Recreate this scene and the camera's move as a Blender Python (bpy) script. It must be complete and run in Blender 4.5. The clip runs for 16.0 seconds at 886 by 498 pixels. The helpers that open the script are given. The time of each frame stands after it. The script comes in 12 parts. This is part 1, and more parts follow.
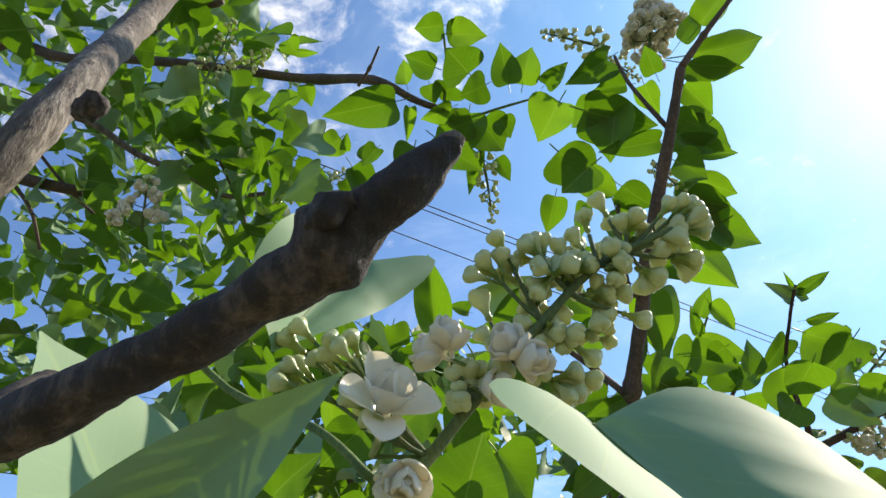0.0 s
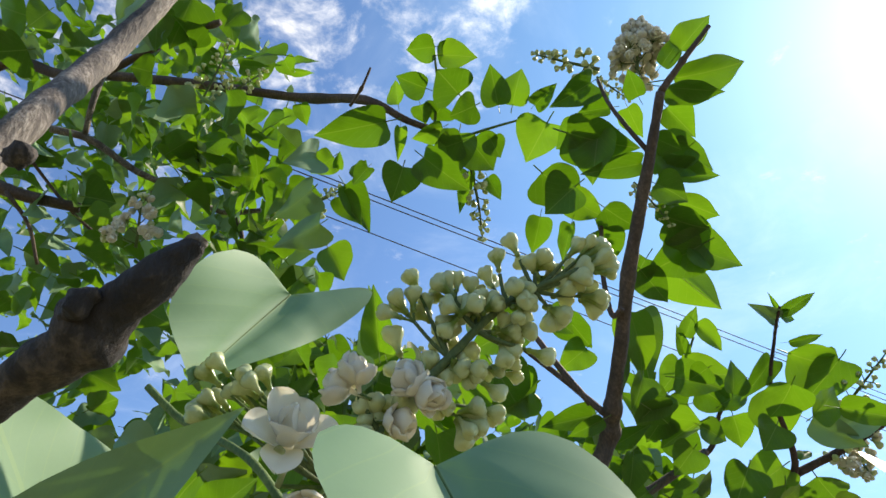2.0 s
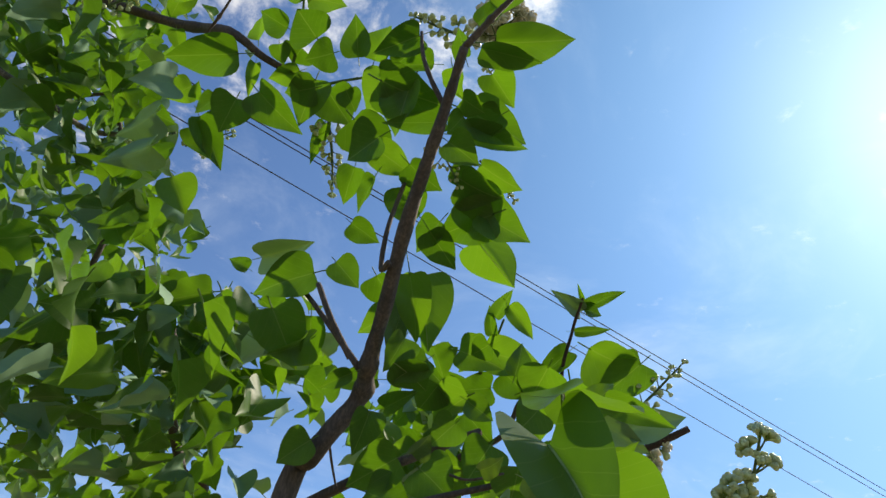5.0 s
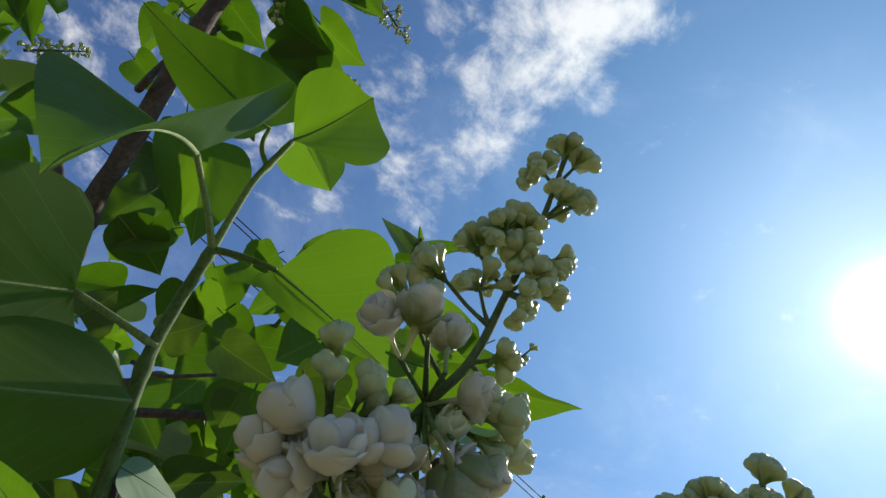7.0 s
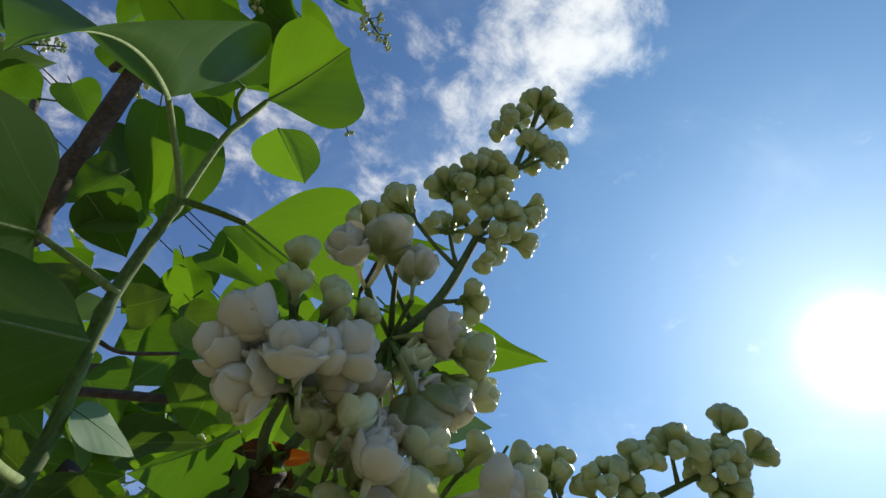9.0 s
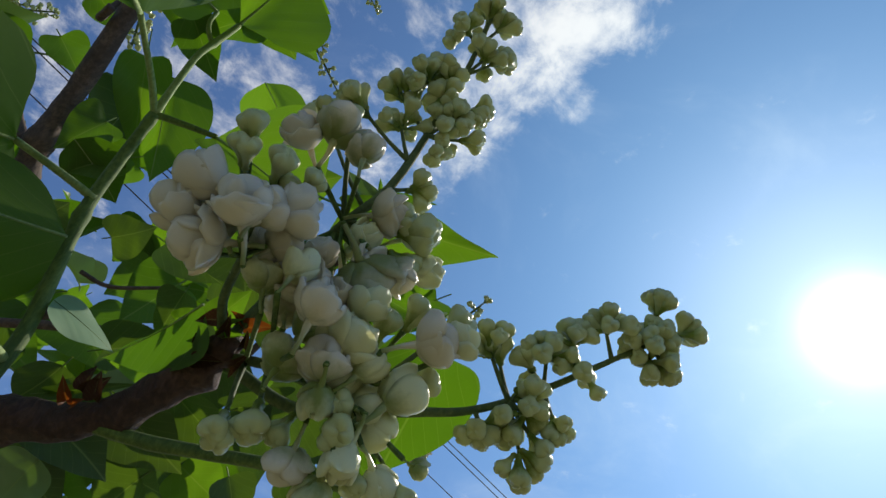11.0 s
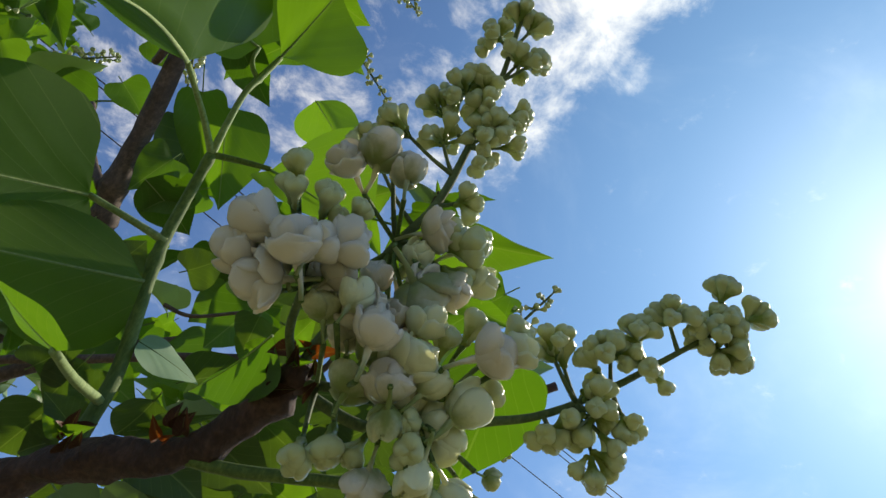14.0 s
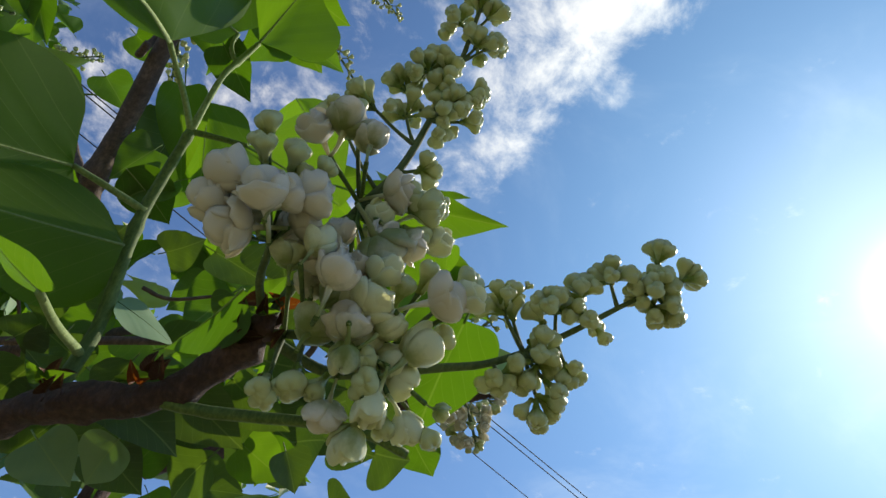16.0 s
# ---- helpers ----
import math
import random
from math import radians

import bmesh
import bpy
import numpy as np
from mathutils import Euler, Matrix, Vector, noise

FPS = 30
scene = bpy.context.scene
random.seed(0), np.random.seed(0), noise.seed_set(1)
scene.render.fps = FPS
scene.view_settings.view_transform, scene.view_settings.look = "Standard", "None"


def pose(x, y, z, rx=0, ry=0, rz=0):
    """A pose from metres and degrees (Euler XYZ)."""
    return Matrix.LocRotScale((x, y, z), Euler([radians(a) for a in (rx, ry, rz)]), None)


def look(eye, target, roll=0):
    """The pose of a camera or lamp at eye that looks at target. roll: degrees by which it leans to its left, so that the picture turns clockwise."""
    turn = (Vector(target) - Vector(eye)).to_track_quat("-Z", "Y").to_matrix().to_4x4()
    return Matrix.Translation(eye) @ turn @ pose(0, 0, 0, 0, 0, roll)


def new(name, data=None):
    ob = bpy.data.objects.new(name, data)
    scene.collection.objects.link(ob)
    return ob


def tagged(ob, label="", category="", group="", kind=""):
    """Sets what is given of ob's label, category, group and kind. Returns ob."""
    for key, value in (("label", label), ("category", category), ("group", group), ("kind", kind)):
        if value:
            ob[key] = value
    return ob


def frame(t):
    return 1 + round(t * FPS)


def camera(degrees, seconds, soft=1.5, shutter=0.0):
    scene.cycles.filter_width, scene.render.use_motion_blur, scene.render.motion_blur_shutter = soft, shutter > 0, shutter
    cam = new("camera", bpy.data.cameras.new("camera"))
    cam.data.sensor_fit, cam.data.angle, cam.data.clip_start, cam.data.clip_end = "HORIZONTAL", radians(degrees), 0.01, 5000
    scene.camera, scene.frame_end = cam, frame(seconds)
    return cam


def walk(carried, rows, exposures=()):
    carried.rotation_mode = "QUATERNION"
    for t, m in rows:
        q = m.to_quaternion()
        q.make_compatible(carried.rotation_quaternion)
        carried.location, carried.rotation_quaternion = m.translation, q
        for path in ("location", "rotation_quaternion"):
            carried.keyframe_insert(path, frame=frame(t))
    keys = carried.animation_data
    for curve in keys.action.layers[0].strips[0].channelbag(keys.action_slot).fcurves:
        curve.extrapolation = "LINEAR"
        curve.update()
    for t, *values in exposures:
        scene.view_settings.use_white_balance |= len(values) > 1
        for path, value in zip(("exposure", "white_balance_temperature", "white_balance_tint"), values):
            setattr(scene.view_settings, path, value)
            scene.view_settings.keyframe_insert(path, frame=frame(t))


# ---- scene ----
cam = camera(67.28, 16.0)
PATH = [
    (0.0, pose(0.0000, 0.0000, 0.0000, 128.00, 0.00, -0.00)),
    (0.5, pose(0.0013, -0.0046, 0.0007, 129.49, -0.60, 0.07)),
    (1.0, pose(0.0115, -0.0045, -0.0016, 129.99, -0.79, 0.22)),
    (1.5, pose(0.0195, -0.0092, -0.0006, 129.36, -0.88, 0.33)),
    (2.0, pose(0.0261, -0.0120, -0.0001, 129.11, -0.75, 0.30)),
    (2.5, pose(0.0279, -0.0149, 0.0016, 129.15, -0.77, -0.13)),
    (3.0, pose(0.0341, -0.0153, -0.0023, 129.36, -0.75, -0.05)),
    (3.2, pose(0.0388, -0.0170, -0.0020, 129.26, -0.77, -0.32)),
    (5.3, pose(0.2553, 0.0606, -0.0150, 129.73, -8.19, -8.05)),
    (5.5, pose(0.2568, 0.0981, -0.0137, 129.94, -8.73, -9.55)),
    (6.0, pose(0.3142, 0.1833, 0.0066, 135.72, -9.04, -18.08)),
    (6.5, pose(0.3807, 0.2332, -0.0002, 139.95, -9.91, -20.43)),
    (7.0, pose(0.3973, 0.2678, -0.0125, 141.70, -10.83, -19.57)),
    (7.5, pose(0.4081, 0.2813, -0.0216, 143.86, -11.00, -19.65)),
    (8.0, pose(0.4084, 0.2782, -0.0177, 144.05, -11.30, -21.22)),
    (8.2, pose(0.4062, 0.2811, -0.0197, 144.28, -10.95, -21.81)),
    (10.3, pose(0.4155, 0.2832, -0.0311, 143.79, -9.99, -22.60)),
    (10.5, pose(0.4197, 0.2828, -0.0345, 143.45, -10.01, -22.35)),
    (11.0, pose(0.4279, 0.2873, -0.0464, 142.42, -10.17, -22.33)),
    (11.5, pose(0.4373, 0.2889, -0.0549, 141.24, -10.59, -22.06)),
    (12.0, pose(0.4240, 0.2771, -0.0580, 139.92, -10.02, -20.11)),
    (12.5, pose(0.4117, 0.2726, -0.0564, 139.63, -11.38, -18.06)),
    (13.0, pose(0.4144, 0.2829, -0.0499, 139.40, -11.23, -16.24)),
    (13.5, pose(0.4224, 0.2821, -0.0467, 139.98, -11.03, -14.81)),
    (14.0, pose(0.4299, 0.2803, -0.0442, 140.14, -10.95, -13.77)),
    (14.5, pose(0.4335, 0.2755, -0.0475, 141.24, -10.84, -14.85)),
    (15.0, pose(0.4382, 0.2750, -0.0479, 141.83, -10.54, -14.98)),
    (15.5, pose(0.4376, 0.2768, -0.0559, 141.44, -10.14, -14.42)),
    (16.0, pose(0.4405, 0.2787, -0.0638, 141.36, -10.23, -15.24)),
]
# stops, white balance and tint
EXPOSURES = [(0.0, 0.55, 7500, 10), (3.2, 0.55, 7500, 10), (5.3, 0.05, 7400, 10), (6.5, -0.25, 6900, 10), (8.0, -0.22, 6950, 10), (11.0, -0.28, 6950, 10), (13.0, -0.30, 7000, 10), (13.5, -0.06, 7150, 10), (14.0, -0.0, 7350, 10), (16.0, -0.03, 7250, 10)]
walk(cam, PATH, EXPOSURES)

# ---- sky and sun ----
SUN_HEIGHT, SUN_TURN = radians(43.7), radians(57.1)   # above the horizon; clockwise from +y
SUN_WAY = Vector((math.sin(SUN_TURN) * math.cos(SUN_HEIGHT), math.cos(SUN_TURN) * math.cos(SUN_HEIGHT), math.sin(SUN_HEIGHT)))


def make_sky():
    world = bpy.data.worlds.new("sky")
    scene.world = world
    world.use_nodes = True
    n, l = world.node_tree.nodes, world.node_tree.links
    n.clear()

    def calc(op, a, b=None, c=None):
        k = n.new("ShaderNodeMath")
        k.operation = op
        for i, v in enumerate((a, b, c)):
            if v is None:
                continue
            if isinstance(v, (int, float)):
                k.inputs[i].default_value = v
            else:
                l.new(v, k.inputs[i])
        return k.outputs[0]

    def mix(fac, a, b, kind="MIX"):
        k = n.new("ShaderNodeMix")
        k.data_type, k.blend_type = "RGBA", kind
        for i, v in ((0, fac), (6, a), (7, b)):
            if isinstance(v, (int, float)):
                k.inputs[i].default_value = v
            elif isinstance(v, tuple):
                k.inputs[i].default_value = (*v, 1)
            else:
                l.new(v, k.inputs[i])
        return k.outputs[2]

    sky = n.new("ShaderNodeTexSky")
    sky.sky_type, sky.sun_disc = "NISHITA", False
    sky.sun_elevation, sky.sun_rotation = SUN_HEIGHT, SUN_TURN
    sky.altitude, sky.air_density, sky.dust_density, sky.ozone_density = 150, 1.0, 0.25, 1.6
    way = n.new("ShaderNodeTexCoord").outputs["Generated"]
    split = n.new("ShaderNodeSeparateXYZ")
    l.new(way, split.inputs[0])
    up = calc("MAXIMUM", calc("ADD", split.outputs[2], 0.08), 0.05)
    flat = n.new("ShaderNodeCombineXYZ")
    l.new(calc("DIVIDE", split.outputs[0], up), flat.inputs[0])
    l.new(calc("DIVIDE", split.outputs[1], up), flat.inputs[1])

    def nearness(direction, lo, hi):
        """1 close to a direction of the sky, 0 away from it, by the cosine between."""
        k = n.new("ShaderNodeVectorMath")
        k.operation = "DOT_PRODUCT"
        l.new(way, k.inputs[0])
        k.inputs[1].default_value = Vector(direction).normalized()
        m = n.new("ShaderNodeMapRange")
        m.interpolation_type = "SMOOTHSTEP"
        l.new(k.outputs["Value"], m.inputs[0])
        m.inputs[1].default_value, m.inputs[2].default_value = lo, hi
        return m.outputs[0], k.outputs["Value"]

    # cumulus bank and thin veils
    puff = n.new("ShaderNodeTexNoise")
    for key, value in (("Scale", 11.0), ("Detail", 10.0), ("Roughness", 0.64), ("Distortion", 0.25)):
        puff.inputs[key].default_value = value
    veil = n.new("ShaderNodeTexNoise")
    for key, value in (("Scale", 2.4), ("Detail", 8.0), ("Roughness", 0.6), ("Distortion", 0.6)):
        veil.inputs[key].default_value = value
    l.new(flat.outputs[0], puff.inputs["Vector"])
    l.new(flat.outputs[0], veil.inputs["Vector"])
    bank = None
    for direction, lo, hi, weight in CLOUDS:
        m = calc("MULTIPLY", nearness(direction, lo, hi)[0], weight)
        bank = m if bank is None else calc("MAXIMUM", bank, m)
    thick = n.new("ShaderNodeMapRange")
    thick.interpolation_type = "SMOOTHSTEP"
    l.new(calc("ADD", puff.outputs[0], calc("SUBTRACT", calc("MULTIPLY", bank, 0.36), 0.36)), thick.inputs[0])
    thick.inputs[1].default_value, thick.inputs[2].default_value = 0.24, 0.62
    thin = n.new("ShaderNodeMapRange")
    thin.interpolation_type = "SMOOTHSTEP"
    l.new(veil.outputs[0], thin.inputs[0])
    thin.inputs[1].default_value, thin.inputs[2].default_value, thin.inputs[4].default_value = 0.46, 0.80, 0.30
    clear = mix(1.0, sky.outputs[0], (0.74, 0.98, 1.30), "MULTIPLY")
    col = mix(thin.outputs[0], clear, (6.2, 7.4, 9.2))
    col = mix(thick.outputs[0], col, (8.6, 8.9, 9.4))
    # the bright ring of scattered light round the sun
    facing = calc("MAXIMUM", nearness(SUN_WAY, 0.0, 1.0)[1], 0.0)
    wide = calc("MULTIPLY", calc("POWER", facing, 7.0), 3.5)
    close = calc("MULTIPLY", calc("POWER", facing, 40.0), 3.0)
    core = calc("MULTIPLY", calc("POWER", facing, 900.0), 22.0)
    halo = n.new("ShaderNodeCombineColor")
    ring = calc("ADD", calc("ADD", wide, close), core)
    l.new(calc("ADD", calc("MULTIPLY", wide, 0.26), calc("ADD", close, core)), halo.inputs[0])
    l.new(calc("ADD", calc("MULTIPLY", wide, 0.72), calc("ADD", close, core)), halo.inputs[1])
    l.new(ring, halo.inputs[2])
    col = mix(1.0, col, halo.outputs[0], "ADD")
    back = n.new("ShaderNodeBackground")
    back.inputs[1].default_value = 0.12
    l.new(col, back.inputs[0])
    out = n.new("ShaderNodeOutputWorld")
    l.new(back.outputs[0], out.inputs[0])


# direction, cosine where a cloud begins and where it is full, weight
CLOUDS = (
    ((0.134, 0.262, 0.956), 0.9900, 0.9995, 0.95), ((0.097, 0.320, 0.942), 0.9920, 0.9995, 0.95), ((0.070, 0.410, 0.909), 0.9935, 0.9996, 0.80),
    ((0.052, 0.490, 0.870), 0.9940, 0.9997, 0.62), ((0.190, 0.262, 0.946), 0.9965, 0.9998, 0.75), ((0.187, 0.368, 0.911), 0.9988, 0.99995, 0.72),
    ((-0.03, 0.440, 0.897), 0.980, 0.999, 0.40), ((-0.03, 0.530, 0.847), 0.985, 0.999, 0.42), ((-0.138, 0.447, 0.884), 0.975, 0.998, 0.34),
    ((-0.266, 0.522, 0.811), 0.985, 0.998, 0.50), ((-0.149, 0.598, 0.787), 0.990, 0.999, 0.35), ((-0.378, 0.616, 0.691), 0.980, 0.998, 0.22),
    ((-0.507, 0.527, 0.682), 0.975, 0.999, 0.40),
)
make_sky()
sun = new("sun", bpy.data.lights.new("sun", "SUN"))
sun.data.energy, sun.data.angle, sun.data.color = 5.0, radians(0.53), (1.0, 0.95, 0.86)
sun.matrix_world = look(SUN_WAY * 30, (0, 0, 0))

# ---- materials ----
def material(name):
    m = bpy.data.materials.new(name)
    m.use_nodes = True
    m.node_tree.nodes.clear()
    return m, m.node_tree.nodes, m.node_tree.links


def add(nodes, kind, **values):
    n = nodes.new(kind)
    for key, value in values.items():
        if key in n.inputs:
            n.inputs[key].default_value = value
    return n


def ramp(nodes, stops):
    n = nodes.new("ShaderNodeValToRGB")
    while len(n.color_ramp.elements) < len(stops):
        n.color_ramp.elements.new(0.5)
    for e, (at, c) in zip(n.color_ramp.elements, stops):
        e.position, e.color = at, (*c, 1)
    return n


def calc(nodes, links, op, a, b=None, c=None):
    n = nodes.new("ShaderNodeMath")
    n.operation = op
    for i, v in enumerate((a, b, c)):
        if v is None:
            continue
        if isinstance(v, (int, float)):
            n.inputs[i].default_value = v
        else:
            links.new(v, n.inputs[i])
    return n.outputs[0]


def mixed(nodes, links, fac, a, b):
    n = nodes.new("ShaderNodeMix")
    n.data_type = "RGBA"
    for i, v in ((0, fac), (6, a), (7, b)):
        if isinstance(v, (int, float)):
            n.inputs[i].default_value = v
        elif isinstance(v, tuple):
            n.inputs[i].default_value = (*v, 1)
        else:
            links.new(v, n.inputs[i])
    return n.outputs[2]


def leaf_material(name, dark, light, through_dark, through_light, gloss=0.42, share=0.5, shine=0.32, relief=0.10):
    """A thin blade: a waxy reflecting side, light that shines through, branching veins."""
    m, n, l = material(name)
    uv = add(n, "ShaderNodeUVMap")
    split = add(n, "ShaderNodeSeparateXYZ")
    l.new(uv.outputs[0], split.inputs[0])
    u, v = split.outputs[0], split.outputs[1]
    side = calc(n, l, "ABSOLUTE", calc(n, l, "SUBTRACT", u, 0.5))
    wander = add(n, "ShaderNodeTexNoise", Scale=2.2, Detail=1.0)
    l.new(uv.outputs[0], wander.inputs["Vector"])
    # midrib, and side veins that leave it at an angle and bend towards the tip
    rib = calc(n, l, "LESS_THAN", side, 0.011)
    bent = calc(n, l, "SUBTRACT", v, calc(n, l, "MULTIPLY", calc(n, l, "POWER", side, 0.72), 0.85))
    saw = calc(n, l, "PINGPONG", calc(n, l, "MULTIPLY", calc(n, l, "MULTIPLY_ADD", wander.outputs[0], 0.09, bent), 6.5), 0.5)
    vein = calc(n, l, "LESS_THAN", saw, 0.024)
    veins = calc(n, l, "MAXIMUM", rib, calc(n, l, "MULTIPLY", vein, 0.55))
    swell = calc(n, l, "MULTIPLY", calc(n, l, "SINE", calc(n, l, "MULTIPLY", saw, 3.1)), calc(n, l, "MINIMUM", calc(n, l, "MULTIPLY", side, 6.0), 1.0))
    info = add(n, "ShaderNodeObjectInfo")
    island = add(n, "ShaderNodeNewGeometry")
    pick = calc(n, l, "FRACT", calc(n, l, "ADD", info.outputs["Random"], island.outputs["Random Per Island"]))
    tex = add(n, "ShaderNodeTexCoord")
    blot = add(n, "ShaderNodeTexNoise", Scale=3.0, Detail=4.0, Roughness=0.6)
    fine = add(n, "ShaderNodeTexNoise", Scale=60.0, Detail=3.0, Roughness=0.7)
    l.new(tex.outputs["UV"], blot.inputs["Vector"])
    l.new(tex.outputs["UV"], fine.inputs["Vector"])
    tone = calc(n, l, "MULTIPLY_ADD", blot.outputs[0], 0.55, calc(n, l, "MULTIPLY", pick, 0.5))
    tone = calc(n, l, "MULTIPLY_ADD", fine.outputs[0], 0.18, calc(n, l, "SUBTRACT", tone, 0.09))
    face = mixed(n, l, tone, dark, light)
    face = mixed(n, l, calc(n, l, "MULTIPLY", veins, 0.28), face, (0.26, 0.36, 0.14))
    glow = mixed(n, l, tone, through_dark, through_light)
    glow = mixed(n, l, calc(n, l, "MULTIPLY", veins, 0.30), glow, (0.26, 0.36, 0.04))
    bump = add(n, "ShaderNodeBump", Strength=relief, Distance=0.0004)
    l.new(calc(n, l, "MULTIPLY_ADD", fine.outputs[0], 0.25, swell), bump.inputs["Height"])
    body = add(n, "ShaderNodeBsdfPrincipled", Roughness=gloss)
    body.inputs["Specular IOR Level"].default_value = shine
    l.new(face, body.inputs["Base Color"])
    l.new(bump.outputs[0], body.inputs["Normal"])
    rough = calc(n, l, "MULTIPLY_ADD", blot.outputs[0], 0.2, gloss - 0.1)
    l.new(rough, body.inputs["Roughness"])
    lit = add(n, "ShaderNodeBsdfTranslucent")
    l.new(glow, lit.inputs["Color"])
    mix = add(n, "ShaderNodeMixShader", Fac=share)
    l.new(body.outputs[0], mix.inputs[1])
    l.new(lit.outputs[0], mix.inputs[2])
    out = add(n, "ShaderNodeOutputMaterial")
    l.new(mix.outputs[0], out.inputs[0])
    return m


def bark_material(name, dark, mid, light, scale=90.0, depth=0.0012, stops=(0.38, 0.56, 0.75)):
    m, n, l = material(name)
    tex = add(n, "ShaderNodeTexCoord")
    stretch = add(n, "ShaderNodeMapping")
    stretch.inputs["Scale"].default_value = (1.0, 1.0, 0.3)
    l.new(tex.outputs["Object"], stretch.inputs[0])
    big = add(n, "ShaderNodeTexNoise", Scale=scale * 0.35, Detail=5.0, Roughness=0.65)
    small = add(n, "ShaderNodeTexNoise", Scale=scale * 4, Detail=6.0, Roughness=0.7)
    crack = add(n, "ShaderNodeTexVoronoi", Scale=scale * 2)
    for t in (big, small, crack):
        l.new(stretch.outputs[0], t.inputs["Vector"])
    tone = calc(n, l, "MULTIPLY_ADD", small.outputs[0], 0.6, calc(n, l, "MULTIPLY", big.outputs[0], 0.55))
    col = ramp(n, tuple(zip(stops, (dark, mid, light))))
    l.new(tone, col.inputs[0])
    bump = add(n, "ShaderNodeBump", Strength=0.8, Distance=depth)
    l.new(calc(n, l, "ADD", small.outputs[0], calc(n, l, "MULTIPLY", crack.outputs[0], 0.6)), bump.inputs["Height"])
    body = add(n, "ShaderNodeBsdfPrincipled", Roughness=0.78)
    l.new(col.outputs[0], body.inputs["Base Color"])
    l.new(bump.outputs[0], body.inputs["Normal"])
    out = add(n, "ShaderNodeOutputMaterial")
    l.new(body.outputs[0], out.inputs[0])
    return m


def petal_material(name, low, high, glow, share, gloss=0.35, flesh=0.0):
    """Bud and petal flesh: greener towards the foot of the flower, waxy, lets light through."""
    m, n, l = material(name)
    tex = add(n, "ShaderNodeTexCoord")
    split = add(n, "ShaderNodeSeparateXYZ")
    l.new(tex.outputs["Generated"], split.inputs[0])
    info = add(n, "ShaderNodeObjectInfo")
    spot = add(n, "ShaderNodeTexNoise", Scale=4.0, Detail=4.0, Roughness=0.6)
    l.new(tex.outputs["Generated"], spot.inputs["Vector"])
    grade = calc(n, l, "ADD", split.outputs[2], calc(n, l, "MULTIPLY", calc(n, l, "SUBTRACT", info.outputs["Random"], 0.5), 0.5))
    grade = calc(n, l, "MULTIPLY_ADD", calc(n, l, "SUBTRACT", spot.outputs[0], 0.5), 0.5, grade)
    col = ramp(n, ((0.24, low), (0.56, high)))
    l.new(grade, col.inputs[0])
    bump = add(n, "ShaderNodeBump", Strength=0.35, Distance=0.0006)
    l.new(spot.outputs[0], bump.inputs["Height"])
    body = add(n, "ShaderNodeBsdfPrincipled", Roughness=gloss)
    l.new(col.outputs[0], body.inputs["Base Color"])
    l.new(bump.outputs[0], body.inputs["Normal"])
    body.inputs["Subsurface Weight"].default_value = flesh
    body.inputs["Subsurface Scale"].default_value = 0.002
    body.inputs["Subsurface Radius"].default_value = (1.0, 0.9, 0.65)
    lit = add(n, "ShaderNodeBsdfTranslucent", Color=(*glow, 1))
    mix = add(n, "ShaderNodeMixShader", Fac=share)
    l.new(body.outputs[0], mix.inputs[1])
    l.new(lit.outputs[0], mix.inputs[2])
    out = add(n, "ShaderNodeOutputMaterial")
    l.new(mix.outputs[0], out.inputs[0])
    return m


LEAF = leaf_material("lilac leaf", (0.044, 0.090, 0.018), (0.090, 0.155, 0.032), (0.065, 0.17, 0.004), (0.14, 0.31, 0.008), 0.44, 0.42, 0.18)
LEAF_PALE = leaf_material("waxy lilac leaf", (0.14, 0.25, 0.135), (0.225, 0.345, 0.205), (0.06, 0.14, 0.01), (0.12, 0.22, 0.02), 0.62, 0.2, 0.22, 0.06)
# greyish leaf underside, with the bush's shade put into a darker colour
LEAF_SHADY = leaf_material("shade-darkened lilac leaf", (0.040, 0.064, 0.028), (0.075, 0.115, 0.05), (0.055, 0.12, 0.006), (0.13, 0.23, 0.012), 0.55, 0.36, 0.2)
LEAF_YOUNG = leaf_material("young lilac leaf", (0.05, 0.11, 0.02), (0.10, 0.18, 0.035), (0.095, 0.23, 0.006), (0.185, 0.36, 0.012), 0.44, 0.50, 0.22)
BARK = bark_material("lilac bark", (0.028, 0.018, 0.012), (0.066, 0.042, 0.030), (0.15, 0.10, 0.072))
BARK_DARK = bark_material("dark brown bark", (0.008, 0.005, 0.004), (0.028, 0.018, 0.013), (0.13, 0.095, 0.072), 150.0, 0.0018, (0.46, 0.60, 0.74))
BARK_GREY = bark_material("weathered grey bark", (0.030, 0.022, 0.017), (0.105, 0.080, 0.062), (0.34, 0.29, 0.235), 150.0, 0.0022, (0.40, 0.57, 0.74))
BARK_RED = bark_material("young brown bark", (0.018, 0.008, 0.006), (0.048, 0.021, 0.015), (0.11, 0.055, 0.038), 160.0, 0.0022)
STEM = bark_material("green stalk", (0.03, 0.062, 0.010), (0.07, 0.12, 0.022), (0.15, 0.22, 0.05), 200.0, 0.0003)
STALK_PALE = bark_material("pale leaf stalk", (0.10, 0.16, 0.05), (0.19, 0.27, 0.09), (0.32, 0.40, 0.17), 200.0, 0.0003)
STALK_DARK = bark_material("flower stalk", (0.035, 0.06, 0.018), (0.07, 0.105, 0.035), (0.13, 0.17, 0.06), 220.0, 0.0003)
BUD = petal_material("flower bud", (0.14, 0.22, 0.04), (0.54, 0.59, 0.31), (0.62, 0.60, 0.24), 0.24, 0.22, 0.1)
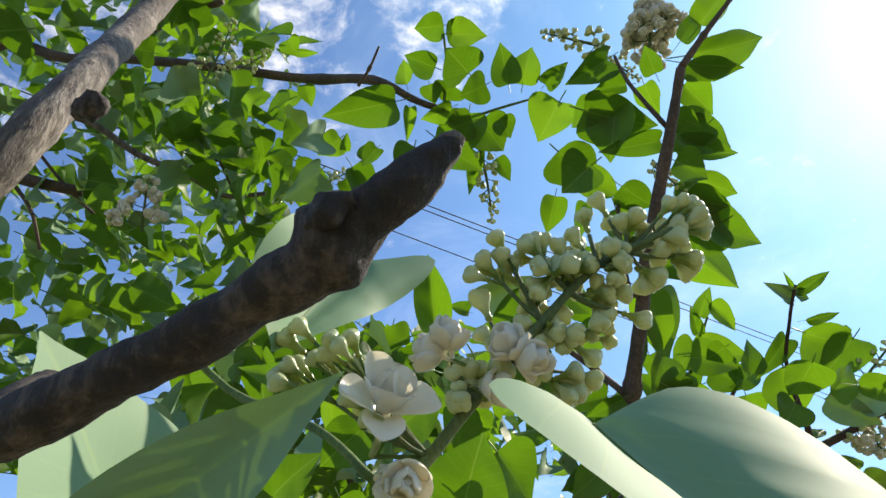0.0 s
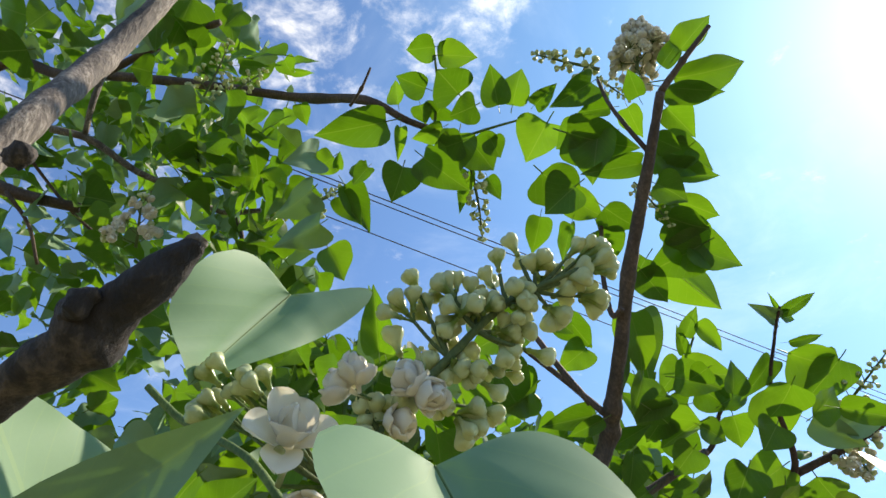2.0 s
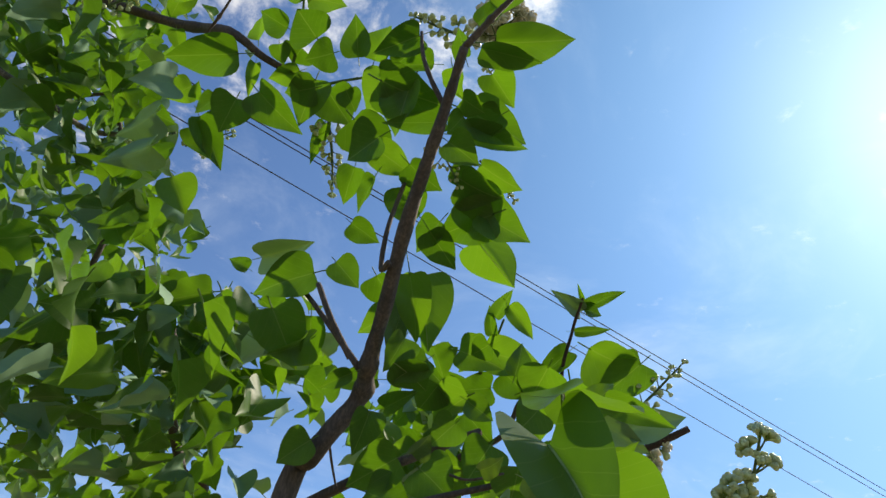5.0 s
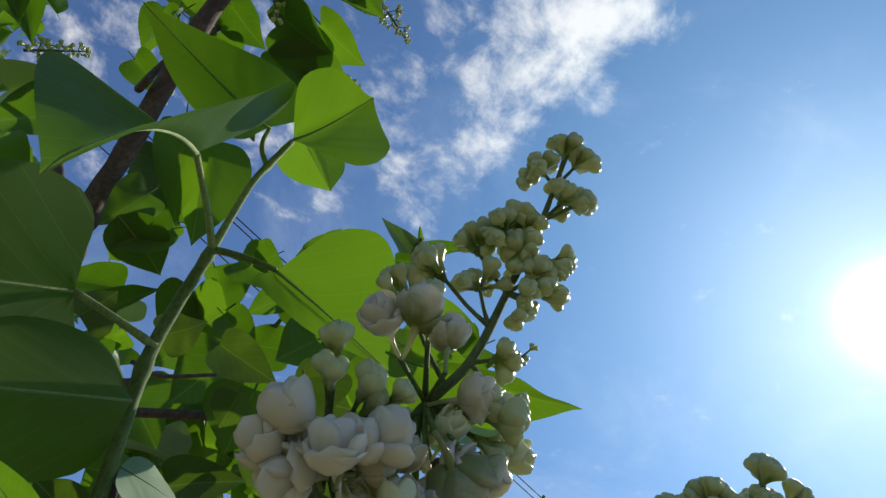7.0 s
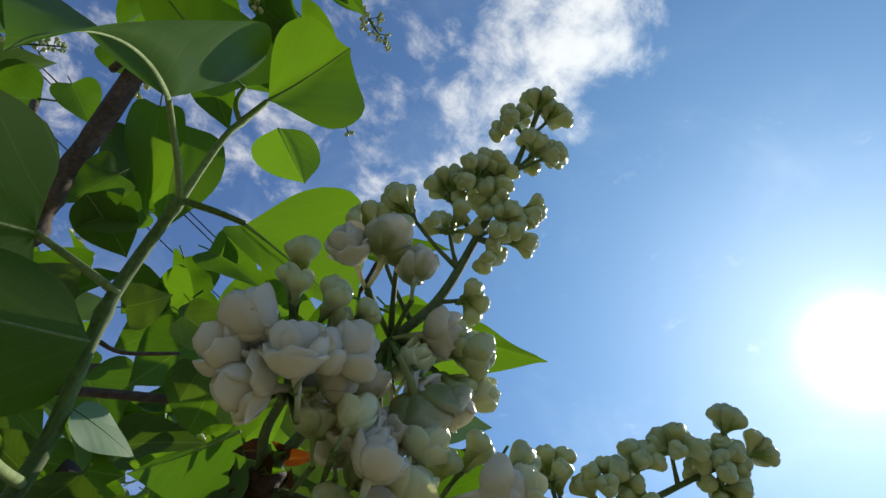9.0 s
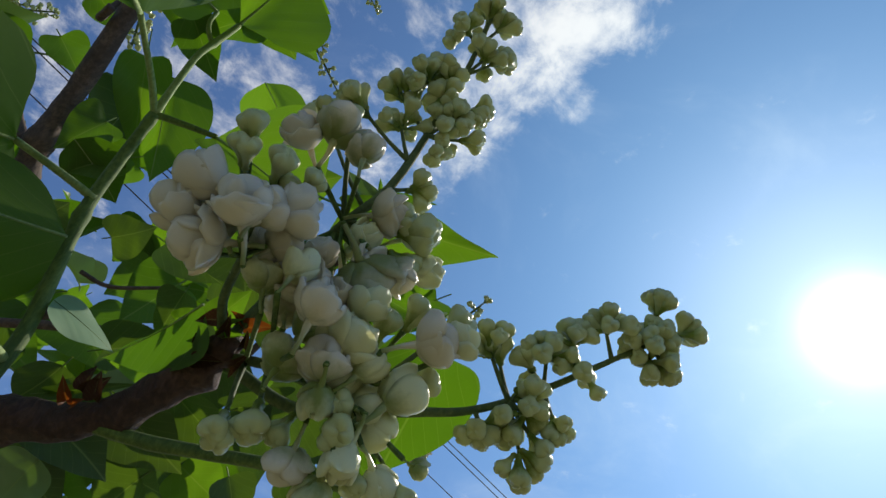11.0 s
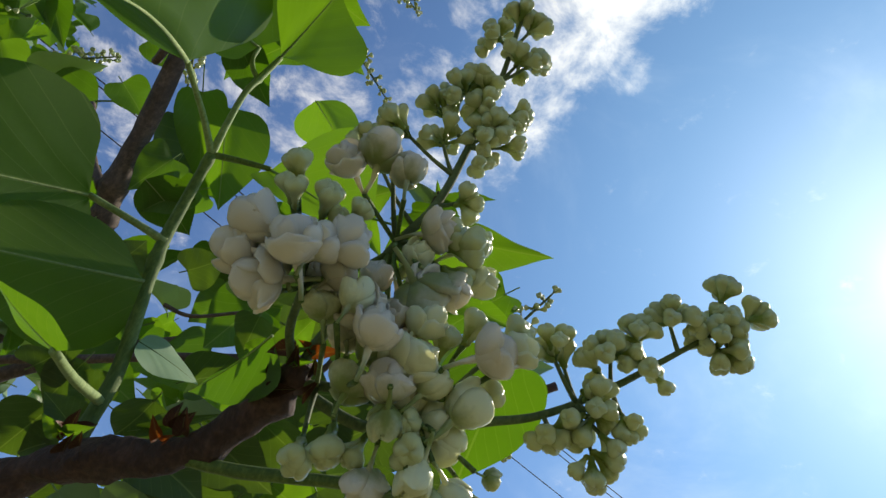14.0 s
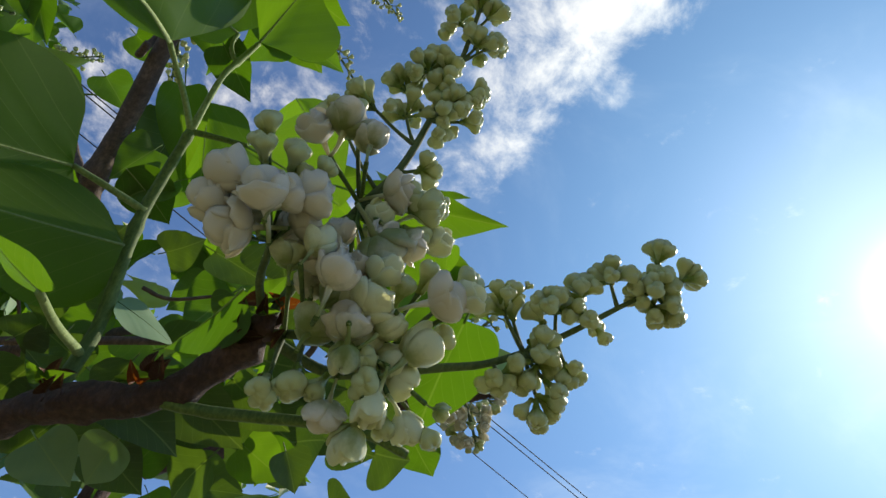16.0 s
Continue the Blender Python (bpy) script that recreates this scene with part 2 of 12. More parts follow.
PETAL = petal_material("white petal", (0.22, 0.28, 0.09), (0.76, 0.72, 0.62), (0.92, 0.84, 0.64), 0.34, 0.2, 0.0)
PETAL_CREAM = petal_material("greenish cream petal", (0.20, 0.27, 0.08), (0.74, 0.76, 0.50), (0.80, 0.80, 0.42), 0.28, 0.30, 0.0)
SCALE_LEAF = leaf_material("bud scale leaf", (0.030, 0.011, 0.007), (0.07, 0.028, 0.014), (0.02, 0.007, 0.003), (0.045, 0.017, 0.006), 0.6, 0.2, 0.2)
SCALE_RED = leaf_material("red-brown bud scale", (0.10, 0.022, 0.008), (0.20, 0.06, 0.015), (0.20, 0.035, 0.004), (0.34, 0.09, 0.010), 0.5, 0.4, 0.2)
CABLE = bark_material("cable sheath", (0.02, 0.02, 0.02), (0.035, 0.035, 0.035), (0.05, 0.05, 0.05), 3.0)
# unseen ground, its tone raised to bounce warm fill onto the undersides
BOUNCE_TONE = bark_material("pale bounce ground", (0.075, 0.074, 0.030), (0.15, 0.138, 0.062), (0.24, 0.215, 0.11), 4.0, 0.02)


# ---- builders ----
def part(name, mesh, parent, label=""):
    ob = new(name, mesh)
    ob.parent = parent
    if label:
        ob["label"] = label
    return ob


def thing(name, at, label, category, group=""):
    ob = new(name)
    ob.location = at
    bpy.context.view_layer.update()
    return tagged(ob, label, category, group)


def mesh_from(name, verts, faces, mat, uvs=None):
    me = bpy.data.meshes.new(name)
    me.from_pydata(verts, [], faces)
    if uvs is not None:
        layer = me.uv_layers.new(name="UVMap")
        for loop in me.loops:
            layer.data[loop.index].uv = uvs[loop.vertex_index]
    me.materials.append(mat)
    me.polygons.foreach_set("use_smooth", [True] * len(me.polygons))
    return me


def spline(points, steps):
    """Points along a smooth curve through the given ones (Catmull-Rom)."""
    p = [Vector(q) for q in points]
    p = [2 * p[0] - p[1], *p, 2 * p[-1] - p[-2]]
    out = []
    for i in range(1, len(p) - 2):
        for s in range(steps):
            t = s / steps
            a, b, c, d = p[i - 1], p[i], p[i + 1], p[i + 2]
            out.append(0.5 * ((2 * b) + (c - a) * t + (2 * a - 5 * b + 4 * c - d) * t * t + (3 * b - a - 3 * c + d) * t ** 3))
    out.append(p[-2])
    return out


def tube_data(points, radii, sides=8, steps=5, rough=0.0, knots=(), seed=0):
    """A limb through the points with a radius at each: verts and faces, with swellings and an uneven skin."""
    way = spline(points, steps)
    n = len(way)
    verts, faces = [], []
    ref = Vector((0.3, 0.2, 1.0))
    grain = 0.5 / sorted(radii)[len(radii) // 2]
    for i, c in enumerate(way):
        d = (way[min(i + 1, n - 1)] - way[max(i - 1, 0)]).normalized()
        a = ref - ref.dot(d) * d
        a = a.normalized() if a.length > 1e-4 else d.orthogonal().normalized()
        ref = a
        b = d.cross(a)
        at = i / (n - 1) * (len(radii) - 1)
        k = min(int(at), len(radii) - 2)
        r = radii[k] + (radii[k + 1] - radii[k]) * (at - k)
        for where, size in knots:
            r *= 1 + size * math.exp(-((i / (n - 1) - where) / 0.02) ** 2)
        for j in range(sides):
            g = 2 * math.pi * j / sides
            o = (a * math.cos(g) + b * math.sin(g))
            q = c + o * r
            if rough:
                q += o * r * rough * (noise.noise(q * grain + Vector((seed, 0, 0))) + 0.35 * noise.noise(q * grain * 3.7))
            verts.append(q)
    for i in range(n - 1):
        for j in range(sides):
            k = (j + 1) % sides
            faces.append((i * sides + j, i * sides + k, (i + 1) * sides + k, (i + 1) * sides + j))
    faces.append(tuple(reversed(range(sides))))
    faces.append(tuple(range((n - 1) * sides, n * sides)))
    return verts, faces


def limb(parent, name, points, radii, mat, label="", sides=8, steps=5, rough=0.12, knots=()):
    o = parent.matrix_world.translation
    verts, faces = tube_data([Vector(p) - o for p in points], radii, sides, steps, rough, knots)
    return part(name, mesh_from(name, verts, faces, mat), parent, label)


OUTLINE = ((0.0, 0.05), (0.012, 0.36), (0.03, 0.57), (0.06, 0.74), (0.12, 0.90), (0.2, 0.98), (0.28, 1.0), (0.38, 0.96), (0.5, 0.85), (0.62, 0.68), (0.74, 0.47), (0.84, 0.285), (0.92, 0.135), (0.97, 0.045), (1.0, 0.01))
MESHES = {}


def leaf_mesh(mat, fold=0.2, curl=0.2, wave=0.05, bend=0.0, stalk=0.25, fine=False):
    """A heart-shaped blade of length 1 along y and half-width 1 along x, with its stalk."""
    key = (mat.name, round(fold, 1), round(curl, 1), round(wave, 2), round(bend, 1), round(stalk, 1), fine)
    if key in MESHES:
        return MESHES[key]
    fold, curl, wave, bend, stalk = key[1:6]
    rows, cols = (26, 14) if fine else (13, 8)
    phase = len(MESHES) * 1.7
    verts, faces, uvs = [], [], []
    for i in range(rows + 1):
        v = i / rows
        v = v ** 1.4
        k = max(j for j in range(len(OUTLINE) - 1) if OUTLINE[j][0] <= v + 1e-9)
        (v0, w0), (v1, w1) = OUTLINE[k], OUTLINE[k + 1]
        w = w0 + (w1 - w0) * (v - v0) / (v1 - v0)
        for j in range(cols + 1):
            u = 2 * j / cols - 1
            s = abs(u) * w
            y = v - 0.17 * s ** 1.6 * (1 - v) ** 5
            z = fold * 0.5 * (math.hypot(s, 0.16) - 0.16) * 1.15 - curl * (y - 0.25) ** 2
            z += wave * s * math.sin(7 * v + phase + (1.3 if u > 0 else 0)) + 0.4 * wave * s * math.sin(17 * v + 2 * phase + 2 * u)
            z += (0.12 * (1 - v) ** 4) * s
            verts.append((u * w + bend * v * v * 0.6, y, z))
            uvs.append((0.5 + 0.5 * u * w, v))
    for i in range(rows):
        for j in range(cols):
            a = i * (cols + 1) + j
            faces.append((a, a + 1, a + cols + 2, a + cols + 1))
    if stalk > 0:
        first = len(verts)
        for i in range(5):
            s = i / 4
            for j in range(5):
                g = 2 * math.pi * j / 5
                verts.append((0.028 * math.cos(g), 0.03 - s * (stalk + 0.03), 0.014 * math.sin(g) - 0.16 * stalk * s * s - 0.006))
                uvs.append((0.5, 0.02))
        for i in range(4):
            for j in range(5):
                k = (j + 1) % 5
                faces.append((first + 5 * i + j, first + 5 * i + k, first + 5 * i + 5 + k, first + 5 * i + 5 + j))
    MESHES[key] = mesh_from("leaf", verts, faces, mat, uvs)
    return MESHES[key]


def blade_pose(base, tip, width, normal):
    base, tip, normal = Vector(base), Vector(tip), Vector(normal)
    y = tip - base
    size = y.length
    y.normalize()
    z = (normal - normal.dot(y) * y).normalized()
    x = y.cross(z)
    m = Matrix((x, y, z)).transposed().to_4x4() @ Matrix.Diagonal((width / 2, size, size, 1))
    m.translation = base
    return m


def leaf(parent, base, tip, width, normal, mat=None, fold=0.2, curl=0.2, wave=0.05, bend=0.0, stalk=0.25, fine=False, label=""):
    ob = part("leaf", leaf_mesh(mat or LEAF, fold, curl, wave, bend, stalk, fine), parent, label)
    ob.matrix_basis = Matrix.Translation(-parent.matrix_world.translation) @ blade_pose(base, tip, width, normal)
    return ob


def blade(parent, base, tip, left, right, mat, sag=0.1, back=0.17, curl=0.0, wave=0.04, bow=(0, 0, 0), rib=0.8, label=""):
    """A large heart-shaped leaf given by its foot, its tip and the widest place of either margin, so that the halves may fold."""
    o = parent.matrix_world.translation
    base, tip, left, right = (Vector(p) - o for p in (base, tip, left, right))
    axis = tip - base
    size = axis.length
    bow = Vector(bow)
    mid = base + axis * 0.28 + bow * 0.81
    sides = (left - mid, right - mid)
    across = (sides[1] - sides[0]) / 2
    up = across.cross(axis).normalized()
    rows, cols = 30, 20
    phase = 10 * (tip.x + tip.y) * 7
    verts, faces, uvs = [], [], []
    for i in range(rows + 1):
        v = (i / rows) ** 1.3
        k = max(j for j in range(len(OUTLINE) - 1) if OUTLINE[j][0] <= v + 1e-9)
        (v0, w0), (v1, w1) = OUTLINE[k], OUTLINE[k + 1]
        w = w0 + (w1 - w0) * (v - v0) / (v1 - v0)
        for j in range(cols + 1):
            u = 2 * j / cols - 1
            s = abs(u) * w
            soft = min(1.0, abs(u) / 0.3)
            soft = soft * soft * (3 - 2 * soft)
            way = (across if u > 0 else -across).lerp(sides[u > 0], soft)
            pucker = 0.0015 * math.sin(9 * math.pi * (v - 0.5 * s ** 0.8)) * min(1.0, 4 * abs(u)) * (1 - abs(u) ** 4)
            lift = -sag * (v - 0.25) ** 2 + curl * s * s + wave * s * s * math.sin(6 * v + phase + (1.5 if u > 0 else 0)) + pucker
            verts.append(base + bow * 4 * v * (1 - v) + axis * (v - back * s ** 1.6 * (1 - v) ** 5) + way * s + up * size * lift)
            uvs.append((0.5 + 0.5 * u * w, v))
    for i in range(rows):
        for j in range(cols):
            a = i * (cols + 1) + j
            faces.append((a, a + 1, a + cols + 2, a + cols + 1))
    ob = part("leaf", mesh_from("leaf", verts, faces, mat, uvs), parent, label)
    line = [verts[i * (cols + 1) + cols // 2] for i in range(0, rows + 1, 5)]
    w, q = tube_data(line, [size * rib * k for k in (0.012, 0.010, 0.008, 0.006, 0.0045, 0.003, 0.002)], 6, 4)
    part("midrib", mesh_from("midrib", w, q, STALK_PALE if mat is not LEAF_PALE else STEM), ob)
    return ob


FAR = {}


def crown(parent, *place):
    """A leaf deep in the bush, hanging at random: kept for the one mesh of the crown."""
    rnd = random.Random(round(1000 * sum(place)))
    if rnd.random() < 0.2:
        return
    mat = rnd.choice((LEAF, LEAF, LEAF_YOUNG, LEAF_YOUNG, LEAF_YOUNG, LEAF_PALE, LEAF_PALE))
    long, turn = rnd.uniform(0.045, 0.078), rnd.uniform(0, 6.28)
    way = Vector((math.cos(turn), math.sin(turn), rnd.uniform(-1.3, 0.2))).normalized() * long / 2
    normal = (rnd.gauss(0.25, 0.5), rnd.gauss(-0.1, 0.6), rnd.gauss(0.7, 0.4))
    me = leaf_mesh(mat, rnd.choice((0.2, 0.4, 0.6)), rnd.choice((0.1, 0.3, 0.5)), rnd.choice((0.05, 0.1)))
    m = Matrix.Translation(-parent.matrix_world.translation) @ blade_pose(Vector(place) - way, Vector(place) + way, long * rnd.uniform(0.7, 0.88), normal)
    FAR.setdefault((parent, mat), []).append((me, m))


def build_far_leaves():
    for (parent, mat), kept in FAR.items():
        verts, faces, uvs = [], [], []
        for me, m in kept:
            first = len(verts)
            at = [None] * len(me.vertices)
            for loop, uv in zip(me.loops, me.uv_layers[0].data):
                at[loop.vertex_index] = tuple(uv.uv)
            verts += [m @ v.co for v in me.vertices]
            uvs += at
            faces += [tuple(first + i for i in p.vertices) for p in me.polygons]
        ob = part("foliage", mesh_from("foliage", verts, faces, mat, uvs), parent)
        ob["kind"] = "stuff"


def bud_mesh(kind):
    """A closed four-lobed flower bud on its narrow tube, 1 high, foot at the origin."""
    key = ("bud", kind)
    if key in MESHES:
        return MESHES[key]
    profile = ((0.0, 0.05), (0.07, 0.095), (0.13, 0.11), (0.18, 0.085), (0.28, 0.105), (0.40, 0.135), (0.52, 0.20), (0.63, 0.275), (0.74, 0.315), (0.84, 0.305), (0.92, 0.24), (0.97, 0.155), (0.985, 0.075), (0.96, 0.015))
    sides = 16
    verts, faces = [], []
    for i, (h, r) in enumerate(profile):
        lobes = max(0.0, min(1.0, (h - 0.36) * 2.4))
        for j in range(sides):
            g = 2 * math.pi * j / sides + 0.35 * h * (kind - 1)
            count = 3 + kind % 2
            ridge = abs(math.cos(count * g / 2 + kind)) ** 0.6
            k = r * (1 + lobes * 0.34 * (ridge - 0.68))
            verts.append((k * math.cos(g) + 0.05 * h * h * (kind - 1.5), k * math.sin(g), h + lobes * 0.11 * (ridge - 0.7)))
    for i in range(len(profile) - 1):
        for j in range(sides):
            k = (j + 1) % sides
            faces.append((i * sides + j, i * sides + k, (i + 1) * sides + k, (i + 1) * sides + j))
    faces.append(tuple(range((len(profile) - 1) * sides, len(profile) * sides)))
    MESHES[key] = mesh_from("bud", verts, faces, BUD)
    return MESHES[key]


def petal(verts, faces, turn, rise, long, wide, cup, curl, foot):
    """One rounded, spoon-shaped petal that leaves the tube at an angle and bends in or out."""
    rows, cols = 10, 8
    first = len(verts)
    r, z, last = 0.05, foot, 0.0
    for i in range(rows + 1):
        v = 1 - (1 - i / rows) ** 1.7
        th = rise + curl * v
        r += math.sin(th) * long * (v - last)
        z += math.cos(th) * long * (v - last)
        last = v
        w = wide / 2 * max(0.0, 1 - ((v - 0.60) / (0.40 if v > 0.60 else 0.72)) ** 2) ** 0.5
        w = max(w, 0.01)
        for j in range(cols + 1):
            u = math.sin(math.pi / 2 * (2 * j / cols - 1))
            off = cup * w * u * u + 0.012 * math.sin(5 * u + 7 * v + 3 * turn) * v
            x = r - math.cos(th) * off
            y = u * w
            verts.append(Vector((x * math.cos(turn) - y * math.sin(turn), x * math.sin(turn) + y * math.cos(turn), z + math.sin(th) * off)))
    for i in range(rows):
        for j in range(cols):
            a = first + i * (cols + 1) + j
            faces.append((a, a + 1, a + cols + 2, a + cols + 1))


def lobe(verts, faces, turn, rise, long, wide, thick, foot, bend):
    """A plump, rounded petal lobe that hugs the heart of a half-open flower."""
    rows, cols = 9, 10
    first = len(verts)
    for i in range(rows + 1):
        l = -math.cos(math.pi * (0.008 + 0.984 * i / rows))
        s, rr = (l + 1) / 2, math.sqrt(1 - l * l)
        for j in range(cols):
            g = 2 * math.pi * j / cols
            u = rr * (1 + 0.35 * l) * math.cos(g)
            along, out = 0.02 + long * s, thick / 2 * rr * math.sin(g) - bend * long * (s - 0.3) ** 2 - 0.16 * wide * u * u - 0.09 * wide * s * math.exp(-(u / 0.2) ** 2) + 0.018 * math.sin(6 * u + 9 * s + 5 * turn) * s
            x, y = math.sin(rise) * along + math.cos(rise) * out, wide / 2 * u
            verts.append(Vector((x * math.cos(turn) - y * math.sin(turn), x * math.sin(turn) + y * math.cos(turn), foot + math.cos(rise) * along - math.sin(rise) * out)))
    for i in range(rows):
        for j in range(cols):
            k = (j + 1) % cols
            faces.append((first + i * cols + j, first + i * cols + k, first + (i + 1) * cols + k, first + (i + 1) * cols + j))
    faces.append(tuple(reversed(range(first, first + cols))))
    faces.append(tuple(range(first + rows * cols, first + (rows + 1) * cols)))


def floret_mesh(kind):
    """A white double flower on its tube: kinds 0 and 1 wide open, the others half open or still cupped."""
    key = ("floret", kind)
    if key in MESHES:
        return MESHES[key]
    flesh = PETAL_CREAM if kind > 4 else PETAL
    kind = kind - 3 if kind > 4 else kind
    rnd = random.Random(40 + kind)
    verts, faces = tube_data([(0, 0, 0), (0.02, 0, 0.2), (0, 0, 0.42)], [0.026, 0.028, 0.055], 8, 3)
    verts = [Vector(v) for v in verts]
    # count, rise, length, width, cup, curl and foot of each whorl of open petals, the outer one first
    opened = (
        ((4, 1.05, 0.36, 0.34, 0.35, 0.35, 0.38), (4, 0.65, 0.33, 0.30, 0.5, -0.1, 0.40), (3, 0.3, 0.27, 0.25, 0.6, -0.7, 0.42)),
        ((4, 1.15, 0.37, 0.33, 0.30, 0.20, 0.38), (4, 0.75, 0.33, 0.30, 0.5, -0.2, 0.40), (3, 0.3, 0.26, 0.24, 0.6, -0.8, 0.42)),
        ((2, 1.25, 0.40, 0.36, 0.45, -0.5, 0.37),),
        ((3, 1.35, 0.40, 0.38, 0.40, -0.4, 0.37),),
        ((2, 0.95, 0.46, 0.36, 0.50, -0.7, 0.36),),
    )[kind]
    # count, rise, length, width, thickness, foot and bend of each ring of plump lobes
    plump = (
        (), (),
        ((4, 0.98, 0.42, 0.40, 0.13, 0.36, 0.50), (3, 0.58, 0.45, 0.36, 0.13, 0.38, 0.55), (2, 0.2, 0.42, 0.28, 0.15, 0.40, 0.2)),
        ((4, 1.15, 0.42, 0.42, 0.14, 0.37, 0.45), (4, 0.68, 0.45, 0.36, 0.14, 0.38, 0.60), (2, 0.25, 0.42, 0.28, 0.15, 0.40, 0.2)),
        ((4, 0.82, 0.46, 0.36, 0.14, 0.35, 0.60), (3, 0.44, 0.48, 0.32, 0.14, 0.37, 0.50), (1, 0.1, 0.46, 0.26, 0.18, 0.38, 0.2)),
    )[kind]
    for whorls, build in ((opened, petal), (plump, lobe)):
        for count, rise, long, wide, *rest in whorls:
            start = rnd.uniform(0, 6)
            for p in range(count):
                turn = start + 2 * math.pi * p / count + rnd.uniform(-0.3, 0.3)
                build(verts, faces, turn, rise * rnd.uniform(0.8, 1.2), long * rnd.uniform(0.85, 1.12), wide * rnd.uniform(0.85, 1.15), rest[0], rest[1] * rnd.uniform(0.95, 1.05), rest[2] * rnd.uniform(0.95, 1.05))
    MESHES[key] = mesh_from("floret", verts, faces, flesh)
    return MESHES[key]


def aim(at, way, size, turn):
    q = Vector(way).to_track_quat("Z", "Y").to_matrix().to_4x4()
    m = q @ pose(0, 0, 0, 0, 0, turn) @ Matrix.Diagonal((size, size, size, 1))
    m.translation = at
    return m


def panicle(parent, points, radii, label=""):
    """The main stalk of a flower cluster; buds and side stalks hang under it."""
    ob = limb(parent, "flower_panicle", points, radii, STALK_DARK, label, sides=7, steps=6, rough=0.08)
    ob["way"] = 0
    return ob


def cluster(pan, foot, top, spread, count, size, seed, blooms=0, kind=None):
    """Buds on short stalks that fan out from a side stalk: from foot on the main stalk towards top."""
    rnd = random.Random(seed)
    o = pan.parent.matrix_world.translation
    foot, top = Vector(foot), Vector(top)
    axis = top - foot
    reach = axis.length
    d = axis.normalized() if reach > 1e-6 else Vector((0, 0, 1))
    bud_long = size * 1.35
    knee = foot + axis * 0.62
    verts, faces = tube_data([foot - o, foot - o + axis * 0.3 + Vector((0, 0, -0.03 * reach)), knee - o], [min(size, 0.007) * k for k in (0.13, 0.10, 0.09)], 6, 3)
    part("side_stalk", mesh_from("side_stalk", verts, faces, STALK_DARK), pan)
    across = d.orthogonal().normalized()
    across.rotate(Matrix.Rotation(rnd.uniform(0, 6), 3, d))
    other = d.cross(across)
    for i in range(count):
        g = 2.4 * i + rnd.uniform(-0.3, 0.3)
        r = spread * math.sqrt((i + 0.35) / count)
        head = top + (across * math.cos(g) + other * math.sin(g)) * r + d * rnd.uniform(-0.35, 0.1) * spread - d * (r / max(spread, 1e-6)) ** 2 * spread * 0.55
        way = (head - knee).normalized()
        bloom = i < blooms
        k = (size * rnd.uniform(2.1, 2.5)) if bloom else bud_long * rnd.uniform(0.85, 1.12)
        base = head - way * k * 0.66
        m = aim(base - o, way, k, rnd.uniform(0, 360))
        ob = part("floret" if bloom else "bud", floret_mesh(rnd.choice((2, 3, 4)) if kind is None else kind) if bloom else bud_mesh(rnd.randrange(4)), pan)
        ob.matrix_basis = m
        if (base - knee).length > 0.0015:
            w, q = tube_data([knee - o, (knee + base) / 2 - o, base - o], [min(size, 0.007) * k for k in (0.085, 0.065, 0.08)], 5, 2)
            part("side_stalk", mesh_from("side_stalk", w, q, STEM), pan)


def bloom(pan, foot, base, way, size, kind, turn=20):
    """One flower on a short stalk."""
    o = pan.parent.matrix_world.translation
    ob = part("floret", floret_mesh(kind), pan)
    ob.matrix_basis = aim(Vector(base) - o, way, size, turn)
    w, q = tube_data([Vector(foot) - o, (Vector(foot) + Vector(base)) / 2 - o, Vector(base) - o], [0.0007, 0.0006, 0.0007], 6, 3)
    part("side_stalk", mesh_from("side_stalk", w, q, STEM), pan)


def plain_panicle(parent, base, tip, radius, tiers, size, seed, label="", per=4, blooms=0.0):
    """A whole flower cluster of tapering outline: pairs of side stalks up a main stalk."""
    rnd = random.Random(seed)
    base, tip = Vector(base), Vector(tip)
    axis = tip - base
    d = axis.normalized()
    side = d.orthogonal().normalized()
    sag = side * axis.length * rnd.uniform(-0.05, 0.05)
    pan = panicle(parent, [base, base + axis * 0.5 + sag, tip - d * size * 0.7], [size * 0.22, size * 0.17, size * 0.1], label)
    for i in range(tiers):
        v = (i + 0.4) / tiers
        for s in (0, math.pi):
            out = side.copy()
            out.rotate(Matrix.Rotation(s + 1.57 * i + rnd.uniform(-0.4, 0.4), 3, d))
            reach = radius * (1 - 0.72 * v) * rnd.uniform(0.75, 1.15)
            foot = base + axis * (v * 0.9) + sag * (1 - (2 * v - 1) ** 2)
            top = foot + out * reach + d * reach * rnd.uniform(0.3, 0.8)
            n = max(2, round(per * (1 - 0.5 * v)))
            cluster(pan, foot, top, size * (0.55 + 0.18 * n) * (1 - 0.25 * v), n, size * (1 - 0.3 * v), rnd.random(), round(n * blooms))
    cluster(pan, tip - d * size * 1.6, tip, size * 0.6, 3, size * 0.7, rnd.random())
    return pan


GROUND = -1.35

# ground and cables
bm = bmesh.new()
bmesh.ops.create_grid(bm, x_segments=60, y_segments=60, size=600)
me = bpy.data.meshes.new("ground")
bm.to_mesh(me)
bm.free()
me.materials.append(BOUNCE_TONE)
ground = tagged(new("ground", me), "unseen ground under the lilac bushes, pale to bounce fill light", "grass", kind="structure")
ground.location.z = GROUND
cable = new("power_cable", mesh_from("power_cable", *tube_data([(-54.3289, -24.6591, 6.0000), (-2.4237, 5.4382, 6.0000), (10.0400, 12.6653, 6.0000), (61.9453, 42.7626, 6.0000)], [0.008] * 4, 6, 8), CABLE))
tagged(cable, "thin dark overhead power cable against the sky", "power cable", "overhead cables")
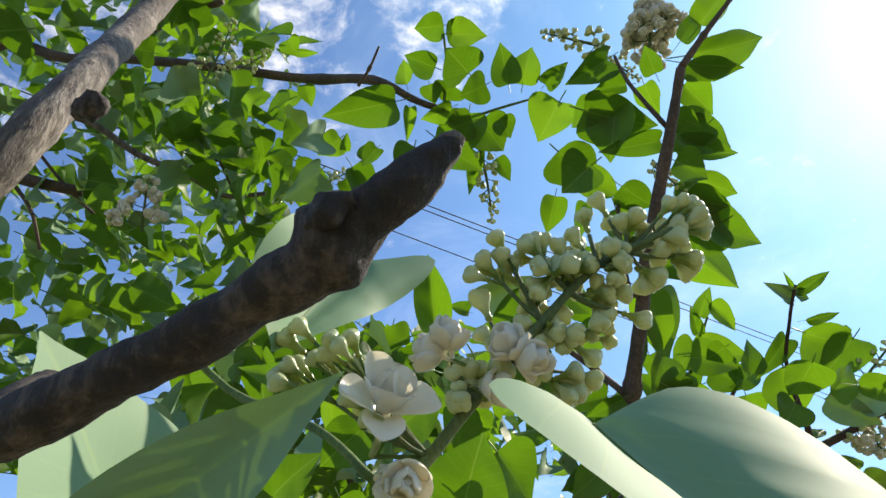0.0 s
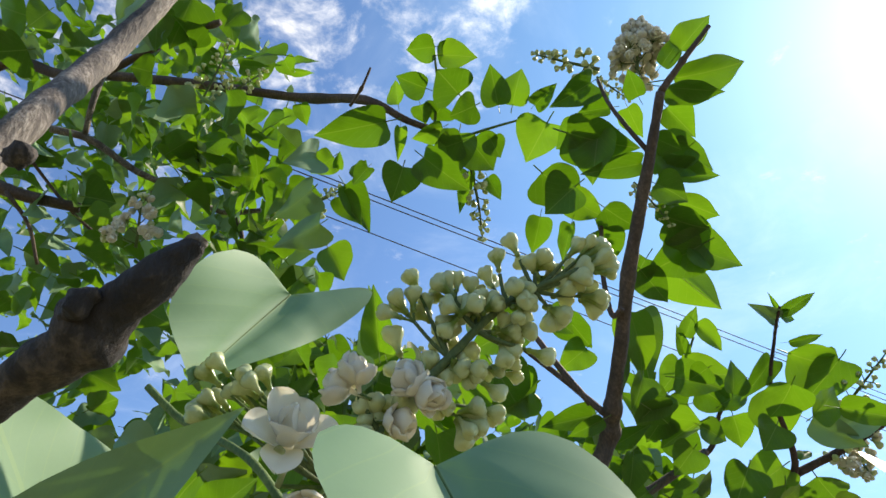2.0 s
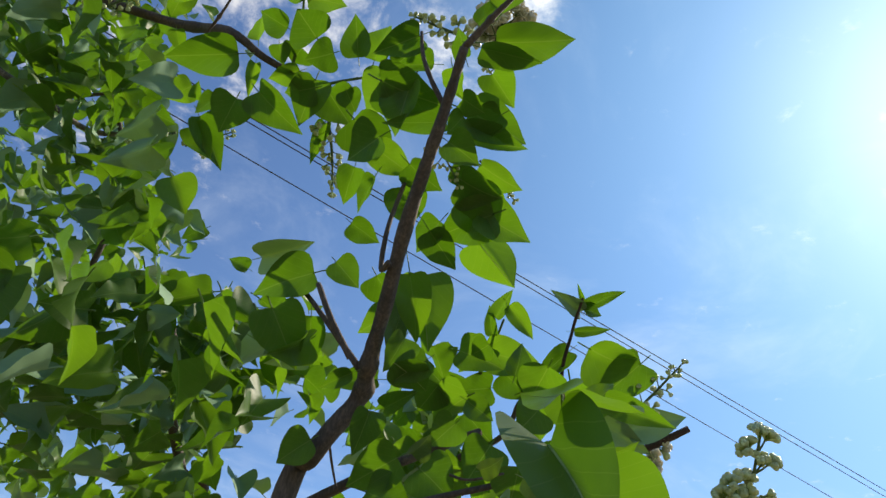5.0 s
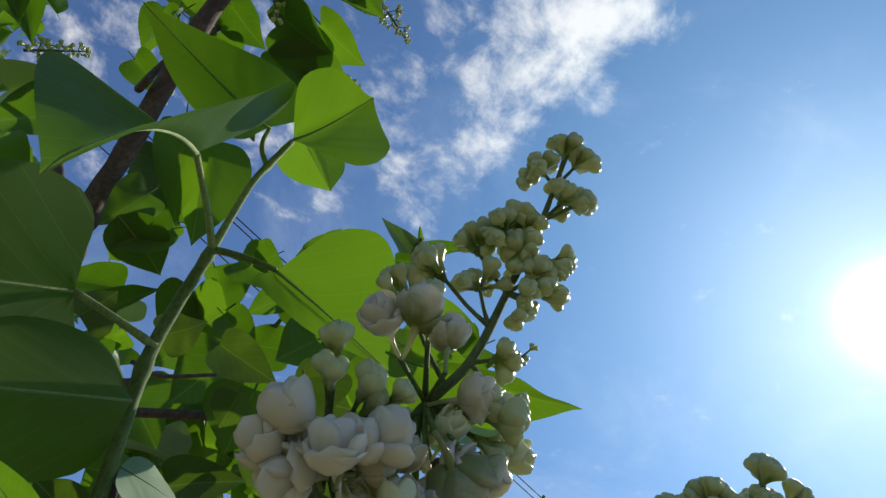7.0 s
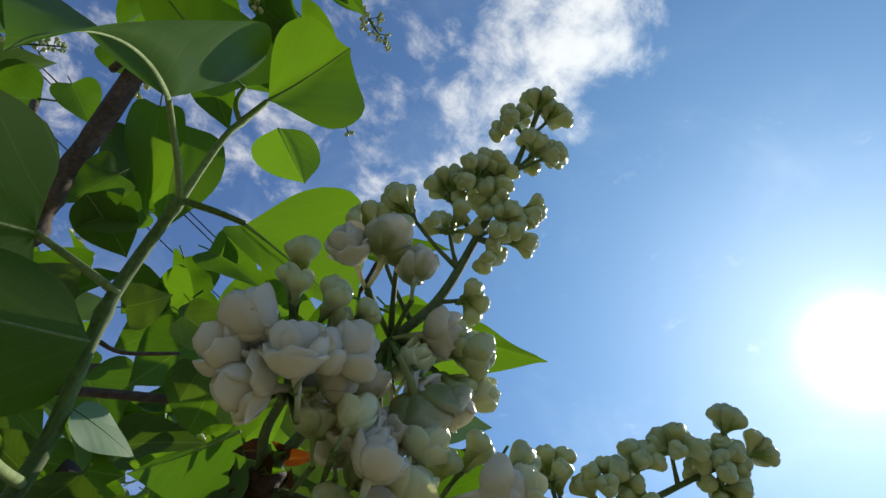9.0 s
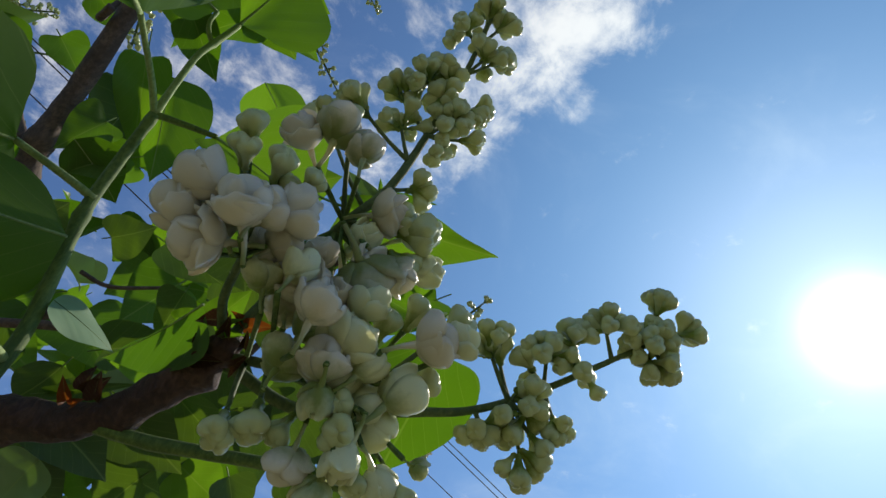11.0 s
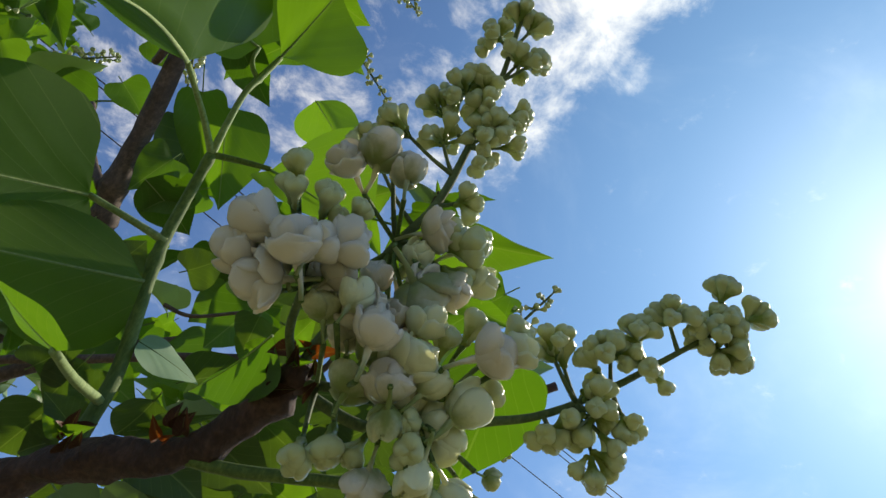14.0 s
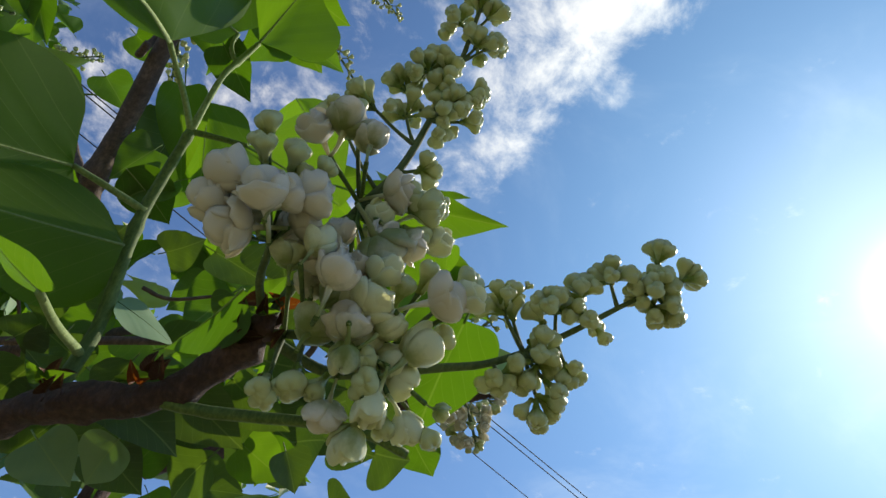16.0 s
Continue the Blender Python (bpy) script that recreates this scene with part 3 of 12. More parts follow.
cable = new("power_cable", mesh_from("power_cable", *tube_data([(-54.2442, -24.8439, 6.0000), (-2.4859, 5.5053, 6.0000), (9.8822, 12.7575, 6.0000), (61.6405, 43.1067, 6.0000)], [0.008] * 4, 6, 8), CABLE))
tagged(cable, "thin dark overhead power cable against the sky", "power cable", "overhead cables")
cable = new("power_cable", mesh_from("power_cable", *tube_data([(-53.9719, -25.3552, 6.0000), (-2.8058, 5.9821, 6.0000), (9.0501, 13.2434, 6.0000), (60.2162, 44.5808, 6.0000)], [0.008] * 4, 6, 8), CABLE))
tagged(cable, "thin dark overhead power cable against the sky", "power cable", "overhead cables")

# the tall stem
stem = thing("lilac_bush", (0.120, 0.800, GROUND), "tall brown lilac stem with bright green heart-shaped leaves", "lilac", "lilac stems")
limb(stem, "trunk", [(0.1200, 0.8000, -1.3500), (0.1300, 0.7600, -0.9000), (0.1000, 0.7000, -0.3000), (0.1336, 0.6888, 0.1679), (0.1569, 0.6614, 0.2246), (0.1887, 0.6456, 0.2811), (0.1926, 0.6239, 0.3052), (0.1984, 0.5885, 0.3441), (0.2076, 0.5228, 0.4164), (0.2174, 0.4810, 0.4623), (0.2280, 0.4360, 0.5115), (0.2341, 0.4063, 0.5439)], [0.0200, 0.0170, 0.0140, 0.0112, 0.0102, 0.0094, 0.0082, 0.0074, 0.0069, 0.0060, 0.0052, 0.0043], BARK, "brown bark with small knots", sides=12, steps=8, rough=0.16, knots=((0.48, 0.25), (0.55, 0.3), (0.72, 0.15), (0.84, 0.12)))
limb(stem, "twig", [(0.2341, 0.4063, 0.5439), (0.2524, 0.3874, 0.5632), (0.2637, 0.3760, 0.5745), (0.2803, 0.3624, 0.5919)], [0.0039, 0.0033, 0.0028, 0.0022], BARK, "", sides=8, steps=5, rough=0.12, knots=((0.4, 0.3), (0.98, 0.6)))
limb(stem, "twig", [(0.2235, 0.4490, 0.5055), (0.2055, 0.4431, 0.5374), (0.1925, 0.4415, 0.5719), (0.1858, 0.4391, 0.6075)], [0.0028, 0.0025, 0.0022, 0.0018], BARK, "", sides=8, steps=5, rough=0.12)
limb(stem, "twig", [(0.1852, 0.6243, 0.3008), (0.1571, 0.6301, 0.3339), (0.1208, 0.6459, 0.3788), (0.0737, 0.6566, 0.4303)], [0.0038, 0.0034, 0.0030, 0.0025], BARK, "", sides=8, steps=5, rough=0.12)
limb(stem, "twig", [(0.1975, 0.5432, 0.3760), (0.1897, 0.5554, 0.3771), (0.1871, 0.5536, 0.4268), (0.1939, 0.5512, 0.4927)], [0.0032, 0.0029, 0.0026, 0.0024], BARK, "", sides=8, steps=5, rough=0.12)
limb(stem, "twig", [(0.1724, 0.6292, 0.3144), (0.1451, 0.6246, 0.3514), (0.1204, 0.6273, 0.3953)], [0.0036, 0.0034, 0.0032], BARK, "", sides=8, steps=5, rough=0.12)
leaf(stem, (0.2658, 0.4319, 0.6005), (0.3523, 0.4248, 0.6186), 0.0487, (0.15, -0.44, -0.88), LEAF_YOUNG, fold=0.47698, curl=0.318077, stalk=0.3)
leaf(stem, (0.2507, 0.4251, 0.5766), (0.3166, 0.4333, 0.5800), 0.0313, (0.07, -0.16, -0.98), fold=0.286249, curl=0.0116021, stalk=0.3)
leaf(stem, (0.2430, 0.4047, 0.5865), (0.2737, 0.3896, 0.6279), 0.0212, (0.18, -0.87, -0.45), fold=0.145282, curl=0.36036, stalk=0.3)
leaf(stem, (0.2620, 0.3951, 0.5988), (0.2939, 0.3712, 0.6322), 0.0329, (-0.26, -0.89, -0.38), LEAF_YOUNG, fold=0.329576, curl=0.217504, stalk=0.3)
leaf(stem, (0.2676, 0.4706, 0.5996), (0.2969, 0.4843, 0.5664), 0.0405, (-0.22, -0.82, -0.53), LEAF_YOUNG, fold=0.466538, curl=0.111793, stalk=0.3)
leaf(stem, (0.2507, 0.4793, 0.5397), (0.3180, 0.4979, 0.5308), 0.0518, (0.15, -0.81, -0.57), LEAF_YOUNG, fold=0.155507, curl=0.318859, stalk=0.3)
leaf(stem, (0.2483, 0.4953, 0.5193), (0.3176, 0.5002, 0.5218), 0.0340, (0.08, -0.91, -0.41), LEAF_YOUNG, fold=0.448562, curl=0.000709945, stalk=0.3)
leaf(stem, (0.2337, 0.4733, 0.4824), (0.2676, 0.4804, 0.4656), 0.0368, (-0.09, -0.83, -0.54), fold=0.448963, curl=0.392968, stalk=0.3)
leaf(stem, (0.2713, 0.5188, 0.5054), (0.3178, 0.5303, 0.4862), 0.0441, (-0.33, -0.22, -0.92), LEAF_YOUNG, fold=0.371132, curl=0.215689, stalk=0.3)
leaf(stem, (0.2524, 0.5091, 0.4691), (0.2942, 0.5152, 0.4534), 0.0495, (-0.30, -0.28, -0.91), fold=0.486626, curl=0.276257, stalk=0.3)
leaf(stem, (0.2602, 0.5249, 0.4651), (0.3132, 0.5572, 0.4438), 0.0582, (0.12, -0.67, -0.73), LEAF_YOUNG, fold=0.166382, curl=0.144476, stalk=0.3)
leaf(stem, (0.2769, 0.5359, 0.4511), (0.3338, 0.5426, 0.4322), 0.0461, (-0.00, -0.94, -0.34), LEAF_YOUNG, fold=0.341244, curl=0.120544, stalk=0.3)
blade(stem, (0.2850, 0.6110, 0.4780), (0.3334, 0.6189, 0.4267), (0.2760, 0.6450, 0.4650), (0.3241, 0.6154, 0.4811), LEAF_YOUNG, 0.15)
leaf(stem, (0.2296, 0.5591, 0.4376), (0.2636, 0.5899, 0.4151), 0.0364, (-0.03, -0.57, -0.82), fold=0.292487, curl=0.126317, stalk=0.3)
leaf(stem, (0.2175, 0.5805, 0.3940), (0.2390, 0.6312, 0.3415), 0.0401, (0.21, -0.74, -0.63), LEAF_YOUNG, fold=0.109146, curl=0.39004, stalk=0.3)
leaf(stem, (0.1613, 0.5113, 0.5150), (0.1299, 0.5366, 0.4969), 0.0552, (-0.41, -0.81, -0.41), fold=0.415095, curl=0.00722701, stalk=0.3)
leaf(stem, (0.2281, 0.4817, 0.5204), (0.1626, 0.4885, 0.5104), 0.0274, (0.02, -0.78, -0.63), fold=0.118691, curl=0.00363135, stalk=0.3)
leaf(stem, (0.1844, 0.4682, 0.5539), (0.1758, 0.4988, 0.5058), 0.0574, (-0.63, -0.70, -0.33), fold=0.402295, curl=0.0786087, stalk=0.3)
leaf(stem, (0.1734, 0.4861, 0.5798), (0.1445, 0.5085, 0.5726), 0.0439, (-0.50, -0.77, -0.40), fold=0.241917, curl=0.137753, stalk=0.3)
leaf(stem, (0.1504, 0.5604, 0.6796), (0.1231, 0.5949, 0.6405), 0.0671, (-0.32, -0.81, -0.49), LEAF_YOUNG, fold=0.399359, curl=0.0432211, stalk=0.3)
leaf(stem, (0.2035, 0.4706, 0.5996), (0.1693, 0.4808, 0.6026), 0.0286, (-0.29, -0.83, -0.47), fold=0.47832, curl=0.0146526, stalk=0.3)
leaf(stem, (0.1828, 0.4532, 0.6219), (0.1367, 0.4657, 0.5934), 0.0367, (0.26, -0.66, -0.71), fold=0.467235, curl=0.244331, stalk=0.3)
leaf(stem, (0.2236, 0.4706, 0.5996), (0.2388, 0.4909, 0.5712), 0.0313, (-0.67, -0.38, -0.63), LEAF_YOUNG, fold=0.22498, curl=0.218058, stalk=0.3)
leaf(stem, (0.2362, 0.4629, 0.6095), (0.2230, 0.4423, 0.6325), 0.0266, (-0.58, -0.41, -0.70), fold=0.159547, curl=0.0312785, stalk=0.3)
leaf(stem, (0.2082, 0.4833, 0.5671), (0.2009, 0.5035, 0.5530), 0.0431, (-0.69, -0.56, -0.45), LEAF_YOUNG, fold=0.119421, curl=0.0646118, stalk=0.3)
leaf(stem, (0.1545, 0.5325, 0.5204), (0.2024, 0.5588, 0.5106), 0.0381, (0.12, -0.54, -0.83), LEAF_YOUNG, fold=0.194935, curl=0.162355, stalk=0.3)
leaf(stem, (0.1958, 0.5329, 0.5036), (0.2345, 0.5518, 0.4873), 0.0396, (-0.21, -0.35, -0.91), fold=0.268703, curl=0.182266, stalk=0.3)
leaf(stem, (0.1608, 0.5518, 0.4957), (0.1496, 0.5721, 0.4557), 0.0207, (-0.54, -0.80, -0.26), fold=0.297426, curl=0.0130885, stalk=0.3)
leaf(stem, (0.1922, 0.5557, 0.4907), (0.2078, 0.5914, 0.4628), 0.0478, (0.19, -0.65, -0.73), fold=0.479919, curl=0.292666, stalk=0.3)
leaf(stem, (0.2389, 0.5595, 0.4534), (0.2193, 0.5867, 0.4279), 0.0386, (-0.53, -0.75, -0.39), fold=0.273822, curl=0.0426522, stalk=0.3)
leaf(stem, (0.2407, 0.4586, 0.5337), (0.2646, 0.4616, 0.5197), 0.0312, (-0.45, -0.30, -0.84), fold=0.281262, curl=0.117925, stalk=0.3)
leaf(stem, (0.2407, 0.5037, 0.4760), (0.2758, 0.5165, 0.4840), 0.0254, (0.32, -0.32, -0.89), fold=0.281416, curl=0.390403, stalk=0.3)
leaf(stem, (0.1796, 0.6137, 0.2902), (0.1459, 0.6443, 0.2827), 0.0183, (-0.44, -0.64, -0.63), fold=0.235392, curl=0.199729)
leaf(stem, (0.2041, 0.6157, 0.2554), (0.1970, 0.6279, 0.2147), 0.0318, (0.30, -0.90, -0.32), fold=0.446955, curl=0.312808)
leaf(stem, (0.1542, 0.6392, 0.2281), (0.1246, 0.6512, 0.2054), 0.0366, (-0.14, -0.94, -0.32), fold=0.377839, curl=0.309959)
leaf(stem, (0.1439, 0.5851, 0.4526), (0.1770, 0.6007, 0.4430), 0.0306, (0.05, -0.60, -0.80), fold=0.381788, curl=0.145373)
leaf(stem, (0.0742, 0.6525, 0.3720), (0.1129, 0.6835, 0.3192), 0.0590, (0.17, -0.90, -0.40), fold=0.376353, curl=0.307899)
leaf(stem, (0.1097, 0.6400, 0.4180), (0.0439, 0.6546, 0.3889), 0.0525, (-0.06, -0.94, -0.33), fold=0.332264, curl=0.259877)
leaf(stem, (0.0435, 0.6528, 0.4359), (0.1030, 0.6196, 0.4439), 0.0372, (-0.21, -0.57, -0.79), LEAF_PALE, fold=0.368657, curl=0.100277)
leaf(stem, (0.0306, 0.6627, 0.4241), (0.0068, 0.6560, 0.4305), 0.0196, (0.19, -0.94, -0.28), fold=0.41905, curl=0.258975)
leaf(stem, (-0.0360, 0.5825, 0.6189), (-0.0489, 0.6067, 0.5800), 0.0532, (0.28, -0.77, -0.57), fold=0.431275, curl=0.295131)
leaf(stem, (-0.0107, 0.5745, 0.6280), (0.0482, 0.5974, 0.5888), 0.0496, (-0.23, -0.64, -0.73), fold=0.375335, curl=0.347965)
leaf(stem, (0.1274, 0.5146, 0.5394), (0.1755, 0.5512, 0.5234), 0.0621, (-0.05, -0.35, -0.94), fold=0.311736, curl=0.207256)
leaf(stem, (0.1513, 0.4727, 0.5584), (0.2267, 0.4761, 0.5309), 0.0597, (-0.30, -0.40, -0.87), fold=0.290896, curl=0.374953)
leaf(stem, (0.1313, 0.5755, 0.5280), (0.1233, 0.6104, 0.4975), 0.0322, (-0.04, -0.66, -0.75), fold=0.168731, curl=0.292141)
leaf(stem, (0.2919, 0.5315, 0.4509), (0.2356, 0.5623, 0.4325), 0.0510, (-0.17, -0.71, -0.68), fold=0.268317, curl=0.266222)
leaf(stem, (0.2838, 0.4800, 0.5457), (0.2487, 0.5031, 0.5263), 0.0358, (-0.14, -0.76, -0.64), fold=0.388166, curl=0.254747)
leaf(stem, (0.2240, 0.6038, 0.3326), (0.2105, 0.6103, 0.2953), 0.0336, (0.44, -0.85, -0.30), fold=0.360047, curl=0.176427)
leaf(stem, (0.2496, 0.6142, 0.3192), (0.2173, 0.6229, 0.2917), 0.0327, (0.02, -0.95, -0.32), fold=0.116745, curl=0.252346)
leaf(stem, (0.1347, 0.6133, 0.4184), (0.1640, 0.6274, 0.3985), 0.0367, (0.20, -0.91, -0.36), fold=0.153411, curl=0.0216572)
leaf(stem, (0.2445, 0.4731, 0.5236), (0.2316, 0.4811, 0.5027), 0.0290, (0.48, -0.68, -0.55), LEAF_YOUNG, fold=0.114263, curl=0.077344)
plain_panicle(stem, (0.2188, 0.4912, 0.5022), (0.2535, 0.5050, 0.4528), 0.0163, 4, 0.0060, 1, "small cluster of greenish lilac buds", 3, 0)
plain_panicle(stem, (0.2703, 0.5233, 0.7434), (0.2765, 0.5018, 0.8196), 0.0430, 8, 0.0105, 2, "dense white lilac flower cluster in bloom", 11, 1)
plain_panicle(stem, (0.2387, 0.5719, 0.8111), (0.1464, 0.5761, 0.8544), 0.0233, 6, 0.0125, 3, "cluster of closed greenish lilac buds", 3, 0)
plain_panicle(stem, (0.2750, 0.6156, 0.6171), (0.3312, 0.6574, 0.5960), 0.0159, 5, 0.0072, 4, "cluster of closed greenish lilac buds", 3, 0)
plain_panicle(stem, (0.2551, 0.6367, 0.8815), (0.3097, 0.6639, 0.8570), 0.0205, 5, 0.0087, 5, "cluster of closed greenish lilac buds", 3, 0)

# the bush behind
bush = thing("lilac_bush", (-0.350, 1.450, GROUND), "dense green lilac bush with thin grey branches and flower clusters", "lilac", "lilac stems")
limb(bush, "branch", [(-0.8500, 1.3000, -1.3500), (-0.8600, 1.2500, -0.6000), (-0.8000, 1.1000, 0.1000), (-0.8596, 0.7631, 0.9724), (-0.6384, 0.7043, 0.9665), (-0.4886, 0.6877, 0.9390), (-0.3553, 0.6772, 0.9036), (-0.2171, 0.6749, 0.8742), (-0.1000, 0.6002, 0.7749), (-0.0347, 0.6060, 0.7349), (0.0411, 0.6339, 0.7317)], [0.0220, 0.0180, 0.0140, 0.0120, 0.0090, 0.0080, 0.0076, 0.0072, 0.0062, 0.0052, 0.0040], BARK, "grey-brown branch", sides=10, steps=5, rough=0.12, knots=((0.72, 0.35), (0.8, 0.2)))
limb(bush, "branch", [(-0.3000, 1.5000, -1.3500), (-0.2000, 1.4000, -0.5000), (-0.1117, 1.3458, 0.2982), (-0.1518, 1.2764, 0.3847), (-0.1942, 1.2009, 0.4787), (-0.2260, 1.1713, 0.5950), (-0.2684, 1.1783, 0.6673)], [0.0200, 0.0180, 0.0100, 0.0095, 0.0085, 0.0060, 0.0040], BARK, "dark thin upright branch", sides=8, steps=5, rough=0.12)
limb(bush, "twig", [(-0.1849, 1.2184, 0.4569), (-0.1388, 1.1725, 0.5105), (-0.1190, 1.1467, 0.6197)], [0.0068, 0.0054, 0.0041], BARK, "", sides=8, steps=5, rough=0.12)
limb(bush, "twig", [(-0.4249, 1.1451, 0.6366), (-0.3825, 1.0584, 0.7401), (-0.4011, 1.0141, 0.8736), (-0.4777, 0.9587, 1.0237)], [0.0061, 0.0054, 0.0050, 0.0044], BARK, "", sides=8, steps=5, rough=0.12)
limb(bush, "twig", [(-0.5174, 0.8580, 0.8329), (-0.4450, 0.8446, 0.8456), (-0.3639, 0.8286, 0.8612)], [0.0047, 0.0037, 0.0028], BARK, "", sides=8, steps=5, rough=0.12)
limb(bush, "twig", [(-0.6362, 0.7126, 0.8395), (-0.5707, 0.7248, 0.8260), (-0.4956, 0.7578, 0.7875), (-0.4206, 0.7789, 0.7634), (-0.3720, 0.8387, 0.7705), (-0.3037, 0.8372, 0.7738)], [0.0065, 0.0060, 0.0054, 0.0049, 0.0045, 0.0039], BARK_GREY, "", sides=8, steps=5, rough=0.12)
limb(bush, "branch", [(-0.6608, 0.7003, 0.6962), (-0.6097, 0.7114, 0.6838), (-0.5332, 0.7226, 0.6719)], [0.0110, 0.0093, 0.0076], BARK, "", sides=8, steps=5, rough=0.12)
limb(bush, "twig", [(-0.5801, 0.7188, 0.8331), (-0.5666, 0.6834, 0.8766), (-0.5586, 0.6659, 0.9296)], [0.0047, 0.0051, 0.0057], BARK_GREY, "", sides=8, steps=5, rough=0.12)
limb(bush, "twig", [(-0.5436, 0.6539, 0.9131), (-0.4512, 0.6161, 0.9296), (-0.3849, 0.5849, 0.9218), (-0.3336, 0.5639, 0.9171)], [0.0065, 0.0058, 0.0051, 0.0044], BARK, "", sides=8, steps=5, rough=0.12, knots=((0.7, 0.4), (0.95, 0.6)))
limb(bush, "twig", [(-0.6188, 0.6656, 0.7395), (-0.5673, 0.7089, 0.6878), (-0.5245, 0.7388, 0.6523), (-0.4903, 0.7551, 0.6332)], [0.0025, 0.0025, 0.0025, 0.0025], BARK, "", sides=8, steps=5, rough=0.12)
limb(bush, "twig", [(-0.6304, 0.6915, 0.6761), (-0.5968, 0.7233, 0.6380), (-0.5838, 0.7603, 0.5932)], [0.0033, 0.0029, 0.0025], BARK, "", sides=8, steps=5, rough=0.12)
limb(bush, "twig", [(-0.1168, 0.5834, 0.7405), (-0.0999, 0.5622, 0.7509), (-0.0869, 0.5435, 0.7740)], [0.0024, 0.0020, 0.0016], BARK, "", sides=8, steps=5, rough=0.12, knots=((0.5, 0.6),))
limb(bush, "twig", [(0.0371, 0.6339, 0.7317), (0.0837, 0.6109, 0.7287), (0.1374, 0.5947, 0.7332)], [0.0024, 0.0020, 0.0016], STEM, "", sides=8, steps=5, rough=0.12)
limb(bush, "twig", [(0.0008, 0.6133, 0.7256), (0.0047, 0.5769, 0.7722), (0.0008, 0.5477, 0.8096)], [0.0024, 0.0020, 0.0016], STEM, "", sides=8, steps=5, rough=0.12)
leaf(bush, (-0.0642, 0.5865, 0.7112), (-0.1647, 0.5987, 0.6933), 0.0568, (0.08, -0.55, -0.83), fold=0.336066, curl=0.244718)
leaf(bush, (-0.0906, 0.6389, 0.6766), (-0.1112, 0.6473, 0.6488), 0.0281, (0.04, -0.95, -0.32), fold=0.26215, curl=0.000264246)
leaf(bush, (0.0351, 0.5629, 0.7413), (0.0045, 0.5364, 0.7608), 0.0656, (-0.07, -0.54, -0.84), fold=0.432548, curl=0.0460298)
leaf(bush, (0.0587, 0.5787, 0.7374), (0.0238, 0.5859, 0.7200), 0.0503, (0.35, -0.37, -0.86), fold=0.137929, curl=0.245426)
leaf(bush, (-0.0109, 0.5706, 0.7639), (-0.0548, 0.5612, 0.7790), 0.0395, (-0.17, -0.52, -0.83), fold=0.48332, curl=0.232358)
leaf(bush, (0.0008, 0.5404, 0.8189), (-0.0432, 0.5513, 0.8257), 0.0414, (-0.24, -0.45, -0.86), fold=0.356919, curl=0.325196)
leaf(bush, (0.0126, 0.5477, 0.8096), (0.0612, 0.5456, 0.8038), 0.0430, (-0.11, -0.79, -0.61), LEAF_YOUNG, fold=0.325544, curl=0.238375)
leaf(bush, (0.0047, 0.5477, 0.8096), (0.0354, 0.5510, 0.8350), 0.0400, (0.63, -0.27, -0.73), fold=0.240446, curl=0.243444)
leaf(bush, (-0.0505, 0.5914, 0.7536), (-0.0562, 0.5792, 0.7948), 0.0281, (-0.44, -0.84, -0.31), LEAF_YOUNG, fold=0.326325, curl=0.0431673)
leaf(bush, (0.0126, 0.6109, 0.7287), (-0.0309, 0.6261, 0.7167), 0.0333, (0.11, -0.40, -0.91), LEAF_YOUNG, fold=0.456513, curl=0.251783)
leaf(bush, (0.0363, 0.6157, 0.7225), (0.0243, 0.6535, 0.6660), 0.0552, (0.07, -0.82, -0.57), fold=0.216598, curl=0.0905343)
leaf(bush, (0.0527, 0.6297, 0.7208), (0.0903, 0.6699, 0.7000), 0.0648, (0.17, -0.57, -0.80), fold=0.465499, curl=0.384456)
leaf(bush, (0.0398, 0.6163, 0.7055), (-0.0031, 0.6285, 0.6961), 0.0480, (0.05, -0.50, -0.86), fold=0.298522, curl=0.392392)
leaf(bush, (-0.0461, 0.6043, 0.7209), (-0.0482, 0.6308, 0.6814), 0.0189, (0.22, -0.80, -0.55), LEAF_YOUNG, fold=0.296702, curl=0.393711)
leaf(bush, (0.0906, 0.5851, 0.7455), (0.0781, 0.5439, 0.7843), 0.0428, (-0.13, -0.66, -0.74), fold=0.348675, curl=0.0487544)
leaf(bush, (0.1113, 0.5914, 0.7536), (0.1228, 0.5561, 0.7952), 0.0481, (-0.25, -0.77, -0.59), LEAF_YOUNG, fold=0.430722, curl=0.312683)
leaf(bush, (0.1429, 0.5914, 0.7536), (0.1708, 0.5600, 0.7622), 0.0281, (-0.26, -0.46, -0.85), fold=0.474101, curl=0.109515)
leaf(bush, (0.0797, 0.6206, 0.7163), (0.0967, 0.6453, 0.7029), 0.0366, (0.22, -0.58, -0.79), fold=0.161906, curl=0.107075)
leaf(bush, (0.0125, 0.5851, 0.7455), (-0.0032, 0.6122, 0.7425), 0.0481, (-0.11, -0.17, -0.98), fold=0.289853, curl=0.243215)
leaf(bush, (-0.0187, 0.5851, 0.7455), (-0.0110, 0.6057, 0.7285), 0.0315, (-0.07, -0.62, -0.78), fold=0.147272, curl=0.297389)
leaf(bush, (0.0799, 0.6898, 0.7089), (0.1017, 0.7189, 0.6886), 0.0255, (0.16, -0.64, -0.75), fold=0.234449, curl=0.213399)
leaf(bush, (0.0507, 0.6847, 0.7154), (0.0379, 0.7171, 0.6607), 0.0249, (-0.02, -0.86, -0.51), LEAF_YOUNG, fold=0.244416, curl=0.185735)
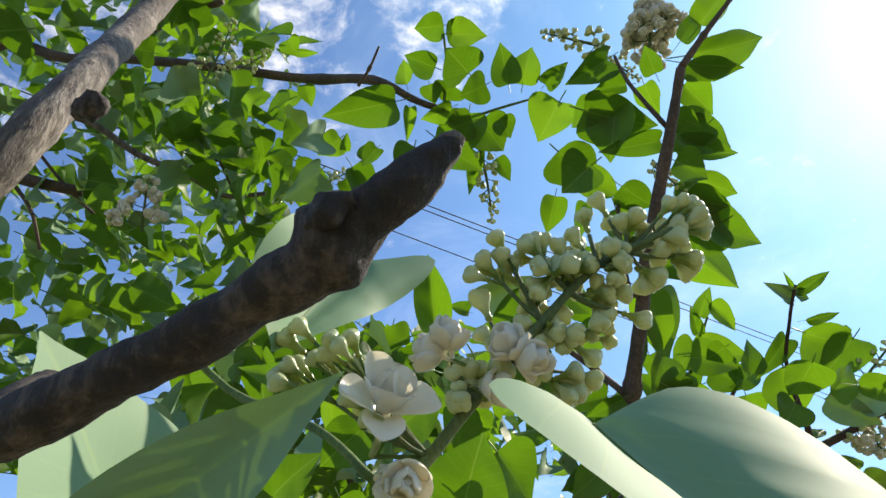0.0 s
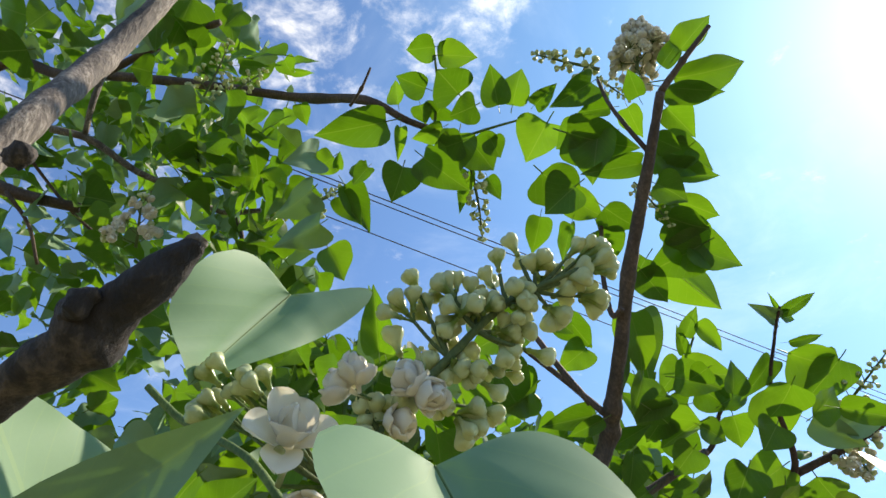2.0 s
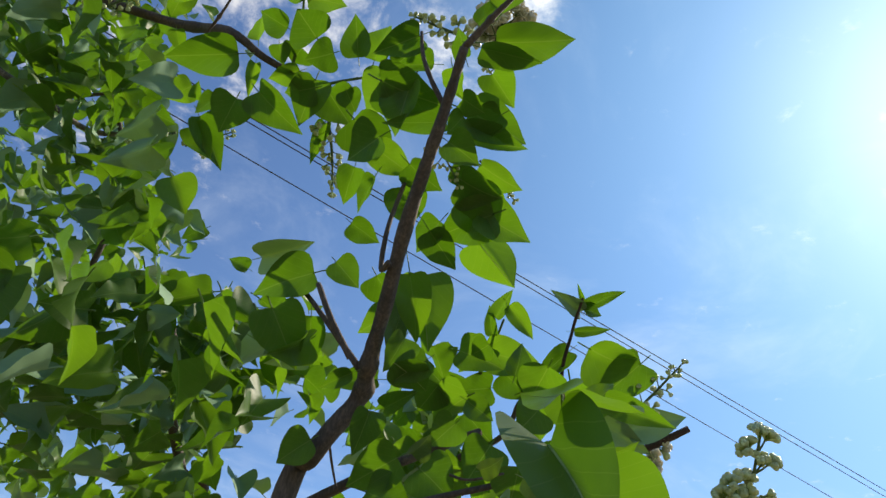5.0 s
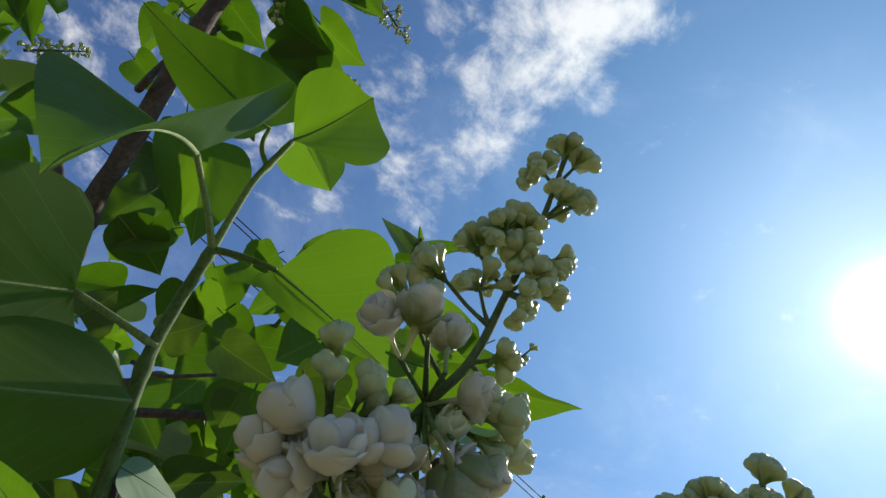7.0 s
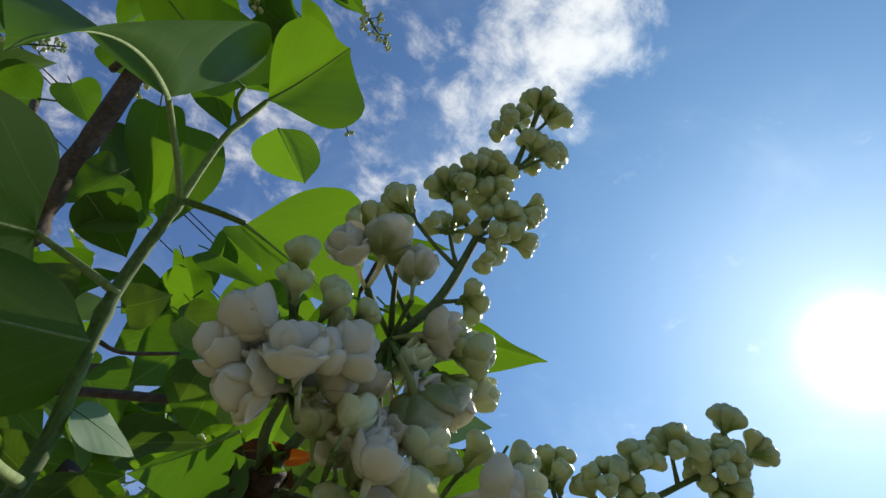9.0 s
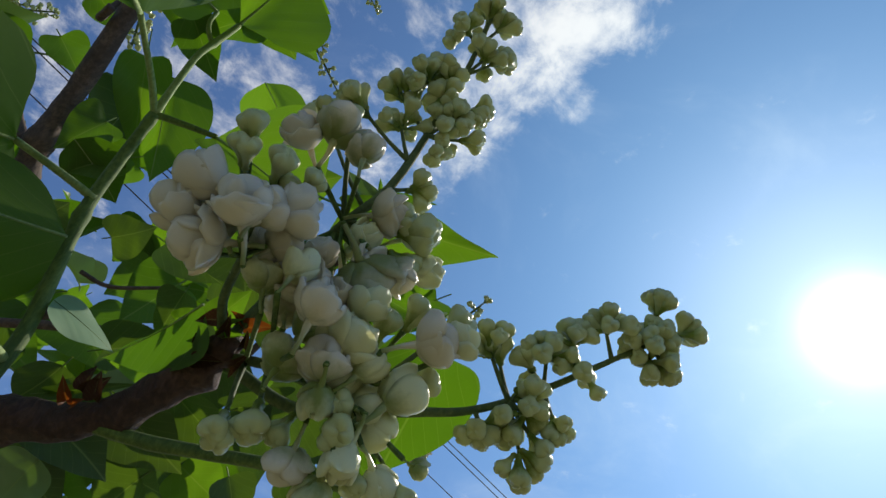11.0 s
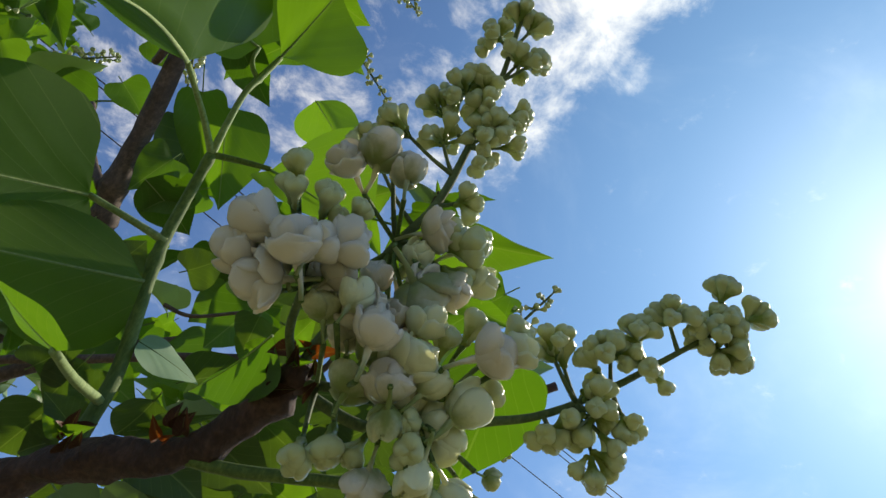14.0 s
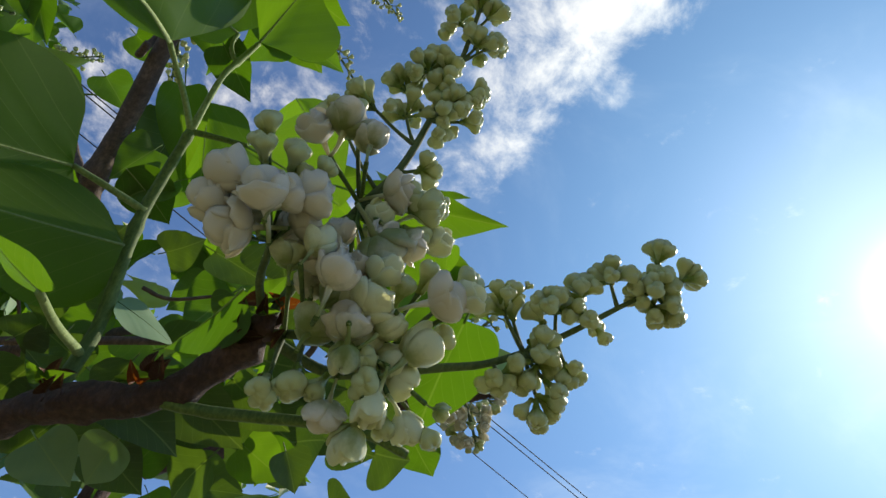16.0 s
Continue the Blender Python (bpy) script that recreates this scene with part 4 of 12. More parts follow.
leaf(bush, (-0.2175, 0.6677, 0.8508), (-0.2087, 0.6961, 0.8304), 0.0287, (0.12, -0.60, -0.79), LEAF_YOUNG, fold=0.200969, curl=0.0145716)
leaf(bush, (-0.2442, 0.6238, 0.9070), (-0.2304, 0.6392, 0.8844), 0.0381, (-0.29, -0.70, -0.65), LEAF_YOUNG, fold=0.318237, curl=0.355176)
leaf(bush, (-0.2264, 0.6359, 0.8915), (-0.1942, 0.6258, 0.8730), 0.0146, (-0.55, -0.33, -0.77), LEAF_YOUNG, fold=0.330257, curl=0.171093)
leaf(bush, (-0.3155, 0.6304, 0.8986), (-0.2686, 0.6371, 0.9036), 0.0270, (0.16, -0.47, -0.87), fold=0.464686, curl=0.192752)
leaf(bush, (-0.1519, 0.6763, 0.7368), (-0.1847, 0.6890, 0.7133), 0.0425, (0.28, -0.63, -0.73), LEAF_YOUNG, fold=0.178587, curl=0.340761)
leaf(bush, (-0.1475, 0.6871, 0.7238), (-0.1405, 0.6654, 0.7375), 0.0176, (0.37, -0.41, -0.83), LEAF_YOUNG, fold=0.434511, curl=0.0264217)
leaf(bush, (-0.1177, 0.6980, 0.7111), (-0.1036, 0.6846, 0.7400), 0.0290, (0.20, -0.85, -0.49), fold=0.412292, curl=0.114544)
leaf(bush, (-0.1346, 0.7033, 0.7043), (-0.0951, 0.7618, 0.6598), 0.0450, (0.43, -0.71, -0.55), fold=0.319638, curl=0.191365)
leaf(bush, (-0.1429, 0.7140, 0.6910), (-0.1086, 0.7411, 0.6587), 0.0429, (0.18, -0.84, -0.51), LEAF_YOUNG, fold=0.334341, curl=0.0614111)
leaf(bush, (-0.1593, 0.7624, 0.6317), (-0.1353, 0.8049, 0.6001), 0.0606, (0.55, -0.68, -0.50), LEAF_YOUNG, fold=0.427837, curl=0.0920077)
leaf(bush, (-0.2194, 0.7028, 0.7030), (-0.1706, 0.7223, 0.6987), 0.0431, (0.17, -0.60, -0.78), fold=0.389039, curl=0.0102213)
leaf(bush, (-0.3387, 0.7096, 0.7709), (-0.3817, 0.7052, 0.8055), 0.0654, (0.05, -1.00, -0.06), LEAF_YOUNG, fold=0.119557, curl=0.280499)
leaf(bush, (-0.5248, 0.7119, 0.6851), (-0.4849, 0.7274, 0.6886), 0.0669, (0.36, -0.83, -0.42), fold=0.480898, curl=0.258295)
leaf(bush, (-0.5849, 0.6631, 0.7433), (-0.6154, 0.6903, 0.7227), 0.0628, (0.48, -0.12, -0.87), fold=0.467199, curl=0.116997)
leaf(bush, (-0.4168, 0.5348, 0.9034), (-0.4144, 0.5643, 0.8454), 0.0508, (0.33, -0.85, -0.42), LEAF_YOUNG, fold=0.164472, curl=0.165574)
leaf(bush, (-0.3737, 0.5350, 0.9356), (-0.4098, 0.5871, 0.8791), 0.0753, (0.68, -0.28, -0.68), fold=0.25168, curl=0.0432859)
leaf(bush, (-0.3050, 0.5628, 0.9506), (-0.3258, 0.5700, 0.9144), 0.0344, (0.79, -0.33, -0.52), fold=0.396935, curl=0.230102)
leaf(bush, (-0.4112, 0.6131, 0.8870), (-0.3947, 0.6308, 0.8896), 0.0473, (0.66, -0.54, -0.51), LEAF_YOUNG, fold=0.225828, curl=0.172668)
leaf(bush, (-0.3579, 0.6021, 0.9016), (-0.3774, 0.5929, 0.9186), 0.0411, (-0.07, -0.84, -0.54), LEAF_YOUNG, fold=0.249679, curl=0.375415)
leaf(bush, (-0.4467, 0.6242, 0.8726), (-0.4740, 0.6077, 0.8641), 0.0538, (0.54, -0.59, -0.59), fold=0.352538, curl=0.0604437)
leaf(bush, (-0.2534, 0.7207, 0.8381), (-0.2907, 0.7265, 0.8305), 0.0499, (-0.03, -0.85, -0.53), fold=0.348351, curl=0.221956)
leaf(bush, (-0.2252, 0.7327, 0.8241), (-0.2599, 0.7437, 0.7950), 0.0558, (0.30, -0.72, -0.62), fold=0.400231, curl=0.101676)
leaf(bush, (-0.5484, 0.5133, 0.7689), (-0.6023, 0.5159, 0.7657), 0.0724, (0.05, -0.23, -0.97), fold=0.248486, curl=0.0937681)
leaf(bush, (-0.5488, 0.4843, 0.8044), (-0.6012, 0.4794, 0.8241), 0.0719, (-0.27, -0.49, -0.83), LEAF_YOUNG, fold=0.362005, curl=0.285319)
leaf(bush, (-0.5183, 0.4796, 0.8107), (-0.5382, 0.4847, 0.7779), 0.0459, (0.61, -0.64, -0.47), fold=0.149917, curl=0.0364713)
plain_panicle(bush, (0.0527, 0.6701, 0.7179), (0.0747, 0.7640, 0.6464), 0.0255, 7, 0.0119, 6, "drooping cluster of closed greenish lilac buds", 3, 0)
plain_panicle(bush, (-0.3671, 0.6487, 0.8265), (-0.3132, 0.5759, 0.8872), 0.0340, 6, 0.0093, 7, "cluster of closed greenish lilac buds", 4, 0)
plain_panicle(bush, (-0.3422, 0.6623, 0.8578), (-0.2709, 0.6348, 0.8929), 0.0267, 5, 0.0098, 8, "cluster of closed greenish lilac buds", 4, 0)
plain_panicle(bush, (-0.2575, 0.9286, 0.8604), (-0.1754, 0.9141, 0.9055), 0.0306, 6, 0.0122, 9, "cluster of closed greenish lilac buds", 3, 0)
plain_panicle(bush, (-0.0471, 0.9824, 0.5797), (0.0089, 1.0484, 0.4967), 0.0312, 6, 0.0107, 10, "cluster of closed greenish lilac buds", 4, 0.3)
plain_panicle(bush, (-0.4104, 0.6991, 0.5770), (-0.3925, 0.6378, 0.6207), 0.0420, 5, 0.0107, 11, "loose white lilac flower cluster", 5, 0.9)
plain_panicle(bush, (-0.2058, 0.7920, 0.7522), (-0.2802, 0.8094, 0.7294), 0.0280, 5, 0.0103, 12, "cluster of closed greenish lilac buds", 3, 0)
leaf(bush, (0.299, 0.669, 0.315), (0.268, 0.725, 0.310), 0.055, (0.2, -0.1, 0.6), LEAF_YOUNG, 0.4, 0.1, 0.05)
leaf(bush, (0.031, 0.577, 0.317), (0.057, 0.613, 0.260), 0.055, (0.6, -0.1, 0.7), LEAF_YOUNG, 0.6, 0.1, 0.05)
leaf(bush, (0.079, 0.699, 0.263), (0.086, 0.645, 0.254), 0.041, (0.3, 0.1, 0.5), LEAF_YOUNG, 0.6, 0.5, 0.05)
leaf(bush, (0.013, 0.622, 0.277), (0.020, 0.669, 0.242), 0.042, (0.2, -0.0, 1.0), LEAF_YOUNG, 0.6, 0.3, 0.10)
leaf(bush, (0.119, 0.678, 0.355), (0.089, 0.660, 0.316), 0.043, (1.2, 0.0, 0.2), LEAF_YOUNG, 0.6, 0.3, 0.10)
leaf(bush, (0.236, 0.821, 0.263), (0.279, 0.804, 0.237), 0.038, (0.2, -0.2, 1.2), LEAF, 0.2, 0.5, 0.05)
leaf(bush, (0.389, 0.808, 0.274), (0.375, 0.846, 0.250), 0.038, (-0.4, 0.1, 1.1), LEAF, 0.2, 0.1, 0.05)
leaf(bush, (0.077, 0.737, 0.307), (0.081, 0.685, 0.266), 0.050, (0.6, -0.7, 1.0), LEAF, 0.4, 0.5, 0.05)
leaf(bush, (-0.096, 0.617, 0.245), (-0.134, 0.586, 0.199), 0.057, (-0.6, -0.8, 0.3), LEAF_PALE, 0.6, 0.3, 0.05)
leaf(bush, (0.254, 0.726, 0.402), (0.277, 0.783, 0.393), 0.046, (-0.1, -0.5, 0.6), LEAF, 0.4, 0.1, 0.10)
leaf(bush, (0.101, 0.680, 0.371), (0.070, 0.709, 0.350), 0.038, (0.3, 0.0, 0.5), LEAF_PALE, 0.6, 0.5, 0.05)
leaf(bush, (-0.171, 0.564, 0.301), (-0.124, 0.571, 0.252), 0.056, (0.3, -0.3, 0.5), LEAF, 0.6, 0.5, 0.10)
leaf(bush, (-0.145, 0.562, 0.349), (-0.178, 0.527, 0.305), 0.049, (1.3, 0.8, 0.5), LEAF_YOUNG, 0.2, 0.5, 0.10)
leaf(bush, (0.006, 0.678, 0.334), (0.055, 0.700, 0.326), 0.045, (0.5, -0.6, 1.0), LEAF_YOUNG, 0.6, 0.1, 0.05)
leaf(bush, (-0.086, 0.581, 0.329), (-0.113, 0.627, 0.301), 0.051, (-0.0, -1.4, 0.7), LEAF, 0.4, 0.3, 0.10)
leaf(bush, (0.287, 0.868, 0.288), (0.231, 0.842, 0.282), 0.052, (-0.0, 0.0, 0.7), LEAF_PALE, 0.6, 0.3, 0.10)
leaf(bush, (-0.028, 0.679, 0.282), (-0.062, 0.697, 0.233), 0.052, (0.7, -0.1, 0.3), LEAF_PALE, 0.4, 0.5, 0.10)
leaf(bush, (0.348, 0.876, 0.344), (0.325, 0.829, 0.294), 0.061, (-0.4, 1.3, 1.2), LEAF, 0.4, 0.5, 0.10)
leaf(bush, (0.054, 0.763, 0.282), (0.017, 0.758, 0.250), 0.038, (0.4, -0.0, 0.4), LEAF, 0.4, 0.3, 0.10)
leaf(bush, (-0.182, 0.560, 0.320), (-0.161, 0.600, 0.261), 0.063, (-0.1, -0.1, 0.8), LEAF, 0.2, 0.5, 0.05)
leaf(bush, (-0.180, 0.591, 0.269), (-0.234, 0.585, 0.233), 0.049, (0.3, -0.5, 0.3), LEAF, 0.6, 0.3, 0.05)
leaf(bush, (-0.273, 0.562, 0.244), (-0.238, 0.591, 0.230), 0.039, (0.4, -1.3, 0.1), LEAF_PALE, 0.4, 0.5, 0.05)
leaf(bush, (0.235, 0.891, 0.285), (0.215, 0.823, 0.296), 0.052, (0.9, -0.2, 1.0), LEAF_YOUNG, 0.6, 0.5, 0.05)
leaf(bush, (0.258, 0.871, 0.308), (0.324, 0.855, 0.316), 0.054, (-0.3, 0.6, 0.4), LEAF_YOUNG, 0.6, 0.3, 0.10)
leaf(bush, (0.217, 0.882, 0.265), (0.289, 0.877, 0.275), 0.051, (0.9, 0.5, 0.3), LEAF, 0.2, 0.3, 0.10)
leaf(bush, (0.045, 0.734, 0.376), (0.089, 0.736, 0.347), 0.037, (1.2, -0.2, 1.1), LEAF_YOUNG, 0.4, 0.1, 0.05)
leaf(bush, (0.229, 0.865, 0.333), (0.260, 0.865, 0.293), 0.042, (0.5, 0.8, 0.4), LEAF_YOUNG, 0.4, 0.3, 0.10)
leaf(bush, (0.295, 0.850, 0.334), (0.243, 0.872, 0.328), 0.047, (0.4, -0.5, 0.2), LEAF_YOUNG, 0.4, 0.1, 0.10)
leaf(bush, (0.303, 0.855, 0.309), (0.320, 0.919, 0.295), 0.050, (0.8, -0.1, 1.5), LEAF, 0.2, 0.5, 0.05)
leaf(bush, (-0.192, 0.583, 0.320), (-0.212, 0.617, 0.271), 0.047, (0.1, -1.0, 0.9), LEAF_PALE, 0.6, 0.5, 0.10)
leaf(bush, (-0.002, 0.767, 0.301), (0.037, 0.799, 0.247), 0.056, (0.2, -1.0, 0.7), LEAF_YOUNG, 0.6, 0.3, 0.10)
leaf(bush, (0.275, 0.890, 0.363), (0.311, 0.848, 0.323), 0.050, (0.2, -0.3, 0.6), LEAF_PALE, 0.6, 0.5, 0.05)
leaf(bush, (0.009, 0.784, 0.322), (0.027, 0.745, 0.290), 0.037, (-0.2, -0.2, 0.8), LEAF_PALE, 0.2, 0.1, 0.10)
leaf(bush, (-0.171, 0.661, 0.226), (-0.215, 0.623, 0.192), 0.052, (0.3, 0.8, 0.2), LEAF, 0.6, 0.3, 0.05)
leaf(bush, (-0.056, 0.762, 0.277), (-0.068, 0.700, 0.252), 0.050, (1.3, 0.3, 1.3), LEAF, 0.6, 0.3, 0.10)
leaf(bush, (0.039, 0.720, 0.423), (0.095, 0.751, 0.398), 0.050, (0.3, 0.1, 0.7), LEAF, 0.2, 0.1, 0.10)
leaf(bush, (-0.079, 0.673, 0.373), (-0.101, 0.632, 0.343), 0.041, (0.7, 0.2, 0.9), LEAF, 0.2, 0.3, 0.10)
leaf(bush, (-0.155, 0.608, 0.385), (-0.120, 0.616, 0.341), 0.040, (0.3, 0.0, 0.7), LEAF, 0.6, 0.1, 0.10)
leaf(bush, (0.091, 0.781, 0.400), (0.059, 0.783, 0.366), 0.036, (1.0, -0.3, 0.3), LEAF_PALE, 0.6, 0.5, 0.10)
leaf(bush, (0.266, 0.890, 0.350), (0.323, 0.897, 0.352), 0.042, (0.7, -0.3, 0.5), LEAF, 0.4, 0.1, 0.10)
leaf(bush, (-0.224, 0.604, 0.304), (-0.263, 0.641, 0.263), 0.056, (0.1, -0.8, 0.6), LEAF, 0.6, 0.5, 0.10)
leaf(bush, (-0.124, 0.667, 0.318), (-0.115, 0.709, 0.276), 0.051, (0.3, 0.1, 0.8), LEAF_YOUNG, 0.4, 0.5, 0.05)
leaf(bush, (0.362, 0.902, 0.339), (0.354, 0.953, 0.290), 0.059, (-0.0, 0.7, 0.5), LEAF_YOUNG, 0.6, 0.5, 0.05)
leaf(bush, (-0.219, 0.677, 0.240), (-0.177, 0.643, 0.249), 0.048, (-0.9, 0.7, 0.6), LEAF_PALE, 0.4, 0.1, 0.05)
leaf(bush, (-0.244, 0.657, 0.238), (-0.274, 0.642, 0.199), 0.039, (0.2, -0.8, 0.5), LEAF_PALE, 0.4, 0.5, 0.05)
leaf(bush, (0.248, 0.918, 0.355), (0.282, 0.878, 0.361), 0.038, (-0.7, 1.0, 1.0), LEAF, 0.2, 0.5, 0.10)
leaf(bush, (-0.095, 0.737, 0.307), (-0.139, 0.696, 0.271), 0.057, (0.6, -1.1, 0.4), LEAF_YOUNG, 0.2, 0.3, 0.10)
leaf(bush, (0.138, 0.952, 0.217), (0.203, 0.941, 0.201), 0.048, (0.4, -0.6, 0.5), LEAF, 0.2, 0.5, 0.10)
leaf(bush, (-0.207, 0.679, 0.307), (-0.207, 0.635, 0.269), 0.047, (0.6, -0.5, 0.8), LEAF_PALE, 0.4, 0.5, 0.10)
leaf(bush, (0.259, 0.938, 0.342), (0.236, 0.915, 0.308), 0.037, (0.6, -0.3, 0.7), LEAF_YOUNG, 0.4, 0.3, 0.10)
leaf(bush, (0.319, 0.951, 0.363), (0.369, 0.927, 0.313), 0.058, (0.7, 0.2, 0.2), LEAF, 0.2, 0.1, 0.10)
leaf(bush, (0.325, 0.891, 0.381), (0.283, 0.926, 0.381), 0.038, (0.5, 0.8, 1.3), LEAF_YOUNG, 0.2, 0.3, 0.05)
leaf(bush, (0.222, 0.905, 0.336), (0.197, 0.943, 0.295), 0.048, (0.9, -1.0, 1.0), LEAF, 0.4, 0.3, 0.10)
leaf(bush, (-0.180, 0.676, 0.254), (-0.240, 0.682, 0.234), 0.051, (-0.3, -0.4, -0.2), LEAF_YOUNG, 0.4, 0.1, 0.10)
leaf(bush, (0.309, 0.906, 0.380), (0.298, 0.937, 0.341), 0.043, (-0.0, -0.2, 0.6), LEAF_YOUNG, 0.4, 0.1, 0.10)
leaf(bush, (-0.011, 0.775, 0.384), (0.021, 0.806, 0.338), 0.046, (-0.6, -0.3, -0.2), LEAF, 0.2, 0.5, 0.05)
leaf(bush, (0.330, 0.935, 0.362), (0.355, 0.956, 0.324), 0.041, (0.2, 0.9, 0.9), LEAF, 0.2, 0.1, 0.10)
leaf(bush, (0.270, 0.940, 0.363), (0.233, 0.911, 0.343), 0.040, (-0.4, 0.6, 0.6), LEAF, 0.2, 0.3, 0.10)
leaf(bush, (0.304, 0.940, 0.380), (0.267, 0.923, 0.335), 0.052, (0.6, 0.6, 0.6), LEAF, 0.2, 0.5, 0.10)
leaf(bush, (-0.092, 0.724, 0.429), (-0.058, 0.683, 0.386), 0.060, (0.7, 0.6, 1.2), LEAF_PALE, 0.2, 0.1, 0.05)
leaf(bush, (-0.144, 0.716, 0.367), (-0.165, 0.667, 0.337), 0.049, (0.5, 1.0, 0.6), LEAF, 0.2, 0.3, 0.05)
leaf(bush, (-0.256, 0.693, 0.282), (-0.275, 0.666, 0.240), 0.046, (0.2, -0.1, 1.5), LEAF, 0.4, 0.3, 0.05)
leaf(bush, (-0.219, 0.679, 0.269), (-0.256, 0.720, 0.236), 0.053, (0.5, 0.4, 0.8), LEAF_PALE, 0.4, 0.1, 0.10)
leaf(bush, (0.382, 1.011, 0.320), (0.375, 0.975, 0.287), 0.037, (-0.1, 0.7, 0.7), LEAF, 0.6, 0.1, 0.05)
leaf(bush, (0.025, 0.874, 0.297), (-0.040, 0.866, 0.279), 0.055, (-0.5, -1.5, 1.1), LEAF, 0.6, 0.1, 0.05)
leaf(bush, (0.220, 0.968, 0.373), (0.241, 0.926, 0.339), 0.045, (-0.1, 0.0, 1.6), LEAF_YOUNG, 0.4, 0.1, 0.10)
leaf(bush, (-0.242, 0.717, 0.280), (-0.268, 0.672, 0.248), 0.043, (-0.3, 0.5, 1.2), LEAF_PALE, 0.4, 0.3, 0.10)
leaf(bush, (-0.015, 0.851, 0.335), (-0.053, 0.812, 0.337), 0.043, (0.4, 0.2, 0.8), LEAF_YOUNG, 0.2, 0.5, 0.05)
leaf(bush, (-0.297, 0.699, 0.319), (-0.295, 0.645, 0.268), 0.054, (0.5, 0.9, 1.3), LEAF_PALE, 0.6, 0.5, 0.05)
leaf(bush, (0.280, 0.959, 0.343), (0.333, 1.006, 0.331), 0.059, (0.6, -0.4, 0.5), LEAF, 0.4, 0.3, 0.05)
leaf(bush, (0.291, 0.995, 0.403), (0.270, 0.950, 0.361), 0.050, (0.2, 0.5, 0.1), LEAF_PALE, 0.2, 0.1, 0.05)
leaf(bush, (-0.009, 0.826, 0.433), (-0.032, 0.788, 0.421), 0.036, (0.7, -0.5, 0.9), LEAF_PALE, 0.2, 0.5, 0.05)
leaf(bush, (-0.166, 0.703, 0.356), (-0.222, 0.744, 0.329), 0.055, (0.5, 0.4, 0.3), LEAF, 0.4, 0.3, 0.05)
leaf(bush, (0.179, 1.004, 0.252), (0.212, 1.050, 0.259), 0.045, (-0.2, -0.6, 0.2), LEAF, 0.2, 0.3, 0.05)
leaf(bush, (-0.234, 0.674, 0.372), (-0.215, 0.736, 0.349), 0.056, (0.7, 0.7, 1.2), LEAF_PALE, 0.2, 0.5, 0.05)
leaf(bush, (-0.005, 0.927, 0.344), (0.004, 0.893, 0.302), 0.041, (0.6, 0.9, 0.8), LEAF_YOUNG, 0.2, 0.3, 0.05)
leaf(bush, (0.271, 1.000, 0.399), (0.303, 0.985, 0.362), 0.040, (-0.0, -0.0, 1.2), LEAF_PALE, 0.6, 0.1, 0.05)
leaf(bush, (0.197, 0.979, 0.402), (0.245, 0.981, 0.370), 0.047, (-0.1, 1.0, 0.2), LEAF_YOUNG, 0.6, 0.1, 0.10)
leaf(bush, (0.043, 0.854, 0.446), (-0.017, 0.871, 0.405), 0.059, (-0.6, 0.3, 0.5), LEAF_PALE, 0.4, 0.3, 0.05)
leaf(bush, (-0.101, 0.748, 0.453), (-0.111, 0.779, 0.420), 0.037, (0.8, -0.1, 1.1), LEAF, 0.6, 0.5, 0.10)
leaf(bush, (-0.043, 0.846, 0.442), (0.014, 0.856, 0.411), 0.047, (0.2, 0.1, 0.9), LEAF_PALE, 0.4, 0.5, 0.10)
leaf(bush, (-0.021, 0.867, 0.395), (-0.073, 0.869, 0.344), 0.056, (0.4, 1.0, 1.7), LEAF, 0.4, 0.3, 0.05)
leaf(bush, (-0.045, 0.787, 0.464), (-0.109, 0.784, 0.433), 0.058, (0.7, 0.2, 1.5), LEAF_YOUNG, 0.2, 0.1, 0.05)
leaf(bush, (-0.043, 0.931, 0.357), (-0.010, 0.890, 0.335), 0.040, (0.2, 0.8, 0.7), LEAF, 0.4, 0.1, 0.05)
leaf(bush, (-0.068, 0.877, 0.303), (-0.107, 0.912, 0.286), 0.043, (0.1, 0.8, 0.5), LEAF, 0.2, 0.5, 0.10)
leaf(bush, (-0.116, 0.885, 0.307), (-0.135, 0.839, 0.299), 0.041, (-0.9, -0.2, 0.5), LEAF_PALE, 0.6, 0.1, 0.10)
leaf(bush, (-0.182, 0.780, 0.402), (-0.202, 0.735, 0.363), 0.054, (-0.3, -0.3, 0.6), LEAF, 0.6, 0.1, 0.10)
leaf(bush, (0.277, 1.035, 0.415), (0.330, 1.007, 0.373), 0.055, (0.3, 0.1, 0.4), LEAF, 0.6, 0.3, 0.10)
leaf(bush, (-0.044, 0.815, 0.486), (-0.019, 0.862, 0.437), 0.057, (0.6, -0.2, 0.8), LEAF, 0.2, 0.3, 0.10)
leaf(bush, (-0.127, 0.809, 0.431), (-0.073, 0.807, 0.427), 0.040, (0.4, 0.3, -0.0), LEAF_PALE, 0.4, 0.5, 0.10)
leaf(bush, (-0.076, 0.785, 0.468), (-0.117, 0.799, 0.453), 0.034, (0.2, 0.2, 1.0), LEAF, 0.4, 0.3, 0.05)
leaf(bush, (-0.168, 0.740, 0.453), (-0.202, 0.748, 0.412), 0.039, (-0.2, 0.4, -0.4), LEAF_YOUNG, 0.2, 0.3, 0.05)
leaf(bush, (-0.091, 0.896, 0.381), (-0.086, 0.862, 0.338), 0.043, (-0.3, -1.3, 0.8), LEAF, 0.4, 0.5, 0.10)
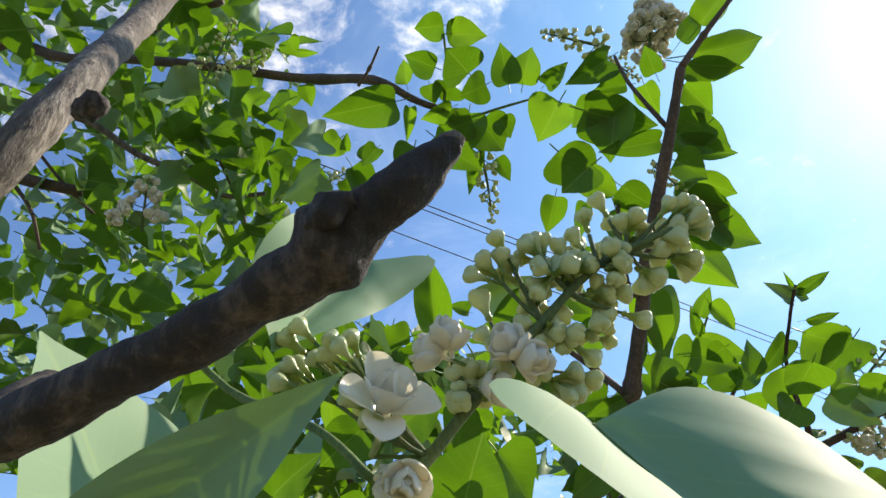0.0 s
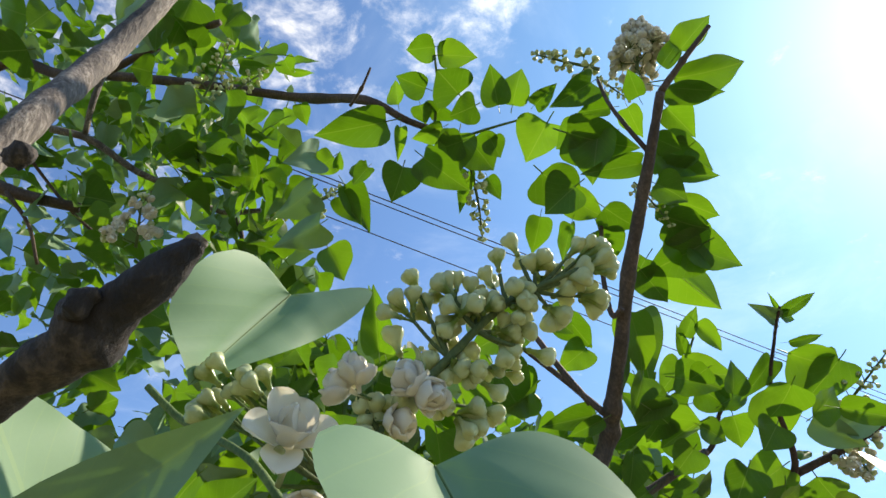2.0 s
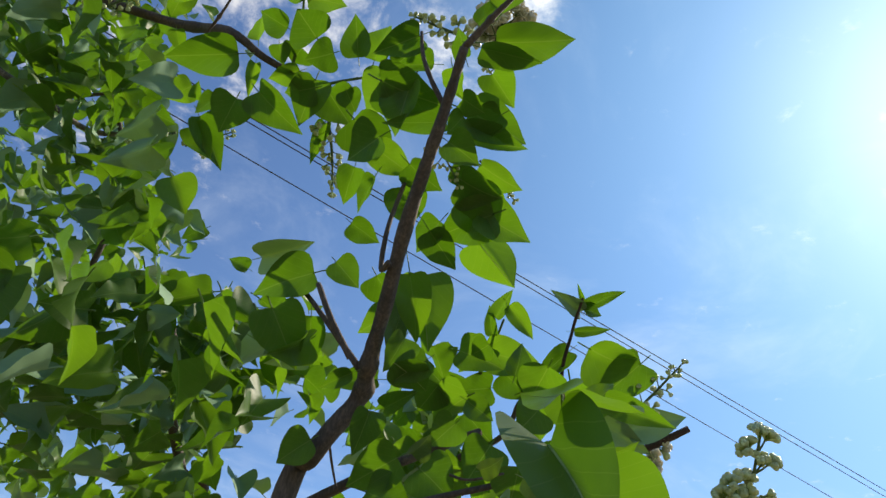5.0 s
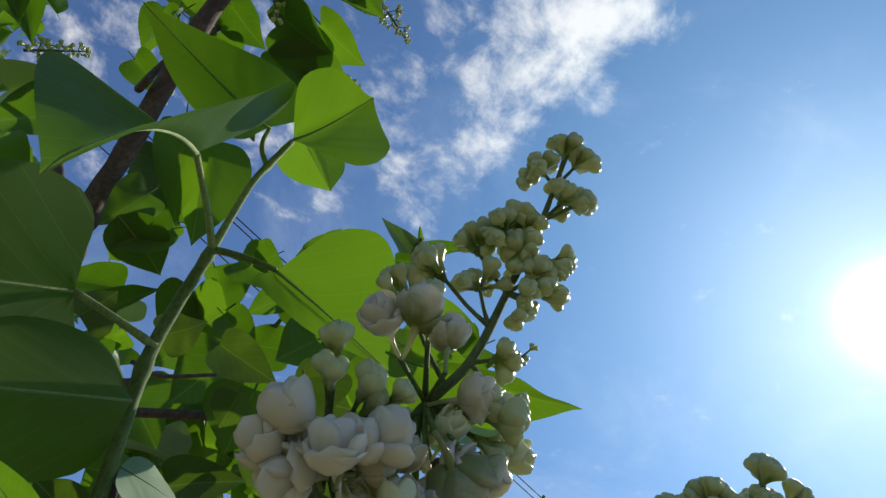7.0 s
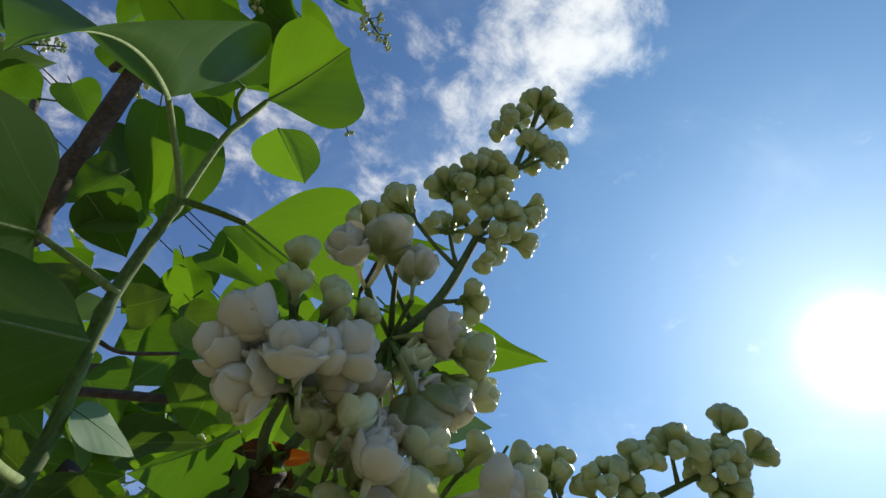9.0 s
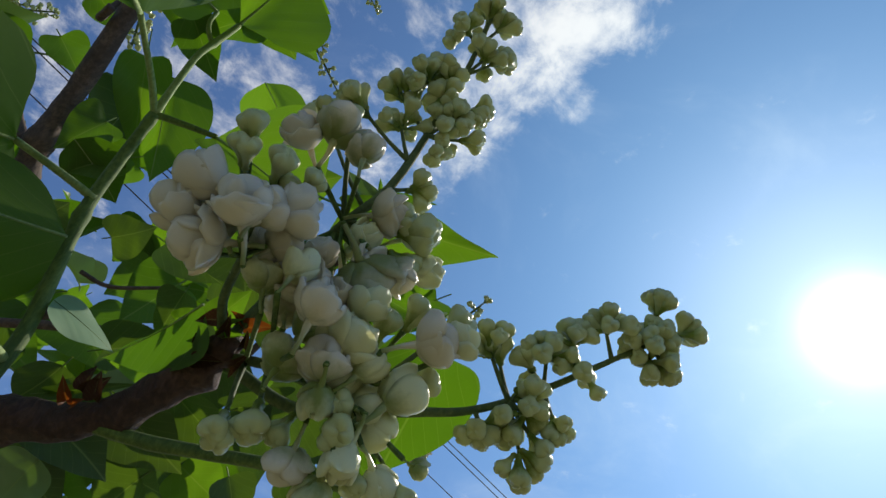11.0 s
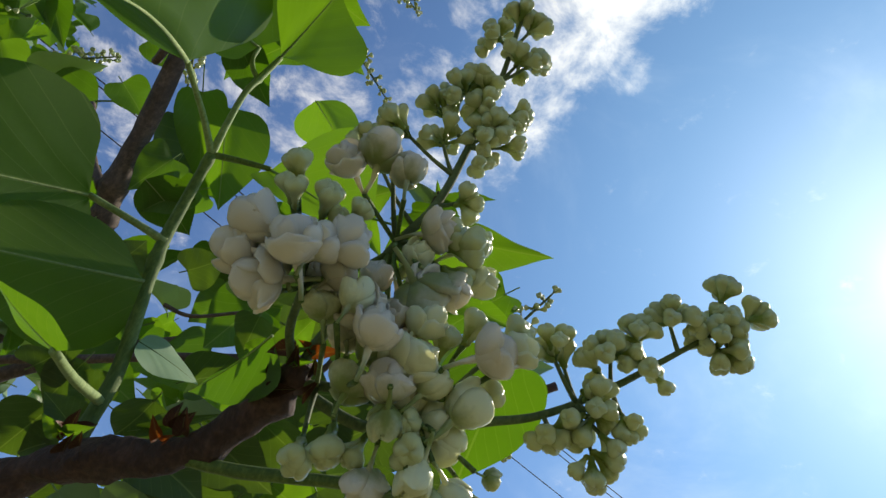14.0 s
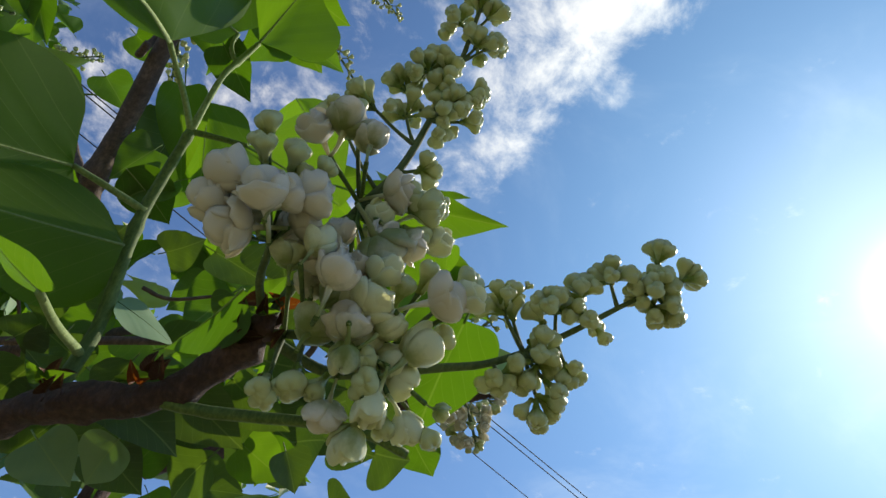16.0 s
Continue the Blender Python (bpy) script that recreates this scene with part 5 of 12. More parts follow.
leaf(bush, (-0.170, 0.812, 0.299), (-0.223, 0.825, 0.297), 0.041, (0.3, 0.0, 0.7), LEAF, 0.2, 0.1, 0.05)
leaf(bush, (-0.172, 0.824, 0.369), (-0.186, 0.784, 0.346), 0.039, (0.3, -0.0, 0.4), LEAF, 0.6, 0.5, 0.10)
leaf(bush, (-0.255, 0.780, 0.276), (-0.327, 0.767, 0.260), 0.065, (-0.5, -0.2, 1.0), LEAF, 0.4, 0.5, 0.10)
leaf(bush, (-0.024, 0.968, 0.251), (-0.015, 1.023, 0.213), 0.051, (-0.0, -0.0, 1.0), LEAF, 0.6, 0.1, 0.05)
leaf(bush, (-0.061, 0.971, 0.325), (-0.046, 0.907, 0.305), 0.056, (1.5, 0.4, 0.8), LEAF_YOUNG, 0.4, 0.1, 0.10)
leaf(bush, (0.271, 1.000, 0.432), (0.313, 1.028, 0.435), 0.042, (0.1, -0.4, 1.0), LEAF, 0.6, 0.5, 0.10)
leaf(bush, (-0.114, 0.862, 0.408), (-0.071, 0.861, 0.390), 0.037, (1.1, -0.8, -0.1), LEAF_PALE, 0.6, 0.3, 0.10)
leaf(bush, (-0.079, 0.850, 0.454), (-0.034, 0.867, 0.443), 0.038, (-0.2, 0.5, 0.5), LEAF, 0.2, 0.1, 0.10)
leaf(bush, (0.355, 1.095, 0.349), (0.320, 1.067, 0.311), 0.048, (0.1, 0.3, 0.1), LEAF_YOUNG, 0.6, 0.3, 0.05)
leaf(bush, (0.252, 0.980, 0.440), (0.270, 1.037, 0.451), 0.045, (0.9, 0.2, 1.1), LEAF_PALE, 0.2, 0.3, 0.10)
leaf(bush, (-0.110, 0.821, 0.435), (-0.134, 0.847, 0.391), 0.049, (0.3, -0.5, 1.0), LEAF, 0.4, 0.5, 0.10)
leaf(bush, (-0.203, 0.831, 0.322), (-0.228, 0.790, 0.318), 0.041, (0.5, -0.9, 0.6), LEAF_PALE, 0.4, 0.1, 0.05)
leaf(bush, (-0.081, 0.874, 0.418), (-0.114, 0.870, 0.379), 0.040, (0.4, 1.0, 0.5), LEAF, 0.4, 0.1, 0.10)
leaf(bush, (-0.226, 0.811, 0.376), (-0.204, 0.764, 0.374), 0.038, (0.1, 0.2, 0.5), LEAF, 0.6, 0.1, 0.05)
leaf(bush, (-0.153, 0.846, 0.359), (-0.196, 0.853, 0.305), 0.053, (0.1, 0.5, -0.3), LEAF_PALE, 0.2, 0.5, 0.10)
leaf(bush, (-0.240, 0.791, 0.277), (-0.252, 0.852, 0.286), 0.047, (-0.2, -0.2, 0.2), LEAF, 0.4, 0.1, 0.05)
leaf(bush, (0.014, 0.944, 0.462), (0.056, 0.960, 0.417), 0.053, (-0.2, -0.1, 0.6), LEAF_YOUNG, 0.6, 0.5, 0.05)
leaf(bush, (-0.186, 0.891, 0.328), (-0.196, 0.831, 0.287), 0.055, (0.3, 0.8, -0.2), LEAF_YOUNG, 0.4, 0.1, 0.10)
leaf(bush, (-0.040, 0.851, 0.490), (-0.005, 0.906, 0.496), 0.049, (-0.1, 0.6, 0.5), LEAF, 0.6, 0.1, 0.05)
leaf(bush, (-0.203, 0.801, 0.466), (-0.144, 0.769, 0.453), 0.054, (-1.2, -0.4, 0.4), LEAF_YOUNG, 0.4, 0.1, 0.10)
leaf(bush, (-0.096, 0.917, 0.423), (-0.072, 0.891, 0.384), 0.040, (0.2, -1.0, 0.2), LEAF, 0.4, 0.1, 0.10)
leaf(bush, (-0.084, 0.943, 0.394), (-0.084, 0.879, 0.394), 0.052, (0.1, -0.2, 1.0), LEAF_YOUNG, 0.4, 0.3, 0.10)
leaf(bush, (-0.101, 0.923, 0.436), (-0.058, 0.877, 0.396), 0.053, (-0.8, 0.2, 0.1), LEAF_YOUNG, 0.2, 0.3, 0.05)
leaf(bush, (0.034, 0.929, 0.453), (0.027, 0.985, 0.434), 0.048, (-0.1, -0.2, 0.5), LEAF_YOUNG, 0.6, 0.3, 0.05)
leaf(bush, (0.270, 1.022, 0.462), (0.330, 1.060, 0.450), 0.057, (-0.1, 0.1, 0.4), LEAF, 0.6, 0.3, 0.05)
leaf(bush, (0.311, 1.087, 0.448), (0.274, 1.027, 0.422), 0.061, (0.4, -0.3, 0.4), LEAF_PALE, 0.2, 0.1, 0.10)
leaf(bush, (-0.148, 0.795, 0.490), (-0.136, 0.844, 0.437), 0.059, (0.7, -0.4, 0.7), LEAF, 0.4, 0.1, 0.10)
leaf(bush, (-0.019, 0.958, 0.432), (0.049, 0.968, 0.436), 0.048, (0.4, -0.7, 0.7), LEAF_YOUNG, 0.2, 0.3, 0.05)
leaf(bush, (-0.151, 0.665, 0.593), (-0.210, 0.697, 0.577), 0.050, (0.3, 1.0, 0.8), LEAF_PALE, 0.6, 0.5, 0.10)
leaf(bush, (-0.022, 0.966, 0.451), (-0.015, 0.916, 0.437), 0.039, (0.6, -0.4, 0.3), LEAF, 0.4, 0.3, 0.10)
leaf(bush, (0.017, 0.911, 0.509), (-0.027, 0.905, 0.492), 0.038, (1.1, 0.1, 0.3), LEAF_PALE, 0.6, 0.1, 0.05)
leaf(bush, (-0.168, 0.885, 0.413), (-0.152, 0.852, 0.369), 0.048, (0.2, 0.3, 0.3), LEAF, 0.2, 0.3, 0.05)
leaf(bush, (-0.059, 0.913, 0.428), (-0.090, 0.952, 0.381), 0.055, (-0.7, 0.4, 0.6), LEAF, 0.2, 0.1, 0.10)
leaf(bush, (-0.123, 0.949, 0.222), (-0.133, 1.021, 0.207), 0.053, (0.2, -0.9, 0.8), LEAF_PALE, 0.2, 0.3, 0.10)
leaf(bush, (0.274, 1.108, 0.385), (0.331, 1.098, 0.366), 0.049, (0.4, 0.7, 0.2), LEAF, 0.4, 0.3, 0.10)
leaf(bush, (-0.217, 0.821, 0.464), (-0.175, 0.779, 0.455), 0.045, (0.2, 0.6, 1.5), LEAF, 0.4, 0.1, 0.10)
leaf(bush, (0.278, 1.043, 0.464), (0.258, 1.089, 0.423), 0.046, (-0.7, 0.9, 0.9), LEAF_YOUNG, 0.2, 0.1, 0.05)
leaf(bush, (-0.160, 0.734, 0.563), (-0.156, 0.778, 0.546), 0.038, (0.6, 0.1, 0.7), LEAF, 0.2, 0.1, 0.10)
leaf(bush, (0.012, 0.951, 0.486), (-0.043, 0.949, 0.438), 0.053, (0.1, -0.3, 0.6), LEAF_YOUNG, 0.2, 0.1, 0.10)
leaf(bush, (-0.375, 0.772, 0.289), (-0.348, 0.832, 0.299), 0.047, (-0.0, -0.6, 0.8), LEAF, 0.4, 0.1, 0.10)
leaf(bush, (-0.132, 0.857, 0.495), (-0.161, 0.830, 0.447), 0.046, (0.5, -0.7, 1.2), LEAF, 0.6, 0.1, 0.05)
leaf(bush, (0.001, 0.965, 0.399), (-0.020, 1.026, 0.409), 0.055, (0.7, -0.6, 0.2), LEAF_PALE, 0.2, 0.5, 0.10)
leaf(bush, (-0.226, 0.867, 0.348), (-0.172, 0.902, 0.351), 0.048, (-0.6, 0.1, 1.1), LEAF, 0.2, 0.5, 0.10)
leaf(bush, (-0.209, 0.719, 0.575), (-0.243, 0.672, 0.579), 0.047, (0.7, -0.2, 1.3), LEAF_YOUNG, 0.6, 0.5, 0.05)
leaf(bush, (-0.017, 1.048, 0.360), (-0.050, 0.992, 0.323), 0.053, (0.1, 0.5, 0.7), LEAF, 0.2, 0.3, 0.05)
leaf(bush, (0.005, 0.922, 0.501), (0.006, 0.986, 0.473), 0.053, (-0.1, 0.7, 0.3), LEAF, 0.6, 0.3, 0.10)
leaf(bush, (-0.164, 0.823, 0.494), (-0.203, 0.814, 0.459), 0.040, (-1.1, -0.9, 1.3), LEAF_PALE, 0.2, 0.5, 0.10)
leaf(bush, (0.240, 1.093, 0.380), (0.201, 1.123, 0.368), 0.039, (1.3, -0.1, 0.7), LEAF, 0.6, 0.5, 0.05)
leaf(bush, (-0.060, 0.933, 0.502), (-0.084, 0.881, 0.466), 0.051, (-0.1, -1.0, 0.7), LEAF, 0.2, 0.5, 0.05)
leaf(bush, (-0.202, 0.847, 0.469), (-0.182, 0.792, 0.468), 0.049, (0.8, -0.4, -0.3), LEAF, 0.6, 0.3, 0.05)
leaf(bush, (-0.191, 0.751, 0.563), (-0.230, 0.758, 0.518), 0.046, (0.3, 0.7, 0.0), LEAF, 0.6, 0.1, 0.10)
leaf(bush, (-0.152, 0.943, 0.314), (-0.216, 0.930, 0.311), 0.056, (-0.4, -0.1, 0.7), LEAF_YOUNG, 0.4, 0.1, 0.05)
leaf(bush, (-0.247, 0.707, 0.615), (-0.229, 0.670, 0.582), 0.040, (-0.0, 0.0, 0.7), LEAF, 0.6, 0.1, 0.05)
leaf(bush, (-0.011, 0.919, 0.503), (-0.025, 0.982, 0.480), 0.054, (-0.6, 0.4, 0.9), LEAF_PALE, 0.2, 0.3, 0.10)
leaf(bush, (-0.137, 0.995, 0.353), (-0.122, 0.949, 0.323), 0.049, (0.9, -0.0, 1.0), LEAF_PALE, 0.6, 0.1, 0.05)
leaf(bush, (-0.254, 0.869, 0.387), (-0.192, 0.859, 0.374), 0.050, (0.1, 0.1, 0.3), LEAF, 0.2, 0.5, 0.05)
leaf(bush, (0.239, 1.136, 0.401), (0.210, 1.104, 0.355), 0.051, (-0.2, 0.2, 0.4), LEAF, 0.6, 0.1, 0.10)
leaf(bush, (-0.095, 0.956, 0.482), (-0.087, 0.904, 0.435), 0.062, (-0.2, -1.1, 0.6), LEAF, 0.6, 0.3, 0.05)
leaf(bush, (-0.021, 0.980, 0.410), (-0.042, 1.033, 0.411), 0.044, (-0.5, 0.0, 0.2), LEAF_PALE, 0.2, 0.3, 0.05)
leaf(bush, (-0.156, 0.890, 0.425), (-0.151, 0.944, 0.397), 0.053, (-0.8, -0.1, 1.1), LEAF_YOUNG, 0.6, 0.3, 0.05)
leaf(bush, (-0.125, 0.880, 0.537), (-0.081, 0.886, 0.488), 0.055, (1.1, -0.9, 0.8), LEAF, 0.4, 0.5, 0.10)
leaf(bush, (0.018, 0.982, 0.525), (0.033, 0.940, 0.533), 0.039, (0.6, -0.8, 0.2), LEAF_YOUNG, 0.2, 0.5, 0.10)
leaf(bush, (-0.106, 0.972, 0.304), (-0.143, 1.037, 0.301), 0.064, (-0.1, 0.7, 1.2), LEAF, 0.4, 0.1, 0.05)
leaf(bush, (-0.222, 0.828, 0.475), (-0.168, 0.852, 0.474), 0.052, (0.5, -0.6, 0.7), LEAF, 0.6, 0.3, 0.10)
leaf(bush, (0.257, 1.070, 0.509), (0.227, 1.080, 0.477), 0.034, (0.5, 0.4, 0.9), LEAF_PALE, 0.6, 0.3, 0.05)
leaf(bush, (-0.223, 0.896, 0.435), (-0.198, 0.854, 0.395), 0.049, (1.0, -0.6, 1.5), LEAF_YOUNG, 0.6, 0.5, 0.05)
leaf(bush, (0.194, 1.115, 0.412), (0.234, 1.135, 0.385), 0.041, (0.2, 0.1, 1.0), LEAF_PALE, 0.6, 0.3, 0.05)
leaf(bush, (0.243, 1.092, 0.493), (0.289, 1.095, 0.455), 0.046, (-0.3, -0.4, 0.3), LEAF, 0.4, 0.1, 0.05)
leaf(bush, (0.172, 1.114, 0.321), (0.147, 1.180, 0.312), 0.055, (0.2, -0.3, 0.8), LEAF, 0.4, 0.1, 0.05)
leaf(bush, (-0.160, 0.971, 0.270), (-0.218, 0.987, 0.270), 0.044, (0.5, 0.3, 0.7), LEAF_PALE, 0.4, 0.1, 0.05)
leaf(bush, (-0.365, 0.862, 0.302), (-0.376, 0.808, 0.306), 0.045, (1.0, -0.6, 0.9), LEAF_PALE, 0.4, 0.3, 0.10)
leaf(bush, (-0.094, 0.997, 0.439), (-0.030, 0.999, 0.406), 0.054, (0.0, 0.8, 0.5), LEAF, 0.4, 0.5, 0.10)
leaf(bush, (-0.074, 0.977, 0.422), (-0.095, 1.022, 0.374), 0.058, (0.5, 0.6, 0.6), LEAF_PALE, 0.2, 0.1, 0.10)
leaf(bush, (-0.002, 0.951, 0.515), (-0.002, 1.017, 0.487), 0.053, (0.2, 0.7, 0.3), LEAF_PALE, 0.6, 0.1, 0.05)
leaf(bush, (0.244, 1.108, 0.447), (0.198, 1.122, 0.417), 0.048, (0.5, -0.1, 0.4), LEAF, 0.2, 0.5, 0.05)
leaf(bush, (-0.172, 0.667, 0.658), (-0.226, 0.715, 0.647), 0.061, (0.1, 0.6, 0.3), LEAF_PALE, 0.4, 0.3, 0.05)
leaf(bush, (-0.071, 0.987, 0.431), (-0.106, 0.997, 0.402), 0.033, (-0.2, -0.7, 0.2), LEAF_PALE, 0.6, 0.3, 0.10)
leaf(bush, (-0.283, 0.741, 0.610), (-0.269, 0.679, 0.590), 0.057, (0.9, -0.7, 0.8), LEAF, 0.4, 0.3, 0.10)
leaf(bush, (-0.037, 0.959, 0.531), (-0.014, 0.980, 0.491), 0.040, (-0.1, -0.3, 0.9), LEAF_PALE, 0.4, 0.1, 0.05)
leaf(bush, (-0.092, 1.065, 0.259), (-0.151, 1.039, 0.230), 0.056, (-0.0, -0.6, 0.3), LEAF_YOUNG, 0.4, 0.3, 0.10)
leaf(bush, (-0.330, 0.778, 0.481), (-0.295, 0.804, 0.457), 0.042, (0.2, -0.3, 0.8), LEAF_PALE, 0.6, 0.5, 0.05)
leaf(bush, (-0.131, 0.940, 0.497), (-0.079, 0.910, 0.498), 0.051, (1.1, 0.1, 0.3), LEAF_PALE, 0.6, 0.5, 0.10)
leaf(bush, (-0.287, 0.806, 0.490), (-0.241, 0.825, 0.443), 0.060, (0.2, -0.3, 0.8), LEAF_YOUNG, 0.2, 0.3, 0.05)
leaf(bush, (-0.273, 0.661, 0.648), (-0.292, 0.710, 0.611), 0.047, (-0.1, -0.9, 0.5), LEAF, 0.4, 0.5, 0.10)
leaf(bush, (-0.087, 1.111, 0.262), (-0.068, 1.045, 0.255), 0.053, (-0.0, 0.6, 0.4), LEAF, 0.4, 0.1, 0.10)
leaf(bush, (-0.212, 0.928, 0.418), (-0.175, 0.909, 0.394), 0.042, (1.3, -0.7, 1.1), LEAF_PALE, 0.2, 0.3, 0.10)
leaf(bush, (-0.350, 0.824, 0.370), (-0.382, 0.843, 0.327), 0.042, (1.0, 0.1, 0.5), LEAF_YOUNG, 0.6, 0.3, 0.05)
leaf(bush, (-0.175, 0.670, 0.728), (-0.201, 0.629, 0.678), 0.054, (0.7, -0.5, -0.2), LEAF_PALE, 0.4, 0.3, 0.05)
leaf(bush, (0.287, 1.144, 0.411), (0.248, 1.168, 0.373), 0.051, (1.1, 0.1, 0.9), LEAF, 0.6, 0.1, 0.10)
leaf(bush, (-0.159, 0.920, 0.471), (-0.134, 0.947, 0.438), 0.042, (0.1, 0.0, 0.4), LEAF_PALE, 0.6, 0.1, 0.05)
leaf(bush, (-0.026, 0.992, 0.498), (-0.077, 0.945, 0.510), 0.056, (0.4, -1.6, 0.5), LEAF, 0.2, 0.3, 0.10)
leaf(bush, (-0.255, 0.642, 0.731), (-0.219, 0.604, 0.705), 0.044, (0.0, -0.4, 0.3), LEAF, 0.6, 0.3, 0.10)
leaf(bush, (0.244, 1.141, 0.455), (0.280, 1.134, 0.413), 0.047, (0.3, -0.5, 0.5), LEAF, 0.6, 0.3, 0.05)
leaf(bush, (-0.256, 0.733, 0.634), (-0.237, 0.711, 0.599), 0.036, (-0.2, -0.4, 0.7), LEAF, 0.4, 0.1, 0.10)
leaf(bush, (-0.347, 0.791, 0.417), (-0.323, 0.850, 0.426), 0.054, (0.2, -0.1, 0.6), LEAF_PALE, 0.2, 0.5, 0.10)
leaf(bush, (-0.058, 1.065, 0.288), (-0.093, 1.105, 0.256), 0.055, (-0.2, -0.7, 0.8), LEAF_PALE, 0.6, 0.5, 0.05)
leaf(bush, (-0.242, 0.789, 0.574), (-0.255, 0.750, 0.543), 0.042, (0.4, -0.1, 0.8), LEAF, 0.2, 0.1, 0.10)
leaf(bush, (-0.286, 0.567, 0.753), (-0.287, 0.612, 0.719), 0.041, (0.5, 0.0, 1.1), LEAF, 0.4, 0.5, 0.05)
leaf(bush, (-0.082, 0.968, 0.504), (-0.026, 0.984, 0.512), 0.047, (0.1, 0.7, 1.1), LEAF, 0.4, 0.3, 0.05)
leaf(bush, (-0.045, 0.983, 0.486), (-0.102, 0.995, 0.460), 0.052, (0.0, -0.6, 0.7), LEAF_PALE, 0.2, 0.3, 0.10)
leaf(bush, (-0.289, 0.681, 0.679), (-0.317, 0.632, 0.666), 0.042, (0.5, -0.4, 0.7), LEAF, 0.4, 0.5, 0.05)
leaf(bush, (-0.100, 1.000, 0.464), (-0.053, 0.992, 0.459), 0.038, (0.8, -0.0, 0.9), LEAF_YOUNG, 0.2, 0.3, 0.10)
leaf(bush, (-0.177, 0.891, 0.456), (-0.231, 0.896, 0.462), 0.047, (0.5, -0.8, 0.6), LEAF, 0.4, 0.1, 0.05)
leaf(bush, (-0.304, 0.809, 0.530), (-0.267, 0.764, 0.523), 0.046, (0.0, -0.2, 1.4), LEAF_YOUNG, 0.2, 0.5, 0.10)
leaf(bush, (-0.012, 0.991, 0.558), (0.026, 1.003, 0.511), 0.050, (0.1, 1.2, 1.0), LEAF, 0.2, 0.3, 0.10)
leaf(bush, (-0.215, 0.885, 0.442), (-0.278, 0.869, 0.430), 0.056, (0.1, 0.3, 1.0), LEAF, 0.4, 0.5, 0.10)
leaf(bush, (-0.251, 0.851, 0.450), (-0.277, 0.889, 0.401), 0.052, (0.6, -0.1, 0.2), LEAF, 0.6, 0.3, 0.05)
leaf(bush, (0.269, 1.169, 0.364), (0.222, 1.201, 0.343), 0.052, (-0.4, -0.4, 0.8), LEAF, 0.4, 0.5, 0.10)
leaf(bush, (-0.092, 1.076, 0.371), (-0.093, 1.017, 0.365), 0.049, (0.6, -0.3, 1.0), LEAF, 0.4, 0.3, 0.05)
leaf(bush, (-0.054, 1.016, 0.461), (-0.056, 1.056, 0.418), 0.048, (-0.4, -0.2, 0.7), LEAF_YOUNG, 0.2, 0.5, 0.10)
leaf(bush, (-0.021, 1.022, 0.517), (-0.062, 0.992, 0.477), 0.051, (-0.3, -1.0, 0.9), LEAF_YOUNG, 0.4, 0.5, 0.10)
leaf(bush, (-0.171, 0.890, 0.537), (-0.126, 0.933, 0.508), 0.058, (-0.4, 0.3, 1.5), LEAF, 0.2, 0.1, 0.05)
leaf(bush, (-0.140, 0.980, 0.425), (-0.120, 1.031, 0.415), 0.043, (0.2, -0.2, 0.6), LEAF_YOUNG, 0.6, 0.5, 0.10)
leaf(bush, (-0.195, 0.813, 0.604), (-0.247, 0.808, 0.552), 0.052, (0.5, -1.0, 0.1), LEAF_YOUNG, 0.4, 0.1, 0.10)
leaf(bush, (0.185, 1.179, 0.433), (0.176, 1.133, 0.404), 0.048, (1.1, 0.5, 1.2), LEAF_PALE, 0.6, 0.5, 0.10)
leaf(bush, (-0.288, 0.684, 0.694), (-0.318, 0.649, 0.684), 0.037, (-0.6, 0.6, 0.7), LEAF_YOUNG, 0.4, 0.3, 0.10)
leaf(bush, (0.247, 1.127, 0.533), (0.279, 1.094, 0.531), 0.036, (0.5, -0.1, 0.2), LEAF, 0.2, 0.3, 0.10)
leaf(bush, (-0.319, 0.769, 0.626), (-0.298, 0.728, 0.571), 0.054, (0.8, -1.4, 0.4), LEAF_YOUNG, 0.6, 0.1, 0.05)
leaf(bush, (-0.136, 0.967, 0.494), (-0.090, 0.982, 0.494), 0.036, (1.3, -0.9, 1.3), LEAF_YOUNG, 0.4, 0.3, 0.05)
leaf(bush, (-0.114, 1.087, 0.262), (-0.151, 1.095, 0.225), 0.046, (-0.1, -0.8, 0.3), LEAF_YOUNG, 0.6, 0.5, 0.05)
leaf(bush, (-0.382, 0.850, 0.390), (-0.341, 0.875, 0.363), 0.043, (0.5, -0.2, 0.4), LEAF_YOUNG, 0.6, 0.5, 0.10)
leaf(bush, (-0.259, 0.911, 0.348), (-0.308, 0.927, 0.352), 0.046, (-0.3, -0.2, 0.7), LEAF, 0.4, 0.1, 0.05)
leaf(bush, (-0.254, 0.693, 0.695), (-0.243, 0.725, 0.651), 0.045, (0.2, -0.5, 1.3), LEAF, 0.2, 0.3, 0.05)
leaf(bush, (0.232, 1.096, 0.513), (0.260, 1.153, 0.505), 0.048, (-0.4, -0.9, 0.9), LEAF_YOUNG, 0.4, 0.3, 0.10)
leaf(bush, (-0.057, 1.036, 0.475), (-0.025, 1.066, 0.432), 0.046, (-1.0, -1.1, 0.7), LEAF, 0.4, 0.1, 0.10)
leaf(bush, (-0.228, 0.865, 0.502), (-0.243, 0.902, 0.464), 0.044, (-0.0, -1.5, 0.1), LEAF_PALE, 0.6, 0.1, 0.05)
leaf(bush, (-0.267, 0.708, 0.645), (-0.278, 0.770, 0.619), 0.060, (1.2, -0.4, 0.8), LEAF_PALE, 0.2, 0.5, 0.10)
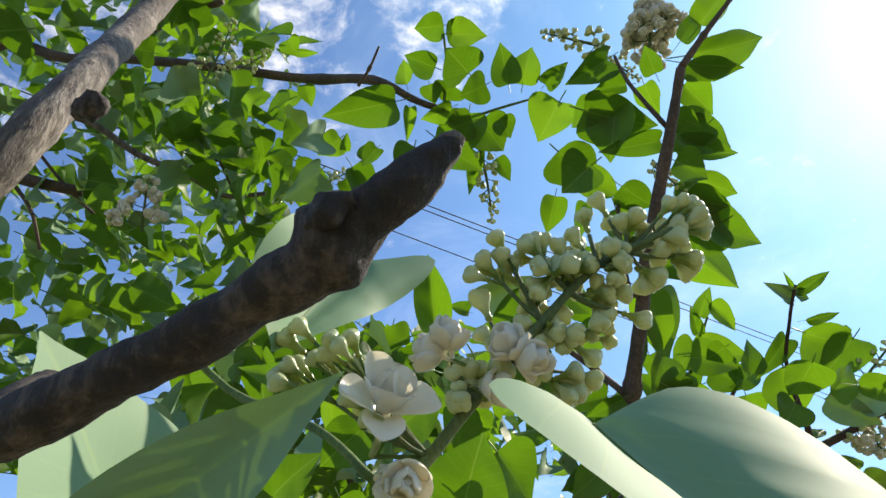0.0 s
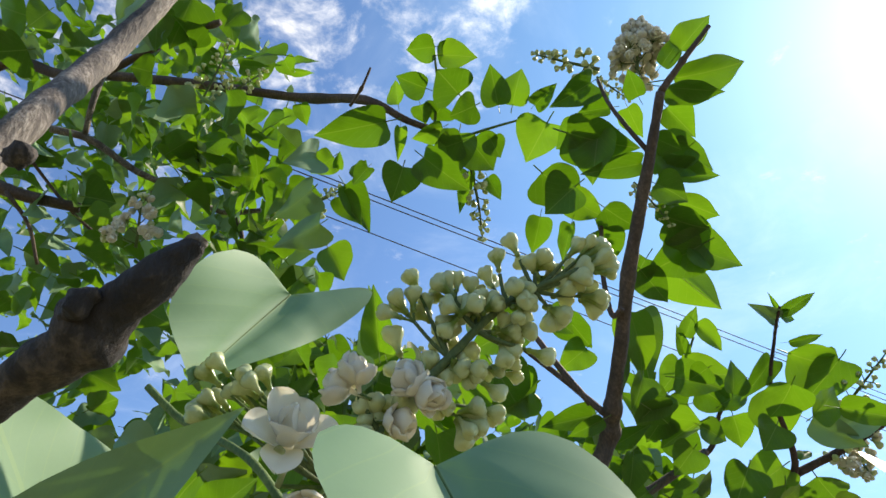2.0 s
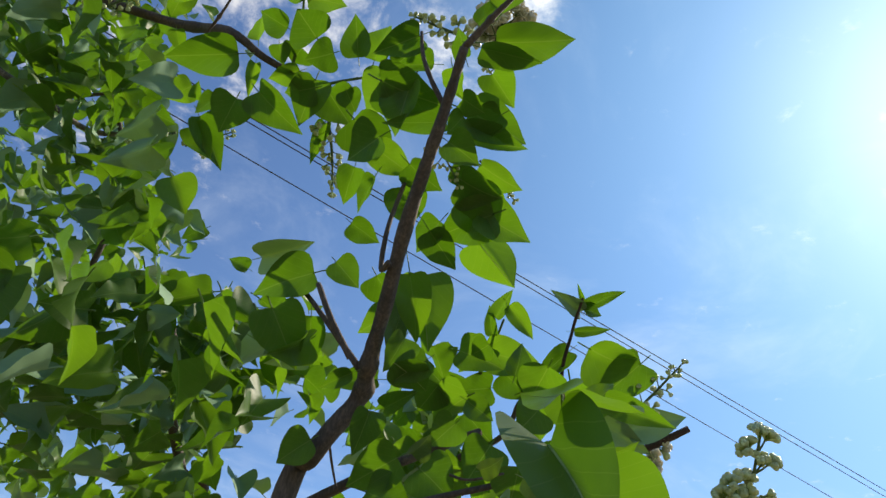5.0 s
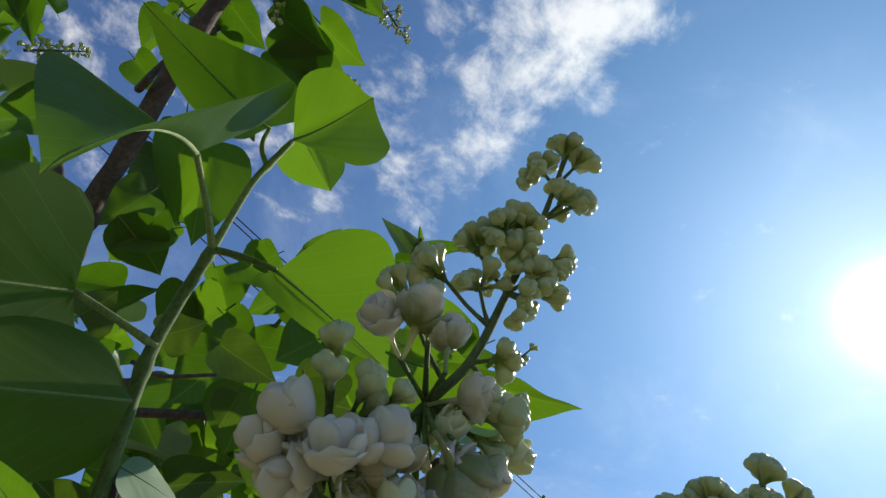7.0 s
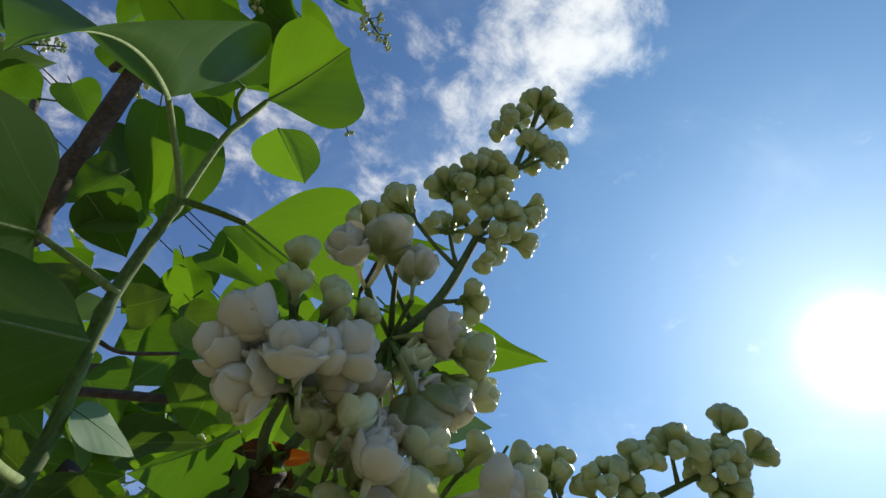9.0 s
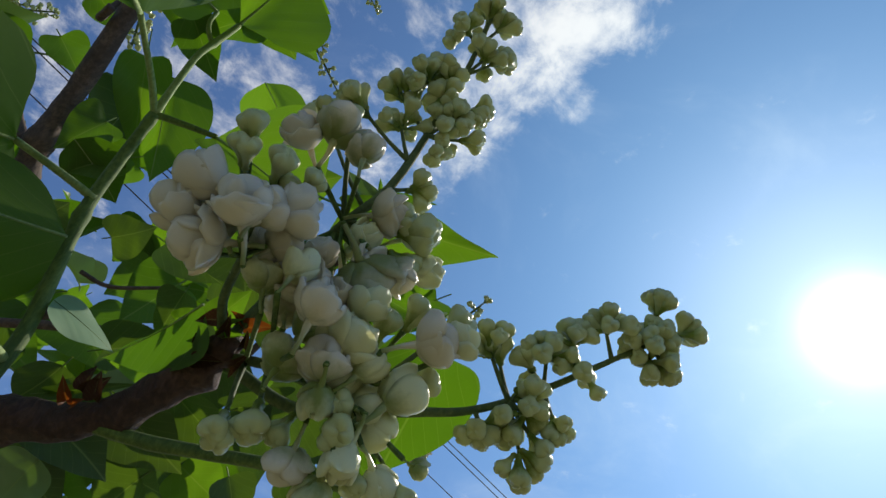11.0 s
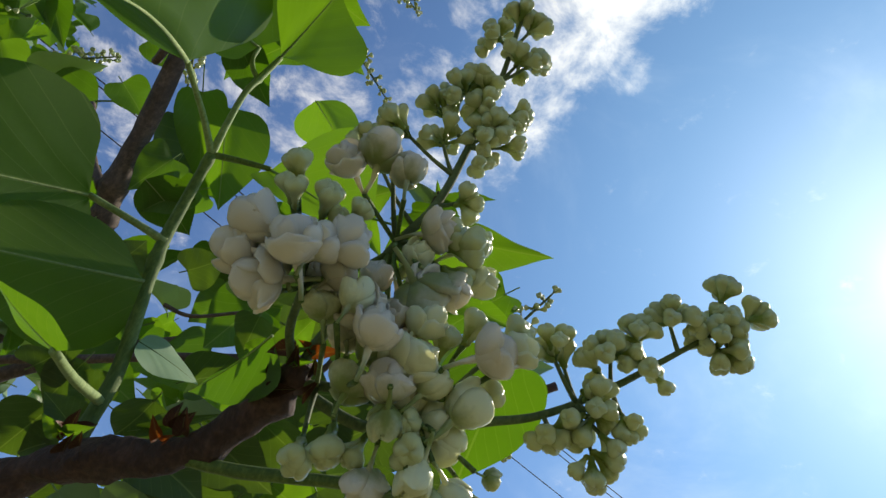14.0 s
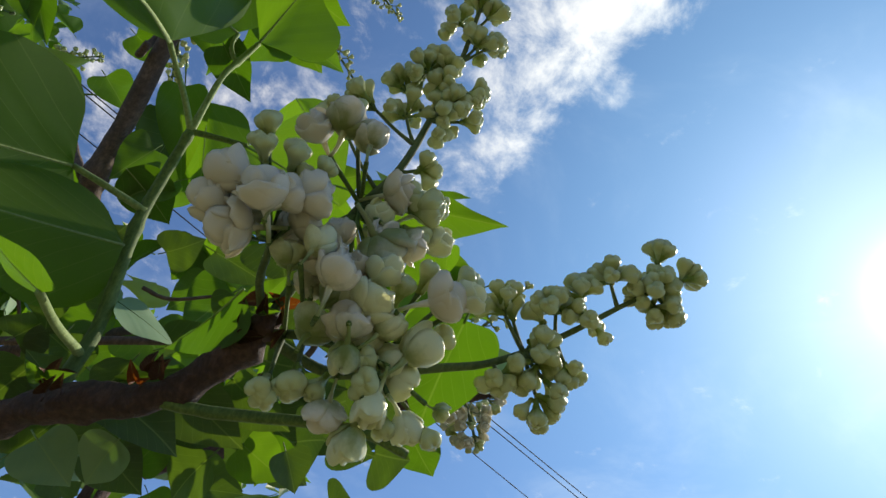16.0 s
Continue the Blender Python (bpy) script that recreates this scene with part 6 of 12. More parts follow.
leaf(bush, (-0.295, 0.857, 0.489), (-0.244, 0.869, 0.468), 0.043, (0.3, 0.2, 0.6), LEAF_PALE, 0.2, 0.3, 0.05)
leaf(bush, (-0.405, 0.600, 0.722), (-0.387, 0.623, 0.687), 0.039, (1.0, -0.1, 0.9), LEAF, 0.6, 0.3, 0.10)
leaf(bush, (-0.290, 0.886, 0.397), (-0.325, 0.894, 0.370), 0.035, (0.8, -0.4, 0.9), LEAF, 0.4, 0.3, 0.05)
leaf(bush, (-0.294, 0.894, 0.423), (-0.331, 0.866, 0.372), 0.056, (-0.8, -1.1, 1.0), LEAF_YOUNG, 0.4, 0.3, 0.05)
leaf(bush, (-0.223, 0.802, 0.663), (-0.197, 0.759, 0.614), 0.053, (-0.3, 0.2, 0.2), LEAF_PALE, 0.6, 0.5, 0.05)
leaf(bush, (-0.228, 0.925, 0.511), (-0.207, 0.880, 0.465), 0.054, (-0.0, 0.5, 0.5), LEAF, 0.2, 0.1, 0.05)
leaf(bush, (-0.195, 0.801, 0.602), (-0.258, 0.826, 0.581), 0.059, (0.5, -0.0, 1.1), LEAF_PALE, 0.2, 0.5, 0.05)
leaf(bush, (-0.250, 0.972, 0.309), (-0.311, 0.932, 0.321), 0.058, (0.1, -0.0, -0.0), LEAF_PALE, 0.6, 0.1, 0.10)
leaf(bush, (-0.292, 0.981, 0.317), (-0.251, 0.959, 0.277), 0.054, (1.3, 1.0, 1.3), LEAF, 0.6, 0.5, 0.05)
leaf(bush, (-0.242, 0.874, 0.472), (-0.228, 0.926, 0.477), 0.043, (-0.5, -0.2, 0.2), LEAF, 0.6, 0.1, 0.05)
leaf(bush, (-0.195, 0.883, 0.523), (-0.200, 0.925, 0.505), 0.036, (0.2, -0.4, 0.6), LEAF, 0.4, 0.3, 0.05)
leaf(bush, (0.241, 1.115, 0.507), (0.213, 1.165, 0.487), 0.046, (0.6, -0.6, 0.5), LEAF_YOUNG, 0.2, 0.1, 0.05)
leaf(bush, (-0.276, 0.845, 0.498), (-0.312, 0.857, 0.462), 0.043, (0.2, -0.2, 0.4), LEAF_PALE, 0.6, 0.1, 0.05)
leaf(bush, (-0.068, 1.076, 0.391), (-0.116, 1.084, 0.360), 0.042, (1.3, -0.3, 0.7), LEAF_YOUNG, 0.6, 0.3, 0.10)
leaf(bush, (0.266, 1.145, 0.490), (0.274, 1.183, 0.458), 0.037, (0.7, 0.4, 0.7), LEAF_PALE, 0.4, 0.1, 0.05)
leaf(bush, (-0.203, 1.037, 0.361), (-0.152, 1.041, 0.318), 0.057, (0.3, 0.3, 1.0), LEAF, 0.6, 0.1, 0.10)
leaf(bush, (-0.338, 0.739, 0.677), (-0.308, 0.697, 0.627), 0.050, (0.2, 0.5, 0.7), LEAF_PALE, 0.2, 0.3, 0.10)
leaf(bush, (-0.222, 0.627, 0.766), (-0.273, 0.651, 0.752), 0.049, (-0.1, -0.8, 0.2), LEAF, 0.2, 0.3, 0.05)
leaf(bush, (-0.265, 0.651, 0.728), (-0.264, 0.696, 0.719), 0.039, (0.3, 0.4, 1.0), LEAF, 0.2, 0.3, 0.05)
leaf(bush, (-0.211, 1.025, 0.216), (-0.268, 1.061, 0.190), 0.058, (0.5, 0.5, 0.6), LEAF_PALE, 0.4, 0.1, 0.05)
crown(bush, -0.10, 1.12, 0.29)
crown(bush, -0.15, 1.10, 0.23)
crown(bush, -0.10, 0.97, 0.55)
crown(bush, -0.11, 1.03, 0.46)
crown(bush, -0.20, 0.77, 0.67)
crown(bush, -0.41, 0.79, 0.53)
crown(bush, -0.31, 0.70, 0.69)
crown(bush, -0.21, 0.90, 0.53)
crown(bush, -0.26, 0.98, 0.35)
crown(bush, -0.32, 0.74, 0.64)
crown(bush, -0.27, 0.67, 0.74)
crown(bush, -0.27, 0.82, 0.56)
crown(bush, -0.03, 1.07, 0.49)
crown(bush, -0.09, 0.99, 0.55)
crown(bush, -0.07, 1.16, 0.28)
crown(bush, -0.11, 0.99, 0.53)
crown(bush, -0.08, 1.06, 0.46)
crown(bush, -0.31, 0.78, 0.62)
crown(bush, -0.35, 0.71, 0.67)
crown(bush, -0.17, 0.99, 0.49)
crown(bush, -0.24, 0.85, 0.58)
crown(bush, -0.25, 0.57, 0.84)
crown(bush, -0.23, 0.84, 0.61)
crown(bush, -0.30, 0.94, 0.40)
crown(bush, -0.01, 1.08, 0.52)
crown(bush, -0.45, 0.80, 0.50)
crown(bush, -0.22, 0.68, 0.77)
crown(bush, -0.47, 0.71, 0.61)
crown(bush, -0.20, 0.67, 0.78)
crown(bush, -0.14, 1.06, 0.42)
crown(bush, -0.25, 0.72, 0.72)
crown(bush, -0.29, 0.69, 0.74)
crown(bush, -0.08, 1.15, 0.31)
crown(bush, -0.09, 1.02, 0.54)
crown(bush, -0.43, 0.61, 0.74)
crown(bush, -0.29, 0.96, 0.39)
crown(bush, -0.42, 0.77, 0.59)
crown(bush, -0.33, 0.92, 0.42)
crown(bush, -0.34, 0.68, 0.73)
crown(bush, -0.13, 1.08, 0.42)
crown(bush, -0.05, 1.10, 0.47)
crown(bush, -0.46, 0.77, 0.55)
crown(bush, -0.05, 1.08, 0.50)
crown(bush, -0.18, 1.12, 0.26)
crown(bush, -0.42, 0.74, 0.63)
crown(bush, -0.23, 0.87, 0.60)
crown(bush, -0.25, 0.75, 0.72)
crown(bush, -0.49, 0.78, 0.53)
crown(bush, -0.50, 0.79, 0.52)
crown(bush, -0.31, 0.94, 0.43)
crown(bush, -0.28, 1.02, 0.34)
crown(bush, -0.49, 0.75, 0.59)
crown(bush, -0.29, 1.03, 0.29)
crown(bush, -0.39, 0.62, 0.78)
crown(bush, 0.23, 1.19, 0.52)
crown(bush, -0.04, 1.09, 0.52)
crown(bush, -0.24, 1.00, 0.44)
crown(bush, -0.29, 0.87, 0.57)
crown(bush, -0.09, 1.16, 0.35)
crown(bush, -0.10, 1.04, 0.55)
crown(bush, -0.33, 0.64, 0.80)
crown(bush, -0.26, 0.85, 0.63)
crown(bush, 0.26, 1.23, 0.47)
crown(bush, -0.10, 1.02, 0.58)
crown(bush, 0.28, 1.19, 0.55)
crown(bush, -0.54, 0.71, 0.60)
crown(bush, -0.19, 1.04, 0.47)
crown(bush, -0.36, 0.86, 0.55)
crown(bush, -0.13, 1.15, 0.34)
crown(bush, -0.38, 0.67, 0.76)
crown(bush, -0.44, 0.62, 0.77)
crown(bush, -0.36, 0.69, 0.75)
crown(bush, -0.50, 0.64, 0.72)
crown(bush, -0.38, 0.72, 0.73)
crown(bush, 0.27, 1.26, 0.44)
crown(bush, -0.22, 0.98, 0.54)
crown(bush, -0.12, 1.06, 0.52)
crown(bush, -0.52, 0.64, 0.72)
crown(bush, -0.14, 1.11, 0.44)
crown(bush, -0.07, 1.09, 0.54)
crown(bush, -0.36, 0.95, 0.41)
crown(bush, -0.22, 0.80, 0.73)
crown(bush, -0.09, 1.07, 0.54)
crown(bush, -0.52, 0.70, 0.66)
crown(bush, -0.35, 0.94, 0.44)
crown(bush, -0.13, 1.02, 0.58)
crown(bush, -0.09, 1.09, 0.52)
crown(bush, -0.39, 0.92, 0.45)
crown(bush, -0.42, 0.73, 0.70)
crown(bush, -0.37, 0.71, 0.75)
crown(bush, -0.27, 0.85, 0.66)
crown(bush, -0.33, 0.88, 0.57)
crown(bush, -0.31, 0.77, 0.72)
crown(bush, 0.26, 1.27, 0.45)
crown(bush, -0.54, 0.86, 0.43)
crown(bush, 0.19, 1.23, 0.51)
crown(bush, -0.43, 0.55, 0.85)
crown(bush, -0.18, 1.15, 0.35)
crown(bush, -0.12, 1.08, 0.54)
crown(bush, -0.25, 0.79, 0.74)
crown(bush, -0.12, 1.19, 0.34)
crown(bush, -0.34, 0.96, 0.46)
crown(bush, -0.50, 0.55, 0.83)
crown(bush, -0.34, 0.70, 0.79)
crown(bush, -0.30, 1.00, 0.46)
crown(bush, 0.26, 1.26, 0.49)
crown(bush, -0.23, 0.88, 0.68)
crown(bush, -0.13, 1.10, 0.50)
crown(bush, -0.15, 1.08, 0.52)
crown(bush, -0.54, 0.82, 0.52)
crown(bush, -0.38, 0.56, 0.89)
crown(bush, -0.57, 0.63, 0.71)
crown(bush, -0.37, 0.72, 0.77)
crown(bush, -0.29, 0.86, 0.65)
crown(bush, -0.38, 0.83, 0.64)
crown(bush, -0.16, 1.04, 0.57)
crown(bush, -0.02, 1.13, 0.57)
crown(bush, -0.58, 0.70, 0.65)
crown(bush, 0.27, 1.23, 0.55)
crown(bush, -0.27, 0.85, 0.69)
crown(bush, 0.19, 1.24, 0.52)
crown(bush, -0.27, 0.76, 0.78)
crown(bush, -0.43, 0.70, 0.77)
crown(bush, -0.39, 0.99, 0.36)
crown(bush, -0.31, 0.94, 0.54)
crown(bush, -0.41, 0.89, 0.55)
crown(bush, -0.44, 0.57, 0.87)
crown(bush, -0.24, 1.11, 0.39)
crown(bush, -0.44, 0.83, 0.63)
crown(bush, -0.23, 1.00, 0.58)
crown(bush, -0.09, 1.08, 0.61)
crown(bush, -0.15, 1.15, 0.45)
crown(bush, -0.32, 1.10, 0.29)
crown(bush, -0.14, 1.12, 0.51)
crown(bush, -0.28, 1.04, 0.47)
crown(bush, -0.32, 0.95, 0.54)
crown(bush, -0.17, 1.05, 0.58)
crown(bush, -0.15, 1.07, 0.58)
crown(bush, -0.15, 1.15, 0.45)
crown(bush, -0.02, 1.14, 0.59)
crown(bush, -0.13, 1.07, 0.61)
crown(bush, -0.30, 0.72, 0.83)
crown(bush, -0.37, 0.99, 0.44)
crown(bush, -0.19, 1.09, 0.53)
crown(bush, -0.31, 0.97, 0.55)
crown(bush, -0.32, 0.80, 0.76)
crown(bush, -0.31, 0.70, 0.85)
crown(bush, -0.17, 1.21, 0.33)
crown(bush, -0.35, 0.91, 0.61)
crown(bush, -0.38, 0.94, 0.54)
crown(bush, -0.53, 0.72, 0.71)
crown(bush, -0.18, 1.05, 0.60)
crown(bush, -0.27, 1.16, 0.25)
crown(bush, -0.53, 0.86, 0.55)
crown(bush, -0.32, 0.92, 0.62)
crown(bush, -0.31, 0.74, 0.83)
crown(bush, -0.58, 0.72, 0.69)
crown(bush, -0.15, 1.24, 0.31)
crown(bush, -0.38, 0.99, 0.45)
crown(bush, -0.38, 0.86, 0.67)
crown(bush, -0.30, 0.79, 0.78)
crown(bush, -0.33, 0.90, 0.65)
crown(bush, -0.31, 1.09, 0.39)
crown(bush, -0.42, 1.03, 0.34)
crown(bush, 0.27, 1.35, 0.41)
crown(bush, -0.25, 1.09, 0.49)
crown(bush, -0.42, 0.72, 0.80)
crown(bush, -0.55, 0.64, 0.80)
crown(bush, -0.15, 1.10, 0.59)
crown(bush, -0.31, 1.04, 0.47)
crown(bush, -0.34, 0.73, 0.84)
crown(bush, -0.39, 0.83, 0.71)
crown(bush, -0.48, 0.75, 0.75)
crown(bush, 0.31, 1.30, 0.53)
crown(bush, -0.60, 0.67, 0.73)
crown(bush, 0.32, 1.30, 0.55)
crown(bush, -0.18, 1.17, 0.45)
crown(bush, -0.29, 1.11, 0.42)
crown(bush, -0.47, 0.55, 0.92)
crown(bush, -0.42, 0.60, 0.91)
crown(bush, -0.15, 1.13, 0.57)
crown(bush, -0.35, 1.03, 0.47)
crown(bush, -0.21, 1.15, 0.45)
crown(bush, -0.33, 0.77, 0.82)
crown(bush, 0.29, 1.28, 0.58)
crown(bush, -0.05, 1.15, 0.62)
crown(bush, -0.22, 1.18, 0.41)
crown(bush, -0.28, 0.83, 0.78)
crown(bush, -0.60, 0.90, 0.45)
crown(bush, -0.08, 1.15, 0.60)
crown(bush, -0.45, 1.02, 0.37)
crown(bush, -0.35, 0.99, 0.55)
crown(bush, -0.43, 0.74, 0.81)
crown(bush, -0.57, 0.86, 0.56)
crown(bush, -0.39, 0.70, 0.87)
crown(bush, -0.31, 1.11, 0.40)
crown(bush, -0.21, 1.18, 0.41)
crown(bush, -0.26, 1.03, 0.61)
crown(bush, -0.23, 0.66, 0.95)
crown(bush, -0.18, 1.12, 0.58)
crown(bush, -0.31, 0.88, 0.73)
crown(bush, -0.31, 0.92, 0.68)
crown(bush, -0.22, 1.12, 0.53)
crown(bush, -0.32, 1.05, 0.51)
crown(bush, 0.15, 1.30, 0.53)
crown(bush, -0.42, 1.05, 0.36)
crown(bush, -0.39, 1.07, 0.36)
crown(bush, -0.16, 1.19, 0.49)
crown(bush, -0.37, 0.90, 0.68)
crown(bush, 0.59, 1.34, 0.50)
crown(bush, 0.48, 1.37, 0.46)
crown(bush, -0.40, 0.73, 0.85)
crown(bush, -0.13, 1.19, 0.53)
crown(bush, -0.16, 1.19, 0.51)
crown(bush, -0.34, 1.09, 0.44)
crown(bush, -0.53, 0.94, 0.50)
crown(bush, 0.28, 1.30, 0.59)
crown(bush, -0.28, 0.96, 0.69)
crown(bush, -0.24, 1.13, 0.52)
crown(bush, -0.50, 0.85, 0.68)
crown(bush, 0.20, 1.32, 0.54)
crown(bush, 0.43, 1.38, 0.46)
crown(bush, -0.06, 1.17, 0.64)
crown(bush, -0.45, 0.93, 0.61)
crown(bush, -0.46, 0.87, 0.68)
crown(bush, -0.33, 0.61, 0.98)
crown(bush, -0.29, 1.14, 0.45)
crown(bush, -0.13, 1.14, 0.62)
crown(bush, -0.44, 0.57, 0.96)
crown(bush, -0.60, 0.94, 0.45)
crown(bush, -0.40, 1.08, 0.37)
crown(bush, -0.22, 1.09, 0.62)
crown(bush, -0.23, 1.25, 0.31)
crown(bush, -0.30, 1.13, 0.46)
crown(bush, 0.21, 1.28, 0.63)
crown(bush, -0.34, 0.81, 0.83)
crown(bush, -0.41, 1.03, 0.49)
crown(bush, -0.42, 0.93, 0.65)
crown(bush, -0.41, 0.58, 0.98)
crown(bush, -0.22, 1.25, 0.35)
crown(bush, -0.34, 1.03, 0.57)
crown(bush, -0.24, 0.98, 0.74)
crown(bush, -0.17, 1.28, 0.34)
crown(bush, -0.51, 0.71, 0.83)
crown(bush, -0.44, 0.79, 0.80)
crown(bush, -0.29, 1.23, 0.26)
crown(bush, -0.33, 0.91, 0.73)
crown(bush, 0.36, 1.36, 0.53)
crown(bush, -0.36, 0.67, 0.95)
crown(bush, -0.38, 1.09, 0.44)
crown(bush, -0.30, 1.11, 0.52)
crown(bush, -0.29, 0.85, 0.83)
crown(bush, -0.33, 0.80, 0.86)
crown(bush, -0.33, 1.04, 0.60)
crown(bush, -0.35, 0.80, 0.86)
crown(bush, -0.27, 1.18, 0.45)
crown(bush, 0.28, 1.35, 0.55)
crown(bush, -0.24, 1.20, 0.48)
crown(bush, -0.58, 0.54, 0.94)
crown(bush, -0.48, 0.72, 0.87)
crown(bush, -0.28, 1.26, 0.28)
crown(bush, -0.36, 0.76, 0.90)
crown(bush, -0.63, 0.83, 0.65)
crown(bush, -0.30, 1.20, 0.39)
crown(bush, -0.55, 0.97, 0.52)
crown(bush, -0.65, 0.92, 0.48)
crown(bush, -0.23, 1.25, 0.39)
crown(bush, -0.42, 0.60, 0.99)
crown(bush, -0.11, 1.35, 0.33)
crown(bush, -0.24, 1.24, 0.42)
crown(bush, -0.30, 1.20, 0.41)
crown(bush, 0.25, 1.37, 0.54)
crown(bush, -0.35, 1.14, 0.45)
crown(bush, -0.28, 1.19, 0.46)
crown(bush, -0.32, 1.00, 0.69)
crown(bush, 0.21, 1.34, 0.60)
crown(bush, -0.61, 0.54, 0.93)
crown(bush, -0.43, 1.03, 0.55)
crown(bush, -0.34, 0.83, 0.86)
crown(bush, -0.57, 0.84, 0.71)
crown(bush, -0.44, 0.79, 0.85)
crown(bush, -0.21, 1.12, 0.66)
crown(bush, -0.45, 0.91, 0.71)
crown(bush, -0.22, 1.02, 0.77)
crown(bush, -0.18, 1.23, 0.53)
crown(bush, 0.17, 1.37, 0.55)
crown(bush, -0.41, 0.96, 0.69)
crown(bush, -0.37, 1.13, 0.47)
crown(bush, -0.29, 0.78, 0.93)
crown(bush, -0.37, 1.06, 0.57)
crown(bush, 0.31, 1.40, 0.54)
crown(bush, 0.25, 1.41, 0.50)
crown(bush, -0.30, 0.89, 0.83)
crown(bush, -0.30, 1.12, 0.58)
crown(bush, -0.13, 1.18, 0.66)
crown(bush, -0.49, 0.79, 0.84)
crown(bush, -0.63, 0.55, 0.94)
crown(bush, -0.35, 1.15, 0.47)
crown(bush, -0.44, 0.94, 0.71)
crown(bush, -0.60, 0.92, 0.60)
crown(bush, -0.28, 1.28, 0.32)
crown(bush, -0.37, 0.82, 0.87)
crown(bush, -0.53, 0.76, 0.85)
crown(bush, -0.05, 1.23, 0.67)
crown(bush, -0.25, 1.02, 0.76)
crown(bush, -0.21, 1.19, 0.59)
crown(bush, -0.13, 1.24, 0.60)
crown(bush, -0.36, 0.64, 1.03)
crown(bush, -0.05, 1.23, 0.67)
crown(bush, -0.44, 1.09, 0.45)
crown(bush, -0.34, 0.90, 0.81)
crown(bush, -0.19, 1.31, 0.40)
crown(bush, -0.21, 1.23, 0.54)
crown(bush, -0.26, 1.31, 0.29)
crown(bush, -0.43, 1.07, 0.52)
crown(bush, -0.37, 1.02, 0.67)
crown(bush, -0.40, 1.06, 0.57)
crown(bush, -0.37, 1.02, 0.67)
crown(bush, -0.33, 1.21, 0.42)
crown(bush, -0.50, 0.86, 0.78)
crown(bush, -0.67, 0.59, 0.90)
crown(bush, -0.23, 1.14, 0.67)
crown(bush, -0.55, 0.72, 0.89)
crown(bush, -0.34, 1.21, 0.42)
crown(bush, -0.39, 0.81, 0.90)
crown(bush, -0.58, 0.99, 0.55)
crown(bush, -0.41, 1.10, 0.52)
crown(bush, -0.22, 1.29, 0.43)
crown(bush, -0.14, 1.37, 0.37)
crown(bush, -0.52, 0.91, 0.72)
crown(bush, -0.27, 1.21, 0.53)
crown(bush, -0.68, 0.89, 0.61)
crown(bush, -0.50, 0.59, 1.01)
crown(bush, -0.32, 0.86, 0.89)
crown(bush, -0.32, 1.18, 0.53)
crown(bush, -0.27, 1.19, 0.57)
crown(bush, -0.18, 1.35, 0.37)
crown(bush, -0.33, 0.94, 0.81)
crown(bush, 0.21, 1.43, 0.51)
crown(bush, -0.30, 1.24, 0.44)
crown(bush, -0.26, 1.04, 0.77)
crown(bush, -0.45, 0.95, 0.73)
crown(bush, -0.34, 0.97, 0.78)
crown(bush, -0.35, 0.82, 0.91)
crown(bush, -0.26, 1.16, 0.63)
crown(bush, -0.68, 0.69, 0.83)
crown(bush, -0.41, 0.80, 0.91)
crown(bush, -0.36, 0.83, 0.90)
crown(bush, -0.51, 1.00, 0.62)
crown(bush, -0.42, 0.69, 1.00)
crown(bush, -0.43, 1.00, 0.69)
crown(bush, -0.18, 1.31, 0.48)
crown(bush, -0.17, 1.34, 0.44)
crown(bush, -0.40, 0.79, 0.94)
crown(bush, -0.50, 0.88, 0.81)
crown(bush, -0.27, 1.16, 0.64)
crown(bush, -0.15, 1.28, 0.59)
crown(bush, -0.51, 0.98, 0.66)
crown(bush, -0.43, 0.95, 0.76)
crown(bush, -0.40, 1.14, 0.50)
crown(bush, -0.35, 0.70, 1.03)
crown(bush, -0.36, 1.15, 0.55)
crown(bush, -0.70, 0.85, 0.68)
crown(bush, -0.45, 0.79, 0.92)
crown(bush, -0.29, 1.19, 0.59)
crown(bush, -0.37, 0.87, 0.88)
crown(bush, -0.67, 0.73, 0.84)
crown(bush, -0.38, 1.00, 0.74)
crown(bush, -0.45, 1.12, 0.49)
crown(bush, -0.23, 1.31, 0.44)
crown(bush, -0.27, 1.31, 0.39)
crown(bush, -0.52, 0.81, 0.88)
crown(bush, -0.41, 1.11, 0.56)
crown(bush, -0.24, 1.22, 0.60)
crown(bush, -0.64, 0.91, 0.67)
crown(bush, -0.50, 0.62, 1.03)
crown(bush, -0.59, 0.97, 0.65)
crown(bush, -0.33, 1.18, 0.58)
crown(bush, -0.36, 1.28, 0.32)
crown(bush, -0.32, 0.97, 0.84)
crown(bush, -0.34, 1.24, 0.46)
crown(bush, -0.27, 1.32, 0.40)
crown(bush, -0.42, 0.95, 0.79)
crown(bush, 0.26, 1.44, 0.56)
crown(bush, -0.32, 1.26, 0.44)
crown(bush, 0.14, 1.39, 0.63)
crown(bush, -0.48, 1.02, 0.66)
crown(bush, -0.65, 0.87, 0.73)
crown(bush, -0.41, 0.82, 0.94)
crown(bush, -0.61, 1.01, 0.56)
crown(bush, -0.36, 0.81, 0.97)
crown(bush, -0.50, 0.65, 1.02)
crown(bush, -0.72, 0.77, 0.79)
crown(bush, -0.34, 0.94, 0.86)
crown(bush, -0.25, 1.32, 0.46)
crown(bush, -0.43, 1.16, 0.50)
crown(bush, -0.58, 0.82, 0.86)
crown(bush, -0.51, 0.91, 0.81)
crown(bush, -0.64, 0.74, 0.89)
crown(bush, -0.39, 0.89, 0.89)
crown(bush, -0.39, 1.21, 0.48)
crown(bush, -0.40, 1.03, 0.73)
crown(bush, -0.20, 1.26, 0.63)
crown(bush, -0.47, 0.86, 0.89)
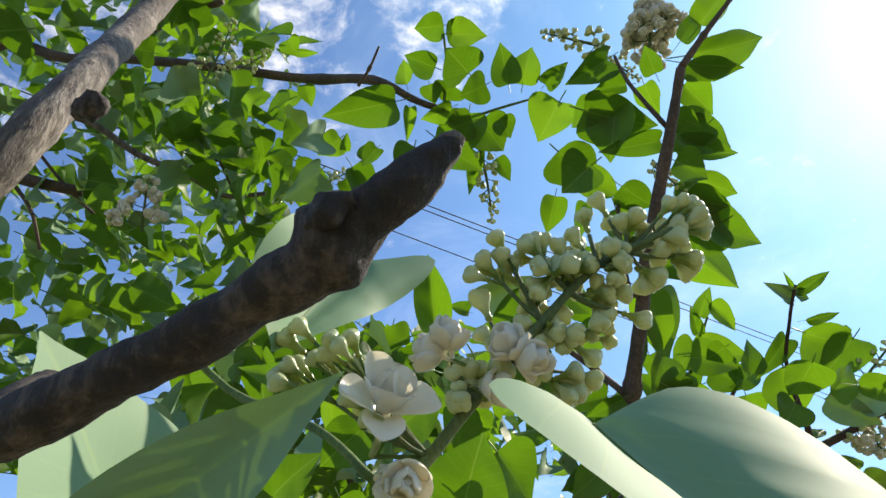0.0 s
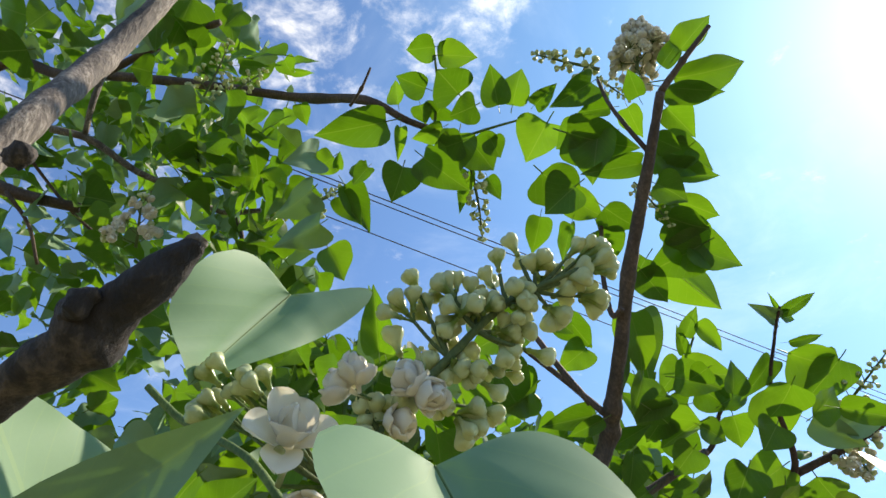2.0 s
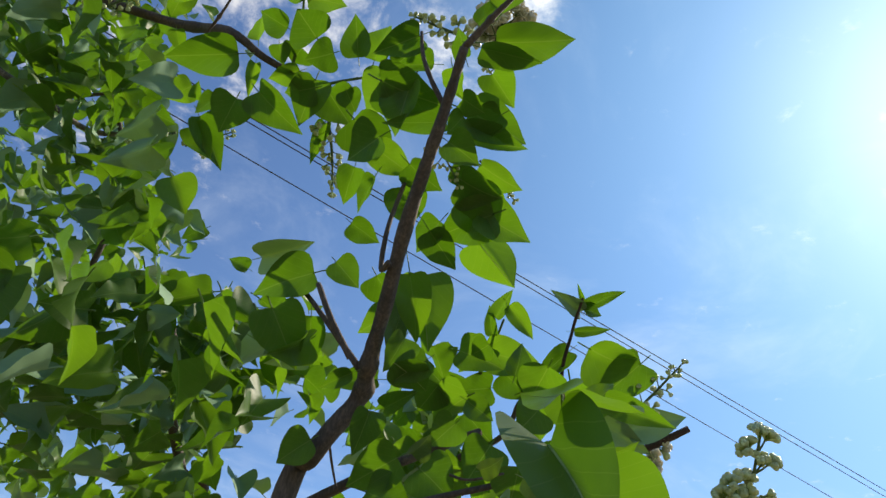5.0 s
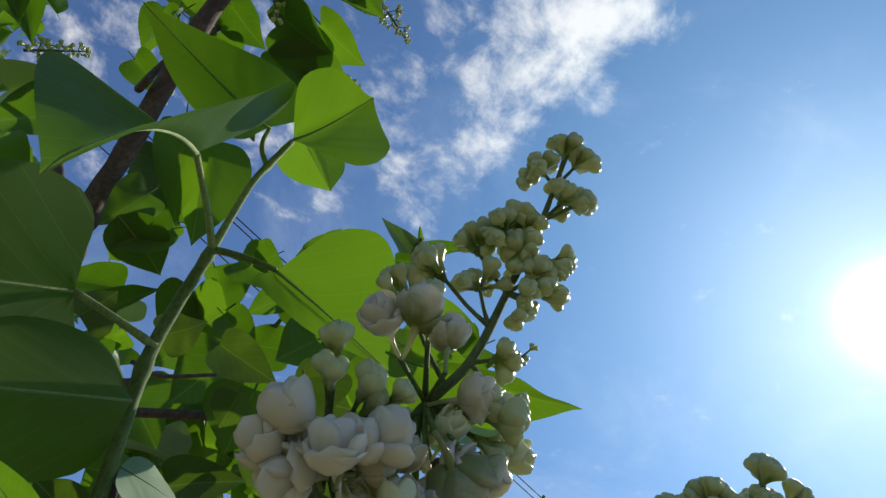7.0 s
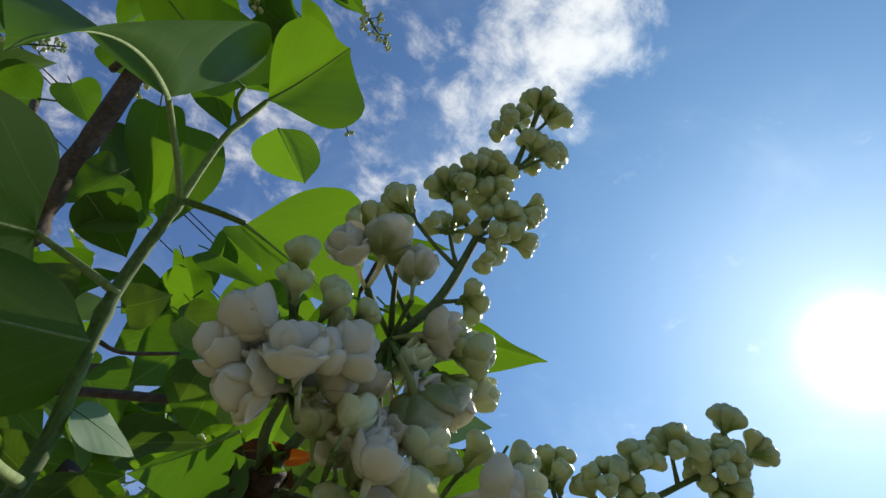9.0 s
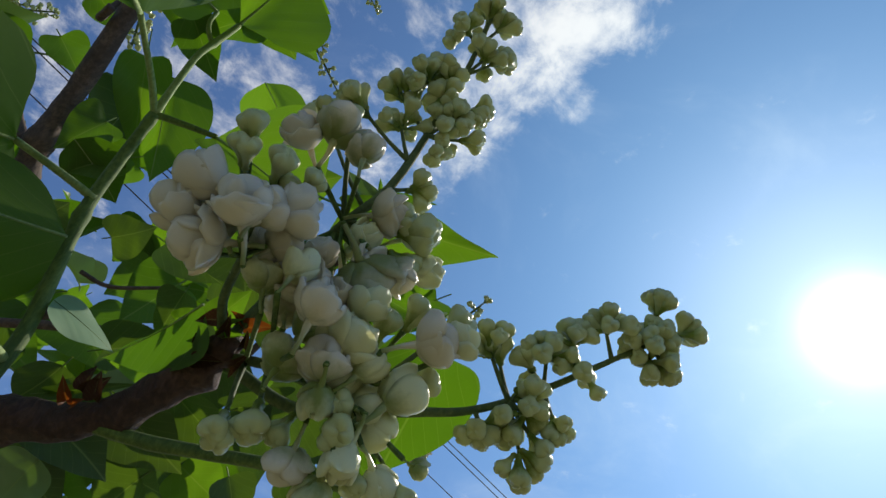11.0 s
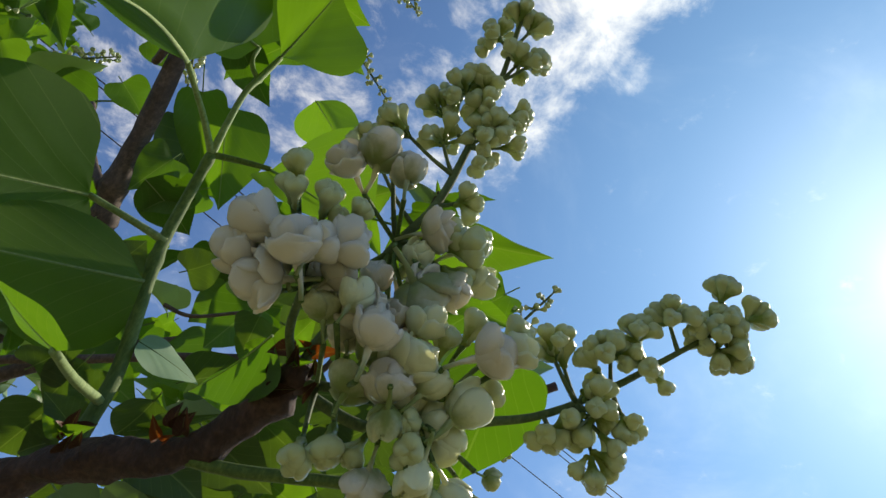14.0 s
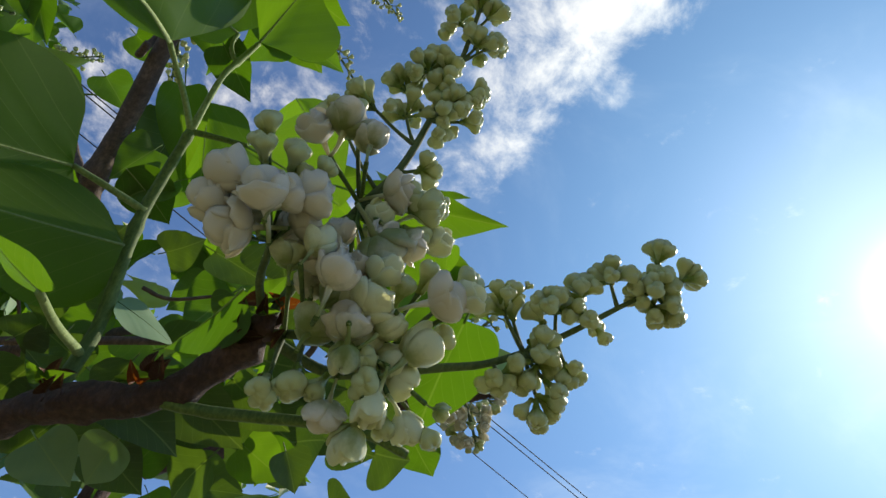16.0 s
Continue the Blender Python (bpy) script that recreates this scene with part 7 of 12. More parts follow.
crown(bush, -0.41, 1.06, 0.68)
crown(bush, -0.40, 1.00, 0.77)
crown(bush, -0.56, 1.01, 0.65)
crown(bush, -0.34, 1.06, 0.76)
crown(bush, -0.53, 0.98, 0.72)
crown(bush, -0.20, 1.40, 0.34)
crown(bush, -0.61, 0.95, 0.69)
crown(bush, -0.73, 0.91, 0.62)
crown(bush, -0.38, 1.25, 0.43)
crown(bush, -0.31, 1.21, 0.60)
crown(bush, -0.63, 0.86, 0.78)
crown(bush, -0.62, 0.60, 1.01)
crown(bush, -0.61, 1.00, 0.63)
crown(bush, -0.29, 1.29, 0.49)
crown(bush, -0.50, 1.01, 0.70)
crown(bush, -0.59, 0.93, 0.75)
crown(bush, -0.44, 1.19, 0.45)
crown(bush, -0.36, 1.01, 0.80)
crown(bush, -0.25, 1.24, 0.63)
crown(bush, -0.46, 1.11, 0.59)
crown(bush, -0.41, 0.87, 0.93)
crown(bush, -0.31, 1.06, 0.80)
crown(bush, -0.28, 1.19, 0.68)
crown(bush, -0.28, 1.21, 0.65)
crown(bush, -0.74, 0.91, 0.65)
crown(bush, -0.48, 0.92, 0.85)
crown(bush, -0.42, 1.18, 0.52)
crown(bush, -0.34, 0.73, 1.07)
crown(bush, -0.19, 1.27, 0.67)
crown(bush, -0.27, 1.11, 0.79)
crown(bush, -0.43, 1.15, 0.57)
crown(bush, -0.46, 0.85, 0.93)
crown(bush, -0.23, 1.28, 0.62)
crown(bush, -0.66, 0.88, 0.77)
crown(bush, -0.45, 0.71, 1.05)
crown(bush, -0.70, 0.78, 0.84)
crown(bush, -0.64, 0.84, 0.84)
crown(bush, -0.30, 1.09, 0.79)
crown(bush, -0.32, 1.07, 0.80)
crown(bush, -0.38, 0.93, 0.90)
crown(bush, -0.49, 0.85, 0.93)
crown(bush, -0.57, 0.96, 0.76)
crown(bush, -0.17, 1.43, 0.40)
crown(bush, -0.44, 1.23, 0.45)
crown(bush, -0.70, 0.95, 0.67)
crown(bush, -0.44, 1.21, 0.48)
crown(bush, 0.12, 1.47, 0.57)
crown(bush, -0.25, 1.33, 0.53)
crown(bush, -0.52, 0.96, 0.81)
crown(bush, -0.55, 1.04, 0.68)
crown(bush, -0.57, 1.04, 0.66)
crown(bush, -0.37, 0.74, 1.08)
crown(bush, -0.55, 0.90, 0.86)
crown(bush, -0.52, 1.18, 0.43)
crown(bush, -0.47, 1.02, 0.77)
crown(bush, -0.46, 1.23, 0.43)
crown(bush, -0.31, 0.77, 1.08)
crown(bush, -0.59, 0.96, 0.77)
crown(bush, -0.32, 0.77, 1.08)
crown(bush, -0.71, 0.92, 0.72)
crown(bush, -0.50, 1.18, 0.48)
crown(bush, -0.42, 0.84, 0.99)
crown(bush, -0.33, 1.36, 0.39)
crown(bush, -0.41, 1.32, 0.35)
crown(bush, -0.53, 0.90, 0.88)
crown(bush, -0.73, 0.66, 0.95)
crown(bush, -0.42, 1.15, 0.64)
crown(bush, -0.51, 0.86, 0.94)
crown(bush, -0.36, 1.03, 0.85)
crown(bush, -0.62, 0.83, 0.91)
crown(bush, -0.37, 1.35, 0.36)
crown(bush, -0.43, 1.03, 0.80)
crown(bush, -0.35, 0.77, 1.09)
crown(bush, -0.42, 1.03, 0.81)
crown(bush, -0.58, 1.05, 0.68)
crown(bush, -0.17, 1.34, 0.66)
crown(bush, -0.45, 1.25, 0.47)
crown(bush, -0.36, 0.72, 1.12)
crown(bush, -0.19, 1.32, 0.66)
crown(bush, -0.70, 1.07, 0.52)
crown(bush, -0.14, 1.31, 0.71)
crown(bush, -0.35, 1.38, 0.34)
crown(bush, -0.44, 1.14, 0.66)
crown(bush, -0.28, 1.42, 0.34)
crown(bush, -0.27, 1.42, 0.37)
crown(bush, -0.62, 0.82, 0.93)
crown(bush, -0.64, 0.96, 0.76)
crown(bush, -0.22, 1.45, 0.38)
crown(bush, -0.32, 1.08, 0.85)
crown(bush, -0.68, 0.97, 0.72)
crown(bush, 0.13, 1.52, 0.55)
crown(bush, -0.61, 0.83, 0.93)
crown(bush, -0.49, 1.24, 0.43)
crown(bush, -0.34, 1.09, 0.84)
crown(bush, -0.40, 0.87, 1.01)
crown(bush, -0.61, 1.06, 0.66)
crown(bush, 0.19, 1.52, 0.57)
crown(bush, -0.46, 0.71, 1.10)
crown(bush, -0.35, 1.32, 0.51)
crown(bush, -0.27, 1.14, 0.84)
crown(bush, -0.35, 1.14, 0.77)
crown(bush, -0.57, 1.03, 0.74)
crown(bush, 0.13, 1.49, 0.61)
crown(bush, 0.12, 1.48, 0.63)
crown(bush, -0.25, 1.39, 0.52)
crown(bush, -0.37, 0.99, 0.91)
crown(bush, -0.27, 1.40, 0.46)
crown(bush, -0.36, 1.24, 0.64)
crown(bush, -0.52, 1.02, 0.80)
crown(bush, -0.37, 1.40, 0.29)
crown(bush, -0.47, 0.67, 1.14)
crown(bush, -0.43, 0.84, 1.04)
crown(bush, -0.55, 0.72, 1.07)
crown(bush, -0.71, 0.68, 1.00)
crown(bush, -0.43, 1.29, 0.47)
crown(bush, -0.44, 1.35, 0.31)
crown(bush, -0.25, 1.29, 0.70)
crown(bush, -0.28, 1.44, 0.37)
crown(bush, -0.20, 1.49, 0.36)
crown(bush, -0.24, 1.47, 0.34)
crown(bush, -0.46, 0.87, 1.00)
crown(bush, -0.60, 0.84, 0.96)
crown(bush, -0.64, 0.65, 1.07)
crown(bush, -0.63, 0.83, 0.95)
crown(bush, -0.62, 1.01, 0.76)
crown(bush, -0.42, 1.01, 0.89)
crown(bush, -0.52, 1.02, 0.82)
crown(bush, -0.42, 1.06, 0.83)
crown(bush, -0.39, 1.27, 0.59)
crown(bush, -0.74, 0.77, 0.92)
crown(bush, -0.58, 0.83, 0.98)
crown(bush, -0.42, 1.27, 0.56)
crown(bush, -0.28, 1.26, 0.73)
crown(bush, -0.26, 1.29, 0.71)
crown(bush, -0.45, 1.29, 0.46)
crown(bush, -0.65, 0.99, 0.77)
crown(bush, -0.45, 0.95, 0.94)
crown(bush, -0.70, 1.06, 0.61)
crown(bush, -0.56, 1.03, 0.80)
crown(bush, -0.74, 0.81, 0.89)
crown(bush, -0.44, 1.32, 0.43)
crown(bush, -0.37, 1.07, 0.87)
crown(bush, -0.50, 0.84, 1.03)
crown(bush, -0.16, 1.35, 0.72)
crown(bush, 0.12, 1.52, 0.61)
crown(bush, -0.46, 1.00, 0.89)
crown(bush, -0.47, 1.02, 0.87)
crown(bush, -0.37, 1.43, 0.30)
crown(bush, 0.19, 1.53, 0.62)
crown(bush, -0.21, 1.50, 0.38)
crown(bush, -0.42, 1.30, 0.54)
crown(bush, -0.38, 1.30, 0.59)
crown(bush, -0.56, 1.08, 0.74)
crown(bush, 0.22, 1.52, 0.65)
crown(bush, -0.56, 0.91, 0.94)
crown(bush, -0.38, 0.90, 1.04)
crown(bush, -0.45, 1.00, 0.91)
crown(bush, -0.50, 1.29, 0.42)
crown(bush, -0.39, 1.23, 0.70)
crown(bush, -0.22, 1.36, 0.68)
crown(bush, -0.67, 1.09, 0.64)
crown(bush, -0.59, 0.81, 1.03)
crown(bush, -0.63, 0.84, 0.97)
crown(bush, -0.48, 1.18, 0.66)
crown(bush, -0.37, 1.14, 0.83)
crown(bush, -0.30, 1.41, 0.50)
crown(bush, -0.48, 1.11, 0.77)
crown(bush, -0.45, 1.38, 0.32)
crown(bush, -0.32, 1.34, 0.62)
crown(bush, -0.22, 1.33, 0.74)
crown(bush, 0.18, 1.57, 0.57)
crown(bush, -0.44, 0.95, 0.98)
crown(bush, -0.26, 1.31, 0.73)
crown(bush, -0.68, 0.71, 1.04)
crown(bush, -0.48, 1.24, 0.58)
crown(bush, -0.38, 1.10, 0.88)
crown(bush, -0.75, 0.66, 1.04)
crown(bush, -0.72, 1.03, 0.70)
crown(bush, -0.47, 1.22, 0.64)
crown(bush, -0.39, 1.24, 0.71)
crown(bush, -0.65, 0.99, 0.82)
crown(bush, -0.67, 1.12, 0.61)
crown(bush, -0.36, 1.19, 0.80)
crown(bush, -0.50, 1.34, 0.36)
crown(bush, -0.39, 1.36, 0.52)
crown(bush, -0.75, 0.66, 1.04)
crown(bush, 0.19, 1.50, 0.73)
crown(bush, -0.30, 1.35, 0.66)
crown(bush, -0.56, 1.16, 0.66)
crown(bush, -0.50, 0.85, 1.06)
crown(bush, -0.40, 0.92, 1.05)
crown(bush, -0.57, 0.88, 1.00)
crown(bush, -0.42, 1.07, 0.88)
crown(bush, -0.77, 0.86, 0.87)
crown(bush, -0.43, 0.74, 1.17)
crown(bush, -0.49, 0.97, 0.96)
crown(bush, -0.57, 0.83, 1.04)
crown(bush, -0.68, 0.92, 0.89)
crown(bush, -0.79, 0.79, 0.92)
crown(bush, -0.26, 1.31, 0.76)
crown(bush, -0.51, 1.28, 0.51)
crown(bush, -0.18, 1.35, 0.77)
crown(bush, -0.65, 0.84, 0.99)
crown(bush, -0.57, 0.70, 1.13)
crown(bush, -0.44, 1.38, 0.40)
crown(bush, -0.46, 1.39, 0.34)
crown(bush, -0.56, 0.73, 1.13)
crown(bush, -0.45, 1.01, 0.95)
crown(bush, -0.30, 1.36, 0.66)
crown(bush, -0.33, 1.20, 0.84)
crown(bush, -0.66, 0.83, 1.00)
crown(bush, -0.79, 1.09, 0.56)
crown(bush, -0.43, 1.06, 0.90)
crown(bush, -0.38, 1.07, 0.93)
crown(bush, -0.76, 0.68, 1.05)
crown(bush, -0.60, 0.68, 1.14)
crown(bush, -0.23, 1.49, 0.49)
crown(bush, -0.33, 1.39, 0.59)
crown(bush, -0.61, 1.03, 0.84)
crown(bush, -0.35, 1.13, 0.90)
crown(bush, -0.53, 1.27, 0.52)
crown(bush, -0.77, 0.94, 0.82)
crown(bush, -0.40, 1.35, 0.58)
crown(bush, -0.56, 0.86, 1.05)
crown(bush, -0.42, 0.99, 0.99)
crown(bush, -0.58, 0.90, 1.00)
crown(bush, -0.52, 0.92, 1.02)
crown(bush, -0.56, 0.76, 1.13)
crown(bush, -0.36, 1.48, 0.33)
crown(bush, -0.72, 0.93, 0.88)
crown(bush, -0.24, 1.34, 0.76)
crown(bush, -0.65, 0.85, 1.01)
crown(bush, -0.33, 1.34, 0.69)
crown(bush, -0.32, 1.44, 0.53)
crown(bush, 0.13, 1.56, 0.66)
crown(bush, -0.50, 1.00, 0.96)
crown(bush, 0.17, 1.57, 0.66)
crown(bush, -0.40, 1.35, 0.60)
crown(bush, -0.60, 0.88, 1.02)
crown(bush, -0.76, 1.06, 0.69)
crown(bush, -0.42, 1.12, 0.88)
crown(bush, -0.51, 0.78, 1.15)
crown(bush, -0.65, 0.92, 0.96)
crown(bush, -0.53, 0.87, 1.07)
crown(bush, -0.30, 1.34, 0.73)
crown(bush, -0.55, 1.19, 0.69)
crown(bush, -0.72, 0.82, 1.00)
crown(bush, -0.64, 1.05, 0.82)
crown(bush, -0.66, 0.97, 0.91)
crown(bush, -0.20, 1.49, 0.59)
crown(bush, -0.49, 1.24, 0.67)
crown(bush, -0.36, 1.20, 0.86)
crown(bush, -0.82, 0.93, 0.81)
crown(bush, -0.77, 1.11, 0.62)
crown(bush, -0.37, 1.48, 0.37)
crown(bush, -0.49, 1.38, 0.42)
crown(bush, -0.73, 0.68, 1.10)
crown(bush, -0.43, 1.43, 0.42)
crown(bush, -0.38, 1.35, 0.65)
crown(bush, 0.32, 1.60, 0.66)
crown(bush, -0.64, 0.98, 0.91)
crown(bush, -0.42, 0.89, 1.12)
crown(bush, -0.39, 1.45, 0.43)
crown(bush, -0.24, 1.43, 0.68)
crown(bush, -0.63, 0.90, 1.00)
crown(bush, -0.63, 0.88, 1.02)
crown(bush, -0.72, 1.09, 0.72)
crown(bush, -0.81, 1.14, 0.52)
crown(bush, -0.50, 0.79, 1.16)
crown(bush, -0.55, 0.87, 1.08)
crown(bush, -0.24, 1.49, 0.57)
crown(bush, -0.43, 0.87, 1.14)
crown(bush, -0.81, 1.13, 0.55)
crown(bush, -0.65, 1.07, 0.81)
crown(bush, -0.45, 0.94, 1.08)
crown(bush, -0.69, 0.94, 0.94)
crown(bush, -0.55, 1.01, 0.96)
crown(bush, -0.53, 0.89, 1.08)
crown(bush, -0.43, 1.39, 0.54)
crown(bush, -0.37, 1.30, 0.76)
crown(bush, -0.59, 1.05, 0.90)
crown(bush, -0.38, 1.18, 0.89)
crown(bush, -0.34, 1.32, 0.76)
crown(bush, -0.44, 1.39, 0.55)
crown(bush, -0.25, 1.50, 0.57)
crown(bush, -0.23, 1.39, 0.78)
crown(bush, -0.62, 0.85, 1.08)
crown(bush, -0.59, 1.13, 0.80)
crown(bush, -0.70, 1.14, 0.69)
crown(bush, 0.21, 1.59, 0.70)
crown(bush, -0.45, 0.98, 1.05)
crown(bush, -0.67, 0.92, 0.98)
crown(bush, -0.54, 1.13, 0.84)
crown(bush, -0.62, 0.95, 1.00)
crown(bush, -0.73, 0.81, 1.04)
crown(bush, -0.55, 0.74, 1.19)
crown(bush, -0.43, 1.47, 0.37)
crown(bush, -0.50, 0.83, 1.16)
crown(bush, 0.21, 1.59, 0.71)
crown(bush, -0.62, 0.99, 0.96)
crown(bush, -0.35, 1.53, 0.39)
crown(bush, -0.57, 0.89, 1.08)
crown(bush, -0.31, 1.40, 0.71)
crown(bush, -0.46, 1.26, 0.75)
crown(bush, -0.58, 1.09, 0.87)
crown(bush, -0.73, 0.98, 0.89)
crown(bush, -0.60, 1.11, 0.83)
crown(bush, -0.46, 1.38, 0.56)
crown(bush, -0.46, 1.38, 0.58)
crown(bush, -0.72, 0.74, 1.11)
crown(bush, -0.47, 0.80, 1.20)
crown(bush, -0.45, 1.24, 0.79)
crown(bush, -0.54, 0.79, 1.18)
crown(bush, -0.50, 1.44, 0.35)
crown(bush, 0.11, 1.62, 0.64)
crown(bush, -0.54, 1.37, 0.45)
crown(bush, 0.17, 1.58, 0.73)
crown(bush, -0.46, 0.84, 1.18)
crown(bush, -0.56, 1.30, 0.56)
crown(bush, -0.63, 1.03, 0.92)
crown(bush, -0.28, 1.59, 0.36)
crown(bush, -0.44, 0.78, 1.23)
crown(bush, -0.23, 1.53, 0.58)
crown(bush, -0.44, 1.48, 0.41)
crown(bush, -0.58, 1.16, 0.81)
crown(bush, -0.54, 1.41, 0.40)
crown(bush, -0.47, 0.95, 1.11)
crown(bush, -0.78, 0.69, 1.13)
crown(bush, -0.50, 1.17, 0.85)
crown(bush, -0.76, 0.96, 0.92)
crown(bush, 0.16, 1.63, 0.66)
crown(bush, -0.47, 1.46, 0.42)
crown(bush, -0.36, 1.23, 0.91)
crown(bush, 0.18, 1.62, 0.69)
crown(bush, -0.50, 1.29, 0.70)
crown(bush, -0.43, 1.44, 0.54)
crown(bush, -0.66, 0.89, 1.06)
crown(bush, -0.52, 1.15, 0.87)
crown(bush, -0.41, 1.23, 0.87)
crown(bush, -0.24, 1.60, 0.43)
crown(bush, -0.80, 1.17, 0.60)
crown(bush, -0.37, 1.44, 0.64)
crown(bush, -0.57, 1.32, 0.56)
crown(bush, -0.42, 1.17, 0.94)
crown(bush, -0.57, 0.72, 1.24)
crown(bush, -0.68, 1.18, 0.72)
crown(bush, -0.70, 1.14, 0.76)
crown(bush, -0.20, 1.46, 0.78)
crown(bush, -0.44, 1.42, 0.58)
crown(bush, -0.60, 0.82, 1.17)
crown(bush, -0.75, 0.87, 1.03)
crown(bush, -0.43, 1.19, 0.91)
crown(bush, -0.60, 0.86, 1.13)
crown(bush, -0.42, 0.83, 1.24)
crown(bush, -0.64, 0.96, 1.04)
crown(bush, -0.50, 1.41, 0.53)
crown(bush, -0.51, 1.02, 1.05)
crown(bush, -0.60, 0.96, 1.06)
crown(bush, -0.53, 1.04, 1.02)
crown(bush, -0.63, 1.23, 0.70)
crown(bush, -0.81, 0.89, 0.98)
crown(bush, -0.82, 0.86, 1.00)
crown(bush, -0.82, 0.74, 1.09)
crown(bush, -0.28, 1.44, 0.76)
crown(bush, -0.32, 1.57, 0.47)
crown(bush, -0.66, 1.02, 0.97)
crown(bush, -0.71, 0.89, 1.06)
crown(bush, -0.49, 1.43, 0.53)
crown(bush, -0.55, 0.76, 1.25)
crown(bush, -0.64, 1.13, 0.87)
crown(bush, -0.56, 1.23, 0.78)
crown(bush, -0.52, 0.75, 1.27)
crown(bush, -0.57, 1.35, 0.56)
crown(bush, -0.41, 0.92, 1.19)
crown(bush, -0.56, 0.96, 1.09)
crown(bush, -0.60, 1.24, 0.73)
crown(bush, -0.84, 1.09, 0.75)
crown(bush, -0.51, 1.17, 0.91)
crown(bush, -0.55, 1.46, 0.38)
crown(bush, -0.70, 0.94, 1.04)
crown(bush, -0.54, 1.19, 0.86)
crown(bush, -0.30, 1.46, 0.73)
crown(bush, -0.39, 1.22, 0.96)
crown(bush, -0.56, 0.81, 1.23)
crown(bush, -0.35, 1.26, 0.95)
crown(bush, -0.67, 1.03, 0.98)
crown(bush, -0.39, 1.27, 0.90)
crown(bush, -0.58, 0.96, 1.10)
crown(bush, -0.52, 1.48, 0.40)
crown(bush, -0.61, 0.97, 1.08)
crown(bush, -0.56, 1.32, 0.65)
crown(bush, -0.47, 1.53, 0.36)
crown(bush, 0.29, 1.69, 0.67)
crown(bush, -0.68, 0.85, 1.13)
crown(bush, -0.62, 1.21, 0.79)
crown(bush, -0.62, 1.20, 0.81)
crown(bush, -0.71, 0.91, 1.07)
crown(bush, -0.47, 0.93, 1.18)
crown(bush, 0.19, 1.68, 0.68)
crown(bush, -0.51, 1.25, 0.82)
crown(bush, -0.64, 1.23, 0.75)
crown(bush, -0.65, 0.95, 1.08)
crown(bush, -0.78, 1.13, 0.78)
crown(bush, -0.45, 1.07, 1.07)
crown(bush, -0.64, 0.87, 1.15)
crown(bush, 0.10, 1.69, 0.64)
crown(bush, -0.30, 1.48, 0.73)
crown(bush, -0.59, 1.10, 0.97)
crown(bush, -0.45, 1.05, 1.10)
crown(bush, -0.50, 1.25, 0.85)
crown(bush, -0.41, 0.89, 1.24)
crown(bush, -0.56, 0.92, 1.17)
crown(bush, -0.54, 1.25, 0.81)
crown(bush, 0.21, 1.62, 0.81)
crown(bush, -0.68, 1.19, 0.80)
crown(bush, -0.81, 1.21, 0.64)
crown(bush, -0.60, 0.84, 1.21)
crown(bush, -0.62, 1.17, 0.89)
crown(bush, -0.50, 1.54, 0.32)
crown(bush, -0.25, 1.48, 0.79)
crown(bush, -0.45, 1.47, 0.61)
crown(bush, -0.68, 1.26, 0.69)
crown(bush, -0.82, 0.72, 1.16)
crown(bush, -0.55, 1.45, 0.49)
crown(bush, 0.20, 1.70, 0.68)
crown(bush, -0.56, 1.09, 1.02)
crown(bush, -0.51, 1.14, 0.99)
crown(bush, -0.56, 1.09, 1.02)
crown(bush, -0.40, 1.26, 0.95)
crown(bush, -0.47, 1.50, 0.52)
crown(bush, -0.57, 1.47, 0.41)
crown(bush, -0.57, 0.96, 1.15)
crown(bush, -0.62, 1.14, 0.93)
crown(bush, -0.44, 1.26, 0.93)
crown(bush, -0.25, 1.58, 0.65)
crown(bush, -0.40, 1.50, 0.64)
crown(bush, -0.57, 1.40, 0.58)
crown(bush, -0.71, 0.77, 1.22)
crown(bush, -0.70, 1.16, 0.86)
crown(bush, -0.72, 1.00, 1.03)
crown(bush, -0.79, 0.76, 1.17)
crown(bush, -0.34, 1.61, 0.49)
crown(bush, -0.40, 1.26, 0.97)
crown(bush, -0.56, 1.06, 1.07)
crown(bush, -0.83, 1.00, 0.95)
crown(bush, -0.47, 1.49, 0.59)
crown(bush, -0.41, 1.41, 0.79)
crown(bush, -0.57, 1.43, 0.54)
crown(bush, -0.55, 0.90, 1.22)
crown(bush, -0.60, 1.42, 0.53)
crown(bush, -0.86, 1.03, 0.89)
crown(bush, -0.74, 0.89, 1.13)
crown(bush, -0.83, 1.12, 0.82)
crown(bush, -0.48, 1.53, 0.50)
crown(bush, -0.87, 0.93, 1.00)
crown(bush, -0.49, 1.02, 1.16)
crown(bush, -0.57, 1.52, 0.37)
crown(bush, -0.45, 1.48, 0.65)
crown(bush, -0.57, 0.88, 1.23)
crown(bush, -0.89, 1.10, 0.79)
crown(bush, -0.74, 0.91, 1.11)
crown(bush, -0.88, 1.21, 0.63)
crown(bush, -0.50, 0.89, 1.26)
crown(bush, -0.35, 1.44, 0.83)
crown(bush, -0.41, 1.60, 0.44)
crown(bush, -0.53, 1.08, 1.09)
crown(bush, -0.34, 1.64, 0.45)
crown(bush, -0.30, 1.61, 0.58)
crown(bush, -0.89, 0.99, 0.93)
crown(bush, -0.71, 0.92, 1.13)
crown(bush, -0.52, 1.32, 0.83)
crown(bush, -0.30, 1.46, 0.85)
crown(bush, -0.59, 0.93, 1.20)
crown(bush, -0.45, 1.16, 1.06)
crown(bush, -0.75, 1.19, 0.82)
crown(bush, -0.56, 1.42, 0.62)
crown(bush, -0.42, 1.52, 0.64)
crown(bush, -0.50, 1.56, 0.41)
crown(bush, -0.55, 1.55, 0.34)
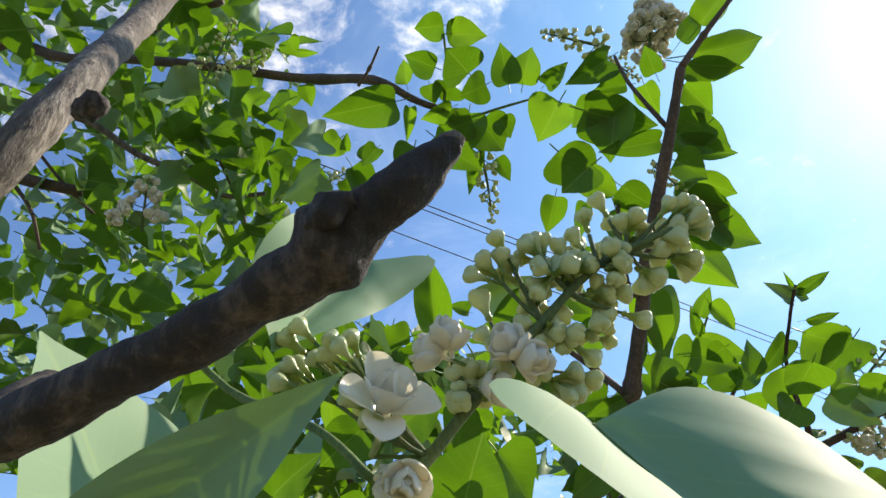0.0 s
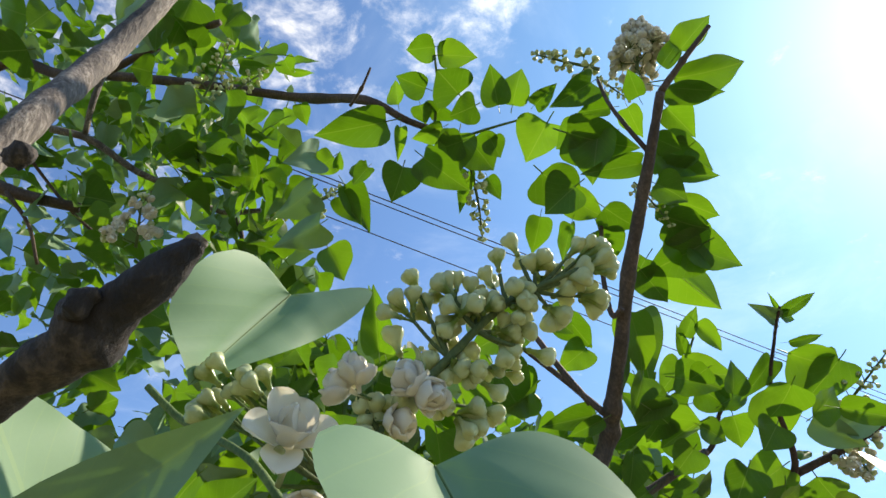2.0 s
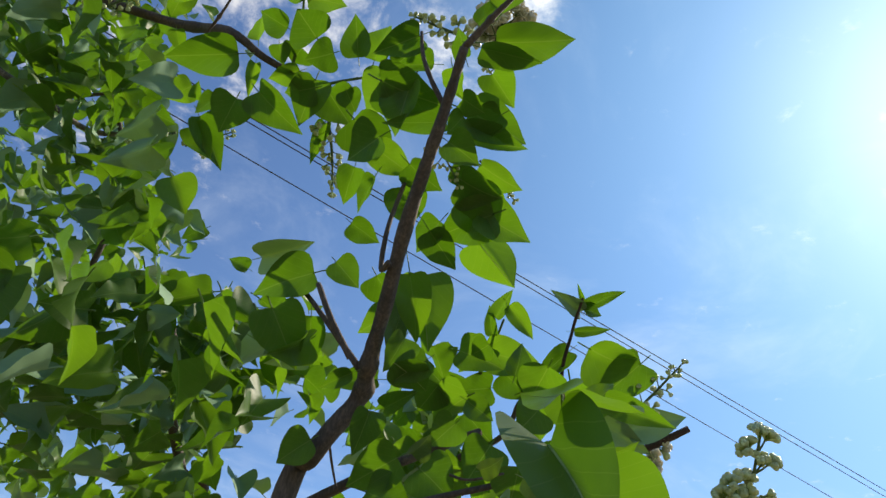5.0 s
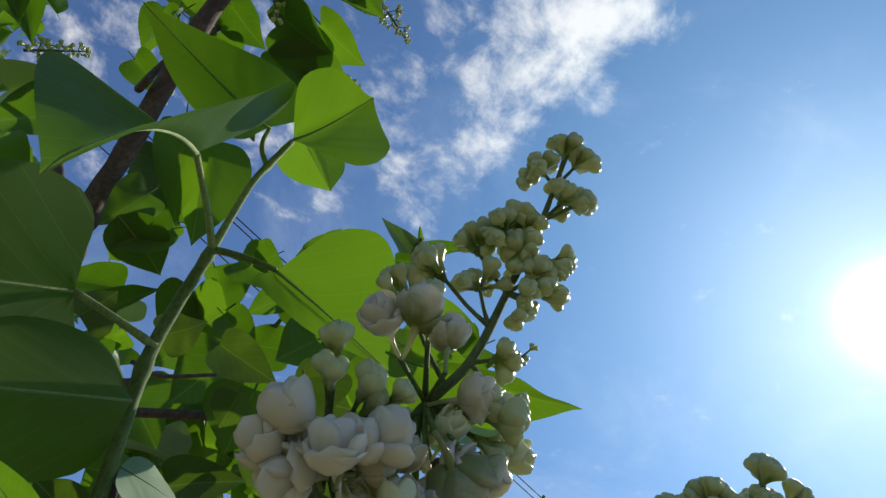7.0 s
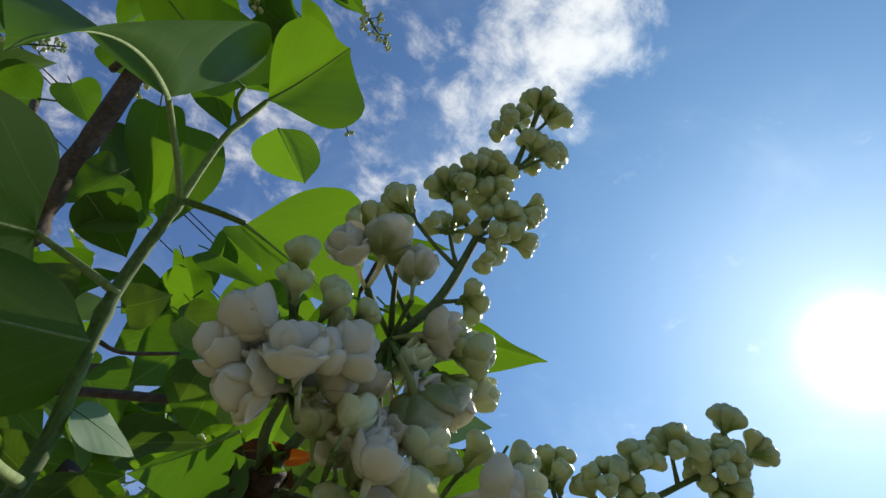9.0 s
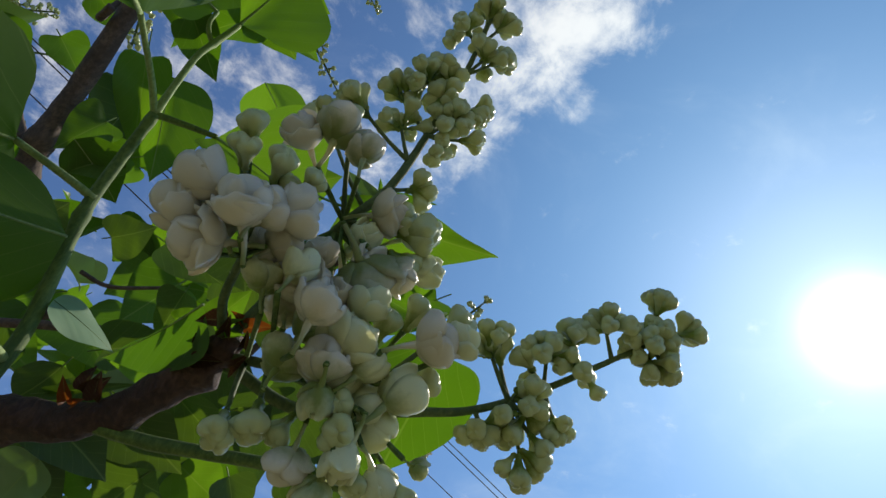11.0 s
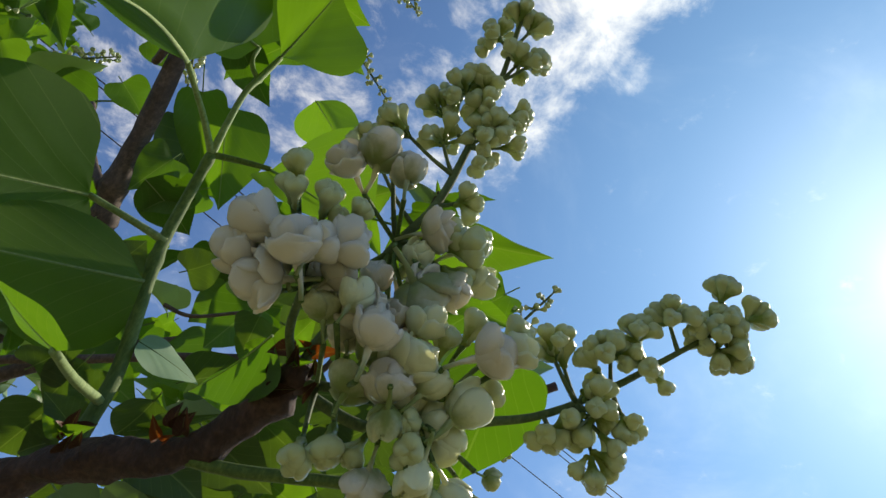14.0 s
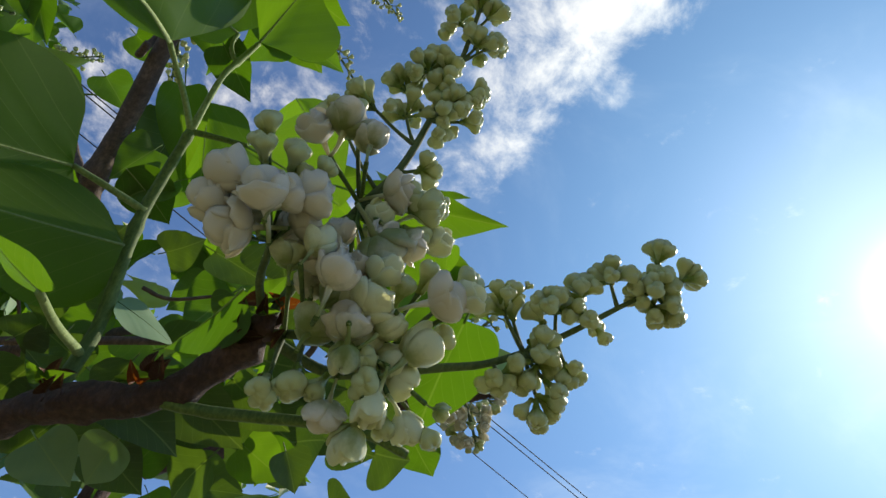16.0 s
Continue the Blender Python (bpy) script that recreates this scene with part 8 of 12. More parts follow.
crown(bush, -0.32, 1.67, 0.42)
crown(bush, -0.48, 1.57, 0.43)
crown(bush, -0.33, 1.62, 0.54)
crown(bush, 0.20, 1.74, 0.68)
crown(bush, -0.74, 0.90, 1.14)
crown(bush, -0.46, 1.18, 1.04)
crown(bush, -0.75, 0.99, 1.06)
crown(bush, -0.63, 1.08, 1.05)
crown(bush, -0.40, 1.51, 0.71)
crown(bush, -0.48, 1.24, 0.98)
crown(bush, -0.49, 1.50, 0.60)
crown(bush, -0.65, 1.02, 1.11)
crown(bush, 0.12, 1.74, 0.67)
crown(bush, -0.42, 1.32, 0.95)
crown(bush, -0.41, 0.92, 1.29)
crown(bush, -0.29, 1.67, 0.50)
crown(bush, -0.45, 0.95, 1.26)
crown(bush, -0.44, 1.64, 0.35)
crown(bush, -0.59, 1.05, 1.12)
crown(bush, -0.55, 1.30, 0.85)
crown(bush, -0.58, 1.49, 0.50)
crown(bush, -0.33, 1.50, 0.82)
crown(bush, -0.21, 1.52, 0.88)
crown(bush, -0.75, 0.88, 1.17)
crown(bush, -0.36, 1.33, 1.00)
crown(bush, -0.19, 1.53, 0.88)
crown(bush, -0.44, 1.32, 0.95)
crown(bush, -0.30, 1.65, 0.58)
crown(bush, -0.69, 1.21, 0.89)
crown(bush, -0.57, 1.11, 1.09)
crown(bush, -0.37, 0.94, 1.31)
crown(bush, -0.82, 1.17, 0.84)
crown(bush, -0.66, 1.30, 0.80)
crown(bush, -0.65, 1.29, 0.81)
crown(bush, -0.68, 0.94, 1.18)
crown(bush, -0.36, 1.52, 0.77)
crown(bush, -0.50, 0.98, 1.24)
crown(bush, -0.53, 1.56, 0.47)
crown(bush, -0.68, 1.06, 1.09)
crown(bush, -0.30, 1.64, 0.63)
crown(bush, -0.36, 1.36, 0.98)
crown(bush, -0.49, 1.00, 1.24)
crown(bush, -0.60, 1.31, 0.82)
crown(bush, -0.43, 1.53, 0.69)
crown(bush, -0.66, 1.22, 0.92)
crown(bush, -0.42, 1.36, 0.95)
crown(bush, -0.47, 1.53, 0.65)
crown(bush, -0.68, 1.20, 0.93)
crown(bush, -0.72, 0.83, 1.25)
crown(bush, -0.68, 1.20, 0.93)
crown(bush, -0.77, 1.07, 1.02)
crown(bush, -0.62, 0.99, 1.19)
crown(bush, -0.34, 1.69, 0.47)
crown(bush, -0.56, 0.95, 1.26)
crown(bush, -0.86, 0.94, 1.08)
crown(bush, -0.51, 1.26, 0.99)
crown(bush, -0.67, 1.12, 1.05)
crown(bush, -0.59, 1.05, 1.16)
crown(bush, -0.67, 1.16, 1.00)
crown(bush, -0.84, 1.18, 0.84)
crown(bush, -0.37, 1.33, 1.03)
crown(bush, -0.33, 1.55, 0.78)
crown(bush, -0.61, 1.05, 1.15)
crown(bush, -0.62, 1.26, 0.91)
crown(bush, -0.46, 0.90, 1.34)
crown(bush, -0.82, 1.03, 1.04)
crown(bush, -0.47, 1.59, 0.57)
crown(bush, -0.77, 1.04, 1.06)
crown(bush, -0.52, 1.03, 1.22)
crown(bush, -0.34, 1.66, 0.57)
crown(bush, -0.55, 1.58, 0.45)
crown(bush, -0.72, 1.18, 0.95)
crown(bush, -0.55, 1.44, 0.73)
crown(bush, -0.55, 1.34, 0.87)
crown(bush, -0.48, 1.43, 0.84)
crown(bush, -0.77, 1.07, 1.05)
crown(bush, -0.60, 1.47, 0.63)
crown(bush, -0.58, 1.07, 1.17)
crown(bush, -0.44, 1.33, 1.00)
crown(bush, -0.58, 1.46, 0.68)
crown(bush, -0.59, 1.21, 1.01)
crown(bush, -0.48, 1.67, 0.36)
crown(bush, -0.70, 1.18, 0.99)
crown(bush, -0.91, 1.28, 0.62)
crown(bush, -0.70, 0.97, 1.20)
crown(bush, -0.72, 1.10, 1.07)
crown(bush, -0.55, 0.98, 1.27)
crown(bush, -0.58, 1.57, 0.46)
crown(bush, -0.56, 0.85, 1.35)
crown(bush, -0.61, 1.57, 0.41)
crown(bush, -0.63, 1.44, 0.66)
crown(bush, -0.57, 1.50, 0.64)
crown(bush, -0.80, 0.93, 1.18)
crown(bush, -0.37, 1.66, 0.60)
crown(bush, -0.55, 0.85, 1.36)
crown(bush, -0.86, 1.32, 0.64)
crown(bush, -0.65, 1.33, 0.84)
crown(bush, -0.38, 1.39, 1.01)
crown(bush, -0.44, 1.33, 1.02)
crown(bush, -0.60, 1.08, 1.17)
crown(bush, -0.54, 1.62, 0.44)
crown(bush, -0.60, 0.93, 1.30)
crown(bush, -0.52, 1.19, 1.10)
crown(bush, -0.40, 1.52, 0.83)
crown(bush, -0.63, 1.53, 0.50)
crown(bush, -0.59, 1.56, 0.52)
crown(bush, -0.52, 1.56, 0.61)
crown(bush, -0.55, 0.96, 1.30)
crown(bush, -0.60, 0.88, 1.34)
crown(bush, -0.34, 1.73, 0.48)
crown(bush, -0.68, 1.11, 1.10)
crown(bush, -0.25, 1.56, 0.90)
crown(bush, -0.72, 1.29, 0.85)
crown(bush, -0.85, 1.01, 1.08)
crown(bush, -0.93, 0.90, 1.12)
crown(bush, -0.76, 1.19, 0.96)
crown(bush, -0.62, 1.57, 0.45)
crown(bush, -0.52, 1.47, 0.79)
crown(bush, -0.46, 1.39, 0.96)
crown(bush, -0.33, 1.74, 0.49)
crown(bush, -0.37, 1.69, 0.58)
crown(bush, -0.37, 0.98, 1.36)
crown(bush, -0.59, 1.05, 1.22)
crown(bush, -0.90, 0.94, 1.12)
crown(bush, -0.47, 1.61, 0.63)
crown(bush, -0.59, 1.25, 1.02)
crown(bush, -0.69, 1.35, 0.80)
crown(bush, -0.46, 1.32, 1.04)
crown(bush, -0.58, 1.64, 0.36)
crown(bush, -0.35, 1.66, 0.67)
crown(bush, -0.92, 1.26, 0.73)
crown(bush, -0.96, 0.95, 1.07)
crown(bush, -0.55, 1.63, 0.46)
crown(bush, -0.94, 0.95, 1.08)
crown(bush, -0.31, 1.69, 0.67)
crown(bush, -0.66, 1.05, 1.20)
crown(bush, -0.50, 1.05, 1.28)
crown(bush, -0.57, 0.94, 1.33)
crown(bush, -0.58, 1.58, 0.55)
crown(bush, -0.63, 1.27, 0.99)
crown(bush, -0.64, 1.02, 1.24)
crown(bush, -0.62, 0.98, 1.28)
crown(bush, -0.92, 1.15, 0.91)
crown(bush, -0.90, 1.07, 1.03)
crown(bush, -0.53, 1.22, 1.12)
crown(bush, -0.46, 0.98, 1.36)
crown(bush, -0.73, 1.34, 0.84)
crown(bush, -0.68, 1.09, 1.17)
crown(bush, -0.69, 0.80, 1.38)
crown(bush, -0.61, 1.08, 1.22)
crown(bush, -0.38, 1.58, 0.83)
crown(bush, -0.57, 1.64, 0.46)
crown(bush, -0.61, 1.00, 1.29)
crown(bush, -0.44, 1.58, 0.78)
crown(bush, -0.82, 1.37, 0.71)
crown(bush, -0.62, 1.52, 0.67)
crown(bush, -0.58, 1.12, 1.21)
crown(bush, -0.60, 1.23, 1.08)
crown(bush, -0.69, 1.02, 1.24)
crown(bush, -0.62, 1.25, 1.05)
crown(bush, -0.89, 1.30, 0.76)
crown(bush, -0.68, 1.37, 0.84)
crown(bush, -0.63, 1.07, 1.24)
crown(bush, -0.68, 1.34, 0.90)
crown(bush, -0.59, 1.36, 0.93)
crown(bush, -0.91, 1.00, 1.11)
crown(bush, -0.61, 1.16, 1.16)
crown(bush, -0.80, 1.31, 0.84)
crown(bush, -0.80, 1.21, 0.98)
crown(bush, -0.54, 1.56, 0.71)
crown(bush, -0.49, 1.67, 0.56)
crown(bush, -0.65, 0.91, 1.35)
crown(bush, -0.69, 1.11, 1.17)
crown(bush, -0.74, 0.97, 1.26)
crown(bush, -0.55, 1.02, 1.32)
crown(bush, -0.63, 1.08, 1.24)
crown(bush, -0.67, 1.02, 1.27)
crown(bush, -0.47, 1.45, 0.96)
crown(bush, -0.56, 0.92, 1.39)
crown(bush, -0.63, 0.95, 1.34)
crown(bush, -0.79, 1.01, 1.20)
crown(bush, -0.60, 1.61, 0.55)
crown(bush, -0.45, 1.69, 0.58)
crown(bush, -0.45, 1.68, 0.61)
crown(bush, -0.60, 0.94, 1.36)
crown(bush, -0.55, 1.58, 0.69)
crown(bush, -0.79, 1.08, 1.14)
crown(bush, -0.95, 0.81, 1.25)
crown(bush, -0.73, 1.35, 0.86)
crown(bush, -0.64, 1.63, 0.41)
crown(bush, -0.23, 1.85, 0.47)
crown(bush, -0.70, 1.38, 0.86)
crown(bush, -0.62, 0.96, 1.35)
crown(bush, -0.78, 1.39, 0.77)
crown(bush, -0.89, 1.30, 0.81)
crown(bush, -0.77, 1.10, 1.15)
crown(bush, -0.73, 1.11, 1.17)
crown(bush, -0.87, 1.11, 1.07)
crown(bush, -0.55, 1.58, 0.70)
crown(bush, -0.66, 0.97, 1.32)
crown(bush, -0.82, 1.12, 1.09)
crown(bush, -0.82, 1.04, 1.17)
crown(bush, -0.93, 1.24, 0.86)
crown(bush, -0.55, 1.72, 0.38)
crown(bush, -0.52, 1.44, 0.96)
crown(bush, -0.53, 0.87, 1.46)
crown(bush, -0.55, 1.29, 1.09)
crown(bush, -0.69, 1.07, 1.24)
crown(bush, -0.80, 1.35, 0.84)
crown(bush, -0.47, 1.43, 1.02)
crown(bush, -0.75, 0.90, 1.34)
crown(bush, -0.72, 1.16, 1.13)
crown(bush, -0.42, 1.79, 0.45)
crown(bush, -0.92, 0.84, 1.27)
crown(bush, -0.84, 1.24, 0.97)
crown(bush, -0.56, 1.63, 0.62)
crown(bush, -0.57, 1.03, 1.34)
crown(bush, -0.91, 1.38, 0.66)
crown(bush, -0.78, 1.27, 0.99)
crown(bush, -0.40, 1.79, 0.50)
crown(bush, -0.87, 1.38, 0.74)
crown(bush, -0.52, 1.69, 0.57)
crown(bush, -0.94, 1.21, 0.93)
crown(bush, -0.46, 1.02, 1.39)
crown(bush, -0.53, 1.68, 0.60)
crown(bush, -0.70, 1.04, 1.28)
crown(bush, -0.71, 1.35, 0.94)
crown(bush, -0.77, 1.37, 0.86)
crown(bush, -0.51, 1.69, 0.60)
crown(bush, -0.78, 0.85, 1.37)
crown(bush, -0.75, 0.97, 1.31)
crown(bush, -0.62, 1.63, 0.55)
crown(bush, -0.92, 1.24, 0.91)
crown(bush, -0.68, 0.97, 1.36)
crown(bush, -0.85, 1.06, 1.18)
crown(bush, -1.00, 1.16, 0.95)
crown(bush, -0.56, 1.65, 0.64)
crown(bush, -0.57, 1.13, 1.28)
crown(bush, -0.53, 0.88, 1.47)
crown(bush, -0.58, 1.25, 1.16)
crown(bush, -0.73, 1.32, 0.98)
crown(bush, -0.81, 1.35, 0.88)
crown(bush, -0.68, 0.84, 1.44)
crown(bush, -0.56, 1.57, 0.79)
crown(bush, -0.50, 1.64, 0.75)
crown(bush, -0.48, 1.68, 0.70)
crown(bush, -0.81, 1.01, 1.26)
crown(bush, -0.77, 1.07, 1.24)
crown(bush, -0.55, 1.76, 0.37)
crown(bush, -0.42, 1.43, 1.10)
crown(bush, -0.95, 1.14, 1.03)
crown(bush, -0.92, 1.25, 0.93)
crown(bush, -0.74, 1.43, 0.83)
crown(bush, -0.60, 1.72, 0.43)
crown(bush, -0.95, 1.34, 0.76)
crown(bush, -0.59, 1.53, 0.84)
crown(bush, -0.54, 0.88, 1.49)
crown(bush, -0.79, 1.30, 1.00)
crown(bush, -0.77, 1.38, 0.90)
crown(bush, -0.74, 0.86, 1.42)
crown(bush, -0.69, 1.43, 0.89)
crown(bush, -0.71, 1.12, 1.25)
crown(bush, -0.82, 1.07, 1.22)
crown(bush, -0.72, 1.58, 0.57)
crown(bush, -0.41, 1.68, 0.82)
crown(bush, -0.82, 1.32, 0.95)
crown(bush, -0.84, 1.23, 1.05)
crown(bush, -0.59, 1.48, 0.93)
crown(bush, -0.80, 1.28, 1.02)
crown(bush, -0.98, 1.13, 1.05)
crown(bush, -0.95, 1.05, 1.16)
crown(bush, -0.38, 1.78, 0.67)
crown(bush, -0.38, 1.67, 0.88)
crown(bush, -1.01, 1.32, 0.77)
crown(bush, -0.94, 0.95, 1.26)
crown(bush, -0.77, 1.12, 1.23)
crown(bush, -0.71, 1.16, 1.23)
crown(bush, -0.85, 0.93, 1.33)
crown(bush, -0.65, 1.70, 0.46)
crown(bush, -0.72, 1.58, 0.62)
crown(bush, -0.79, 1.10, 1.24)
crown(bush, -0.74, 0.85, 1.46)
crown(bush, -0.85, 0.91, 1.35)
crown(bush, -0.60, 1.77, 0.38)
crown(bush, -0.85, 1.41, 0.82)
crown(bush, -0.60, 1.64, 0.70)
crown(bush, -0.85, 1.11, 1.19)
crown(bush, -0.80, 1.39, 0.90)
crown(bush, -0.39, 1.66, 0.92)
crown(bush, -0.58, 0.95, 1.48)
crown(bush, -0.34, 1.83, 0.66)
crown(bush, -0.80, 1.05, 1.30)
crown(bush, -0.38, 1.79, 0.73)
crown(bush, -0.80, 1.47, 0.81)
crown(bush, -0.87, 1.16, 1.16)
crown(bush, -0.70, 1.63, 0.62)
crown(bush, -0.82, 1.01, 1.32)
crown(bush, -0.34, 1.67, 0.97)
crown(bush, -0.86, 1.04, 1.28)
crown(bush, -0.73, 1.10, 1.31)
crown(bush, -0.91, 0.95, 1.32)
crown(bush, -0.81, 1.15, 1.23)
crown(bush, -0.43, 1.77, 0.72)
crown(bush, -0.75, 1.32, 1.09)
crown(bush, -0.84, 1.47, 0.79)
crown(bush, -0.65, 1.77, 0.37)
crown(bush, -0.64, 1.43, 1.02)
crown(bush, -1.01, 1.01, 1.20)
crown(bush, -0.54, 1.48, 1.07)
crown(bush, -0.71, 0.98, 1.43)
crown(bush, -0.83, 1.10, 1.27)
crown(bush, -0.61, 1.15, 1.35)
crown(bush, -0.40, 1.86, 0.62)
crown(bush, -0.64, 0.91, 1.52)
crown(bush, -0.91, 1.40, 0.88)
crown(bush, -0.98, 0.98, 1.28)
crown(bush, -0.62, 1.30, 1.22)
crown(bush, -0.96, 0.96, 1.31)
crown(bush, -0.64, 1.49, 0.99)
crown(bush, -0.97, 0.85, 1.38)
crown(bush, -0.90, 1.34, 0.98)
crown(bush, -0.62, 1.13, 1.39)
crown(bush, -0.70, 1.40, 1.07)
crown(bush, -0.83, 1.27, 1.12)
crown(bush, -0.74, 1.18, 1.29)
crown(bush, -0.75, 1.13, 1.32)
crown(bush, -0.69, 1.75, 0.47)
crown(bush, -0.92, 0.97, 1.35)
crown(bush, -0.66, 1.67, 0.73)
crown(bush, -0.89, 1.45, 0.86)
crown(bush, -0.67, 1.76, 0.52)
crown(bush, -0.64, 1.49, 1.03)
crown(bush, -0.87, 1.16, 1.24)
crown(bush, -0.62, 1.29, 1.27)
crown(bush, -1.04, 1.04, 1.23)
crown(bush, -0.91, 1.00, 1.35)
crown(bush, -1.05, 1.30, 0.94)
crown(bush, -0.47, 1.85, 0.66)
crown(bush, -1.02, 1.46, 0.71)
crown(bush, -0.58, 1.81, 0.59)
crown(bush, -1.06, 1.13, 1.13)
crown(bush, -0.76, 1.38, 1.10)
crown(bush, -0.77, 1.65, 0.63)
crown(bush, -0.64, 1.16, 1.40)
crown(bush, -1.04, 1.08, 1.21)
crown(bush, -0.93, 0.85, 1.47)
crown(bush, -0.97, 1.32, 1.03)
crown(bush, -0.95, 0.89, 1.44)
crown(bush, -0.98, 1.02, 1.32)
crown(bush, -0.92, 1.16, 1.24)
crown(bush, -0.77, 1.70, 0.58)
crown(bush, -0.99, 1.05, 1.29)
crown(bush, -0.43, 1.91, 0.63)
crown(bush, -0.44, 1.90, 0.64)
crown(bush, -0.47, 1.68, 1.00)
crown(bush, -0.56, 0.98, 1.58)
crown(bush, -0.64, 1.10, 1.47)
crown(bush, -0.97, 0.89, 1.43)
crown(bush, -1.09, 1.32, 0.93)
crown(bush, -0.84, 0.96, 1.47)
crown(bush, -0.68, 1.55, 1.00)
crown(bush, -1.04, 1.32, 0.99)
crown(bush, -0.93, 1.11, 1.32)
crown(bush, -0.68, 1.77, 0.64)
crown(bush, -0.83, 1.20, 1.30)
crown(bush, -0.86, 1.18, 1.31)
crown(bush, -0.50, 1.76, 0.90)
crown(bush, -0.47, 1.97, 0.45)
crown(bush, -1.06, 1.44, 0.82)
crown(bush, -0.77, 1.22, 1.34)
crown(bush, -0.47, 1.91, 0.67)
crown(bush, -0.67, 1.45, 1.16)
crown(bush, -0.67, 1.29, 1.34)
crown(bush, -0.70, 1.47, 1.12)
crown(bush, -0.80, 1.30, 1.26)
crown(bush, -0.95, 1.27, 1.18)
crown(bush, -0.45, 1.77, 0.97)
crown(bush, -0.51, 1.61, 1.13)
crown(bush, -0.78, 1.11, 1.44)
crown(bush, -0.64, 1.62, 1.00)
crown(bush, -0.96, 1.00, 1.41)
crown(bush, -0.98, 0.89, 1.48)
crown(bush, -0.61, 0.96, 1.62)
crown(bush, -0.77, 1.72, 0.68)
crown(bush, -1.06, 0.99, 1.36)
crown(bush, -0.66, 1.41, 1.24)
crown(bush, -0.56, 0.99, 1.63)
crown(bush, -1.06, 1.49, 0.78)
crown(bush, -0.51, 1.64, 1.11)
crown(bush, -1.05, 1.48, 0.82)
crown(bush, -0.94, 1.32, 1.15)
crown(bush, -1.11, 1.39, 0.92)
crown(bush, -0.77, 1.22, 1.39)
crown(bush, -1.07, 1.12, 1.27)
crown(bush, -1.06, 0.86, 1.46)
crown(bush, -0.42, 1.96, 0.70)
crown(bush, -0.74, 1.80, 0.62)
crown(bush, -0.99, 1.55, 0.81)
crown(bush, -0.67, 1.26, 1.41)
crown(bush, -0.73, 1.71, 0.81)
crown(bush, -1.08, 0.88, 1.45)
crown(bush, -0.64, 1.42, 1.27)
crown(bush, -0.80, 0.96, 1.58)
crown(bush, -1.02, 0.93, 1.46)
crown(bush, -0.86, 1.10, 1.46)
crown(bush, -0.84, 1.30, 1.29)
crown(bush, -0.64, 1.87, 0.68)
crown(bush, -0.66, 1.74, 0.89)
crown(bush, -0.81, 1.57, 0.99)
crown(bush, -0.97, 1.02, 1.46)
crown(bush, -0.98, 1.58, 0.83)
crown(bush, -0.55, 1.91, 0.73)
crown(bush, -0.94, 1.44, 1.09)
crown(bush, -0.75, 1.20, 1.46)
crown(bush, -0.90, 1.16, 1.41)
crown(bush, -1.09, 1.02, 1.39)
crown(bush, -0.79, 1.24, 1.41)
crown(bush, -0.69, 1.57, 1.12)
crown(bush, -0.69, 1.44, 1.27)
crown(bush, -0.61, 1.09, 1.62)
crown(bush, -0.50, 1.68, 1.17)
crown(bush, -0.69, 1.87, 0.66)
crown(bush, -0.63, 1.49, 1.27)
crown(bush, -1.11, 1.43, 0.97)
crown(bush, -0.71, 1.23, 1.48)
crown(bush, -0.71, 1.11, 1.57)
crown(bush, -0.76, 1.77, 0.78)
crown(bush, -1.03, 1.48, 0.98)
crown(bush, -0.78, 1.02, 1.61)
crown(bush, -1.08, 1.34, 1.13)
crown(bush, -1.10, 1.01, 1.43)
crown(bush, -0.54, 1.80, 1.01)
crown(bush, -0.83, 1.12, 1.52)
crown(bush, -0.77, 1.30, 1.42)
crown(bush, -0.74, 1.13, 1.57)
crown(bush, -0.47, 1.86, 1.00)
crown(bush, -0.69, 1.57, 1.19)
crown(bush, -0.90, 1.13, 1.49)
crown(bush, -1.13, 1.57, 0.76)
crown(bush, -0.85, 1.24, 1.44)
crown(bush, -0.76, 1.15, 1.56)
crown(bush, -0.78, 1.00, 1.65)
crown(bush, -0.70, 1.28, 1.49)
crown(bush, -0.76, 1.91, 0.55)
crown(bush, -1.09, 1.02, 1.45)
crown(bush, -1.09, 0.97, 1.49)
crown(bush, -0.63, 2.03, 0.46)
crown(bush, -0.75, 1.39, 1.37)
crown(bush, -1.03, 1.44, 1.10)
crown(bush, -0.66, 1.09, 1.66)
crown(bush, -0.71, 1.47, 1.30)
crown(bush, -0.81, 1.31, 1.42)
crown(bush, -0.59, 1.86, 0.94)
crown(bush, -0.59, 1.89, 0.90)
crown(bush, -0.73, 1.55, 1.22)
crown(bush, -0.60, 1.64, 1.24)
crown(bush, -0.60, 1.72, 1.16)
crown(bush, -0.96, 1.14, 1.50)
crown(bush, -1.17, 1.39, 1.08)
crown(bush, -0.73, 1.35, 1.46)
crown(bush, -0.69, 1.27, 1.55)
crown(bush, -0.72, 1.45, 1.37)
crown(bush, -0.80, 1.66, 1.07)
crown(bush, -0.62, 1.81, 1.05)
crown(bush, -0.64, 1.60, 1.29)
crown(bush, -1.05, 1.09, 1.51)
crown(bush, -0.72, 1.32, 1.52)
crown(bush, -0.99, 1.18, 1.49)
crown(bush, -0.69, 1.95, 0.74)
crown(bush, -1.02, 1.41, 1.25)
crown(bush, -0.67, 1.84, 0.99)
crown(bush, -0.56, 2.13, 0.49)
crown(bush, -0.96, 1.20, 1.50)
crown(bush, -0.89, 1.14, 1.58)
crown(bush, -0.72, 1.35, 1.51)
crown(bush, -1.04, 1.49, 1.15)
crown(bush, -0.90, 1.56, 1.17)
crown(bush, -0.76, 2.01, 0.51)
crown(bush, -0.88, 1.57, 1.19)
